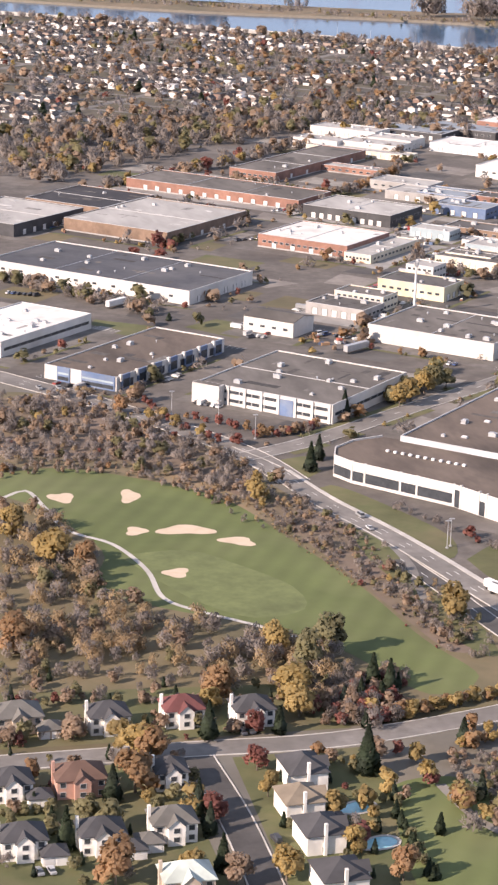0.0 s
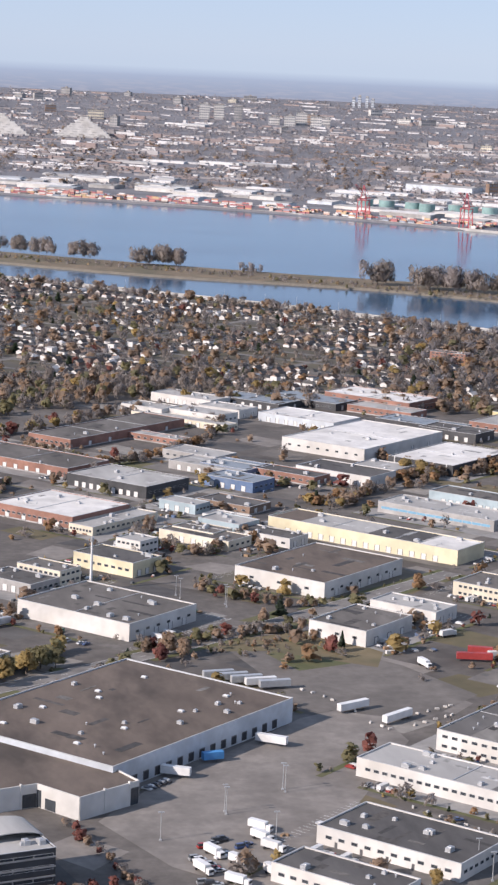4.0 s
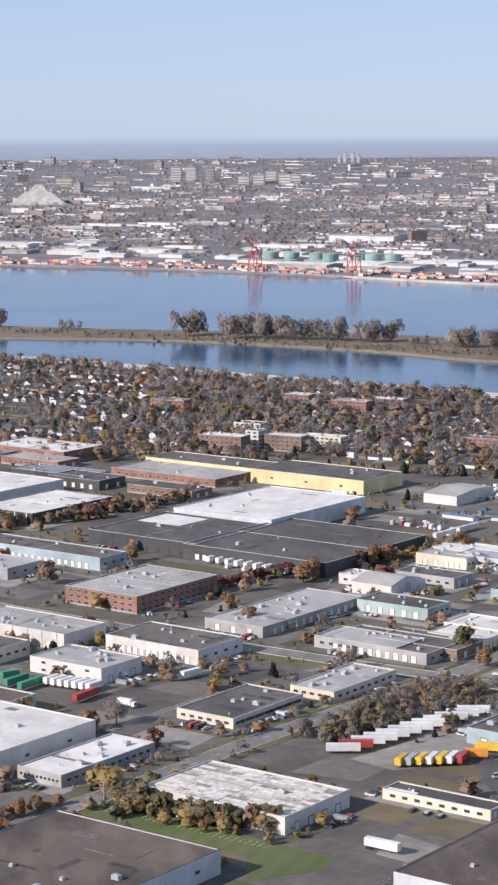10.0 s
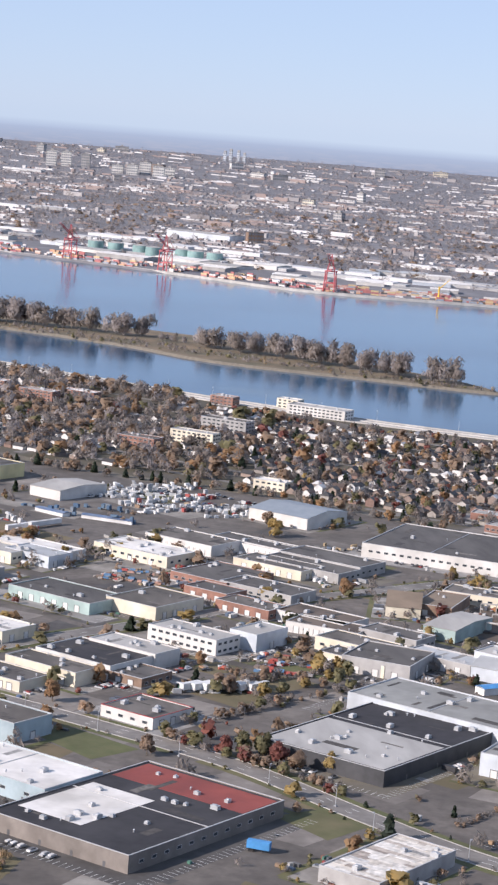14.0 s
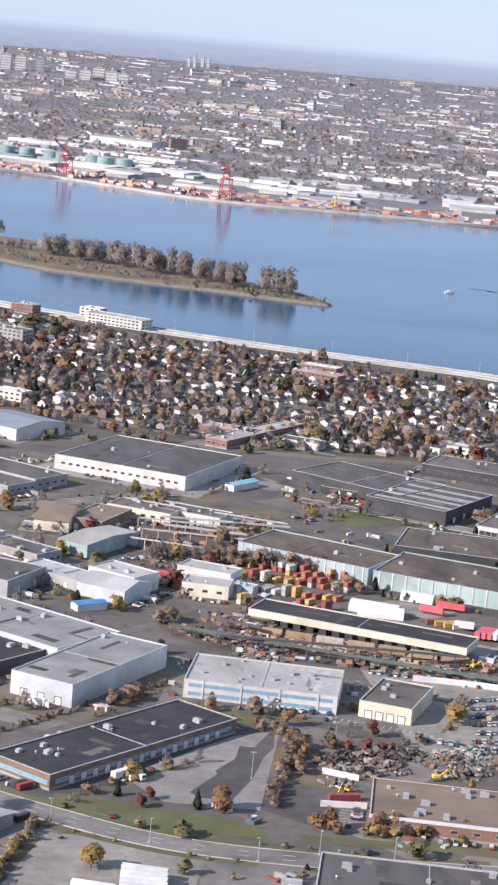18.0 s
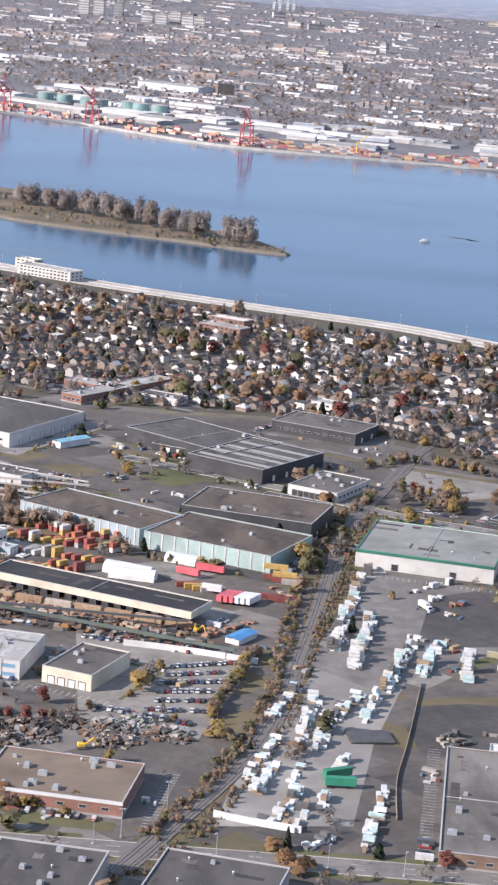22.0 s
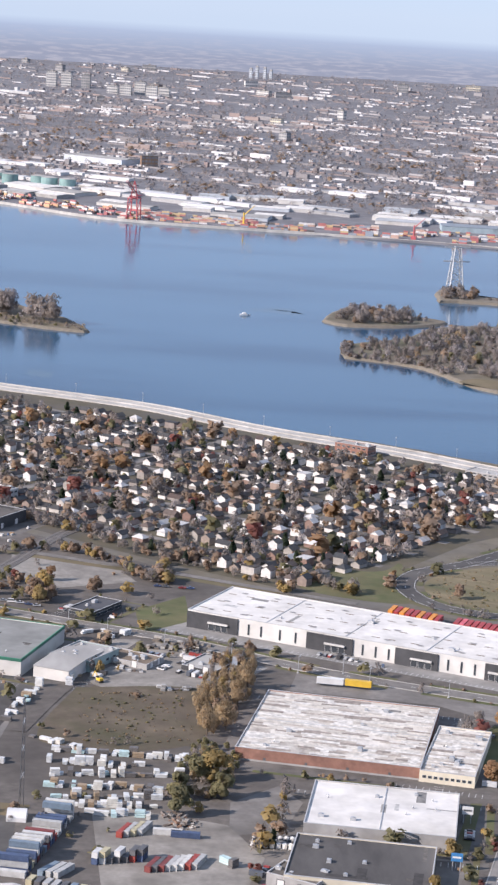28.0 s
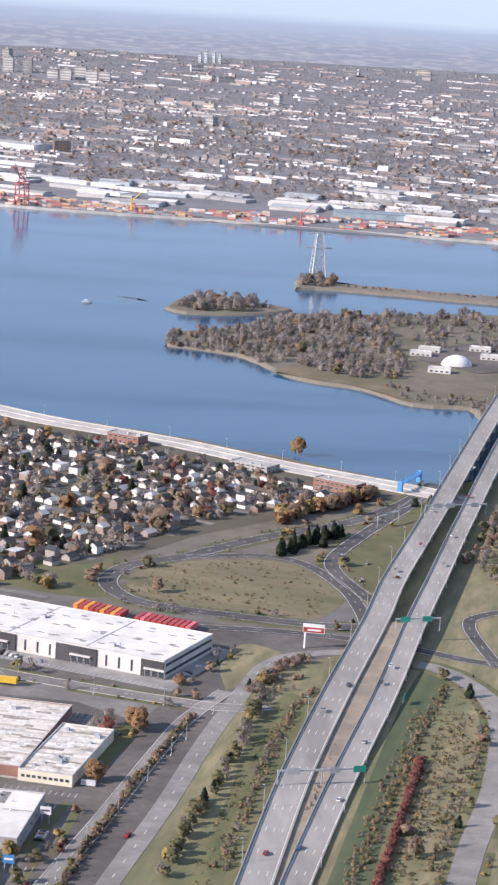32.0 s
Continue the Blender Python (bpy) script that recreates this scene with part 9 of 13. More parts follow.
def car_row(p, q, n, a, where="in a parking lot", miss=0.2, kind=None):
    for k in range(n):
        if CAR_RND.random() < miss:
            continue
        u = (k + 0.5) / n
        car(p[0] + (q[0] - p[0]) * u + CAR_RND.uniform(-0.4, 0.4), p[1] + (q[1] - p[1]) * u + CAR_RND.uniform(-0.4, 0.4), a + CAR_RND.uniform(-4, 4), where, kind)


TRAILER_BOX = {}


def trailer(p, q, colour="white", where="in a truck yard", length=None):
    """A semi-trailer between two ground points: box, chassis, landing legs, wheels."""
    d = Vector((q[0] - p[0], q[1] - p[1], 0))
    L = length or max(9.0, min(19.0, d.length))
    mat = {"white": TRAILER_PAINT, "red": RED, "green": GREEN, "yellow": YELLOW, "orange": ORANGE, "pink": PINK, "blue": BLUE, "silver": METAL}[colour]
    ob = thing("semi_trailer", (p[0] + q[0]) / 2, (p[1] + q[1]) / 2, math.degrees(math.atan2(d.y, d.x)), f"{colour} box semi-trailer {where}", "trailer", "semi-trailers", 0.08)
    key = (round(L), colour)
    if key not in TRAILER_BOX:
        bm = bmesh.new()
        box(bm, -L / 2, -1.4, 1.25, L / 2, 1.4, 4.4)
        bmesh.ops.bevel(bm, geom=bm.edges[:], offset=0.08, segments=1, affect="EDGES")
        fr = bmesh.new()
        box(fr, -L / 2 + 0.3, -0.6, 0.85, L / 2 - 0.3, 0.6, 1.24)
        box(fr, L / 2 - 3.2, -1.0, 0.0, L / 2 - 3.0, -0.8, 1.0)
        box(fr, L / 2 - 3.2, 0.8, 0.0, L / 2 - 3.0, 1.0, 1.0)
        TRAILER_BOX[key] = (mesh_of("box_body", bm, mat), mesh_of("chassis", fr, STEEL))
    part("box_body", TRAILER_BOX[key][0], None, ob)
    part("chassis", TRAILER_BOX[key][1], None, ob)
    for sx in (-L / 2 + 1.2, -L / 2 + 2.6) if p[1] < WHEELS_TO else ():
        for sy in (-1.05, 1.05):
            part("wheel", TRUCK_WHEEL, None, ob, at=pose(sx, sy, 0))
    return ob


def trailer_row(p, q, n, a, colour="white", where="in a truck yard", length=15):
    for k in range(n):
        u = (k + 0.5) / n
        x, y = p[0] + (q[0] - p[0]) * u, p[1] + (q[1] - p[1]) * u
        c, s = math.cos(radians(a)) * length / 2, math.sin(radians(a)) * length / 2
        trailer((x - c, y - s), (x + c, y + s), colour if isinstance(colour, str) else CAR_RND.choice(colour), where, length)


def truck(p, q, colour="white", where="in a truck yard"):
    """A rigid lorry: cab, windscreen, box, wheels."""
    d = Vector((q[0] - p[0], q[1] - p[1], 0))
    mat = {"white": TRAILER_PAINT, "red": RED, "yellow": YELLOW, "orange": ORANGE, "blue": BLUE}[colour]
    ob = thing("lorry", (p[0] + q[0]) / 2, (p[1] + q[1]) / 2, math.degrees(math.atan2(d.y, d.x)), f"{colour} delivery lorry {where}", "lorry", "lorries", 0.1)
    part("cab", boxed(3.0, -1.2, 0.6, 5.0, 1.2, 2.9, 0.15), mat, ob)
    part("windscreen", boxed(4.98, -1.0, 1.7, 5.06, 1.0, 2.6), GLASS, ob)
    part("box_body", boxed(-5.0, -1.3, 1.1, 2.7, 1.3, 3.8, 0.06), TRAILER_PAINT, ob)
    part("chassis", boxed(-4.8, -0.5, 0.6, 4.6, 0.5, 1.1), STEEL, ob)
    for sx in (-3.4, 3.9):
        for sy in (-1.0, 1.0):
            part("wheel", TRUCK_WHEEL, None, ob, at=pose(sx, sy, 0))
    return ob


def container_mesh(L, paint):
    bm = bmesh.new()
    n = int(L / 0.6)
    box(bm, -L / 2, -1.2, 0.1, L / 2, 1.2, 2.6)
    for k in range(n):
        x = -L / 2 + (k + 0.25) * L / n
        for s in (-1, 1):
            box(bm, x, s * 1.2 if s > 0 else -1.27, 0.25, x + L / n * 0.5, 1.27 if s > 0 else -1.2, 2.45)
    for sx in (-1, 1):
        for sy in (-1, 1):
            box(bm, sx * (L / 2 - 0.1) - 0.1, sy * 1.22 - 0.08, 0, sx * (L / 2 - 0.1) + 0.1, sy * 1.22 + 0.08, 2.68)
    return mesh_of("container", bm, paint)


GREY_BOXES = paints("depot_container_paint", [(0.44, 0.44, 0.43), (0.34, 0.065, 0.05), (0.075, 0.11, 0.20), (0.60, 0.59, 0.56), (0.12, 0.12, 0.125), (0.50, 0.45, 0.30), (0.60, 0.60, 0.59), (0.19, 0.25, 0.31), (0.22, 0.055, 0.05)], 0.6)
CONTAINERS = {6: container_mesh(6.1, BOXES), 12: container_mesh(12.2, BOXES), 7: container_mesh(6.1, GREY_BOXES), 13: container_mesh(12.2, GREY_BOXES)}


def container(x, y, a, z=0.06, size=6):
    ob = new("shipping_container", CONTAINERS[size])
    ob.matrix_basis = pose(x, y, z, 0, 0, a)
    return tagged(ob, "painted corrugated steel shipping container in a depot", "container", "shipping containers")


def container_row(p, q, n, a, high=1, size=6, miss=0.12):
    for k in range(n):
        u = (k + 0.5) / n
        for j in range(CAR_RND.randint(1, high)):
            if CAR_RND.random() > miss or j == 0:
                container(p[0] + (q[0] - p[0]) * u, p[1] + (q[1] - p[1]) * u, a + CAR_RND.uniform(-1, 1), 0.06 + 2.69 * j, size)


PACKS = []
for k, (a, b, c) in enumerate(((4.2, 2.2, 2.6), (5.0, 2.0, 1.8), (3.6, 2.4, 3.6), (2.6, 2.2, 1.4))):
    bm = bmesh.new()
    n = max(1, round(c / 0.9))
    loops = []
    for j in range(n):
        o = (j % 2) * 0.12
        for z, g in ((j * c / n, 0.35), (j * c / n + 0.1, 0.35), (j * c / n + 0.1, 0.0), ((j + 0.92) * c / n, 0.0), ((j + 0.92) * c / n, 0.35)):
            loops.append([bm.verts.new((sx * (a / 2 - g) + o, sy * (b / 2 - g) + o / 2, z)) for sx, sy in ((-1, -1), (1, -1), (1, 1), (-1, 1))])
    for lo, hi in zip(loops, loops[1:]):
        for q in range(4):
            bm.faces.new((lo[q], lo[(q + 1) % 4], hi[(q + 1) % 4], hi[q]))
    bm.faces.new(loops[0][::-1])
    bm.faces.new(loops[-1])
    PACKS.append(mesh_of("lumber_pack", bm, WRAP))


def packs(p, q, n, a=None, spread=1.5, tall=1.0):
    """Wrapped lumber in a loose line."""
    d = Vector((q[0] - p[0], q[1] - p[1], 0))
    base = math.degrees(math.atan2(d.y, d.x))
    for k in range(n):
        u = (k + CAR_RND.random()) / n
        ob = new("lumber_pack", CAR_RND.choice(PACKS))
        ob.matrix_basis = pose(p[0] + d.x * u + CAR_RND.uniform(-spread, spread), p[1] + d.y * u + CAR_RND.uniform(-spread, spread), 0.08, 0, 0, (base if a is None else a) + CAR_RND.choice((0, 90)) + CAR_RND.uniform(-5, 5))
        ob.scale = (CAR_RND.uniform(0.9, 1.3), CAR_RND.uniform(0.9, 1.2), CAR_RND.uniform(0.7, 1.2) * tall)
        tagged(ob, "stack of lumber wrapped in pale plastic sheet", "lumber stack", "lumber stacks")


def lamp_post(x, y, h=11.0, heads=2, z=0.0, a=0.0):
    ob = thing("street_lamp", x, y, a, "tall pale steel lamp post with floodlights", "lamp post", "lamp posts", z)
    bm = bmesh.new()
    tube(bm, (0, 0, 0), (0, 0, h), 0.20, 0.11, 6)
    box(bm, -0.45, -0.45, 0, 0.45, 0.45, 0.6)
    part("pole", bm, METAL, ob)
    for k in range(heads):
        s = -1 if k else 1
        part("lamp_head", boxed(s * 0.1 if s > 0 else -1.1, -0.3, h - 0.15, 1.1 if s > 0 else -0.1, 0.3, h + 0.15), METAL, ob)


def heap(x, y, r, n, label, material, high=2.0):
    """A tangle of scrap pieces in one mesh."""
    bm = bmesh.new()
    for k in range(n):
        q = CAR_RND.random() ** 0.6
        ang = CAR_RND.uniform(0, 6.283)
        s = CAR_RND.uniform(0.4, 1.6)
        zz = max(0.0, high * (1 - q) * CAR_RND.random())
        vs = box(bm, -s, -s * 0.6, 0, s, s * 0.6, s * CAR_RND.uniform(0.3, 0.8))
        m = pose(x + r * q * math.cos(ang), y + r * q * math.sin(ang) * 0.8, zz, CAR_RND.uniform(-25, 25), CAR_RND.uniform(-25, 25), CAR_RND.uniform(0, 180))
        bmesh.ops.transform(bm, matrix=m, verts=vs)
    return tagged(new("scrap_heap", mesh_of("scrap_heap", bm, material)), label, "scrap", "scrap heaps", "stuff")


# trailers and trucks
for p, q, c in (((-601.8, 835.8), (-590.4, 831.2), "white"), ((-557.4, 877.9), (-545.2, 871.3), "white"), ((-582.6, 851.2), (-575.2, 853.3), "blue"), ((-514.5, 919.0), (-500.0, 928.2), "white"), ((-497.4, 901.9), (-483.4, 914.2), "white"), ((-440.8, 1006.4), (-423.5, 1004.2), "red"), ((-432.5, 1018.1), (-418.0, 1014.0), "red"), ((-347.5, 1045.3), (-337.0, 1056.9), "green"), ((-340.8, 1037.8), (-329.6, 1051.4), "green"), ((-314.7, 1013.0), (-304.7, 1026.2), "red"), ((-349.0, 1060.9), (-341.4, 1064.3), "green"), ((-210.6, 792.3), (-199.5, 782.4), "white"), ((-192.8, 851.8), (-182.1, 842.1), "white"), ((-151.0, 903.5), (-141.4, 901.1), "orange"), ((-144.6, 913.2), (-134.5, 909.0), "yellow"), ((142.5, 694.7), (156.8, 690.9), "white"), ((644.6, 1107.6), (658.6, 1105.9), "white"), ((659.4, 1106.1), (672.7, 1103.4), "yellow"), ((9.0, 798.3), (17.6, 794.6), "blue"), ((198.2, 1113.7), (211.9, 1112.0), "pink"), ((330.2, 1077.6), (341.2, 1071.8), "pink"), ((340.1, 1086.0), (354.1, 1080.9), "pink"), ((-261.7, 1050.5), (-253.1, 1058.2), "white"), ((-773.8, 1166.4), (-762.4, 1176.4), "white"), ((-668.5, 1057.4), (-654.5, 1067.9), "silver"), ((342.1, 1049.2), (351.8, 1046.6), "white"), ((602.2, 1119.5), (603.1, 1139.9), "silver")):
    trailer(p, q, c)
trailer_row((-564.6, 974.3), (-534.4, 955.5), 5, 12, ("white", "silver"))
trailer_row((-420.4, 1007.0), (-365.7, 1054.3), 9, 14, ("white", "silver", "silver"))
trailer_row((-410.1, 1018.5), (-368.0, 1054.8), 9, 14, ("white", "silver"))
trailer_row((-326.9, 1051.0), (-303.4, 1034.6), 7, 48, "white", length=10)
trailer_row((-224.3, 1342.2), (-177.5, 1294.8), 9, 48, "white", "at loading docks")
trailer_row((-204.6, 914.6), (-130.5, 973.9), 12, -6, ("white", "white", "red", "white"))
trailer_row((-181.8, 896.1), (-151.1, 896.9), 7, 60, ("white", "yellow", "silver", "red"), length=10)
trailer_row((5.9, 1025.1), (44.6, 1030.7), 7, 40, "white", length=12)
trailer_row((167.9, 710.7), (165.2, 681.3), 7, -14, "white", "parked side by side", 16)
trailer_row((694.0, 1252.5), (722.0, 1234.5), 9, 70, ("red", "red", "yellow", "red", "orange"), "behind a long building", 13)
trailer_row((729.5, 1232.0), (761.5, 1216.0), 10, 70, ("red", "pink", "red", "red", "orange"), "behind a long building", 13)
trailer_row((-73.7, 1394.7), (-40.5, 1427.7), 5, 45, "white", length=12)
trailer_row((-137.1, 1545.2), (-108.7, 1567.0), 4, -35, "white", length=12)
trailer_row((-141.1, 1474.5), (-123.9, 1487.5), 3, -20, "white", length=12)
trailer_row((351.4, 1035.6), (367.7, 1032.4), 6, 60, ("red", "pink", "white"), length=12)
for p, q in (((96.3, 714.8), (103.2, 710.4)), ((101.1, 719.4), (108.3, 715.6)), ((-295.1, 1008.1), (-286.5, 1000.8)), ((161.2, 803.2), (168.6, 810.6)), ((167.6, 811.8), (172.9, 804.8)), ((-439.1, 1048.4), (-430.6, 1053.3)), ((-461.5, 1002.8), (-456.5, 987.6)), ((-293.8, 1064.2), (-288.0, 1052.1)), ((-802.8, 537.8), (-801.3, 534.2)), ((-702.3, 715.1), (-695.7, 703.4)), ((-123.3, 835.3), (-116.8, 832.0)), ((129.0, 892.8), (140.5, 886.9)), ((-119.9, 1210.0), (-114.0, 1200.7)), ((449.4, 1047.8), (454.0, 1037.0))):
    truck(p, q)
# cars
for p, q, n, a in (((-597.6, 750.5), (-585.6, 761.3), 6, 20), ((-596.1, 733.5), (-576.4, 757.7), 7, 20), ((-599.6, 717.6), (-588.0, 714.1), 5, 10), ((-496.3, 777.9), (-491.7, 781.9), 2, 10), ((-478.4, 764.2), (-466.6, 753.7), 6, 45), ((-634.6, 1038.3), (-617.5, 1030.0), 6, 50), ((-710.8, 1094.4), (-675.8, 1116.6), 10, 30), ((-677.2, 1104.0), (-657.9, 1090.0), 8, 30), ((-188.1, 1167.8), (-155.2, 1184.0), 7, 20), ((-163.1, 1192.4), (-134.7, 1202.7), 6, 20), ((-141.3, 866.5), (-124.8, 867.5), 5, 20), ((-122.2, 868.8), (-111.5, 869.5), 3, 20), ((-99.1, 866.9), (-84.8, 856.5), 6, 45), ((-100.2, 874.2), (-74.4, 852.6), 9, 50), ((-144.7, 874.8), (-124.5, 864.2), 5, 10), ((-128.3, 891.0), (-112.9, 872.2), 4, 10), ((-142.7, 856.2), (-127.2, 849.4), 4, 10), ((236.4, 902.0), (260.7, 900.3), 6, 70), ((214.1, 1282.9), (269.5, 1267.6), 14, 40), ((288.5, 1279.8), (303.6, 1269.0), 8, 40), ((87.9, 1130.3), (113.7, 1112.5), 8, 20), ((35.7, 1294.2), (51.1, 1271.9), 8, 10), ((49.7, 1077.2), (81.5, 1091.1), 9, 20), ((12.2, 1057.7), (32.2, 1076.0), 4, 20), ((62.2, 1113.6), (86.1, 1127.9), 7, 20), ((-16.3, 1536.1), (43.6, 1568.2), 14, 40), ((16.5, 1507.7), (76.3, 1538.6), 14, 40), ((77.2, 1573.3), (107.7, 1532.0), 8, 40), ((-622.8, 1446.0), (-589.5, 1454.9), 8, 40), ((-777.2, 1394.4), (-762.9, 1407.0), 4, 40), ((-646.5, 1545.1), (-625.8, 1526.0), 7, 40), ((-677.4, 1343.3), (-634.2, 1359.1), 9, 40), ((-824.3, 1209.0), (-806.5, 1200.6), 6, 40), ((292.1, 872.4), (334.5, 856.4), 18, 80), ((181.7, 1152.2), (223.9, 1156.6), 8, 30), ((469.4, 1239.3), (498.5, 1227.6), 6, 0), ((555.7, 1287.8), (580.8, 1286.0), 5, 0), ((-394.2, 1560.0), (-363.3, 1509.6), 7, 45), ((-207.2, 1723.0), (-179.0, 1661.9), 6, 40)):
    car_row(p, q, n, a)
for k in range(6):
    u = k / 5
    a, b = (324.9, 929.0), (313.8, 872.0)
    c, d = (357.0, 941.0), (342.7, 874.0)
    car_row((a[0] + (b[0] - a[0]) * u, a[1] + (b[1] - a[1]) * u), (c[0] + (d[0] - c[0]) * u, c[1] + (d[1] - c[1]) * u), 12, 75 + 12 * (k % 2), "in a scrapyard lot", 0.12, "sedan")
car_row((285.0, 965.5), (361.8, 948.4), 20, 70, "beside a fence", 0.15)
car_row((608.6, 887.4), (624.0, 881.7), 8, 80, "in a depot", 0.0, "pickup")
for p, z in (((827.2, 1080.8), 3), ((842.4, 1122.9), 3), ((809.0, 901.7), 0.4), ((794.6, 893.6), 0.4), ((845.4, 1039.5), 1.2), ((859.7, 1127.5), 4), ((866.7, 1155.1), 5), ((828.9, 961.0), 0.4), ((884.5, 1351.5), 7), ((906.5, 1420.7), 7), ((923.3, 1520.6), 7), ((916.3, 1371.9), 7), ((929.6, 1448.7), 7), ((954.6, 1572.1), 7), ((970.0, 1672.1), 7), ((736.4, 906.6), 0.1), ((-726.4, 802.1), 0.1), ((-726.6, 786.8), 0.1), ((-819.8, 1003.5), 0.1), ((-829.0, 1004.4), 0.1), ((159.3, 765.5), 0.1), ((249.4, 740.9), 0.1), ((-818.9, 532.7), 0.1), ((-883.9, 523.8), 0.1), ((-880.7, 524.0), 0.1), ((-813.7, 604.2), 0.1), ((-811.0, 604.7), 0.1), ((863.6, 1346.4), 0.1), ((869.9, 1389.1), 0.1), ((854.5, 1403.0), 0.1)):
    car(p[0], p[1], 75 if p[0] > 600 else 100, "on the road", z=z + 0.1)
# containers
for j in range(4):
    p, q = (234.3, 1157.9), (236.7, 1074.9)
    r, s = (310.6, 1130.2), (283.2, 1070.0)
    u = j / 3
    container_row((p[0] + (q[0] - p[0]) * u, p[1] + (q[1] - p[1]) * u), (r[0] + (s[0] - r[0]) * u, r[1] + (s[1] - r[1]) * u), 11, 45, 2)
container_row((314.9, 1125.6), (330.8, 1118.3), 3, 45, 2)
container_row((333.4, 1058.0), (349.5, 1047.7), 4, 10, 1, 12)
container_row((377.7, 1081.0), (390.8, 1068.6), 3, -10, 3, 12)
container_row((374.4, 1045.3), (386.2, 1038.2), 3, -10, 2, 12)
container_row((511.0, 831.0), (526.5, 901.0), 20, -10, 3, 13)
container_row((518.4, 827.0), (552.0, 815.0), 10, 72, 1, 7)
container_row((524.5, 839.3), (533.5, 837.7), 3, 60, 1, 13)
container_row((543.0, 851.1), (564.0, 857.4), 7, 70, 2, 7)
container_row((565.7, 848.5), (586.8, 854.7), 8, 70, 1, 13)
container_row((552.8, 884.3), (563.8, 889.3), 4, 70, 1, 13)
container_row((568.4, 886.7), (583.5, 882.6), 2, -5, 1, 13)
container_row((474.9, 973.4), (494.3, 963.6), 3, -12, 2, 13)
container_row((237.2, 1134.0), (295.0, 1117.2), 10, 35, 1)
container_row((263.2, 1154.0), (286.6, 1113.0), 7, 45, 2)
for p, q, h in (((294.6, 1077.8), (317.5, 1067.5), 5.5), ((325.7, 1104.0), (341.4, 1096.9), 4.5), ((296.7, 1068.5), (319.4, 1063.7), 5), ((504.4, 896.5), (512.7, 896.5), 4)):
    d = Vector((q[0] - p[0], q[1] - p[1], 0))
    ob = thing("storage_tent", p[0], p[1], math.degrees(math.atan2(d.y, d.x)), "white fabric storage tent in a yard", "tent", "storage tents")
    bm = bmesh.new()
    arcs = []
    for x in np.linspace(0, d.length, 5):
        arcs.append([bm.verts.new((x, 5.0 * math.cos(t), h * math.sin(t) ** 0.7 if math.sin(t) > 0 else 0)) for t in np.linspace(0, math.pi, 11)])
    for a, b in zip(arcs, arcs[1:]):
        for k in range(10):
            bm.faces.new((a[k], a[k + 1], b[k + 1], b[k]))
    bm.faces.new(arcs[0])
    bm.faces.new(arcs[-1][::-1])
    part("cover", bm, TRAILER_PAINT, ob)
# lumber yard
for p, q, n in (((355.2, 785.4), (364.2, 815.5), 9), ((363.9, 762.5), (372.8, 793.8), 8), ((365.8, 871.3), (379.6, 911.6), 11), ((375.2, 840.6), (387.1, 902.9), 14), ((383.2, 835.7), (390.0, 880.4), 9), ((392.5, 877.5), (402.1, 895.0), 6), ((405.4, 873.0), (414.9, 908.0), 8), ((389.4, 812.6), (395.7, 828.6), 5), ((404.0, 776.7), (405.9, 798.0), 6), ((396.0, 754.4), (401.9, 771.0), 5), ((368.6, 752.9), (376.6, 780.5), 6), ((356.2, 758.0), (370.8, 752.0), 5), ((443.5, 1066.7), (474.4, 1093.5), 6), ((493.8, 1034.9), (506.1, 1085.5), 6), ((456.7, 1055.1), (463.3, 1066.2), 3), ((517.5, 984.5), (579.9, 980.0), 24), ((517.3, 968.3), (558.4, 968.3), 14), ((515.9, 952.0), (575.8, 957.1), 18), ((516.9, 937.3), (541.8, 936.4), 10), ((541.0, 940.0), (572.0, 936.0), 10), ((521.6, 923.6), (568.7, 927.9), 14), ((526.3, 913.8), (565.5, 916.1), 12), ((538.2, 905.4), (567.2, 905.3), 8), ((507.2, 1002.1), (528.1, 989.4), 6), ((519.0, 1085.1), (525.3, 1116.1), 5), ((529.5, 1170.3), (545.4, 1185.0), 8), ((520.4, 1179.5), (533.0, 1188.0), 5), ((405.5, 1188.3), (409.9, 1213.1), 2), ((593.3, 858.8), (599.3, 853.5), 2), ((491.1, 1024.6), (500.5, 1071.8), 6), ((475.3, 956.4), (481.8, 948.4), 4)):
    packs(p, q, n)
for p, q, n in (((399.2, 966.5), (409.0, 1000.6), 9), ((404.3, 993.8), (418.9, 1065.0), 17), ((418.9, 1065.0), (431.0, 1108.9), 9), ((406.9, 940.8), (422.9, 1026.1), 19), ((418.0, 913.3), (436.6, 980.3), 17), ((437.4, 938.9), (451.3, 984.6), 13), ((456.9, 929.8), (464.6, 975.2), 9)):
    packs(p, q, n, None, 1.3, 1.7)
bm = bmesh.new()
ribbon(bm, smooth_line([(340.1, 761.3), (352.2, 756.3), (371.6, 750.3)], 5), 0.4, -0.4, 0, 2.6)
tagged(new("yard_wall", mesh_of("yard_wall", bm, TRAILER_PAINT)), "low white panel wall round a lumber yard", "wall", "", "structure")
for pts in ([(436.4, 927.8), (421.8, 851.9), (412.5, 807.2), (408.2, 767.3)],):
    bm = bmesh.new()
    ribbon(bm, smooth_line(pts, 4), 0.15, -0.15, 0, 1.3)
    tagged(new("yard_fence", mesh_of("yard_fence", bm, solid("timber_fence", (0.30, 0.24, 0.17), 0.9))), "weathered timber yard fence", "fence", "", "structure")
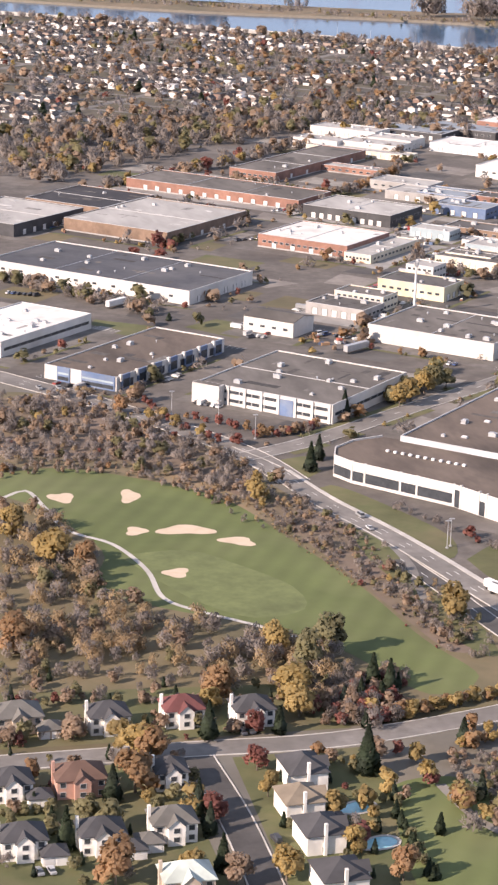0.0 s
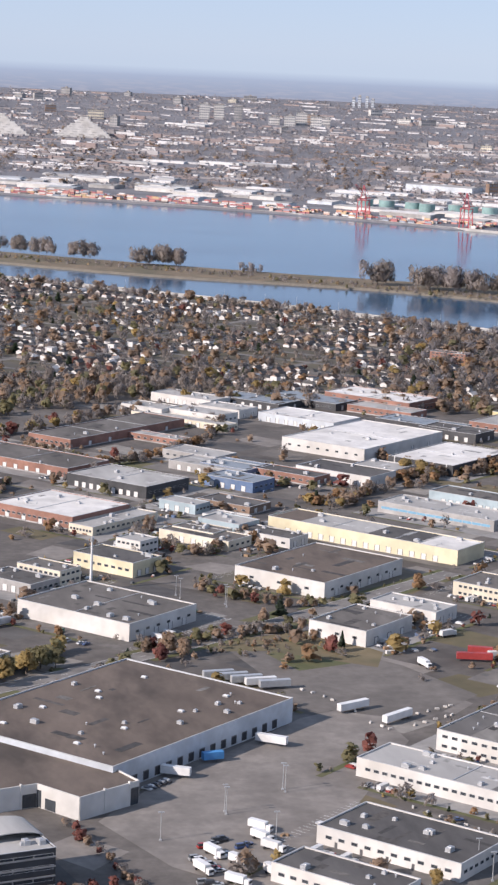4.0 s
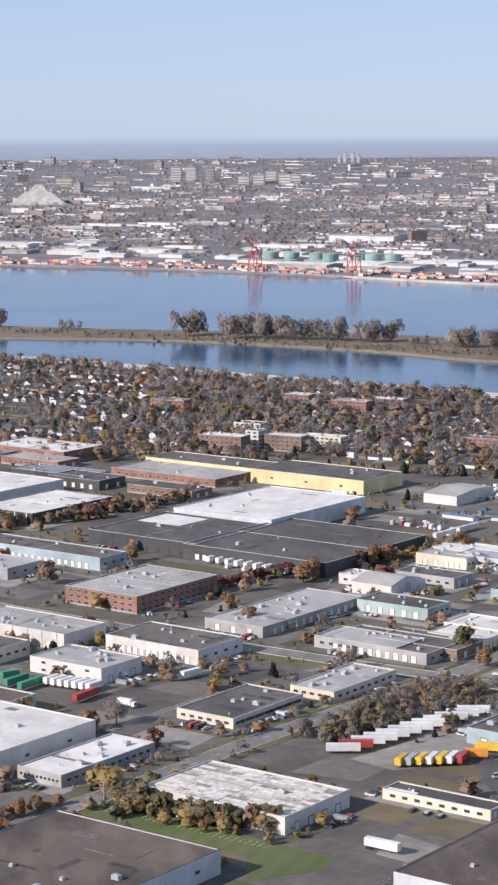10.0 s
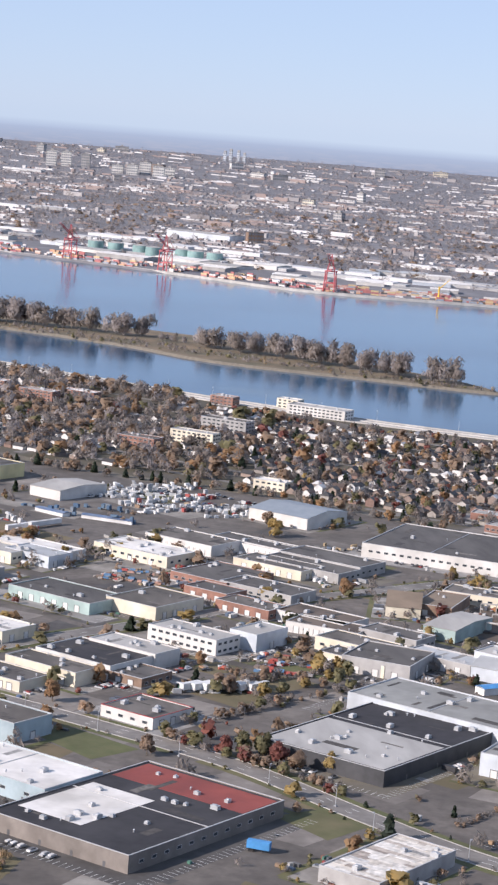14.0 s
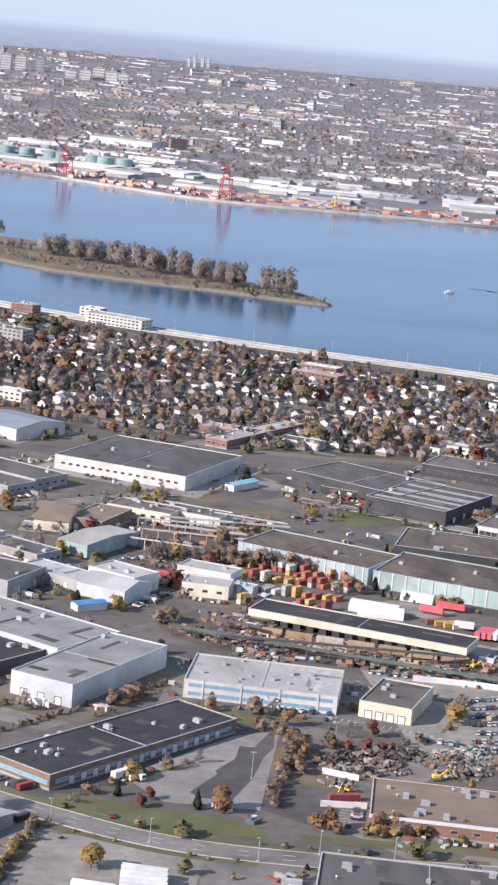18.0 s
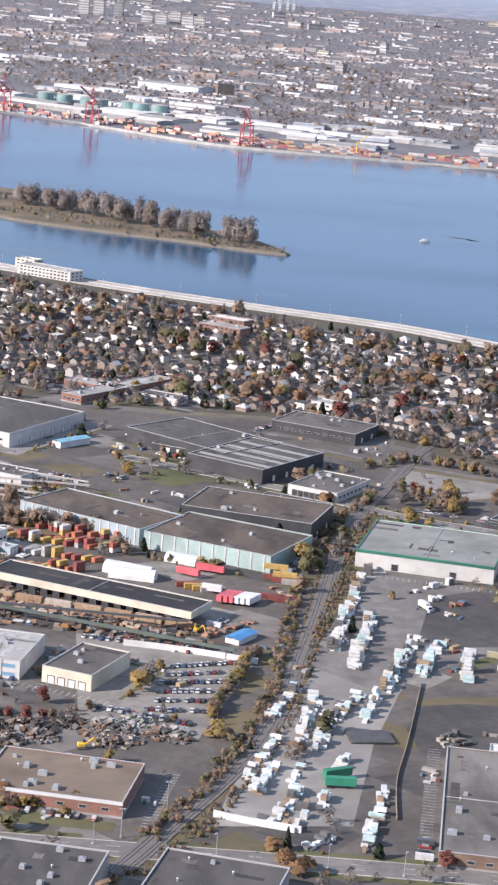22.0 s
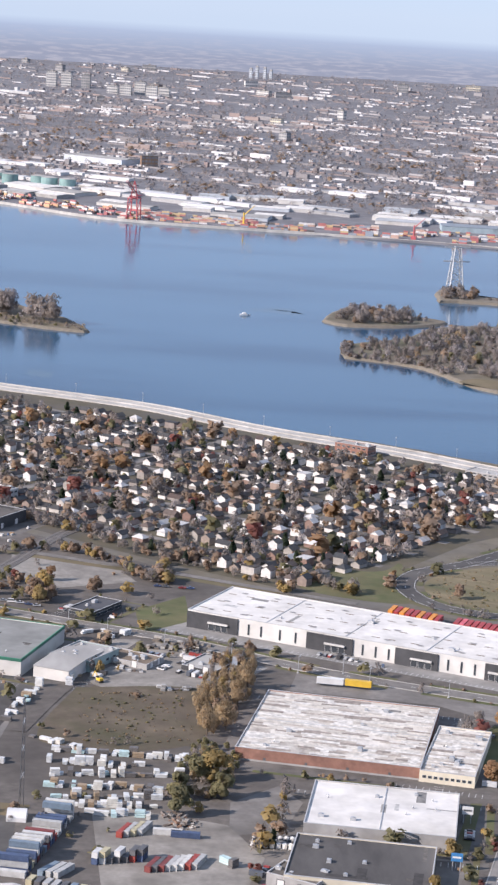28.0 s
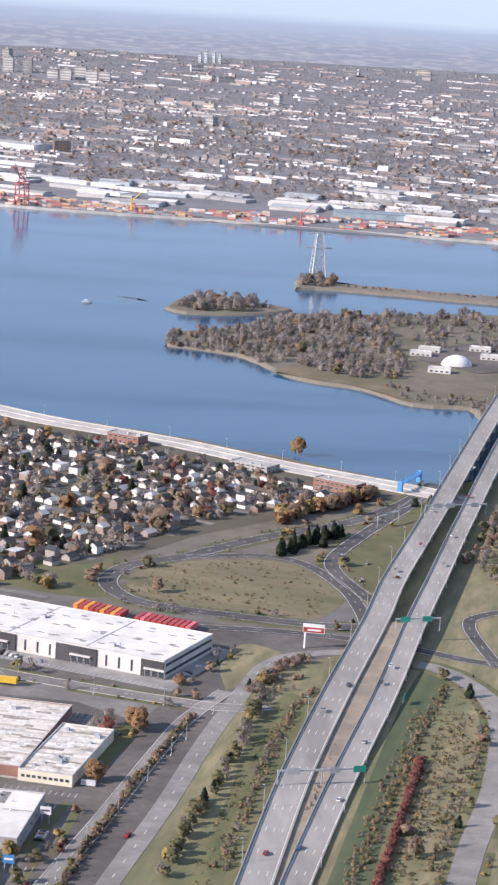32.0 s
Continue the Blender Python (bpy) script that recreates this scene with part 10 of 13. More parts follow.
# scrapyards
for p, r, n, h in (((264.6, 840.7), 11, 160, 5), ((272.7, 832.0), 8, 110, 4), ((299.0, 842.5), 11, 170, 4), ((309.2, 834.1), 6, 60, 3), ((200.4, 1156.2), 9, 130, 3), ((229.7, 1169.2), 8, 90, 3), ((52.9, 1094.9), 10, 80, 1.5), ((98.1, 1141.5), 10, 80, 1.5), ((302.0, 831.5), 10, 110, 3), ((328.4, 839.1), 6, 60, 3), ((307.7, 968.2), 9, 60, 2), ((279.8, 1006.4), 12, 90, 1.5), ((235.6, 979.4), 14, 120, 1.5), ((323.7, 979.9), 8, 60, 1.5), ((230.6, 1009.3), 16, 130, 1.5), ((274.0, 1037.3), 14, 110, 1.5), ((87.3, 1180.2), 12, 60, 1), ((-12.5, 1273.1), 12, 120, 1.5), ((76.0, 1109.9), 10, 60, 1), ((578.8, 898.4), 8, 60, 1.5), ((574.7, 907.9), 6, 40, 1), ((-599.3, 1282.3), 8, 30, 1)):
    heap(*p, r, n, "heap of mixed scrap and machine parts", SCRAP, h)
for p, c in (((252.1, 803.8), YELLOW), ((290.2, 822.9), YELLOW), ((533.5, 1092.9), YELLOW), ((338.3, 982.8), YELLOW), ((106.7, 684.9), YELLOW), ((111.5, 687.8), YELLOW), ((216.0, 1211.8), ORANGE), ((338.2, 984.9), YELLOW)):
    ob = thing("excavator", p[0], p[1], CAR_RND.uniform(0, 360), "digger with a folded arm in a yard", "excavator", "excavators", 0.08)
    part("track", boxed(-1.8, -1.5, 0, 1.8, -0.8, 0.9, 0.2), STEEL, ob)
    part("track", boxed(-1.8, 0.8, 0, 1.8, 1.5, 0.9, 0.2), STEEL, ob)
    part("body", boxed(-1.8, -1.3, 1.0, 1.3, 1.3, 2.4, 0.2), c, ob)
    part("cab", boxed(0.2, 0.2, 2.4, 1.5, 1.3, 3.4, 0.1), GLASS, ob)
    bm = bmesh.new()
    tube(bm, (1.2, -0.3, 2.0), (4.4, -0.3, 4.6), 0.28)
    tube(bm, (4.4, -0.3, 4.6), (6.4, -0.3, 1.4), 0.22)
    part("arm", bm, c, ob)
# steel conveyor frames of the scrap works
for p, q in (((195.1, 1227.3), (255.1, 1214.6)), ((195.6, 1200.1), (257.6, 1188.6)), ((240.7, 1252.9), (281.1, 1234.7)), ((187.2, 1178.4), (228.9, 1162.7))):
    d = Vector((q[0] - p[0], q[1] - p[1], 0))
    ob = thing("pipe_rack", p[0], p[1], math.degrees(math.atan2(d.y, d.x)), "pale steel conveyor frame on posts", "steel frame", "steel frames")
    part("beam", boxed(0, -0.5, 5.6, d.length, 0.5, 6.3), CONCRETE, ob)
    for k in range(int(d.length / 9) + 1):
        part("post", boxed(9 * k - 0.25, -0.25, 0, 9 * k + 0.25, 0.25, 5.6), CONCRETE, ob)
# lamp posts
for p in ((-609.4, 761.0), (-581.5, 788.8), (-554.8, 814.3), (-701.2, 763.7), (-540.4, 1112.1), (-564.5, 1130.5), (-774.9, 955.1), (-756.8, 937.4), (-745.2, 912.9), (-703.2, 761.4), (-581.7, 791.7), (-555.3, 817.4), (-566.5, 761.1), (-495.1, 717.9), (-497.1, 731.8), (-562.9, 1124.4), (-540.3, 1107.1), (-306.7, 853.7), (215.5, 813.6), (254.3, 856.2), (659.6, 1128.7), (323.1, 765.1), (306.6, 736.6)):
    lamp_post(*p)
for k, p in enumerate(smooth_line(SHORE_ROAD, 55)[2:]):
    lamp_post(p.x, p.y, 12, 2, 0.1, 60)
for line, off in ((left_line, 8.2), (right_line, -7.0)):
    for k in range(2, len(line) - 2, 5):
        d = (line[k + 1] - line[k - 1]).normalized()
        lamp_post(line[k].x - d.y * off, line[k].y + d.x * off, 11, 1, max(0.0, line[k].z - 1.2), 180 if off > 0 else 0)
for pts in (SHORE_ROAD[:0] or [(61.4, 822.0), (136.9, 758.2), (235.0, 719.3)], [(-122.3, 1020.1), (-39.5, 949.9), (51.9, 855.4)], [(231.7, 737.4), (405.3, 716.6)], [(511.3, 1194.6), (635.9, 1126.9), (772.5, 1074.9)], [(703.1, 832.6), (759.7, 1034.6)]):
    for p in smooth_line(pts, 34):
        lamp_post(p.x, p.y, 9, 1, 0, CAR_RND.choice((45, 225)))


def gantry(p, q, z, panels):
    """A sign bridge over a carriageway."""
    d = Vector((q[0] - p[0], q[1] - p[1], 0))
    ob = thing("sign_gantry", p[0], p[1], math.degrees(math.atan2(d.y, d.x)), "pale steel motorway sign gantry", "road sign", "sign gantries", z)
    for x in (0, d.length):
        bm = bmesh.new()
        tube(bm, (x, 0, 0), (x, 0, 8.2), 0.28)
        part("post", bm, METAL, ob)
    part("beam", boxed(-0.3, -0.4, 7.2, d.length + 0.3, 0.4, 8.0), METAL, ob)
    for u, w, m in panels:
        part("sign_panel", boxed(u * d.length - w / 2, -0.7, 5.9, u * d.length + w / 2, -0.5, 9.0), m, ob, "green direction sign" if m is SIGN_GREEN else "back of a pale sign")


gantry((801.5, 975.8), (821.7, 980.2), 0.0, ((0.35, 6, METAL),))
gantry((822.7, 980.3), (841.9, 986.0), 0.0, ((0.25, 5, METAL), (0.85, 6, SIGN_GREEN)))
gantry((873.9, 1216.9), (899.3, 1223.8), 6.0, ((0.2, 6, SIGN_GREEN), (0.7, 6, SIGN_GREEN)))
gantry((916.5, 1502.1), (960.3, 1517.3), 7.0, ((0.2, 7, METAL), (0.4, 7, METAL), (0.8, 6, METAL)))
gantry((883.6, 1490.8), (899.5, 1510.8), 0.0, ((0.5, 6, METAL),))
ob = thing("road_sign", *(869.6, 1105.8), 75, "green motorway exit sign on posts", "road sign")
for s in (-1.5, 1.5):
    part("post", boxed(s - 0.12, -0.12, 0, s + 0.12, 0.12, 3.4), METAL, ob)
part("sign_panel", boxed(-3.0, -0.2, 2.4, 3.0, -0.12, 5.4), SIGN_GREEN, ob)
# blue steel footbridge over the riverside road
foot_a, foot_b = Vector((908, 1604, 0)), Vector((926, 1646, 0))
ob = thing("footbridge", foot_a.x, foot_a.y, math.degrees(math.atan2(foot_b.y - foot_a.y, foot_b.x - foot_a.x)), "bright blue steel footbridge over the riverside road", "footbridge")
foot_len = (foot_b - foot_a).length
FOOT_BLUE = solid("bridge_blue", (0.08, 0.28, 0.55))
part("deck", boxed(0, -1.5, 5.6, foot_len, 1.5, 6.0), FOOT_BLUE, ob)
for s in (-1.5, 1.5):
    bm = bmesh.new()
    tube(bm, (0, s, 8.2), (foot_len, s, 8.2), 0.22, n=5)
    for k in range(9):
        x = foot_len * k / 9
        tube(bm, (x, s, 6.0), (x + foot_len / 18, s, 8.2), 0.14, n=4)
        tube(bm, (x + foot_len / 18, s, 8.2), (x + foot_len / 9, s, 6.0), 0.14, n=4)
    part("truss", bm, FOOT_BLUE, ob, "blue lattice truss")
for x in (0.6, foot_len - 0.6):
    part("tower", boxed(x - 1.4, -1.7, 0, x + 1.4, 1.7, 8.6), FOOT_BLUE, ob, "blue stair tower")
# roadside billboard with a red and white face
p = (822.6, 1197.1)
ob = thing("billboard", *p, -8, "tall roadside billboard with red and white face", "billboard")
bm = bmesh.new()
tube(bm, (0, 0, 0), (0, 0, 9.5), 0.7)
part("pole", bm, TRAILER_PAINT, ob)
part("panel", boxed(-1.5, -0.5, 9.0, 10.5, 0.5, 14.0), TRAILER_PAINT, ob)
part("poster", boxed(-1.2, -0.56, 9.3, 10.2, -0.5, 12.2), RED, ob, "red lower poster")
part("lettering", boxed(1.0, -0.62, 10.2, 8.6, -0.56, 11.2), TRAILER_PAINT, ob, "white bar of unreadable lettering")
# small roadside pylons and signs of the warehouses
for p, m in (((701.1, 916.8), TRAILER_PAINT), ((690.4, 861.4), BLUE), ((-467.9, 721.3), TRAILER_PAINT)):
    ob = thing("shop_sign", p[0], p[1], -8, "freestanding sign board on two posts", "sign", "sign boards")
    for s in (-1.6, 1.6):
        part("post", boxed(s - 0.2, -0.2, 0, s + 0.2, 0.2, 7.5), METAL, ob)
    part("board", boxed(-2.4, -0.35, 4.2, 2.4, -0.2, 7.8), m, ob)
    part("lettering", boxed(-1.8, -0.4, 5.6, 1.8, -0.35, 6.4), STEEL if m is TRAILER_PAINT else TRAILER_PAINT, ob)
# tall white mast and a lattice pylon in the river
ob = thing("telecom_mast", *(-609.0, 1141.2), 0, "tall white telecom mast behind a workshop", "mast")
bm = bmesh.new()
tube(bm, (0, 0, 0), (0, 0, 29), 0.9, 0.55, 8)
part("pole", bm, TRAILER_PAINT, ob)
for k in range(6):
    part("antenna", boxed(0.8, -0.25, 26.5, 1.1, 0.25, 29.2), METAL, ob, at=pose(0, 0, 0, 0, 0, 60 * k))
ob = thing("power_pylon", *(903.4, 2855.5), 10, "tall pale lattice power pylon on a breakwater", "pylon")
for sx in (-1, 1):
    for sy in (-1, 1):
        bm = bmesh.new()
        tube(bm, (9 * sx, 9 * sy, 0), (4 * sx, 4 * sy, 55), 0.9, 0.6, 5)
        part("leg", bm, METAL, ob)
for k in range(7):
    z0, z1 = 8 * k, 8 * k + 8
    r0, r1 = 9 - 5 * z0 / 55, 9 - 5 * z1 / 55
    bm = bmesh.new()
    for a, b in (((-1, -1), (1, -1)), ((1, -1), (1, 1)), ((1, 1), (-1, 1)), ((-1, 1), (-1, -1))):
        tube(bm, (a[0] * r0, a[1] * r0, z0), (b[0] * r1, b[1] * r1, z1), 0.35, n=4)
        tube(bm, (b[0] * r0, b[1] * r0, z0), (a[0] * r1, a[1] * r1, z1), 0.35, n=4)
        tube(bm, (a[0] * r1, a[1] * r1, z1), (b[0] * r1, b[1] * r1, z1), 0.35, n=4)
    part("bracing", bm, METAL, ob)
for z in (36, 54):
    part("cross_arm", boxed(-17, -0.8, z, 17, 0.8, z + 1.6), METAL, ob)
# salt dome and sheds on the park island
ob = thing("storage_dome", *(1012.0, 2193.9), 0, "white domed storage building on an island", "dome")
bm = bmesh.new()
bmesh.ops.create_uvsphere(bm, u_segments=28, v_segments=14, radius=12.5)
bmesh.ops.delete(bm, geom=[v for v in bm.verts if v.co.z < -0.5], context="VERTS")
bmesh.ops.scale(bm, vec=(1.25, 1, 0.95), verts=bm.verts[:])
for f in bm.faces:
    f.smooth = True
part("shell", bm, TRAILER_PAINT, ob)
part("base_wall", mesh_of("base_wall", (lambda b: (tube(b, (0, 0, 0), (0, 0, 2.2), 13.2, n=28), b)[1])(bmesh.new()), CONCRETE), None, ob)
patch("lot_island", [(974.6, 2268.6), (1020.7, 2321.6), (1129.8, 2418.9), (1111.1, 2209.8), (1030.5, 2150.4), (975.8, 2215.9)], ASPHALT, 1.75, "paved yard on the island")
for p in ((981.3, 2245.8), (992.6, 2274.8), (990.5, 2147.1), (1047.2, 2293.7), (1052.6, 2241.9)):
    hall(p[0], p[1], 22, 12, -10, 6, "low white island depot building", "white", "white", {"S": "win 1 4"}, 1, "depot_building")
ob = thing("motor_boat", *(627.6, 2510.7), 10, "small white motor boat on the river", "boat", "", -1.5)
bm = bmesh.new()
hull = [bm.verts.new(v) for v in ((-5, -1.7, 0), (3, -1.7, 0), (6.5, 0, 0.4), (3, 1.7, 0), (-5, 1.7, 0))]
deck = [bm.verts.new((v.co.x * 1.05, v.co.y * 1.15, 1.6)) for v in hull]
bm.faces.new(hull[::-1])
bm.faces.new(deck)
for k in range(5):
    bm.faces.new((hull[k], hull[(k + 1) % 5], deck[(k + 1) % 5], deck[k]))
part("hull", bm, TRAILER_PAINT, ob)
part("cabin", boxed(-2.5, -1.2, 1.6, 2.0, 1.2, 3.4, 0.2), TRAILER_PAINT, ob)
part("windscreen", boxed(1.9, -1.0, 2.2, 2.08, 1.0, 3.2), GLASS, ob)
# mid-rise flats between estate and river
for p, w, d, h, wall, label in (((-176.2, 1793.2), 40, 16, 14, "brown", "brown brick apartment block with white balconies"), ((-149.0, 1804.2), 12, 14, 16, "white", "white apartment tower beside flats"), ((-124.6, 1793.4), 34, 15, 13, "brown", "brown brick apartment block"), ((-93.9, 1794.3), 38, 15, 12, "cream", "pale flat-roofed apartment block"), ((-143.9, 1897.4), 26, 14, 10, "cream", "cream gabled apartment block"), ((-77.0, 2095.6), 26, 14, 9, "brick", "red brick apartment house"), ((-38.5, 2017.3), 36, 14, 12, "brick", "brick apartment block among trees"), ((-203.8, 2048.7), 36, 14, 12, "brick", "long brick apartment block in trees"), ((-0.2, 2051.1), 38, 14, 9, "brick", "low brick flats near the river"), ((36.9, 1778.5), 34, 16, 10, "brick", "brick church-like hall with white roof"), ((119.8, 1889.6), 44, 16, 13, "grey", "apartment block with white balconies"), ((223.5, 2037.4), 60, 20, 9, "white", "white riverside residence with flat roof"), ((138.1, 2076.5), 24, 14, 9, "brick", "brick flats near the shore"), ((201.7, 2083.4), 22, 14, 9, "cream", "cream flats near the shore"), ((84.6, 1810.4), 40, 14, 12, "cream", "cream apartment block with dark windows"), ((376.0, 1785.8), 40, 16, 9, "brick", "low brick building with white roof"), ((124.4, 1613.9), 26, 14, 7, "cream", "low cream block of flats"), ((442.3, 1506.0), 26, 14, 7, "white", "white block of flats"), ((382.6, 1823.3), 34, 14, 9, "brick", "brick flats near the riverside road"), ((862.8, 1589.7), 36, 14, 10, "brick", "red brick apartment block by the ramp"), ((704.0, 1730.9), 30, 13, 8, "brick", "brick flats by the riverside road"), ((802.6, 1661.6), 34, 18, 5, "grey", "low grey commercial building")):
    hall(p[0], p[1], w, d, -34, h, label, wall, CAR_RND.choice(("grey", "light", "white")), {"S": f"win {max(1, round(h / 3.2))} {int(w / 4.5)}", "E": f"win {max(1, round(h / 3.2))} 3"}, 3, "apartment_block")
# further small workshops of the estate
for p, w, d, h, wall, roof in (((-483.5, 1781.1), 60, 28, 7, "white", "light"), ((-459.6, 1727.1), 40, 26, 7, "white", "light"), ((-399.5, 1691.8), 70, 40, 7, "silver", "white"), ((-430.4, 1780.6), 70, 34, 6, "dark", "blue"), ((-499.9, 1679.8), 90, 16, 5, "cream", "light"), ((-533.0, 1601.8), 70, 14, 5, "brick", "light"), ((-485.5, 1482.7), 40, 30, 6, "blue", "blue"), ((-505.5, 1528.6), 46, 26, 6, "grey", "light"), ((-535.4, 1353.7), 28, 16, 6, "sky", "light"), ((-502.8, 1361.3), 40, 24, 5, "brown", "dark"), ((-513.2, 1316.2), 26, 16, 5, "white", "light"), ((-533.6, 1274.4), 30, 20, 6, "cream", "grey"), ((-450.6, 1459.6), 50, 20, 6, "brick", "dark"), ((-411.4, 1467.2), 60, 34, 7, "white", "dark"), ((-382.0, 1486.1), 34, 30, 6, "white", "light"), ((-493.2, 1267.1), 40, 20, 6, "white", "dark"), ((-515.3, 1292.3), 30, 22, 8, "sky", "light"), ((-533.2, 1262.2), 50, 24, 6, "cream", "grey"), ((-490.3, 1432.3), 40, 26, 7, "blue", "blue"), ((-498.9, 1483.5), 60, 30, 6, "grey", "light"), ((-311.8, 1785.1), 60, 26, 6, "brick", "light"), ((-381.3, 1789.6), 70, 36, 6, "dark", "blue"), ((-522.7, 1718.0), 40, 24, 8, "white", "light"), ((-483.8, 1696.3), 50, 26, 8, "white", "light"), ((-312.4, 1671.3), 70, 30, 7, "dark", "blue"), ((-292.7, 1641.4), 50, 30, 7, "dark", "dark"), ((-326.7, 1744.0), 60, 26, 6, "brick", "light"), ((-233.7, 1593.1), 60, 24, 6, "brown", "dark"), ((-130.9, 1256.2), 50, 16, 6, "white", "white"), ((-162.0, 1104.5), 50, 26, 6, "grey", "light"), ((-129.6, 1188.1), 46, 24, 6, "teal", "dark"), ((-90.0, 1126.3), 50, 26, 6, "cream", "white"), ((-131.3, 1098.8), 50, 28, 6, "brown", "grey"), ((89.5, 1316.6), 50, 26, 6, "cream", "dark"), ((125.4, 1337.6), 60, 30, 7, "grey", "dark"), ((97.4, 1360.7), 60, 20, 6, "white", "grey"), ((-79.9, 1314.4), 36, 20, 7, "cream", "light"), ((-56.5, 1308.7), 34, 22, 7, "silver", "silver"), ((-58.1, 1333.8), 60, 24, 6, "white", "white"), ((-98.9, 1264.1), 40, 20, 6, "grey", "dark"), ((58.8, 1198.4), 36, 20, 6, "brick", "grey"), ((41.8, 1232.8), 30, 20, 6, "brick", "dark"), ((105.0, 1116.9), 40, 22, 7, "cream", "grey"), ((-20.3, 1044.6), 36, 24, 5, "brown", "dark"), ((129.6, 1139.9), 36, 20, 7, "grey", "dark"), ((147.6, 1097.0), 40, 20, 6, "grey", "silver"), ((225.5, 1113.8), 30, 16, 8, "white", "light"), ((101.4, 1087.0), 40, 20, 6, "cream", "dark"), ((201.4, 1257.3), 40, 22, 6, "cream", "grey"), ((227.9, 1256.9), 44, 20, 6, "white", "dark"), ((432.0, 1434.9), 60, 40, 8, "dark", "grey"), ((366.5, 1347.9), 90, 40, 5, "dark", "dark"), ((325.0, 1505.4), 30, 16, 5, "white", "dark"), ((277.1, 1528.2), 40, 16, 6, "brick", "light"), ((549.5, 1131.5), 26, 18, 3, "grey", "tan"), ((589.7, 1129.5), 20, 26, 2.6, "dark", "light"), ((394.4, 1209.5), 40, 30, 8, "dark", "brown"), ((625.6, 839.0), 22, 16, 5, "grey", "grey"), ((523.8, 1126.9), 24, 30, 6, "teal", "light"), ((73.6, 1245.7), 50, 26, 6, "grey", "dark"), ((107.8, 1316.1), 60, 26, 6, "grey", "dark"), ((84.6, 1376.5), 60, 20, 6, "white", "dark"), ((-172.3, 839.1), 50, 12, 4, "cream", "dark"), ((179.8, 1094.1), 30, 20, 9, "silver", "light"), ((230.0, 1103.3), 40, 8, 4, "sky", "silver")):
    s = CAR_RND.random()
    hall(p[0], p[1], w, d, -42 if p[0] < 200 else -28, h, f"{ {'sky': 'pale blue', 'dark': 'charcoal', 'teal': 'faded green', 'silver': 'silver metal'}.get(wall, wall)} workshop with {roof} flat roof", wall, roof, {"S": "docks %d" % max(2, w // 9) if s < 0.6 else "win 1 %d" % max(3, w // 6), "E": "docks 2" if s > 0.4 else "win 1 4"}, CAR_RND.randint(2, 6), "workshop")

# dark flat roofs below the avenue
hall(260.3, 684.4, 74.9, 56.4, -11.4, 8, "long warehouse with dark gravel roof", "grey", "dark", {"S": "docks 6"}, 14)
hall(337.3, 684.5, 43.0, 44.7, -15.2, 8, "warehouse with dark tarred roof", "grey", "dark", {"S": "docks 3"}, 8)


# ---- fronts of the units and offices by the golf course ----
def plan_of(ob):
    v = next(c for c in ob.children if c.name.startswith("wall")).data.vertices
    return 2 * max(p.co.x for p in v), 2 * max(p.co.y for p in v), max(p.co.z for p in v)


W1, D1, H1 = plan_of(B["offA"])
for k in range(7):
    v = -D1 / 2 + (k + 0.25) * D1 / 7
    box_part(B["offA"], "glazed_bay", W1 / 2, v, 0, W1 / 2 + 1.1, v + D1 / 15, H1 + 0.6, WALL["blue"], "navy blue glazed bay")
    box_part(B["offA"], "bay_cap", W1 / 2 - 0.2, v - 1.6, H1 - 2.2, W1 / 2 + 1.3, v - 0.1, H1 + 1.0, WALL["white"], "white panel between bays")
    box_part(B["offA"], "bay_window", W1 / 2 + 1.1, v + 0.5, 1.2, W1 / 2 + 1.16, v + D1 / 15 - 0.5, H1 - 1.6, GLASS)
for k, (a, b) in enumerate(((0.18, 0.36), (0.52, 0.98))):
    box_part(B["offA"], "front_panel", -W1 / 2 + a * W1, -D1 / 2 - 0.5, 0, -W1 / 2 + b * W1, -D1 / 2, H1 + 0.3, WALL["blue"], "navy blue front panel")
    box_part(B["offA"], "front_band", -W1 / 2 + a * W1 + 0.6, -D1 / 2 - 0.56, 3.6, -W1 / 2 + b * W1 - 0.6, -D1 / 2 - 0.5, 4.5, WALL["sky"], "pale blue band")
    box_part(B["offA"], "front_glazing", -W1 / 2 + a * W1 + 0.6, -D1 / 2 - 0.56, 0.8, -W1 / 2 + b * W1 - 0.6, -D1 / 2 - 0.5, 2.6, GLASS)
W2, D2, H2 = plan_of(B["offB"])
for k in range(7):
    u = -W2 / 2 + 0.22 * W2 + k * 0.125 * W2
    box_part(B["offB"], "pier", u, -D2 / 2 - 0.7, 0, u + 1.3, -D2 / 2 - 0.02, H2 + 0.2, WALL["white"], "white fascia pier")
box_part(B["offB"], "entrance", -W2 / 2 + 0.62 * W2, -D2 / 2 - 0.9, 0, -W2 / 2 + 0.72 * W2, -D2 / 2 - 0.1, H2 - 1.4, WALL["blue"], "dark blue glazed entrance")
box_part(B["offB"], "corner_block", -W2 / 2 - 0.4, -D2 / 2 - 5.0, 0, -W2 / 2 + 0.2 * W2, -D2 / 2 - 0.03, H2 + 0.4, WALL["white"], "blank white corner block")
box_part(B["offB"], "corner_roof", -W2 / 2, -D2 / 2 - 4.6, H2 + 0.4, -W2 / 2 + 0.19 * W2, -D2 / 2 - 0.4, H2 + 0.46, ROOF["grey"])
hall(-742.2, 1464.7, 61.1, 62.7, -42.5, 8, "brown brick warehouse with black tarred roof", "brown", "black", {"S": "docks 4"}, 6)

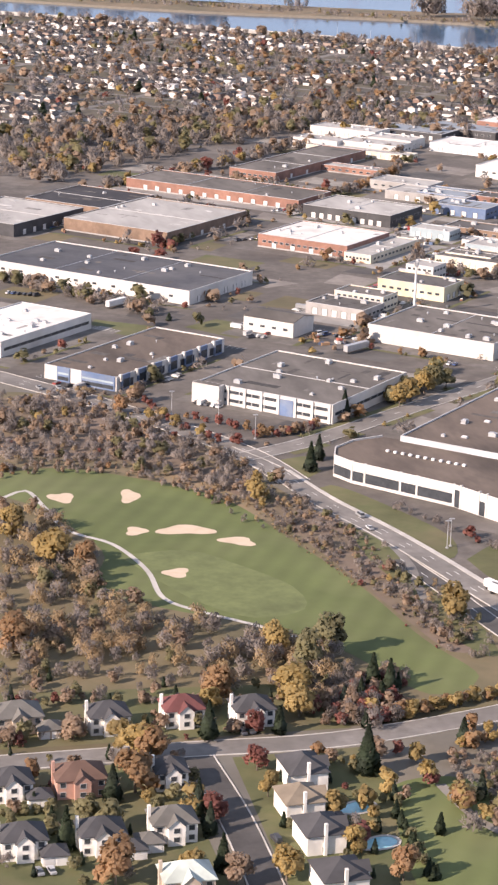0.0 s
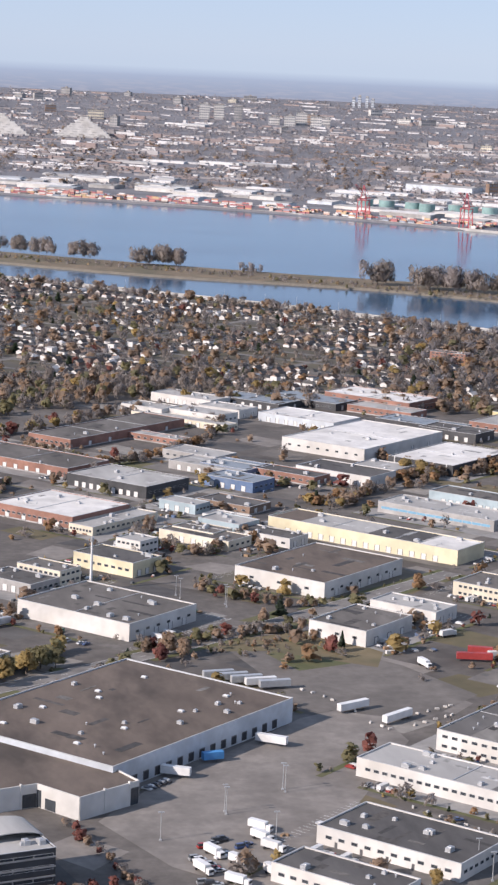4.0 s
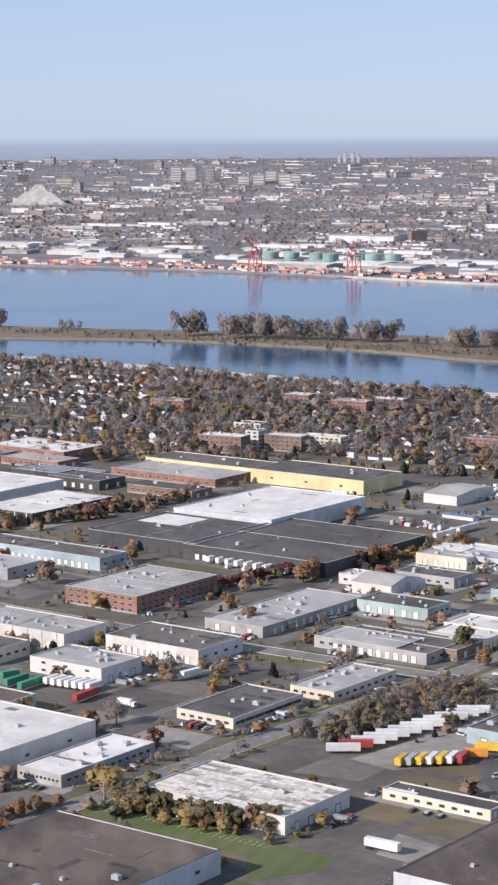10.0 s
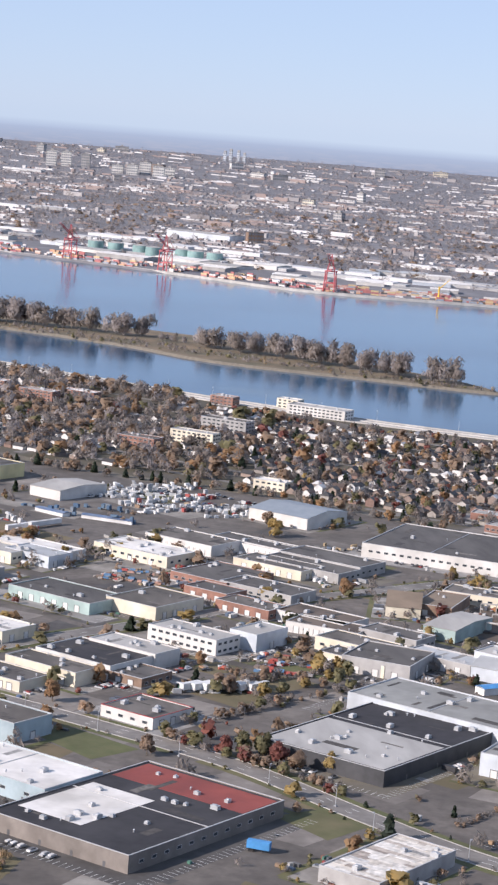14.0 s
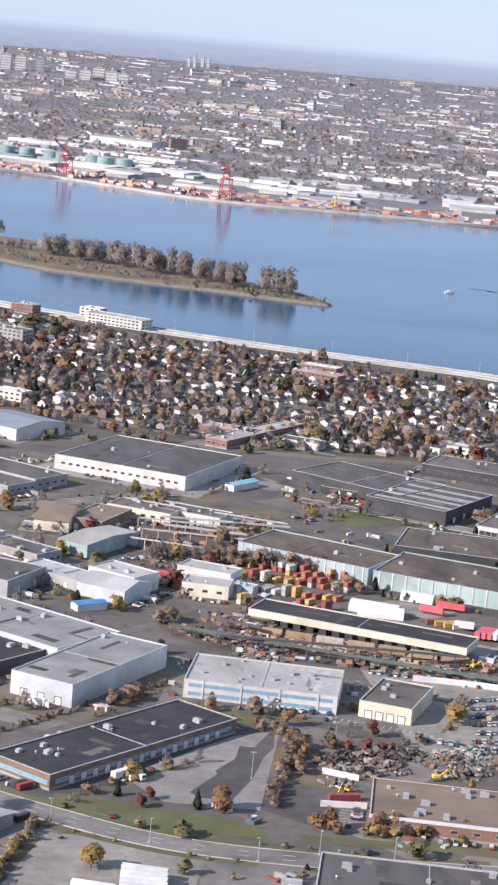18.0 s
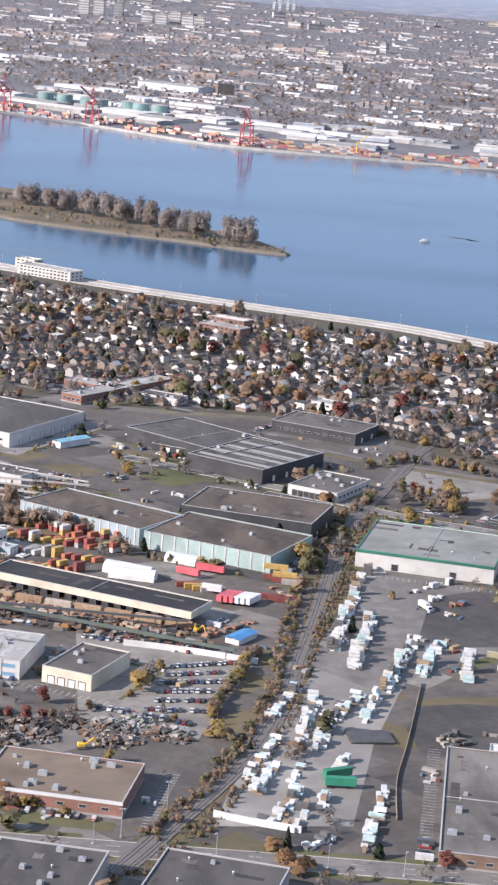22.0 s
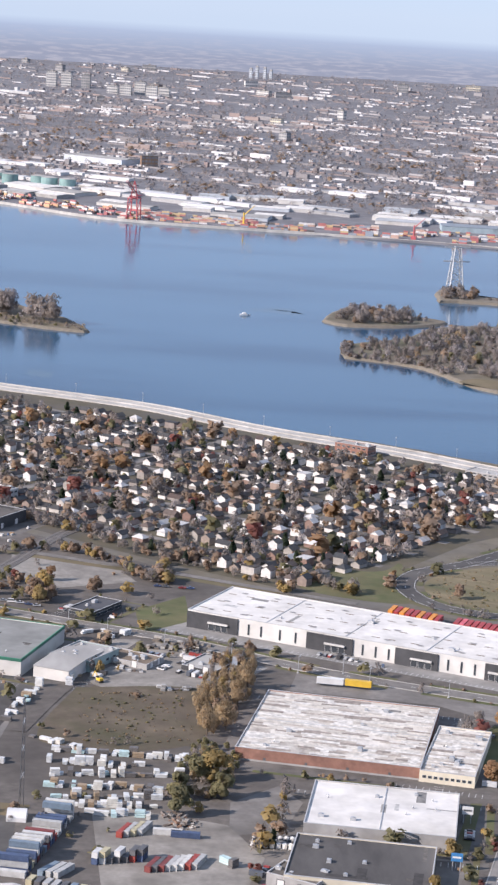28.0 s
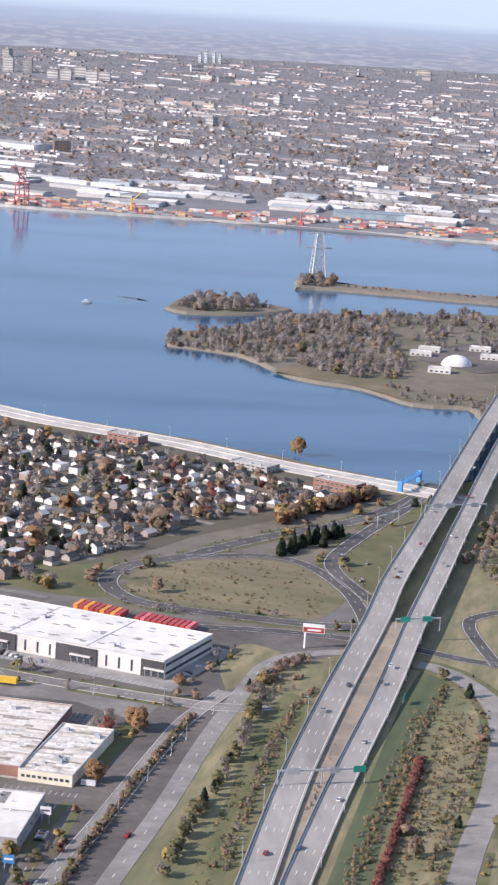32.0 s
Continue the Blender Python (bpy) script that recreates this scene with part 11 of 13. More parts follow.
# pointed white piers of the stepped office fronts
wp_, dp_, hp_ = plan_of(B["lback"])
PIER = bmesh.new()
pier_v = [[PIER.verts.new((x, y, z)) for x, z in ((-0.7, 0), (0.7, 0), (0.7, hp_ + 0.2), (0, hp_ + 2.2), (-0.7, hp_ + 0.2))] for y in (-0.9, 0.1)]
PIER.faces.new(pier_v[0])
PIER.faces.new(pier_v[1][::-1])
for k in range(5):
    PIER.faces.new((pier_v[0][k], pier_v[1][k], pier_v[1][(k + 1) % 5], pier_v[0][(k + 1) % 5]))
bmesh.ops.recalc_face_normals(PIER, faces=PIER.faces[:])
PIER_MESH = mesh_of("pier", PIER, WALL["white"])
for k in range(6):
    part("pier", PIER_MESH, None, B["lback"], at=face_pose("E", wp_, dp_, -dp_ / 2 + (k + 0.5) * dp_ / 6, 0))
wq_, dq_ = plan_of(B["lstrip"])[:2]
for k in range(3):
    part("pier", PIER_MESH, None, B["lstrip"], at=face_pose("E", wq_, dq_, -dq_ / 2 + (k + 0.5) * dq_ / 3, 0))
section(B["lstrip"], 0.70, 0.02, 0.99, 0.98, "dark", "dark roof section")
# membrane sheets of the worn white roofs, soft stains on the distribution roof
SHEETS = paints("worn_roof_sheets", [(0.74, 0.70, 0.64), (0.66, 0.61, 0.54), (0.76, 0.73, 0.68), (0.50, 0.44, 0.38), (0.72, 0.68, 0.61), (0.62, 0.57, 0.50), (0.36, 0.31, 0.27), (0.75, 0.72, 0.67)], 0.85, islands=True, grime=0.45)
sheet = random.Random(17)
for ob in [o for o in scene.objects if o.parent is None and ("worn white" in str(o.get("label", "")) or "weathered" in str(o.get("label", "")) or "peeling" in str(o.get("label", ""))) and "roof" in str(o.get("label", ""))]:
    w, d, h = plan_of(ob)
    bm = bmesh.new()
    v = -d / 2 + 0.7
    while v < d / 2 - 2.2:
        dv = sheet.uniform(1.6, 3.4)
        u = -w / 2 + 0.7
        while u < w / 2 - 3:
            du = min(sheet.uniform(3, 14), w / 2 - 0.7 - u)
            if sheet.random() < 0.8:
                box(bm, u, v, h - 0.38, u + du - 0.1, min(v + dv, d / 2 - 0.7) - 0.08, h - 0.30 + sheet.uniform(0, 0.05))
            u += du
        v += dv
    tagged(part("roof_sheet", bm, SHEETS, ob), "patched and stained roof sheets", "", "", "stuff")
wl, dl, hl = plan_of(B["longW"])
for i in range(15):
    for j in range(3):
        u, v = -wl / 2 + (i + 0.5) * wl / 15 + sheet.uniform(-2, 2), -dl / 2 + (j + 0.6) * dl / 3.4
        box_part(B["longW"], "roof_stain", u - 2.4, v - 0.6, hl - 0.38, u + 2.4, v + 0.6, hl - 0.36 + 0.002 * j, ROOF["tan"])

# ---- scrub, hedges and tree belts of the estate ----
SCRUB = {"bare": 6, "brown": 3, "olive": 1.2, "orange": 0.5, "gold": 0.4}
wood("in the belt beside the estate", [(-795.4, 1538.9), (-744.5, 1567.0), (-636.8, 1690.6), (-506.3, 1806.0), (-450.7, 1870.8), (-421.4, 1984.6), (-504.0, 1947.0), (-646.6, 1851.1), (-773.0, 1768.9)], 430, {"bare": 8, "brown": 2.4, "olive": 1.2, "gold": 0.3, "orange": 0.15}, 8, 13)
wood("in scrub by the road", [(-755.8, 831.5), (-741.9, 811.7), (-733.5, 772.9), (-725.0, 740.0), (-717.0, 709.3), (-718.5, 671.1), (-733.9, 652.7), (-742.8, 690.2), (-749.7, 743.0), (-759.1, 775.9), (-772.0, 797.6)], 85, {"bare": 6, "brown": 3, "tan": 2, "red": 0.6, "olive": 0.6}, 1.2, 3.2)
wood("in scrub by the road", [(-859.0, 885.4), (-834.8, 890.9), (-799.8, 871.0), (-773.8, 833.6), (-772.0, 797.6), (-788.3, 842.6), (-818.9, 869.1), (-860.9, 865.9)], 110, {"bare": 4, "brown": 4, "orange": 0.6}, 1.5, 4)
wood("in scrub behind the dark roof", [(-817.8, 1308.6), (-783.9, 1282.0), (-740.3, 1181.7), (-741.8, 1154.5), (-790.1, 1206.6), (-824.6, 1238.3)], 70, SCRUB, 3, 6)
wood("in scrub behind the truck lot", [(-592.3, 1022.3), (-559.6, 1046.2), (-516.5, 1076.2), (-490.7, 1041.3), (-500.8, 1015.8), (-541.5, 1008.6), (-576.2, 991.4)], 85, {"bare": 5, "brown": 4, "orange": 0.8, "olive": 0.8}, 1.6, 4.4)
wood("in the dry scrub plot", [(-149.4, 831.0), (-129.8, 835.1), (-80.5, 771.2), (-108.1, 754.1), (-137.6, 770.1), (-149.6, 794.5)], 260, {"tan": 7, "brown": 2, "orange": 0.6, "bare": 0.6}, 0.6, 1.5, wide=(1.4, 2.4))
patch("plot_scrub", [(-149.4, 831.0), (-129.8, 835.1), (-80.5, 771.2), (-108.1, 754.1), (-137.7, 767.1), (-149.6, 788.2)], REEDS, 0.1, "tan scrub plot behind a lot", True)
hedge("between the yards", [(-670.7, 964.2), (-651.8, 987.7), (-631.6, 1015.7)], 3.0, {"gold": 4, "olive": 2}, 4.5, 7, 1.5)
hedge("between the yards", [(-744.1, 914.5), (-732.2, 916.9), (-714.4, 927.7)], 2.6, {"red": 3, "orange": 3, "brown": 1}, 2, 4, 1)
hedge("between the yards", [(-714.9, 1327.9), (-643.7, 1428.6)], 3.0, {"olive": 3, "brown": 2}, 2.5, 4.5, 1.2)
hedge("between the yards", [(-788.5, 990.5), (-773.1, 927.3), (-755.1, 903.5)], 5.0, {"bare": 2, "red": 2, "gold": 1}, 2, 4.5, 2)
hedge("between the yards", [(-550.2, 1161.5), (-522.7, 1130.2), (-508.1, 1123.0)], 4.0, {"bare": 3, "brown": 3, "olive": 1}, 2, 4, 1.5)
hedge("between the yards", [(-623.9, 1557.1), (-572.0, 1498.9), (-502.1, 1583.7), (-483.0, 1631.2)], 5.0, {"orange": 2, "brown": 3, "bare": 2}, 4, 7, 2)
hedge("between the yards", [(-450.5, 1373.1), (-429.0, 1371.7), (-400.8, 1426.3)], 5.0, {"orange": 1, "gold": 2, "brown": 3}, 4, 7, 2)
hedge("between the yards", [(-566.3, 1249.3), (-540.8, 1225.5), (-506.0, 1275.8)], 5.0, {"olive": 2, "brown": 3, "bare": 3}, 4, 7, 2.5)
hedge("between the yards", [(-376.9, 1464.9), (-327.6, 1482.5), (-284.8, 1501.1)], 5.0, {"gold": 2, "brown": 3, "orange": 2}, 4, 8, 2.5)
hedge("between the yards", [(-147.3, 1332.0), (-92.4, 1338.4), (-58.0, 1387.3)], 4.0, {"gold": 2, "orange": 3, "brown": 3}, 4, 7, 2)
hedge("between the yards", [(-45.5, 1318.3), (-0.8, 1349.2), (26.5, 1397.9)], 6.0, {"gold": 2, "olive": 2, "bare": 3}, 4, 8, 2.5)
hedge("between the yards", [(-10.2, 942.4), (20.0, 913.5), (55.4, 870.7)], 5.0, {"olive": 2, "red": 1, "brown": 2, "bare": 2}, 3, 6, 2)
hedge("between the yards", [(0.9, 965.7), (21.7, 981.0), (54.3, 1012.6), (93.8, 1041.3)], 4.0, {"bare": 4, "olive": 2, "brown": 3}, 2, 5, 2)
hedge("between the yards", [(30.3, 1064.5), (50.3, 1049.3), (88.0, 1079.9)], 4.0, {"bare": 4, "brown": 3}, 2, 4, 2)
hedge("in front of the long factory", [(250.8, 1160.9), (281.1, 1149.5), (312.4, 1138.6)], 2.6, {"bare": 8, "brown": 1}, 7, 10, 1.0)
hedge("between the yards", [(225.0, 878.8), (239.5, 860.4), (236.3, 823.7)], 4.0, {"orange": 2, "brown": 3}, 3, 5, 2)
hedge("between the yards", [(248.7, 858.6), (271.5, 852.3), (292.4, 869.5)], 4.0, {"red": 2, "bare": 3, "brown": 2}, 2, 5, 2)
hedge("between the yards", [(363.3, 954.0), (341.3, 867.5)], 3.0, {"gold": 2, "brown": 3, "olive": 2}, 3, 5, 1.5)
wood("in the golden thicket", [(581.5, 1059.6), (591.2, 1137.9), (614.8, 1152.2), (610.3, 1082.3), (597.9, 1027.3), (586.2, 1017.2)], 190, {"tan": 8, "brown": 1, "bare": 1.5, "gold": 0.4}, 4, 8.5, wide=(0.5, 0.85))
wood("in the golden thicket", [(569.2, 930.7), (585.3, 1008.8), (605.4, 1003.6), (602.8, 956.9), (584.9, 912.1)], 80, {"gold": 1.2, "olive": 4, "tan": 3, "bare": 1}, 3, 6)
wood("in house gardens", [(-882.9, 639.6), (-798.2, 619.3), (-801.9, 602.6), (-831.9, 598.4), (-886.9, 598.0)], 40, {"brown": 3, "bare": 3, "olive": 1, "fir": 1, "red": 1, "gold": 1}, 2.5, 6)
wood("in house gardens", [(-790.8, 605.3), (-762.3, 605.7), (-752.6, 640.6), (-776.5, 634.4)], 60, {"red": 4, "bare": 4, "brown": 2}, 2.5, 5.5)
patch("plot_vacant", [(523.2, 1073.5), (575.9, 1088.2), (584.0, 1008.6), (531.2, 991.4)], surf("bare_plot", (0.105, 0.085, 0.058), (0.14, 0.115, 0.08), 0.15, 0.95, (0.085, 0.082, 0.045), 0.04, bump=0.3), 0.095, "bare brown vacant plot with weeds", True)
wood("low on the vacant plot", [(523, 1073), (575, 1088), (584, 1008), (531, 993)], 190, {"tan": 4, "olive": 4, "brown": 1, "bare": 1}, 0.3, 0.9, wide=(1.5, 4.0))
patch("verge_golf_road", [(-736.4, 796.9), (-728.4, 792.6), (-718.3, 708.3), (-725.9, 700.2)], GRASS, 0.095, "mown verge along the golf road")
patch("verge_tent", [(487, 752), (492, 780), (498, 815), (503, 815), (496, 780), (490, 752)], GRASS, 0.13, "narrow green strip beside a storage hall")
patch("lawn_corner", [(-749.4, 877.7), (-729.3, 885.5), (-727.3, 863.1), (-743.4, 845.3)], GRASS, 0.095, "corner lawn beside the showroom")

# ---- yards of the steel works and the lumber yard ----
bm = bmesh.new()
ribbon(bm, smooth_line([(304.7, 956.7), (332.4, 951.4), (364.6, 941.3)], 5), 0.3, -0.3, 0, 2.8)
tagged(new("yard_wall", mesh_of("yard_wall", bm, TRAILER_PAINT)), "white panel wall behind a car yard", "wall", "", "structure")
for p, q in (((219.5, 993.8), (334.2, 980.3)), ((218.0, 1024.9), (241.2, 1011.2)), ((209.0, 1213.9), (279.9, 1194.1)), ((208.1, 1233.7), (281.8, 1226.9))):
    d = Vector((q[0] - p[0], q[1] - p[1], 0))
    ob = thing("crane_runway", p[0], p[1], math.degrees(math.atan2(d.y, d.x)), "weathered overhead crane rail on steel posts", "steel frame", "crane rails")
    part("rail", boxed(0, -0.6, 5.4, d.length, 0.6, 6.4), STEEL if p[1] < 1100 else CONCRETE, ob)
    for k in range(int(d.length / 10) + 1):
        part("post", boxed(10 * k - 0.3, -0.3, 0, 10 * k + 0.3, 0.3, 5.4), STEEL, ob)


def bundles(name, lines, palette, label, size, step=3.6, miss=0.2, seed=3, spread=1.2):
    """Loose goods stacked along lines of a yard."""
    r = random.Random(seed)
    rows = []
    for p, q in lines:
        L = math.hypot(q[0] - p[0], q[1] - p[1])
        a = math.atan2(q[1] - p[1], q[0] - p[0])
        for k in range(int(L / step)):
            if r.random() < miss:
                continue
            u = (k + 0.5) * step / L
            z = 0.1
            for _ in range(r.randint(1, 3)):
                h = r.uniform(0.5, size)
                rows.append((p[0] + (q[0] - p[0]) * u + r.uniform(-spread, spread), p[1] + (q[1] - p[1]) * u + r.uniform(-spread, spread), z, r.uniform(2.2, 5), r.uniform(1.4, 2.6), h, a + r.choice((0, 1.571)) + r.uniform(-0.1, 0.1)))
                z += h if r.random() < 0.6 else 0.0
    far_boxes(name, rows, paints(name + "_paint", palette, 0.7, islands=True), label, "stacked goods")


bundles("timber_bundles", (((356.5, 785.4), (365.5, 815.5)), ((365.2, 762.5), (374.0, 793.8)), ((367.0, 871.3), (380.8, 911.6)), ((376.5, 840.6), (388.4, 902.9)), ((384.5, 835.7), (391.3, 880.4)), ((405.4, 873.0), (414.9, 908.0)), ((371.0, 800.0), (378.0, 822.0)), ((379.0, 768.0), (384.0, 790.0)), ((400.5, 966.5), (421.0, 1065.0)), ((408.5, 940.8), (424.5, 1026.1)), ((420.0, 914.0), (438.0, 980.0)), ((392.6, 733.8), (407.6, 795.6)), ((438.8, 936.1), (448.1, 982.9)), ((353.5, 799.2), (368.2, 845.1)), ((386.7, 854.7), (408.1, 907.6)), ((371.7, 736.0), (383.5, 747.9))), [(0.76, 0.77, 0.77), (0.72, 0.73, 0.72), (0.50, 0.64, 0.63), (0.77, 0.77, 0.76), (0.34, 0.24, 0.16), (0.70, 0.71, 0.71), (0.14, 0.14, 0.14), (0.74, 0.75, 0.75)], "pale wrapped and bare timber bundles in a yard", 1.8, 2.4, 0.12)
bundles("brick_stacks", (((235.7, 1017.4), (334.5, 985.5)), ((240.0, 1007.2), (331.4, 976.3)), ((341.7, 974.9), (368.1, 1006.5)), ((376.3, 1065.4), (387.6, 1038.5))), [(0.36, 0.20, 0.13), (0.28, 0.15, 0.10), (0.50, 0.40, 0.30), (0.20, 0.17, 0.15), (0.44, 0.27, 0.17)], "rusty brown steel and timber stacks", 1.3, 3.0, 0.15, 5, 1.8)
bundles("panel_stacks", (((539.8, 1129.5), (555.9, 1132.1)), ((542.4, 1114.9), (557.1, 1114.3)), ((580.4, 1146.5), (597.0, 1144.0)), ((579.9, 1125.9), (597.6, 1123.8)), ((564.7, 1084.6), (595.8, 1089.5)), ((563.2, 1159.4), (583.2, 1152.2))), [(0.20, 0.19, 0.18), (0.40, 0.39, 0.37), (0.55, 0.54, 0.52), (0.16, 0.13, 0.11)], "grey stacks of long panels", 1.2, 3.2, 0.15, 6, 1.2)
bundles("yard_pallets", (((186.6, 1140.8), (249.8, 1136.8)), ((225.7, 1013.3), (267.2, 1031.0)), ((37.0, 1087.9), (92.7, 1116.0)), ((7.3, 1062.9), (31.2, 1070.2)), ((59.6, 1132.0), (123.1, 1169.8)), ((212.8, 1134.9), (231.3, 1111.1)), ((225.0, 986.1), (276.9, 974.8)), ((58.9, 1094.6), (93.1, 1096.4)), ((-473.4, 1019.0), (-445.0, 1027.4)), ((-465.9, 1039.5), (-435.5, 1059.2)), ((-681.5, 1092.0), (-648.8, 1101.7)), ((-678.4, 1079.5), (-653.5, 1083.5))), [(0.45, 0.12, 0.08), (0.60, 0.59, 0.57), (0.20, 0.19, 0.18), (0.36, 0.22, 0.13), (0.10, 0.14, 0.22), (0.66, 0.65, 0.62)], "mixed machines, crates and pallets in open yards", 1.6, 4.0, 0.35, 8, 2.5)
for p, r, n, h in (((256.0, 830.1), 9, 110, 3), ((271.5, 841.0), 8, 90, 3), ((300.9, 843.9), 11, 150, 5), ((322.4, 842.9), 9, 110, 4), ((249.7, 813.4), 7, 60, 2)):
    heap(*p, r, n, "heap of mixed scrap and machine parts", SCRAP, h)

# ---- beside the vast brown warehouse ----
office = next(o for o in scene.objects if "five-storey dark glass" in str(o.get("label", "")))
wo, do, ho = plan_of(office)
bm = bmesh.new()
for k in range(12):
    a, b = math.pi * k / 12, math.pi * (k + 1) / 12
    p = [(-wo / 2 - 0.6, -do * 0.52 * math.cos(a), ho + 2.6 * math.sin(a)), (-wo / 2 - 0.6, -do * 0.52 * math.cos(b), ho + 2.6 * math.sin(b))]
    q = [(wo * 0.1, y, z) for _, y, z in p]
    bm.faces.new([bm.verts.new(v) for v in (p[0], p[1], q[1], q[0])])
bmesh.ops.remove_doubles(bm, verts=bm.verts[:], dist=0.001)
bmesh.ops.solidify(bm, geom=bm.faces[:], thickness=-0.3)
part("curved_roof", bm, ROOF["light"], office, "pale curved metal roof")
for k in range(4):
    u = -wo / 2 + (k + 0.5) * wo / 4
    box_part(office, "clay_strip", u - 0.5, -do / 2 - 0.35, 0, u + 0.5, -do / 2 - 0.13, ho - 1.0, solid("terracotta", (0.36, 0.17, 0.10)), "terracotta wall strip")
for k in range(5):
    box_part(office, "floor_band", -wo / 2 - 0.2, -do / 2 - 0.25, (k + 0.02) * ho / 5, wo / 2 + 0.25, -do / 2 - 0.14, (k + 0.2) * ho / 5, WALL["grey"])
    box_part(office, "floor_band", wo / 2 + 0.12, -do / 2, (k + 0.02) * ho / 5, wo / 2 + 0.24, do / 2, (k + 0.2) * ho / 5, WALL["grey"])
block = next(o for o in scene.objects if "dark ribbed walls" in str(o.get("label", "")))
wb_, db_, hb_ = plan_of(block)
for k in range(14):
    box_part(block, "wall_rib", -wb_ / 2 + (k + 0.3) * wb_ / 14, -db_ / 2 - 0.5, 0, -wb_ / 2 + (k + 0.6) * wb_ / 14, -db_ / 2 - 0.05, hb_, WALL["silver"], "pale vertical rib")
    box_part(block, "wall_rib", wb_ / 2 + 0.05, -db_ / 2 + (k + 0.3) * db_ / 14, 0, wb_ / 2 + 0.5, -db_ / 2 + (k + 0.6) * db_ / 14, hb_, WALL["silver"], "pale vertical rib")
patch("lawn_office", [(-699.4, 748.5), (-679.5, 766.6), (-674.1, 744.6), (-671.5, 710.3), (-687.5, 689.1), (-694.9, 713.9)], GRASS, 0.1, "lawn round a glass office block", True)
patch("lawn_showroom", [(-741.1, 824.8), (-727.9, 844.0), (-709.7, 809.9), (-697.7, 772.5), (-706.5, 749.6), (-721.9, 782.4)], GRASS, 0.1, "lawn between showroom and road", True)
for p, q in (((-574.4, 774.4), (-567.3, 768.1)), ((-574.8, 764.1), (-568.6, 756.7)), ((-572.9, 753.6), (-565.3, 746.2)), ((-594.0, 749.3), (-588.9, 740.6)), ((-586.8, 740.3), (-580.1, 730.3)), ((-599.6, 733.3), (-594.9, 723.8)), ((-575.0, 729.5), (-570.5, 720.0)), ((-590.7, 720.2), (-582.3, 713.2)), ((-702.8, 720.6), (-696.2, 706.1))):
    truck(p, q)
car_row((-599.3, 742.2), (-589.0, 725.8), 7, 20)
car_row((-626.6, 703.3), (-609.5, 684.7), 7, 20)
hedge("between the yards", [(-642.9, 776.9), (-633.7, 750.5), (-621.8, 713.7)], 4.0, {"red": 4, "brown": 2, "bare": 2}, 2, 4, 1.5)
hedge("between the yards", [(-709.7, 809.9), (-694.7, 778.3), (-683.2, 758.0)], 5.0, {"red": 2, "bare": 3, "olive": 1}, 2, 4, 1.5)
hedge("between the yards", [(-402.4, 787.8), (-376.8, 813.6), (-351.8, 837.9), (-325.9, 856.3)], 4.0, {"orange": 4, "brown": 2, "gold": 2}, 2.5, 5, 1.2)
hedge("between the yards", [(-307.5, 880.8), (-292.1, 851.7), (-268.4, 826.6), (-239.1, 815.6)], 2.6, {"olive": 4, "gold": 2, "brown": 2}, 5, 8, 2)
hedge("between the yards", [(-203.6, 938.9), (-188.9, 946.0), (-169.8, 952.8)], 2.6, {"olive": 4, "brown": 2}, 4, 7, 3)
# weed beds that darken the shallows
WEED = surf("weed_bed", (0.026, 0.066, 0.098), (0.036, 0.082, 0.120), 0.05, 0.12)
WEED.node_tree.nodes["Principled BSDF"].inputs["Specular IOR Level"].default_value = 0.36
weeds = random.Random(2)
for p, a, b in (((665.1, 2558.2), 30, 9), ((433.1, 2036.1), 16, 8), ((195.7, 2197.5), 50, 16), ((673.5, 2579.0), 24, 5)):
    pts = [(p[0] + a * math.cos(0.4488 * k) * weeds.uniform(0.6, 1.1), p[1] + b * 2.4 * math.sin(0.4488 * k) * weeds.uniform(0.6, 1.1) - 0.3 * a * math.cos(0.4488 * k)) for k in range(14)]
    patch("weed_bed", pts, WEED, -1.49, "dark weed bed under shallow water", True, "water")

# ---- by the interchange and the golf houses ----
hedge("by the interchange", [(829, 878), (843, 943), (862, 1019), (878, 1090)], 0.9, {"tan": 5, "bare": 4, "olive": 2, "brown": 1}, 0.9, 2.3, 4)
hedge("by the interchange", [(848, 878), (864, 943), (882, 1019), (898, 1090)], 0.9, {"tan": 5, "bare": 4, "olive": 2}, 0.8, 2.2, 6)
hedge("by the interchange", [(816.9, 1487.0), (843.8, 1531.8), (887.4, 1590.1)], 3.0, {"gold": 3, "orange": 3, "brown": 2, "red": 1}, 7, 10, 3)
hedge("by the interchange", [(816.3, 1399.3), (835.8, 1433.1), (857.7, 1461.0)], 3.5, {"fir": 5}, 6, 10, 4)
wood("by the interchange", [(790.4, 1100.2), (809.7, 1171.6), (828.6, 1185.4), (813.8, 1113.3)], 30, {"bare": 3, "tan": 3, "brown": 2, "fir": 0.4}, 2, 4)
hedge("by the interchange", [(814.3, 945.1), (829.8, 1029.0), (854.0, 1148.9)], 3.0, {"brown": 3, "bare": 3}, 0.8, 1.6, 1.5)
wood("by the interchange", [(851.2, 923.3), (888.9, 1107.1), (894.8, 1108.1), (861.1, 924.6)], 60, {"tan": 4, "bare": 3, "olive": 2}, 1, 2.5)
wood("by the interchange", [(932.6, 1402.2), (976.2, 1571.5), (1009.0, 1579.2), (953.4, 1337.9)], 80, {"bare": 6, "brown": 3, "olive": 1}, 5, 9)
wood("in house gardens", [(-880.7, 662.4), (-795.4, 648.7), (-778.7, 625.6), (-801.8, 618.9), (-883.2, 636.1)], 60, {"bare": 4, "brown": 3, "olive": 1, "fir": 1}, 2.5, 6)

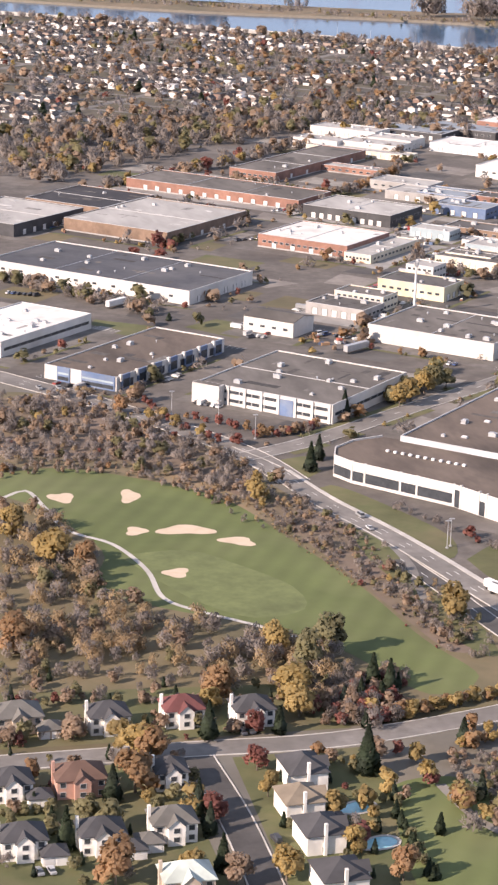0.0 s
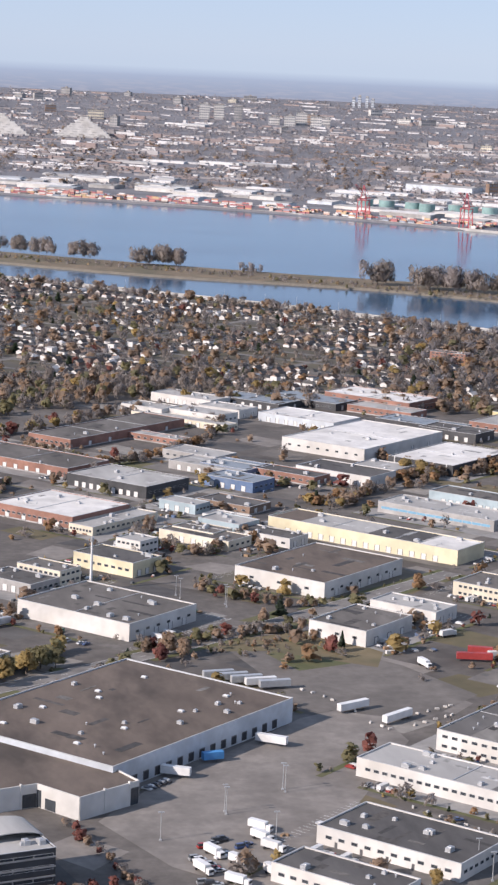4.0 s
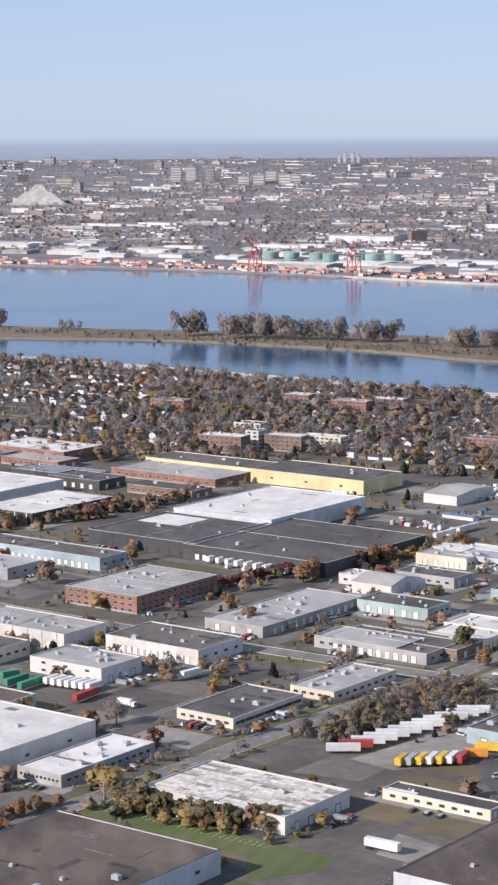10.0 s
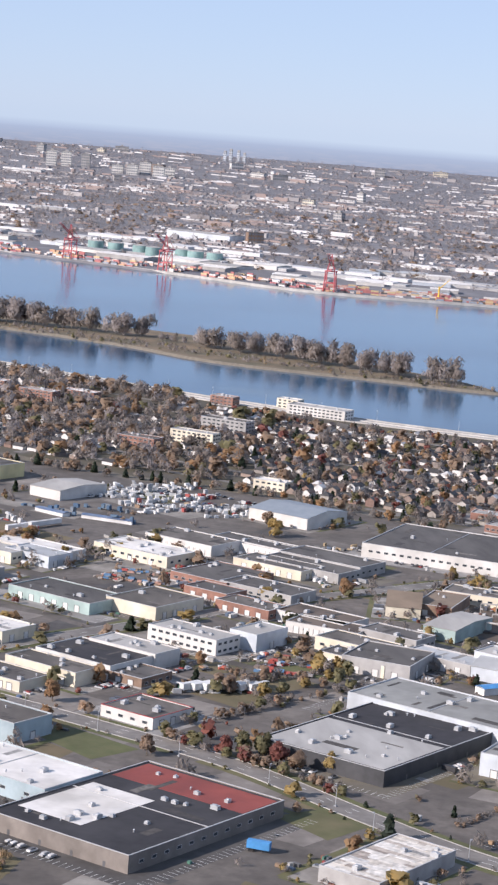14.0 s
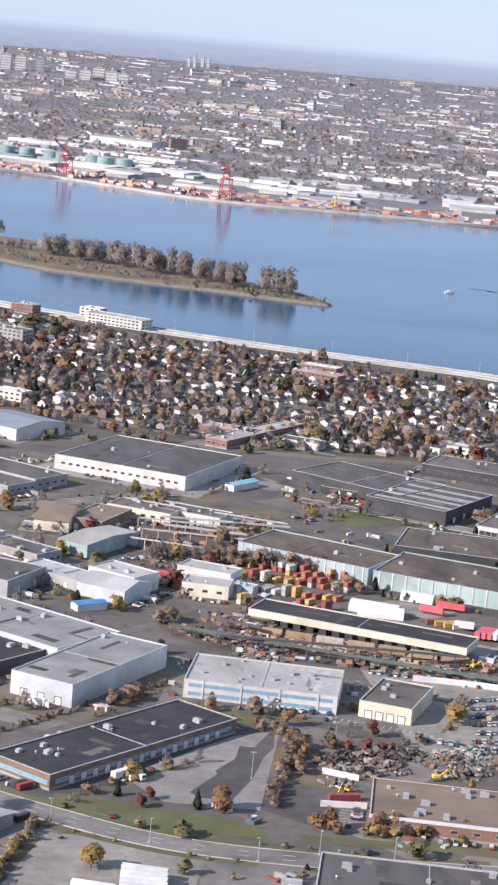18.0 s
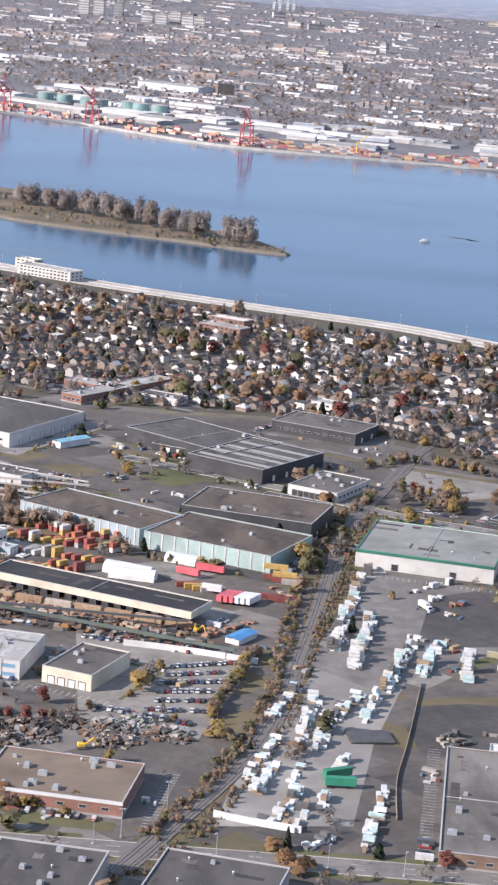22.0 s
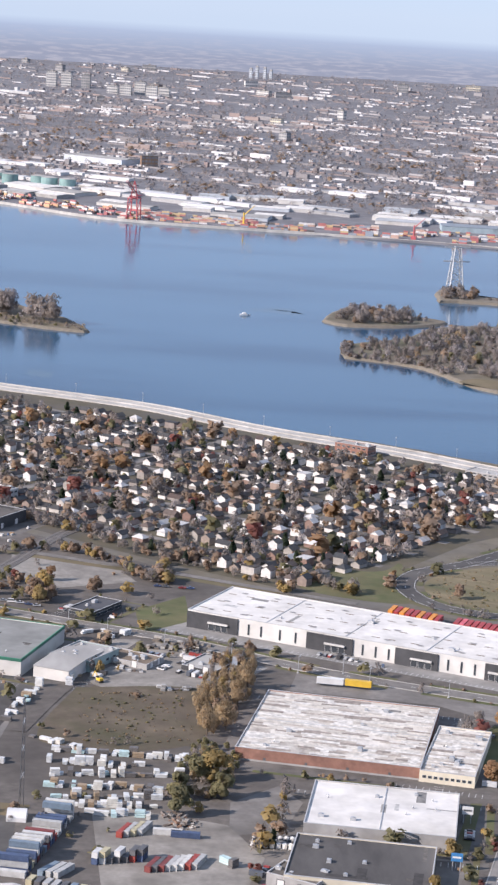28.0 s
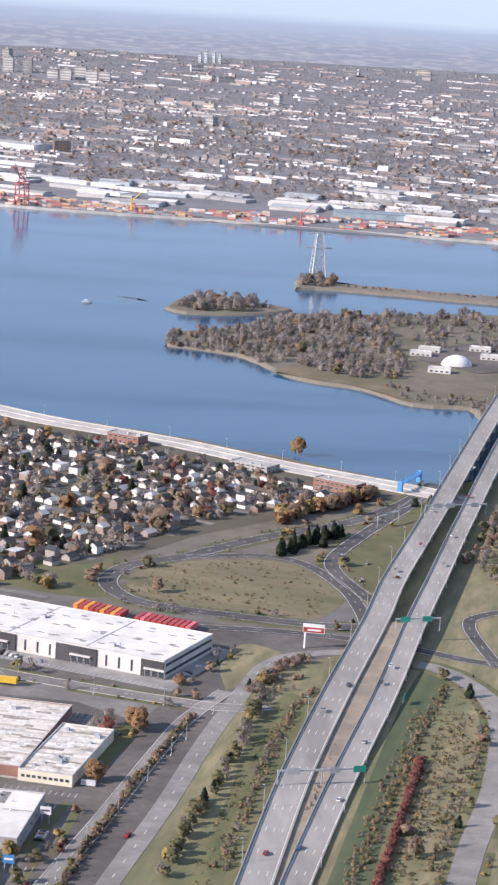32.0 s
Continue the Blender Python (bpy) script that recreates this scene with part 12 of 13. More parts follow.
for ob in [o for o in scene.objects if "white-striped roof" in str(o.get("label", ""))]:
    for k in range(4):
        section(ob, 0.02, 0.10 + 0.22 * k, 0.98, 0.17 + 0.22 * k, "light", "pale roof stripe")
patch("lawn_block", [(-682.1, 669.4), (-659.4, 672.3), (-654.2, 638.4), (-662.8, 607.8), (-677.4, 620.1), (-683.6, 653.7)], GRASS, 0.1, "lawn in front of an office block", True)
patch("verge_golf_bend", [(-733.3, 802.8), (-726.6, 785.2), (-720.5, 740.7), (-714.6, 697.5), (-716.8, 654.6), (-725.7, 665.6), (-729.3, 713.2), (-735.6, 754.7)], GRASS, 0.1, "grass verge inside the road bend", True)
hedge("between the yards", [(-681.9, 706.6), (-673.0, 694.4), (-648.5, 707.6), (-631.7, 713.9)], 5.0, {"red": 3, "bare": 2, "brown": 2}, 2, 4, 2)
hedge("between the yards", [(-768.8, 948.5), (-753.1, 933.2), (-730.4, 917.5)], 4.0, {"red": 3, "orange": 3, "brown": 1}, 2, 4, 1.5)

# ---- trailer park, blue sheds and pipe stacks ----
bundles("trailer_park", (((-3.3, 1547.1), (68.5, 1600.7)), ((5.2, 1512.6), (80.1, 1564.4)), ((15.9, 1484.1), (67.2, 1517.2)), ((66.9, 1515.0), (93.6, 1495.0)), ((-69.5, 1374.9), (-53.3, 1402.9)), ((1.3, 1021.7), (46.8, 1030.8)), ((-91.2, 1450.7), (-52.4, 1416.4))), [(0.64, 0.64, 0.63), (0.60, 0.60, 0.59), (0.66, 0.66, 0.65), (0.40, 0.41, 0.42), (0.62, 0.62, 0.61), (0.34, 0.08, 0.07)], "white trailers packed in a transport yard", 3.2, 4.0, 0.12, 21, 3.0)
bundles("blue_sheds", (((-64.4, 1493.9), (-22.9, 1460.0)), ((-52.1, 1476.7), (13.2, 1442.7)), ((-27.1, 1501.4), (13.4, 1479.6))), [(0.055, 0.115, 0.20), (0.07, 0.14, 0.23), (0.09, 0.15, 0.22), (0.16, 0.19, 0.22), (0.05, 0.10, 0.17)], "navy blue steel storage units in rows", 3.4, 6.0, 0.2, 22, 2.0)
bundles("scrap_goods", (((-20.9, 1272.2), (16.0, 1260.5)), ((-13.8, 1292.1), (19.1, 1284.4)), ((45.7, 1071.2), (75.5, 1062.0)), ((51.4, 1086.6), (81.1, 1081.7)), ((38.1, 1111.8), (55.4, 1125.4)), ((-105.5, 1263.4), (-80.1, 1250.7))), [(0.42, 0.09, 0.07), (0.62, 0.61, 0.60), (0.22, 0.17, 0.14), (0.12, 0.24, 0.40), (0.50, 0.30, 0.24), (0.30, 0.28, 0.27)], "red and white scrap and machine parts", 1.5, 3.0, 0.2, 23, 3.0)
p, q = (397.8, 838.2), (414.7, 869.4)
ob = thing("pipe_stack", (p[0] + q[0]) / 2, (p[1] + q[1]) / 2, 8, "stack of long black drainage pipes in a yard", "pipes")
for k in range(8):
    bm = bmesh.new()
    tube(bm, (-9, -6 + 1.7 * k, 0.8), (9, -6 + 1.7 * k, 0.8), 0.8, n=10)
    part("pipe", bm, STEEL, ob)
for p, q in (((384.4, 803.9), (393.9, 808.9)), ((385.6, 797.1), (393.5, 797.2)), ((480.1, 971.2), (491.7, 965.5))):
    trailer(p, q, "green", "in a lumber yard", 12)
wood("among the far yards", [(-148.7, 1015.4), (-132.4, 1042.5), (-122.5, 1012.0), (-126.2, 972.9), (-148.8, 981.0)], 60, {"bare": 6, "brown": 3}, 3, 6)

wood("low in the rough meadow", [(831.7, 1254.9), (786.2, 1264.0), (746.7, 1274.5), (724.3, 1298.8), (726.5, 1334.5), (755.3, 1367.8), (801.5, 1381.8), (829.5, 1366.6), (849.2, 1307.1)], 380, {"tan": 6, "olive": 3, "gold": 1, "brown": 1}, 0.4, 1.1, wide=(1.8, 4.5))
wood("low in the rough meadow", [(834.1, 848.6), (859.6, 965.3), (887.1, 1088.7), (906.9, 1138.3), (914.4, 1102.1), (878.8, 954.0), (854.5, 851.1)], 380, {"tan": 5, "olive": 4, "gold": 1, "bare": 1}, 0.4, 1.2, wide=(1.6, 3.6))
wood("low in the rough meadow", [(757.9, 839.3), (778.3, 953.9), (800.9, 1057.7), (813.2, 1094.8), (815.4, 1077.3), (795.1, 977.8), (772.3, 857.9)], 240, {"tan": 4, "olive": 4, "gold": 1, "bare": 1}, 0.4, 1.2, wide=(1.4, 3.2))

patch("lawn_strip", [(-422.2, 797.9), (-393.0, 822.7), (-360.1, 851.8), (-354.7, 845.1), (-387.2, 813.0), (-417.7, 788.3)], GRASS, 0.117, "grass strip between a lot and the street")
patch("lawn_strip", [(-369.6, 883.9), (-359.1, 871.4), (-342.4, 855.3), (-347.7, 850.0), (-362.2, 864.2)], GRASS, 0.117, "grass strip between a lot and the street")
patch("lawn_strip", [(-394.7, 772.7), (-366.9, 798.8), (-347.0, 819.7), (-326.5, 838.2), (-322.9, 831.9), (-349.1, 803.6), (-382.4, 771.0)], GRASS, 0.117, "grass under orange trees beside the street")
patch("gravel_lot", [(-200.0, 908.0), (-172.0, 930.0), (-142.3, 966.4), (-112.0, 1008.0), (-93.0, 1000.0), (-122.0, 944.0), (-158.8, 896.0), (-184.0, 889.0)], GRAVEL, 0.113, "pale gravel truck lot")
hedge("between the yards", [(252.6, 759.0), (263.9, 758.4), (276.7, 760.1)], 2.0, {"gold": 4, "orange": 2}, 3, 4.2, 1.2)
hedge("between the yards", [(234.4, 764.3), (241.5, 760.8)], 2.4, {"gold": 3, "orange": 2}, 4, 5, 1.2)
hedge("in the brown strip", [(220.0, 783.2), (228.7, 820.8), (238.9, 865.6)], 1.3, {"brown": 5, "bare": 3}, 3, 4.8, 1.8)
hedge("in the brown strip", [(98.8, 835.3), (129.7, 866.7), (163.3, 902.1), (191.3, 932.6)], 1.8, {"brown": 4, "bare": 4}, 1.6, 3.0, 1.2)
hedge("in the brown strip", [(113.1, 683.2), (121.0, 718.5), (131.6, 754.7)], 1.5, {"brown": 4, "gold": 2, "bare": 2}, 2.4, 4.4, 1.5)
hedge("in the brown strip", [(-303.7, 838.2), (-280.6, 853.7), (-260.1, 829.6), (-239.8, 813.4)], 2.2, {"olive": 4, "gold": 2, "brown": 2}, 4, 7.5, 2.5)


# freight wagons and a conveyor behind the long black-roofed shed
WAGON_PAINT = paints("wagon_paint", [(0.36, 0.24, 0.15), (0.42, 0.30, 0.20), (0.30, 0.15, 0.11), (0.48, 0.42, 0.36), (0.34, 0.19, 0.13)], 0.75)
bm = bmesh.new()
box(bm, -6.6, -1.4, 1.1, 6.6, 1.4, 4.0)
box(bm, -6.4, -1.1, 4.0, 6.4, 1.1, 4.4)
for k in range(7):
    box(bm, -6.3 + 2.1 * k - 0.1, -1.5, 1.2, -6.3 + 2.1 * k + 0.1, 1.5, 3.95)
WAGON_BODY = mesh_of("body", bm, WAGON_PAINT)
WAGON_TRUCK = mesh_of("bogie", boxed(-1.3, -1.1, 0.3, 1.3, 1.1, 1.1), STEEL)
wag_a, wag_b = Vector((*(238.3, 1018.1), 0)), Vector((*(337.1, 983.5), 0))
wag_n = max(3, int((wag_b - wag_a).length / 14.6))
for k in range(wag_n):
    p = wag_a.lerp(wag_b, (k + 0.5) / wag_n)
    wag = thing("freight_wagon", p.x, p.y, math.degrees(math.atan2(wag_b.y - wag_a.y, wag_b.x - wag_a.x)), "rusty tan boxcar standing on a siding", "rail wagon", "wagons on the siding", 0.1)
    part("body", WAGON_BODY, None, wag)
    for s in (-4.4, 4.4):
        part("bogie", WAGON_TRUCK, None, wag, at=pose(s, 0, 0))
con_a, con_b = Vector((*(198.4, 1009.7), 0)), Vector((*(354.5, 944.6), 0))
con = thing("conveyor", con_a.x, con_a.y, math.degrees(math.atan2(con_b.y - con_a.y, con_b.x - con_a.x)), "long raised dark green conveyor on steel posts", "conveyor")
con_len = (con_b - con_a).length
part("gallery", boxed(0, -0.8, 4.2, con_len, 0.8, 5.4), solid("conveyor_green", (0.10, 0.125, 0.105)), con)
for k in range(int(con_len / 11) + 1):
    bm = bmesh.new()
    for s in (-0.6, 0.6):
        box(bm, 11 * k - 0.14, s - 0.14, 0, 11 * k + 0.14, s + 0.14, 4.2)
    box(bm, 11 * k - 0.1, -0.6, 2.2, 11 * k + 0.1, 0.6, 2.4)
    part("post", bm, STEEL, con)


# concrete blocks set out in rows as a lot boundary
bm = bmesh.new()
box(bm, -1.0, -0.45, 0, 1.0, 0.45, 0.6)
box(bm, -0.85, -0.3, 0.6, 0.85, 0.3, 0.85)
BLOCK = mesh_of("concrete_block", bm, solid("pale_concrete", (0.50, 0.48, 0.45), 0.9))
BLOCK_RND = random.Random(12)
for line in ([(-528.1, 958.6), (-516.7, 944.5), (-506.5, 921.9)], [(-491.5, 910.0), (-461.1, 930.9)], [(-518.4, 807.9), (-498.5, 784.9), (-478.8, 758.2)], [(-509.9, 914.2), (-495.9, 896.1)], [(-487.5, 899.1), (-463.7, 916.9)]):
    for p in smooth_line(line, 5.2)[1:]:
        if BLOCK_RND.random() < 0.85:
            b = tagged(new("concrete_block", BLOCK), "pale concrete block marking the edge of a lot", "block", "concrete blocks")
            b.matrix_basis = pose(p.x, p.y, 0.12, 0, 0, BLOCK_RND.uniform(0, 180))

# white drums lined up beside the dark garage
bm = bmesh.new()
tube(bm, (0, 0, 0), (0, 0, 2.0), 1.1, 1.1, 10)
tube(bm, (0, 0, 2.0), (0, 0, 2.35), 0.9, 0.35, 10)
DRUM = mesh_of("drum", bm, TRAILER_PAINT)
d0, d1, d2 = Vector((*(608.6, 884.9), 0)), Vector((*(624.4, 884.3), 0)), Vector((*(607.7, 877.2), 0))
for k in range(7):
    for row in (0, 1):
        p = d0.lerp(d1, k / 6) + (d2 - d0) * row
        b = tagged(new("storage_drum", DRUM), "white round storage drum standing on a lot", "drum", "white drums")
        b.matrix_basis = pose(p.x, p.y, 0.12)

# damp spots on the long white roof
rf = next(c for c in lw.children if c.name.startswith("roof") and "joint" not in c.name and "unit" not in c.name and "vent" not in c.name and "patch" not in c.name)
rz = max(v.co.z for v in rf.data.vertices)
bm = bmesh.new()
for k in range(9):
    for row in range(3):
        u, v = -LX + 2 * LX * (k + 0.5) / 9 + BLOCK_RND.uniform(-2, 2), -LY * 0.7 + LY * 0.7 * row
        ring_v = [bm.verts.new((u + 2.2 * BLOCK_RND.uniform(0.7, 1.2) * math.cos(q * 0.785), v + 1.5 * BLOCK_RND.uniform(0.7, 1.2) * math.sin(q * 0.785), rz + 0.16)) for q in range(8)]
        bm.faces.new(ring_v)
tagged(part("roof_stain", bm, solid("damp_grey", (0.27, 0.26, 0.25), 0.6), lw), "grey damp spots on the roof", "", "", "stuff")

patch("dry_scrub_ground", [(-149.4, 834.5), (-129.8, 837.9), (-79.5, 771.2), (-107.2, 751.8), (-137.7, 767.1), (-149.6, 791.4)], DRY_GRASS, 0.121, "dry brown grass of a scrub plot", True)


# ---- scrap, steel and goods between the works and the brick building ----
for p, r, n, h in (((254, 838), 11, 190, 5.0), ((270, 841), 11, 190, 5.0), ((284, 851), 9, 130, 4.0), ((262, 829), 9, 110, 3.0)):
    heap(*p, r, n, "dark heap of rusty scrap and machine parts", DARK_SCRAP, h)
for p, r, n, h in (((300, 848), 10, 170, 5.0), ((311, 856), 8, 120, 4.0), ((326, 845), 8, 130, 4.0)):
    heap(*p, r, n, "pale heap of shredded metal and appliances", PALE_SCRAP, h)
for pts in ([(244.7, 824.8), (258.3, 817.8)], [(238.9, 787.4), (256.5, 786.7)]):
    bm = bmesh.new()
    ribbon(bm, smooth_line(pts, 5), 0.3, -0.3, 0, 2.4)
    tagged(new("yard_wall", mesh_of("yard_wall", bm, TRAILER_PAINT)), "low white wall of a scrapyard", "wall", "", "structure")
container(249, 795, 8, 0.1, 12)
bundles("steel_stacks", (((197.7, 1028.7), (256.7, 993.1)), ((205.0, 1012.8), (252.7, 980.6)), ((200, 1021), (256, 987)), ((220.9, 1050.6), (264.4, 1015.2)), ((215, 1040), (262, 1006)), ((258, 1010), (335, 978)), ((226, 1032), (262, 1012))), [(0.16, 0.10, 0.075), (0.10, 0.075, 0.062), (0.24, 0.15, 0.11), (0.07, 0.065, 0.062), (0.30, 0.22, 0.17), (0.20, 0.12, 0.09)], "brown stacks of steel bars and beams", 1.3, 2.6, 0.12, 41, 1.4)
bundles("machine_parts", (((273.7, 980.1), (347.3, 962.9)), ((275, 975), (345, 957)), ((190, 1100), (240, 1100)), ((185, 1180), (260, 1150)), ((190, 1205), (262, 1175)), ((200, 1240), (275, 1205))), [(0.06, 0.06, 0.062), (0.14, 0.11, 0.09), (0.26, 0.16, 0.11), (0.34, 0.32, 0.29), (0.42, 0.20, 0.08), (0.10, 0.10, 0.10)], "dark machine parts and rusty offcuts", 1.8, 2.8, 0.15, 42, 2.2)
patch("works_ground", [(192, 1034), (222, 1056), (262, 1036), (340, 992), (352, 966), (300, 972), (258, 976), (206, 1000)], surf("oily_earth", (0.085, 0.064, 0.050), (0.130, 0.104, 0.084), 0.2, 0.95, (0.06, 0.05, 0.043), 0.05, bump=0.2), 0.112, "oily brown ground of a steel yard", True)
patch("works_ground", [(180, 1235), (215, 1262), (285, 1240), (282, 1190), (262, 1150), (196, 1150), (180, 1185)], surf("rusty_earth", (0.105, 0.078, 0.060), (0.150, 0.118, 0.094), 0.2, 0.95, (0.07, 0.058, 0.05), 0.05, bump=0.2), 0.112, "rust-stained ground under crane rails", True)
hall(222.5, 1090.0, 24, 17, -14, 7, "small white block with a stepped flat roof", "cream", "light", {"S": "win 1 3"}, 2, "office_block")
# the tan-roofed brick building's white band
wy, dy_, hy = plan_of(B["yard80"])
box_part(B["yard80"], "fascia", -wy / 2 - 0.15, -dy_ / 2 - 0.22, hy - 1.1, wy / 2 + 0.15, -dy_ / 2 - 0.02, hy + 0.15, TRAILER_PAINT, "white fascia band")
# dark lattice mast between the lumber and container yards
ob = thing("lattice_mast", 508.8, 911.8, 20, "tall dark lattice mast with pale bands", "mast")
for sx, sy in ((-1, -0.6), (1, -0.6), (0, 1.15)):
    bm = bmesh.new()
    tube(bm, (1.1 * sx, 1.1 * sy, 0), (0.35 * sx, 0.35 * sy, 46), 0.16, 0.10, 5)
    part("leg", bm, STEEL, ob)
for k in range(11):
    z0 = 4 + 4 * k
    r0 = 1.1 - 0.75 * z0 / 46
    bm = bmesh.new()
    for a, b in (((-1, -0.6), (1, -0.6)), ((1, -0.6), (0, 1.15)), ((0, 1.15), (-1, -0.6))):
        tube(bm, (a[0] * r0, a[1] * r0, z0), (b[0] * r0, b[1] * r0, z0 + 3.4), 0.09, n=4)
    part("bracing", bm, TRAILER_PAINT if k % 3 == 2 else STEEL, ob)
# white lean-to and pallets by the stained grey roof
hall(467.0, 836.5, 28, 9, -8.9, 5, "long white lean-to shed beside a stained roof", "white", "white", {"S": "doors 3"}, 0, "storage_shed")
bundles("lot_pallets", (((433.0, 852.1), (445.4, 863.7)), ((450.0, 867.8), (465.1, 863.8)), ((436, 848), (450, 858)), ((528, 1150), (545, 1120)), ((560, 1172), (592, 1166)), ((556, 1160), (590, 1154))), [(0.20, 0.17, 0.14), (0.36, 0.32, 0.27), (0.12, 0.115, 0.11), (0.46, 0.43, 0.39)], "stacked grey pallets and crates on a lot", 1.6, 2.6, 0.2, 43, 1.6)
patch("gravel_plot", [(534.1, 1172.0), (578.0, 1168.3), (590.1, 1096.9), (530.6, 1088.6)], GRAVEL, 0.101, "brown gravel storage plot behind a hedge", True)
patch("plot_brown", [(522.5, 1082.5), (588.9, 1086.9), (579.5, 1001.4), (511.1, 996.5)], surf("brown_plot", (0.088, 0.068, 0.048), (0.130, 0.104, 0.072), 0.14, 0.95, (0.075, 0.068, 0.036), 0.04, bump=0.3), 0.104, "rough dark brown vacant plot", True)
# worn dark asphalt in the car park by the black roof
patch("asphalt_patch", [(193.0, 790.2), (205.6, 788.9), (216.1, 814.4), (226.3, 850.8), (215.0, 852.6), (210.2, 830.3), (190.1, 795.9)], ASPHALT_DARK, 0.124, "dark resurfaced strip of a car park")
# vans and trailers massed behind the pale hall
bundles("van_park", (((-3.9, 1584.3), (50.8, 1592.9)), ((0, 1572), (60, 1580)), ((10, 1556), (80, 1562)), ((20.5, 1508.2), (99.4, 1530.6)), ((30, 1498), (90, 1512)), ((60.3, 1481.7), (110, 1500)), ((-10, 1540), (40, 1548))), [(0.68, 0.68, 0.67), (0.64, 0.64, 0.63), (0.10, 0.10, 0.11), (0.70, 0.70, 0.69), (0.36, 0.37, 0.38), (0.66, 0.66, 0.65)], "white vans and trailers parked in rows", 2.6, 4.2, 0.18, 44, 1.8)
hedge("along the suburb edge", [(-110, 1700), (-40, 1660), (20, 1625), (110, 1585), (160, 1545), (225, 1480)], 5.0, {"bare": 6, "brown": 4, "orange": 1, "fir": 0.8}, 5, 9, 6)
hedge("along the suburb edge", [(-330, 1800), (-260, 1775), (-180, 1745), (-120, 1735)], 5.0, {"bare": 6, "brown": 4, "orange": 1, "fir": 0.8}, 5, 10, 7)
hedge("along the suburb edge", [(400, 1470), (470, 1440), (560, 1355), (640, 1292)], 5.0, {"bare": 6, "brown": 4, "gold": 1, "fir": 0.5}, 4, 8, 6)


# ---- paved lots, verges, bushes and parking lines round the halls ----
lot = random.Random(31)
LOT_A = np.array(LOTS)
ROAD_PTS = np.array([(p.x, p.y, w / 2) for line, w in ROAD_LINES for p in line])


def is_free(x, y, margin=1.0):
    """Neither under a building nor on a road."""
    dx, dy = x - LOT_A[:, 0], y - LOT_A[:, 1]
    a = np.radians(LOT_A[:, 4])
    u, v = dx * np.cos(a) + dy * np.sin(a), -dx * np.sin(a) + dy * np.cos(a)
    if np.any((np.abs(u) < LOT_A[:, 2] / 2 + margin) & (np.abs(v) < LOT_A[:, 3] / 2 + margin)):
        return False
    return not np.any(np.hypot(ROAD_PTS[:, 0] - x, ROAD_PTS[:, 1] - y) < ROAD_PTS[:, 2] + margin + 2.0)


verge_rnd = random.Random(77)
verges = bmesh.new()
for line, w in ROAD_LINES:
    if w not in (12, 13, 11) or line[0].y > 1800:
        continue
    for side in (1, -1):
        run = []
        for k, p in enumerate(line):
            d = (line[min(k + 1, len(line) - 1)] - line[max(k - 1, 0)]).normalized()
            q = p + Vector((-d.y, d.x, 0)) * side * (w / 2 + 2.6)
            clear = verge_rnd.random() > 0.10 and min(math.hypot(q.x - a.x, q.y - a.y) - v / 2 for other, v in ROAD_LINES if other is not line for a in other[::2]) > 2.5
            if clear:
                run.append(p)
                if verge_rnd.random() < 0.55:
                    kind = verge_rnd.choices(("bare", "brown", "gold", "olive", "orange", "fir"), (4, 3, 1.2, 3, 1, 0.8))[0]
                    tall = verge_rnd.random() < 0.22
                    WOODS[("between the lots", kind)].append((q.x + verge_rnd.uniform(-1, 1), q.y + verge_rnd.uniform(-1, 1), 0.0, verge_rnd.uniform(3.5, 6.0) if tall else verge_rnd.uniform(1.0, 2.0), verge_rnd.uniform(0, 6.28), verge_rnd.uniform(1.0, 1.8)))
            if (not clear or k == len(line) - 1) and len(run) > 1:
                a, b = (w / 2 + 4.6, w / 2 + 0.6) if side > 0 else (-w / 2 - 0.6, -w / 2 - 4.6)
                ribbon(verges, run, a, b, 0.127)
                run = []
            elif not clear:
                run = []
tagged(new("street_verge", mesh_of("street_verge", verges, GRASS)), "mown grass verges along the estate streets", "grass", "", "stuff")
PAD_PAVING = (ASPHALT_DARK, surf("patched_asphalt", (0.095, 0.086, 0.078), (0.140, 0.128, 0.117), 0.3, 0.9, (0.185, 0.170, 0.156), 0.03), GRAVEL, surf("pale_asphalt", (0.24, 0.23, 0.22), (0.295, 0.285, 0.27), 0.35, 0.9, (0.19, 0.182, 0.172), 0.03), SOIL, surf("stained_asphalt", (0.125, 0.114, 0.103), (0.175, 0.162, 0.148), 0.15, 0.9, (0.072, 0.066, 0.061), 0.06))
done = []
strips, lines, mends = bmesh.new(), bmesh.new(), bmesh.new()
clutter = []
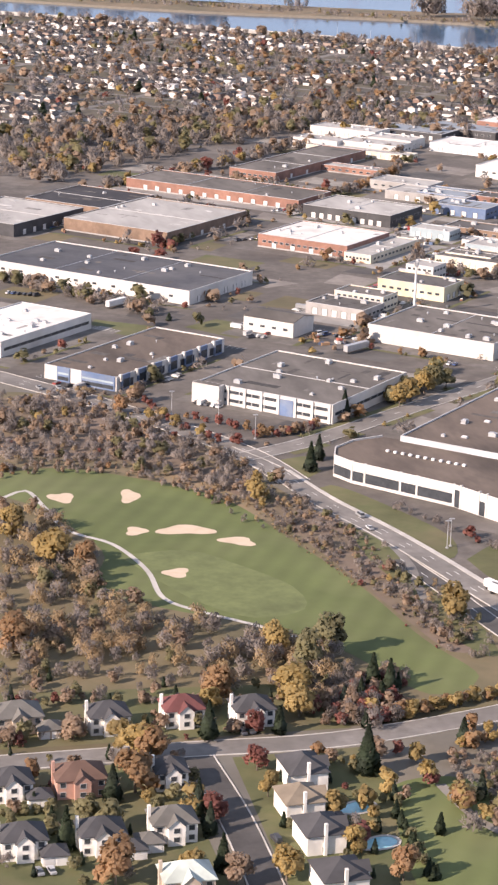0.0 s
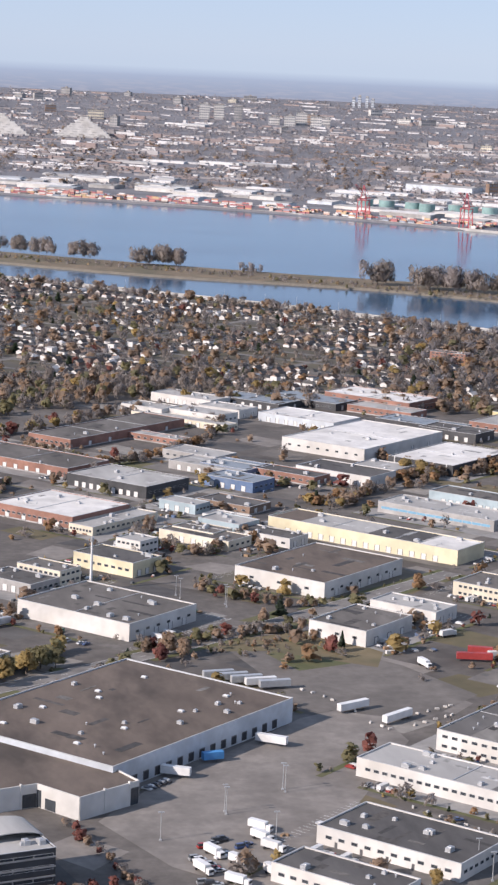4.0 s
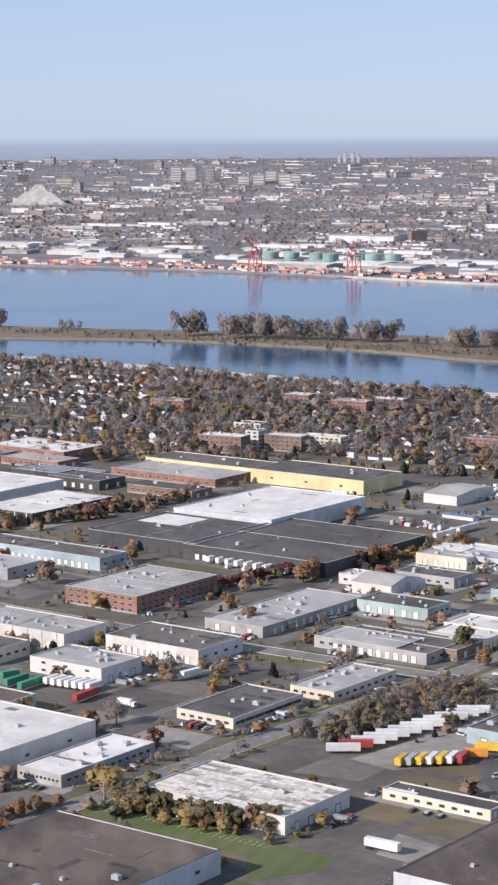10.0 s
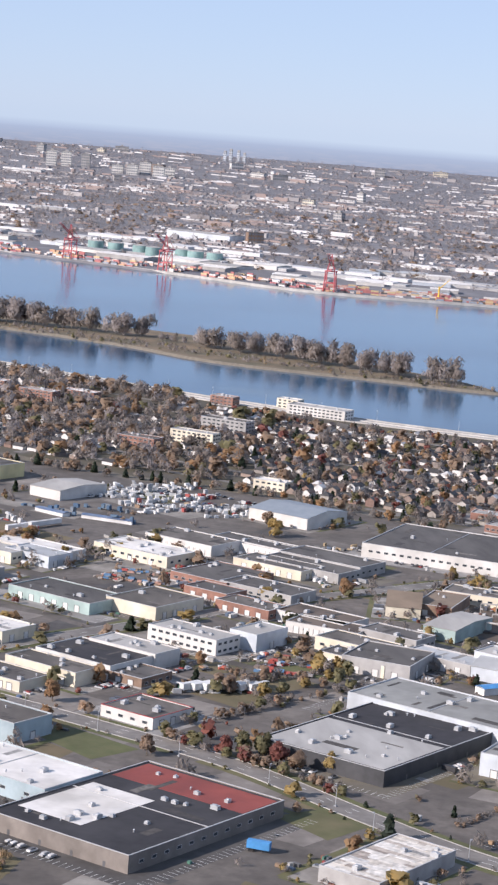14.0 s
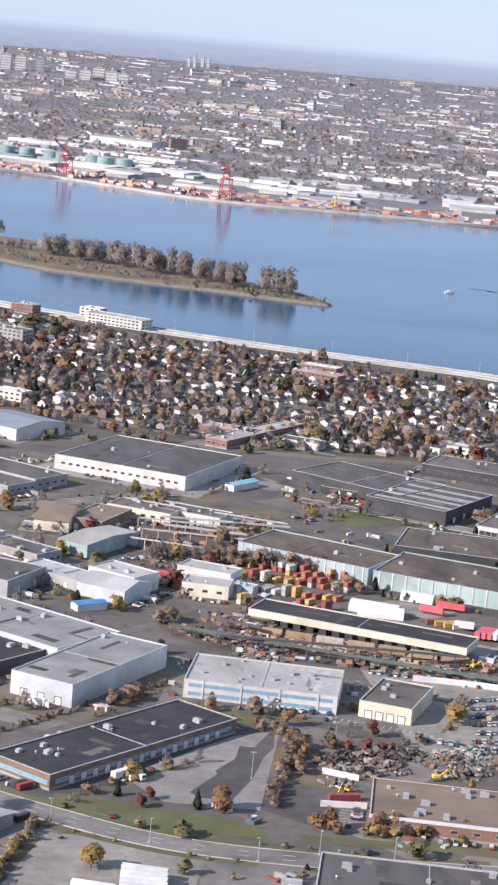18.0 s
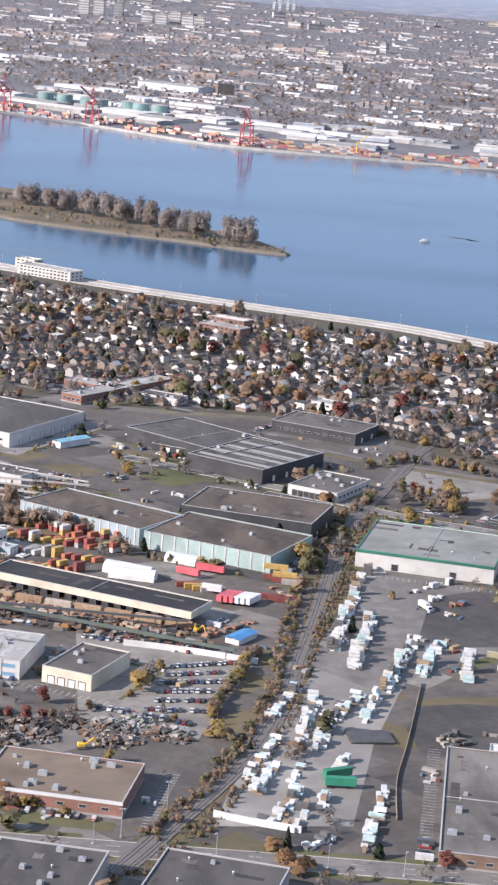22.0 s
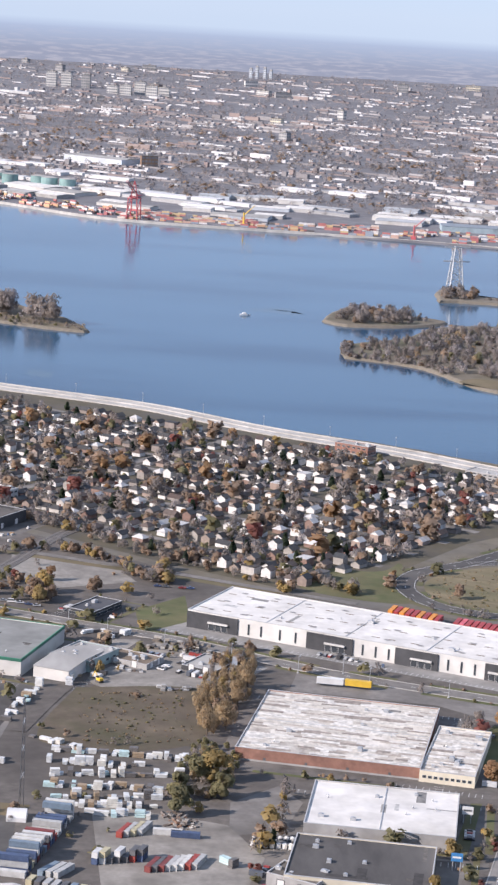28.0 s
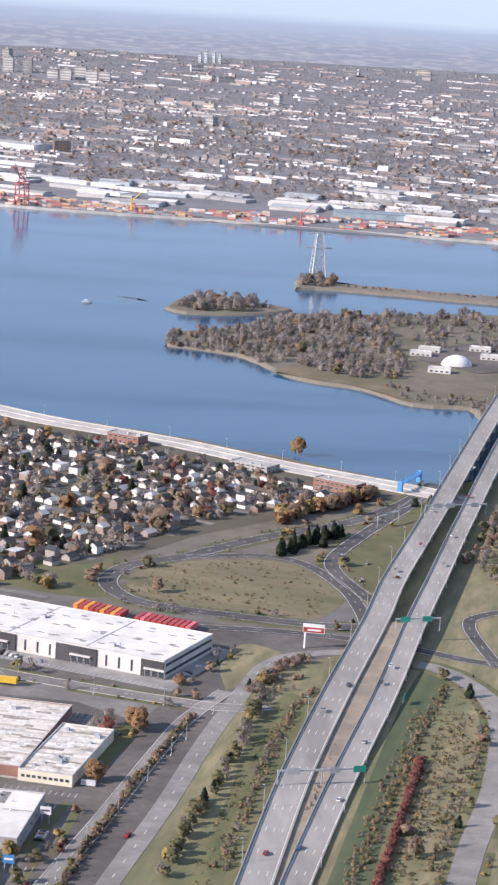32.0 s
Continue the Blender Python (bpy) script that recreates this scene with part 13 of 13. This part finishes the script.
for x, y, w, d, a in LOTS:
    if y > 1560 or y < 560 or w * d < 420:
        continue
    c, s = math.cos(radians(a)), math.sin(radians(a))

    def at(u, v):
        return (x + u * c - v * s, y + u * s + v * c)
    m = [lot.uniform(5, 17) for _ in range(4)]
    u0, u1, v0, v1 = -w / 2 - m[0], w / 2 + m[1], -d / 2 - m[2], d / 2 + m[3]
    reach = math.hypot(w + 34, d + 34) / 2
    near = {k for (px, py, pr, k) in done if math.hypot(px - x, py - y) < pr + reach}
    level = next(k for k in range(60) if k not in near)
    done.append((x, y, reach, level))
    z = 0.034 + 0.004 * min(level, 9)
    patch("paved_lot", [at(u0, v0), at(u1, v0), at(u1, v1), at(u0, v1)], lot.choices(PAD_PAVING, (2.5, 4, 1.2, 2, 0.8, 3))[0], z, "worn paved lot round an industrial building")
    sides = ((u0, v0, u1, v0), (u1, v0, u1, v1), (u1, v1, u0, v1), (u0, v1, u0, v0))
    for k, (p0, q0, p1, q1) in enumerate(sides):
        if lot.random() < 0.55:
            L = math.hypot(p1 - p0, q1 - q0)
            n = max(1, int(L / 9))
            t0, t1 = lot.uniform(0, 0.3), lot.uniform(0.6, 1.0)
            wide = lot.uniform(1.5, 3.5)
            for j in range(n):
                ua, ub = j / n, (j + 1) / n
                if ub < t0 or ua > t1:
                    continue
                px, py = at(p0 + (p1 - p0) * (ua + ub) / 2, q0 + (q1 - q0) * (ua + ub) / 2)
                if not is_free(px, py, 1.0):
                    continue
                ex, ey = at(p0 + (p1 - p0) * ua, q0 + (q1 - q0) * ua)
                fx, fy = at(p0 + (p1 - p0) * ub, q0 + (q1 - q0) * ub)
                dx, dy = (fx - ex) / (L / n) * wide / 2, (fy - ey) / (L / n) * wide / 2
                zz = 0.082 + 0.004 * (k % 2) + lot.uniform(0, 0.003)
                strips.faces.new([strips.verts.new(q) for q in ((ex + dy, ey - dx, zz), (fx + dy, fy - dx, zz), (fx - dy, fy + dx, zz), (ex - dy, ey + dx, zz))])
                for _ in range(2):
                    if lot.random() < (0.62 if y < 1150 else 0.35):
                        kind = lot.choices(("bare", "brown", "gold", "olive", "orange", "red", "fir"), (5, 3, 1.5, 2, 1.1, 0.8, 0.7))[0]
                        tall = lot.random() < 0.25
                        WOODS[("between the lots", kind)].append((px + lot.uniform(-3, 3), py + lot.uniform(-3, 3), 0.0, lot.uniform(4.5, 8) if tall else lot.uniform(1.4, 3.6), lot.uniform(0, 6.28), lot.uniform(0.9, 1.5)))
        elif m[k] > 9 and y < 1250:
            # a row of parking bays
            L = math.hypot(p1 - p0, q1 - q0)
            for j in range(int(L / 3.0)):
                f = (j + 0.5) * 3.0 / L
                px, py = at(p0 + (p1 - p0) * f, q0 + (q1 - q0) * f)
                if is_free(px, py, 2.0):
                    ex, ey = (p1 - p0) / L, (q1 - q0) / L
                    ix, iy = -ey, ex
                    pts = []
                    for e, i in ((-0.09, 0), (0.09, 0), (0.09, 5), (-0.09, 5)):
                        qx, qy = at(p0 + (p1 - p0) * f + ex * e + ix * i, q0 + (q1 - q0) * f + ey * e + iy * i)
                        pts.append((qx, qy, 0.088))
                    lines.faces.new([lines.verts.new(q) for q in pts])
    for _ in range(lot.randint(1, 4)):
        u, v = lot.uniform(u0, u1), lot.uniform(v0, v1)
        hw, hd = lot.uniform(1, 9), lot.uniform(1, 5)
        zz = lot.uniform(0.074, 0.080)
        mends.faces.new([mends.verts.new((*at(u + i, v + j), zz)) for i, j in ((-hw, -hd), (hw, -hd), (hw, hd), (-hw, hd))])
    for _ in range(lot.randint(0, 5)):
        k = lot.randrange(4)
        f = lot.random()
        p0, q0, p1, q1 = sides[k]
        px, py = at((p0 + (p1 - p0) * f) * lot.uniform(0.86, 0.98), (q0 + (q1 - q0) * f) * lot.uniform(0.86, 0.98))
        if is_free(px, py, 1.2):
            for _ in range(lot.randint(1, 3)):
                clutter.append((px + lot.uniform(-3, 3), py + lot.uniform(-3, 3), 0.05, lot.uniform(0.9, 3.2), lot.uniform(0.8, 1.8), lot.uniform(0.5, 1.9), radians(a + lot.choice((0, 90)))))
tagged(new("grass_verge", mesh_of("grass_verge", strips, GRASS)), "narrow autumn grass verges along the lots", "grass", "", "stuff")
tagged(new("parking_lines", mesh_of("parking_lines", lines, MARK)), "worn white parking bay lines", "markings", "", "stuff")
tagged(new("asphalt_repairs", mesh_of("asphalt_repairs", mends, paints("asphalt_mends", [(0.075, 0.073, 0.072), (0.12, 0.115, 0.11), (0.25, 0.24, 0.225), (0.09, 0.088, 0.085)], 0.9, islands=True))), "patched squares of asphalt in the lots", "ground", "", "stuff")
far_boxes("yard_clutter", clutter, paints("clutter_paint", [(0.10, 0.11, 0.12), (0.55, 0.54, 0.52), (0.30, 0.20, 0.12), (0.06, 0.16, 0.12), (0.38, 0.36, 0.34), (0.20, 0.09, 0.06), (0.66, 0.65, 0.63), (0.09, 0.14, 0.24)], 0.7, islands=True), "skips, pallets and crates beside the halls", "clutter")

# cars and vans along the halls, too many to tell apart
cars = []
for x, y, w, d, a in LOTS:
    if y > 1480 or y < 600 or w * d < 300:
        continue
    c, s = math.cos(radians(a)), math.sin(radians(a))
    for side in range(4):
        if lot.random() < 0.45:
            continue
        L = w if side % 2 == 0 else d
        off = (d if side % 2 == 0 else w) / 2 + lot.uniform(4, 9)
        t = -L / 2 + lot.uniform(0, L * 0.4)
        end = t + lot.uniform(8, 34)
        while t < min(end, L / 2):
            if lot.random() < 0.72:
                u, v = ((t, -off), (off, t), (t, off), (-off, t))[side]
                px, py = x + u * c - v * s, y + u * s + v * c
                if is_free(px, py, 1.5):
                    turn = radians(a + (90 if side % 2 == 0 else 0) + lot.uniform(-4, 4))
                    if lot.random() < 0.8:
                        cars.append((px, py, 0.35, 4.5, 1.8, 0.65, turn))
                        cars.append((px, py, 0.98, 2.5, 1.5, 0.5, turn))
                    else:
                        cars.append((px, py, 0.4, lot.uniform(5.5, 7.5), 2.1, 2.1, turn))
            t += lot.uniform(2.6, 3.6)
far_boxes("parked_vehicles", cars, paints("vehicle_paint", [(0.62, 0.62, 0.61), (0.06, 0.06, 0.065), (0.30, 0.31, 0.32), (0.64, 0.64, 0.64), (0.10, 0.11, 0.13), (0.30, 0.05, 0.045), (0.45, 0.46, 0.47), (0.66, 0.66, 0.65), (0.04, 0.04, 0.045)], 0.35, islands=True), "countless parked cars and vans along the halls", "vehicles")
# loose bushes, small trees and goods over the open ground of the estate
EDGE = [(-700, 640), (-300, 600), (0, 600), (330, 640), (540, 700), (560, 1180), (560, 1310), (399, 1440), (245, 1450), (130, 1550), (20, 1600), (-120, 1700), (-330, 1770), (-560, 1790), (-760, 1740), (-780, 1040)]
goods = []
tries = 0
while tries < 5200:
    tries += 1
    x, y = lot.uniform(-780, 840), lot.uniform(600, 1790)
    if x < -150 and y < 960:
        continue
    thick = noise.noise(Vector((x * 0.018, y * 0.018, 4.0)))
    if thick < 0.02 or not inside((x, y), EDGE) or not is_free(x, y, 2.5):
        continue
    if x < -120 or x > 470 or noise.noise(Vector((x * 0.01, y * 0.01, 14.0))) > -0.05:
        kind = lot.choices(("bare", "brown", "gold", "olive", "orange", "red", "fir"), (6, 4, 0.8, 2, 0.7, 0.6, 0.4))[0]
        WOODS[("over the estate", kind)].append((x, y, 0.0, lot.uniform(1.5, 3.5) if lot.random() < 0.7 else lot.uniform(4, 7.5), lot.uniform(0, 6.28), lot.uniform(0.9, 1.5)))
    else:
        for _ in range(lot.randint(1, 4)):
            goods.append((x + lot.uniform(-4, 4), y + lot.uniform(-4, 4), 0.06, lot.uniform(1.2, 6), lot.uniform(1, 2.4), lot.uniform(0.5, 2.2), radians(-42 + lot.choice((0, 90)) + lot.uniform(-12, 12))))
far_boxes("yard_goods", goods, paints("goods_paint", [(0.12, 0.12, 0.12), (0.50, 0.49, 0.47), (0.26, 0.18, 0.12), (0.34, 0.33, 0.31), (0.24, 0.08, 0.06), (0.60, 0.59, 0.57), (0.10, 0.14, 0.20), (0.40, 0.30, 0.18)], 0.7, islands=True), "stored goods and machines on open yards", "clutter")

# large garden trees between the golf houses
HOMES = [o.matrix_basis.translation for o in scene.objects if o.get("group", "") == "houses by the golf course"]


def near_home(p):
    return any((p[0] - h.x) ** 2 + (p[1] - h.y) ** 2 < 110 for h in HOMES) or not is_free(*p, 1.0)


wood("in house gardens", [(-960, 520), (-700, 520), (-712, 612), (-800, 625), (-960, 630)], 95, {"gold": 2, "orange": 1.6, "brown": 3, "olive": 1.6, "fir": 1.2, "red": 0.8, "bare": 1}, 4.5, 9.5, avoid=near_home)


# ---- the whole place to scale ----
plant_woods({"in the brown strip": 80, "low in the rough meadow": 22, "in scrub by the road": 110, "in the belt beside the estate": 70, "in the golden thicket": 260, "in the dry scrub plot": 30, "between the yards": 110, "in front of the long factory": 180, "between the lots": 42, "over the estate": 36, "by the interchange": 120, "in the golf woods": 210, "between road and golf": 180, "on the golf slope": 160, "beside the railway": 110, "in the eastern suburb": 54, "by the park street": 220, "in house gardens": 220, "on the motorway verge": 110, "beside the side road": 110, "beside the motorway": 60, "red along the motorway": 70, "in the scrub lot": 160, "in the western suburb": 42, "on the long island": 290, "on the islet": 200, "low on the long island": 40, "in the far city nearest the port": 18, "in the far city further in the city": 11})
SCALE = Matrix.Scale(0.6329, 4)
for ob in scene.objects:
    if ob.parent is None and ob.type not in ("CAMERA", "LIGHT"):
        ob.matrix_basis = SCALE @ ob.matrix_basis
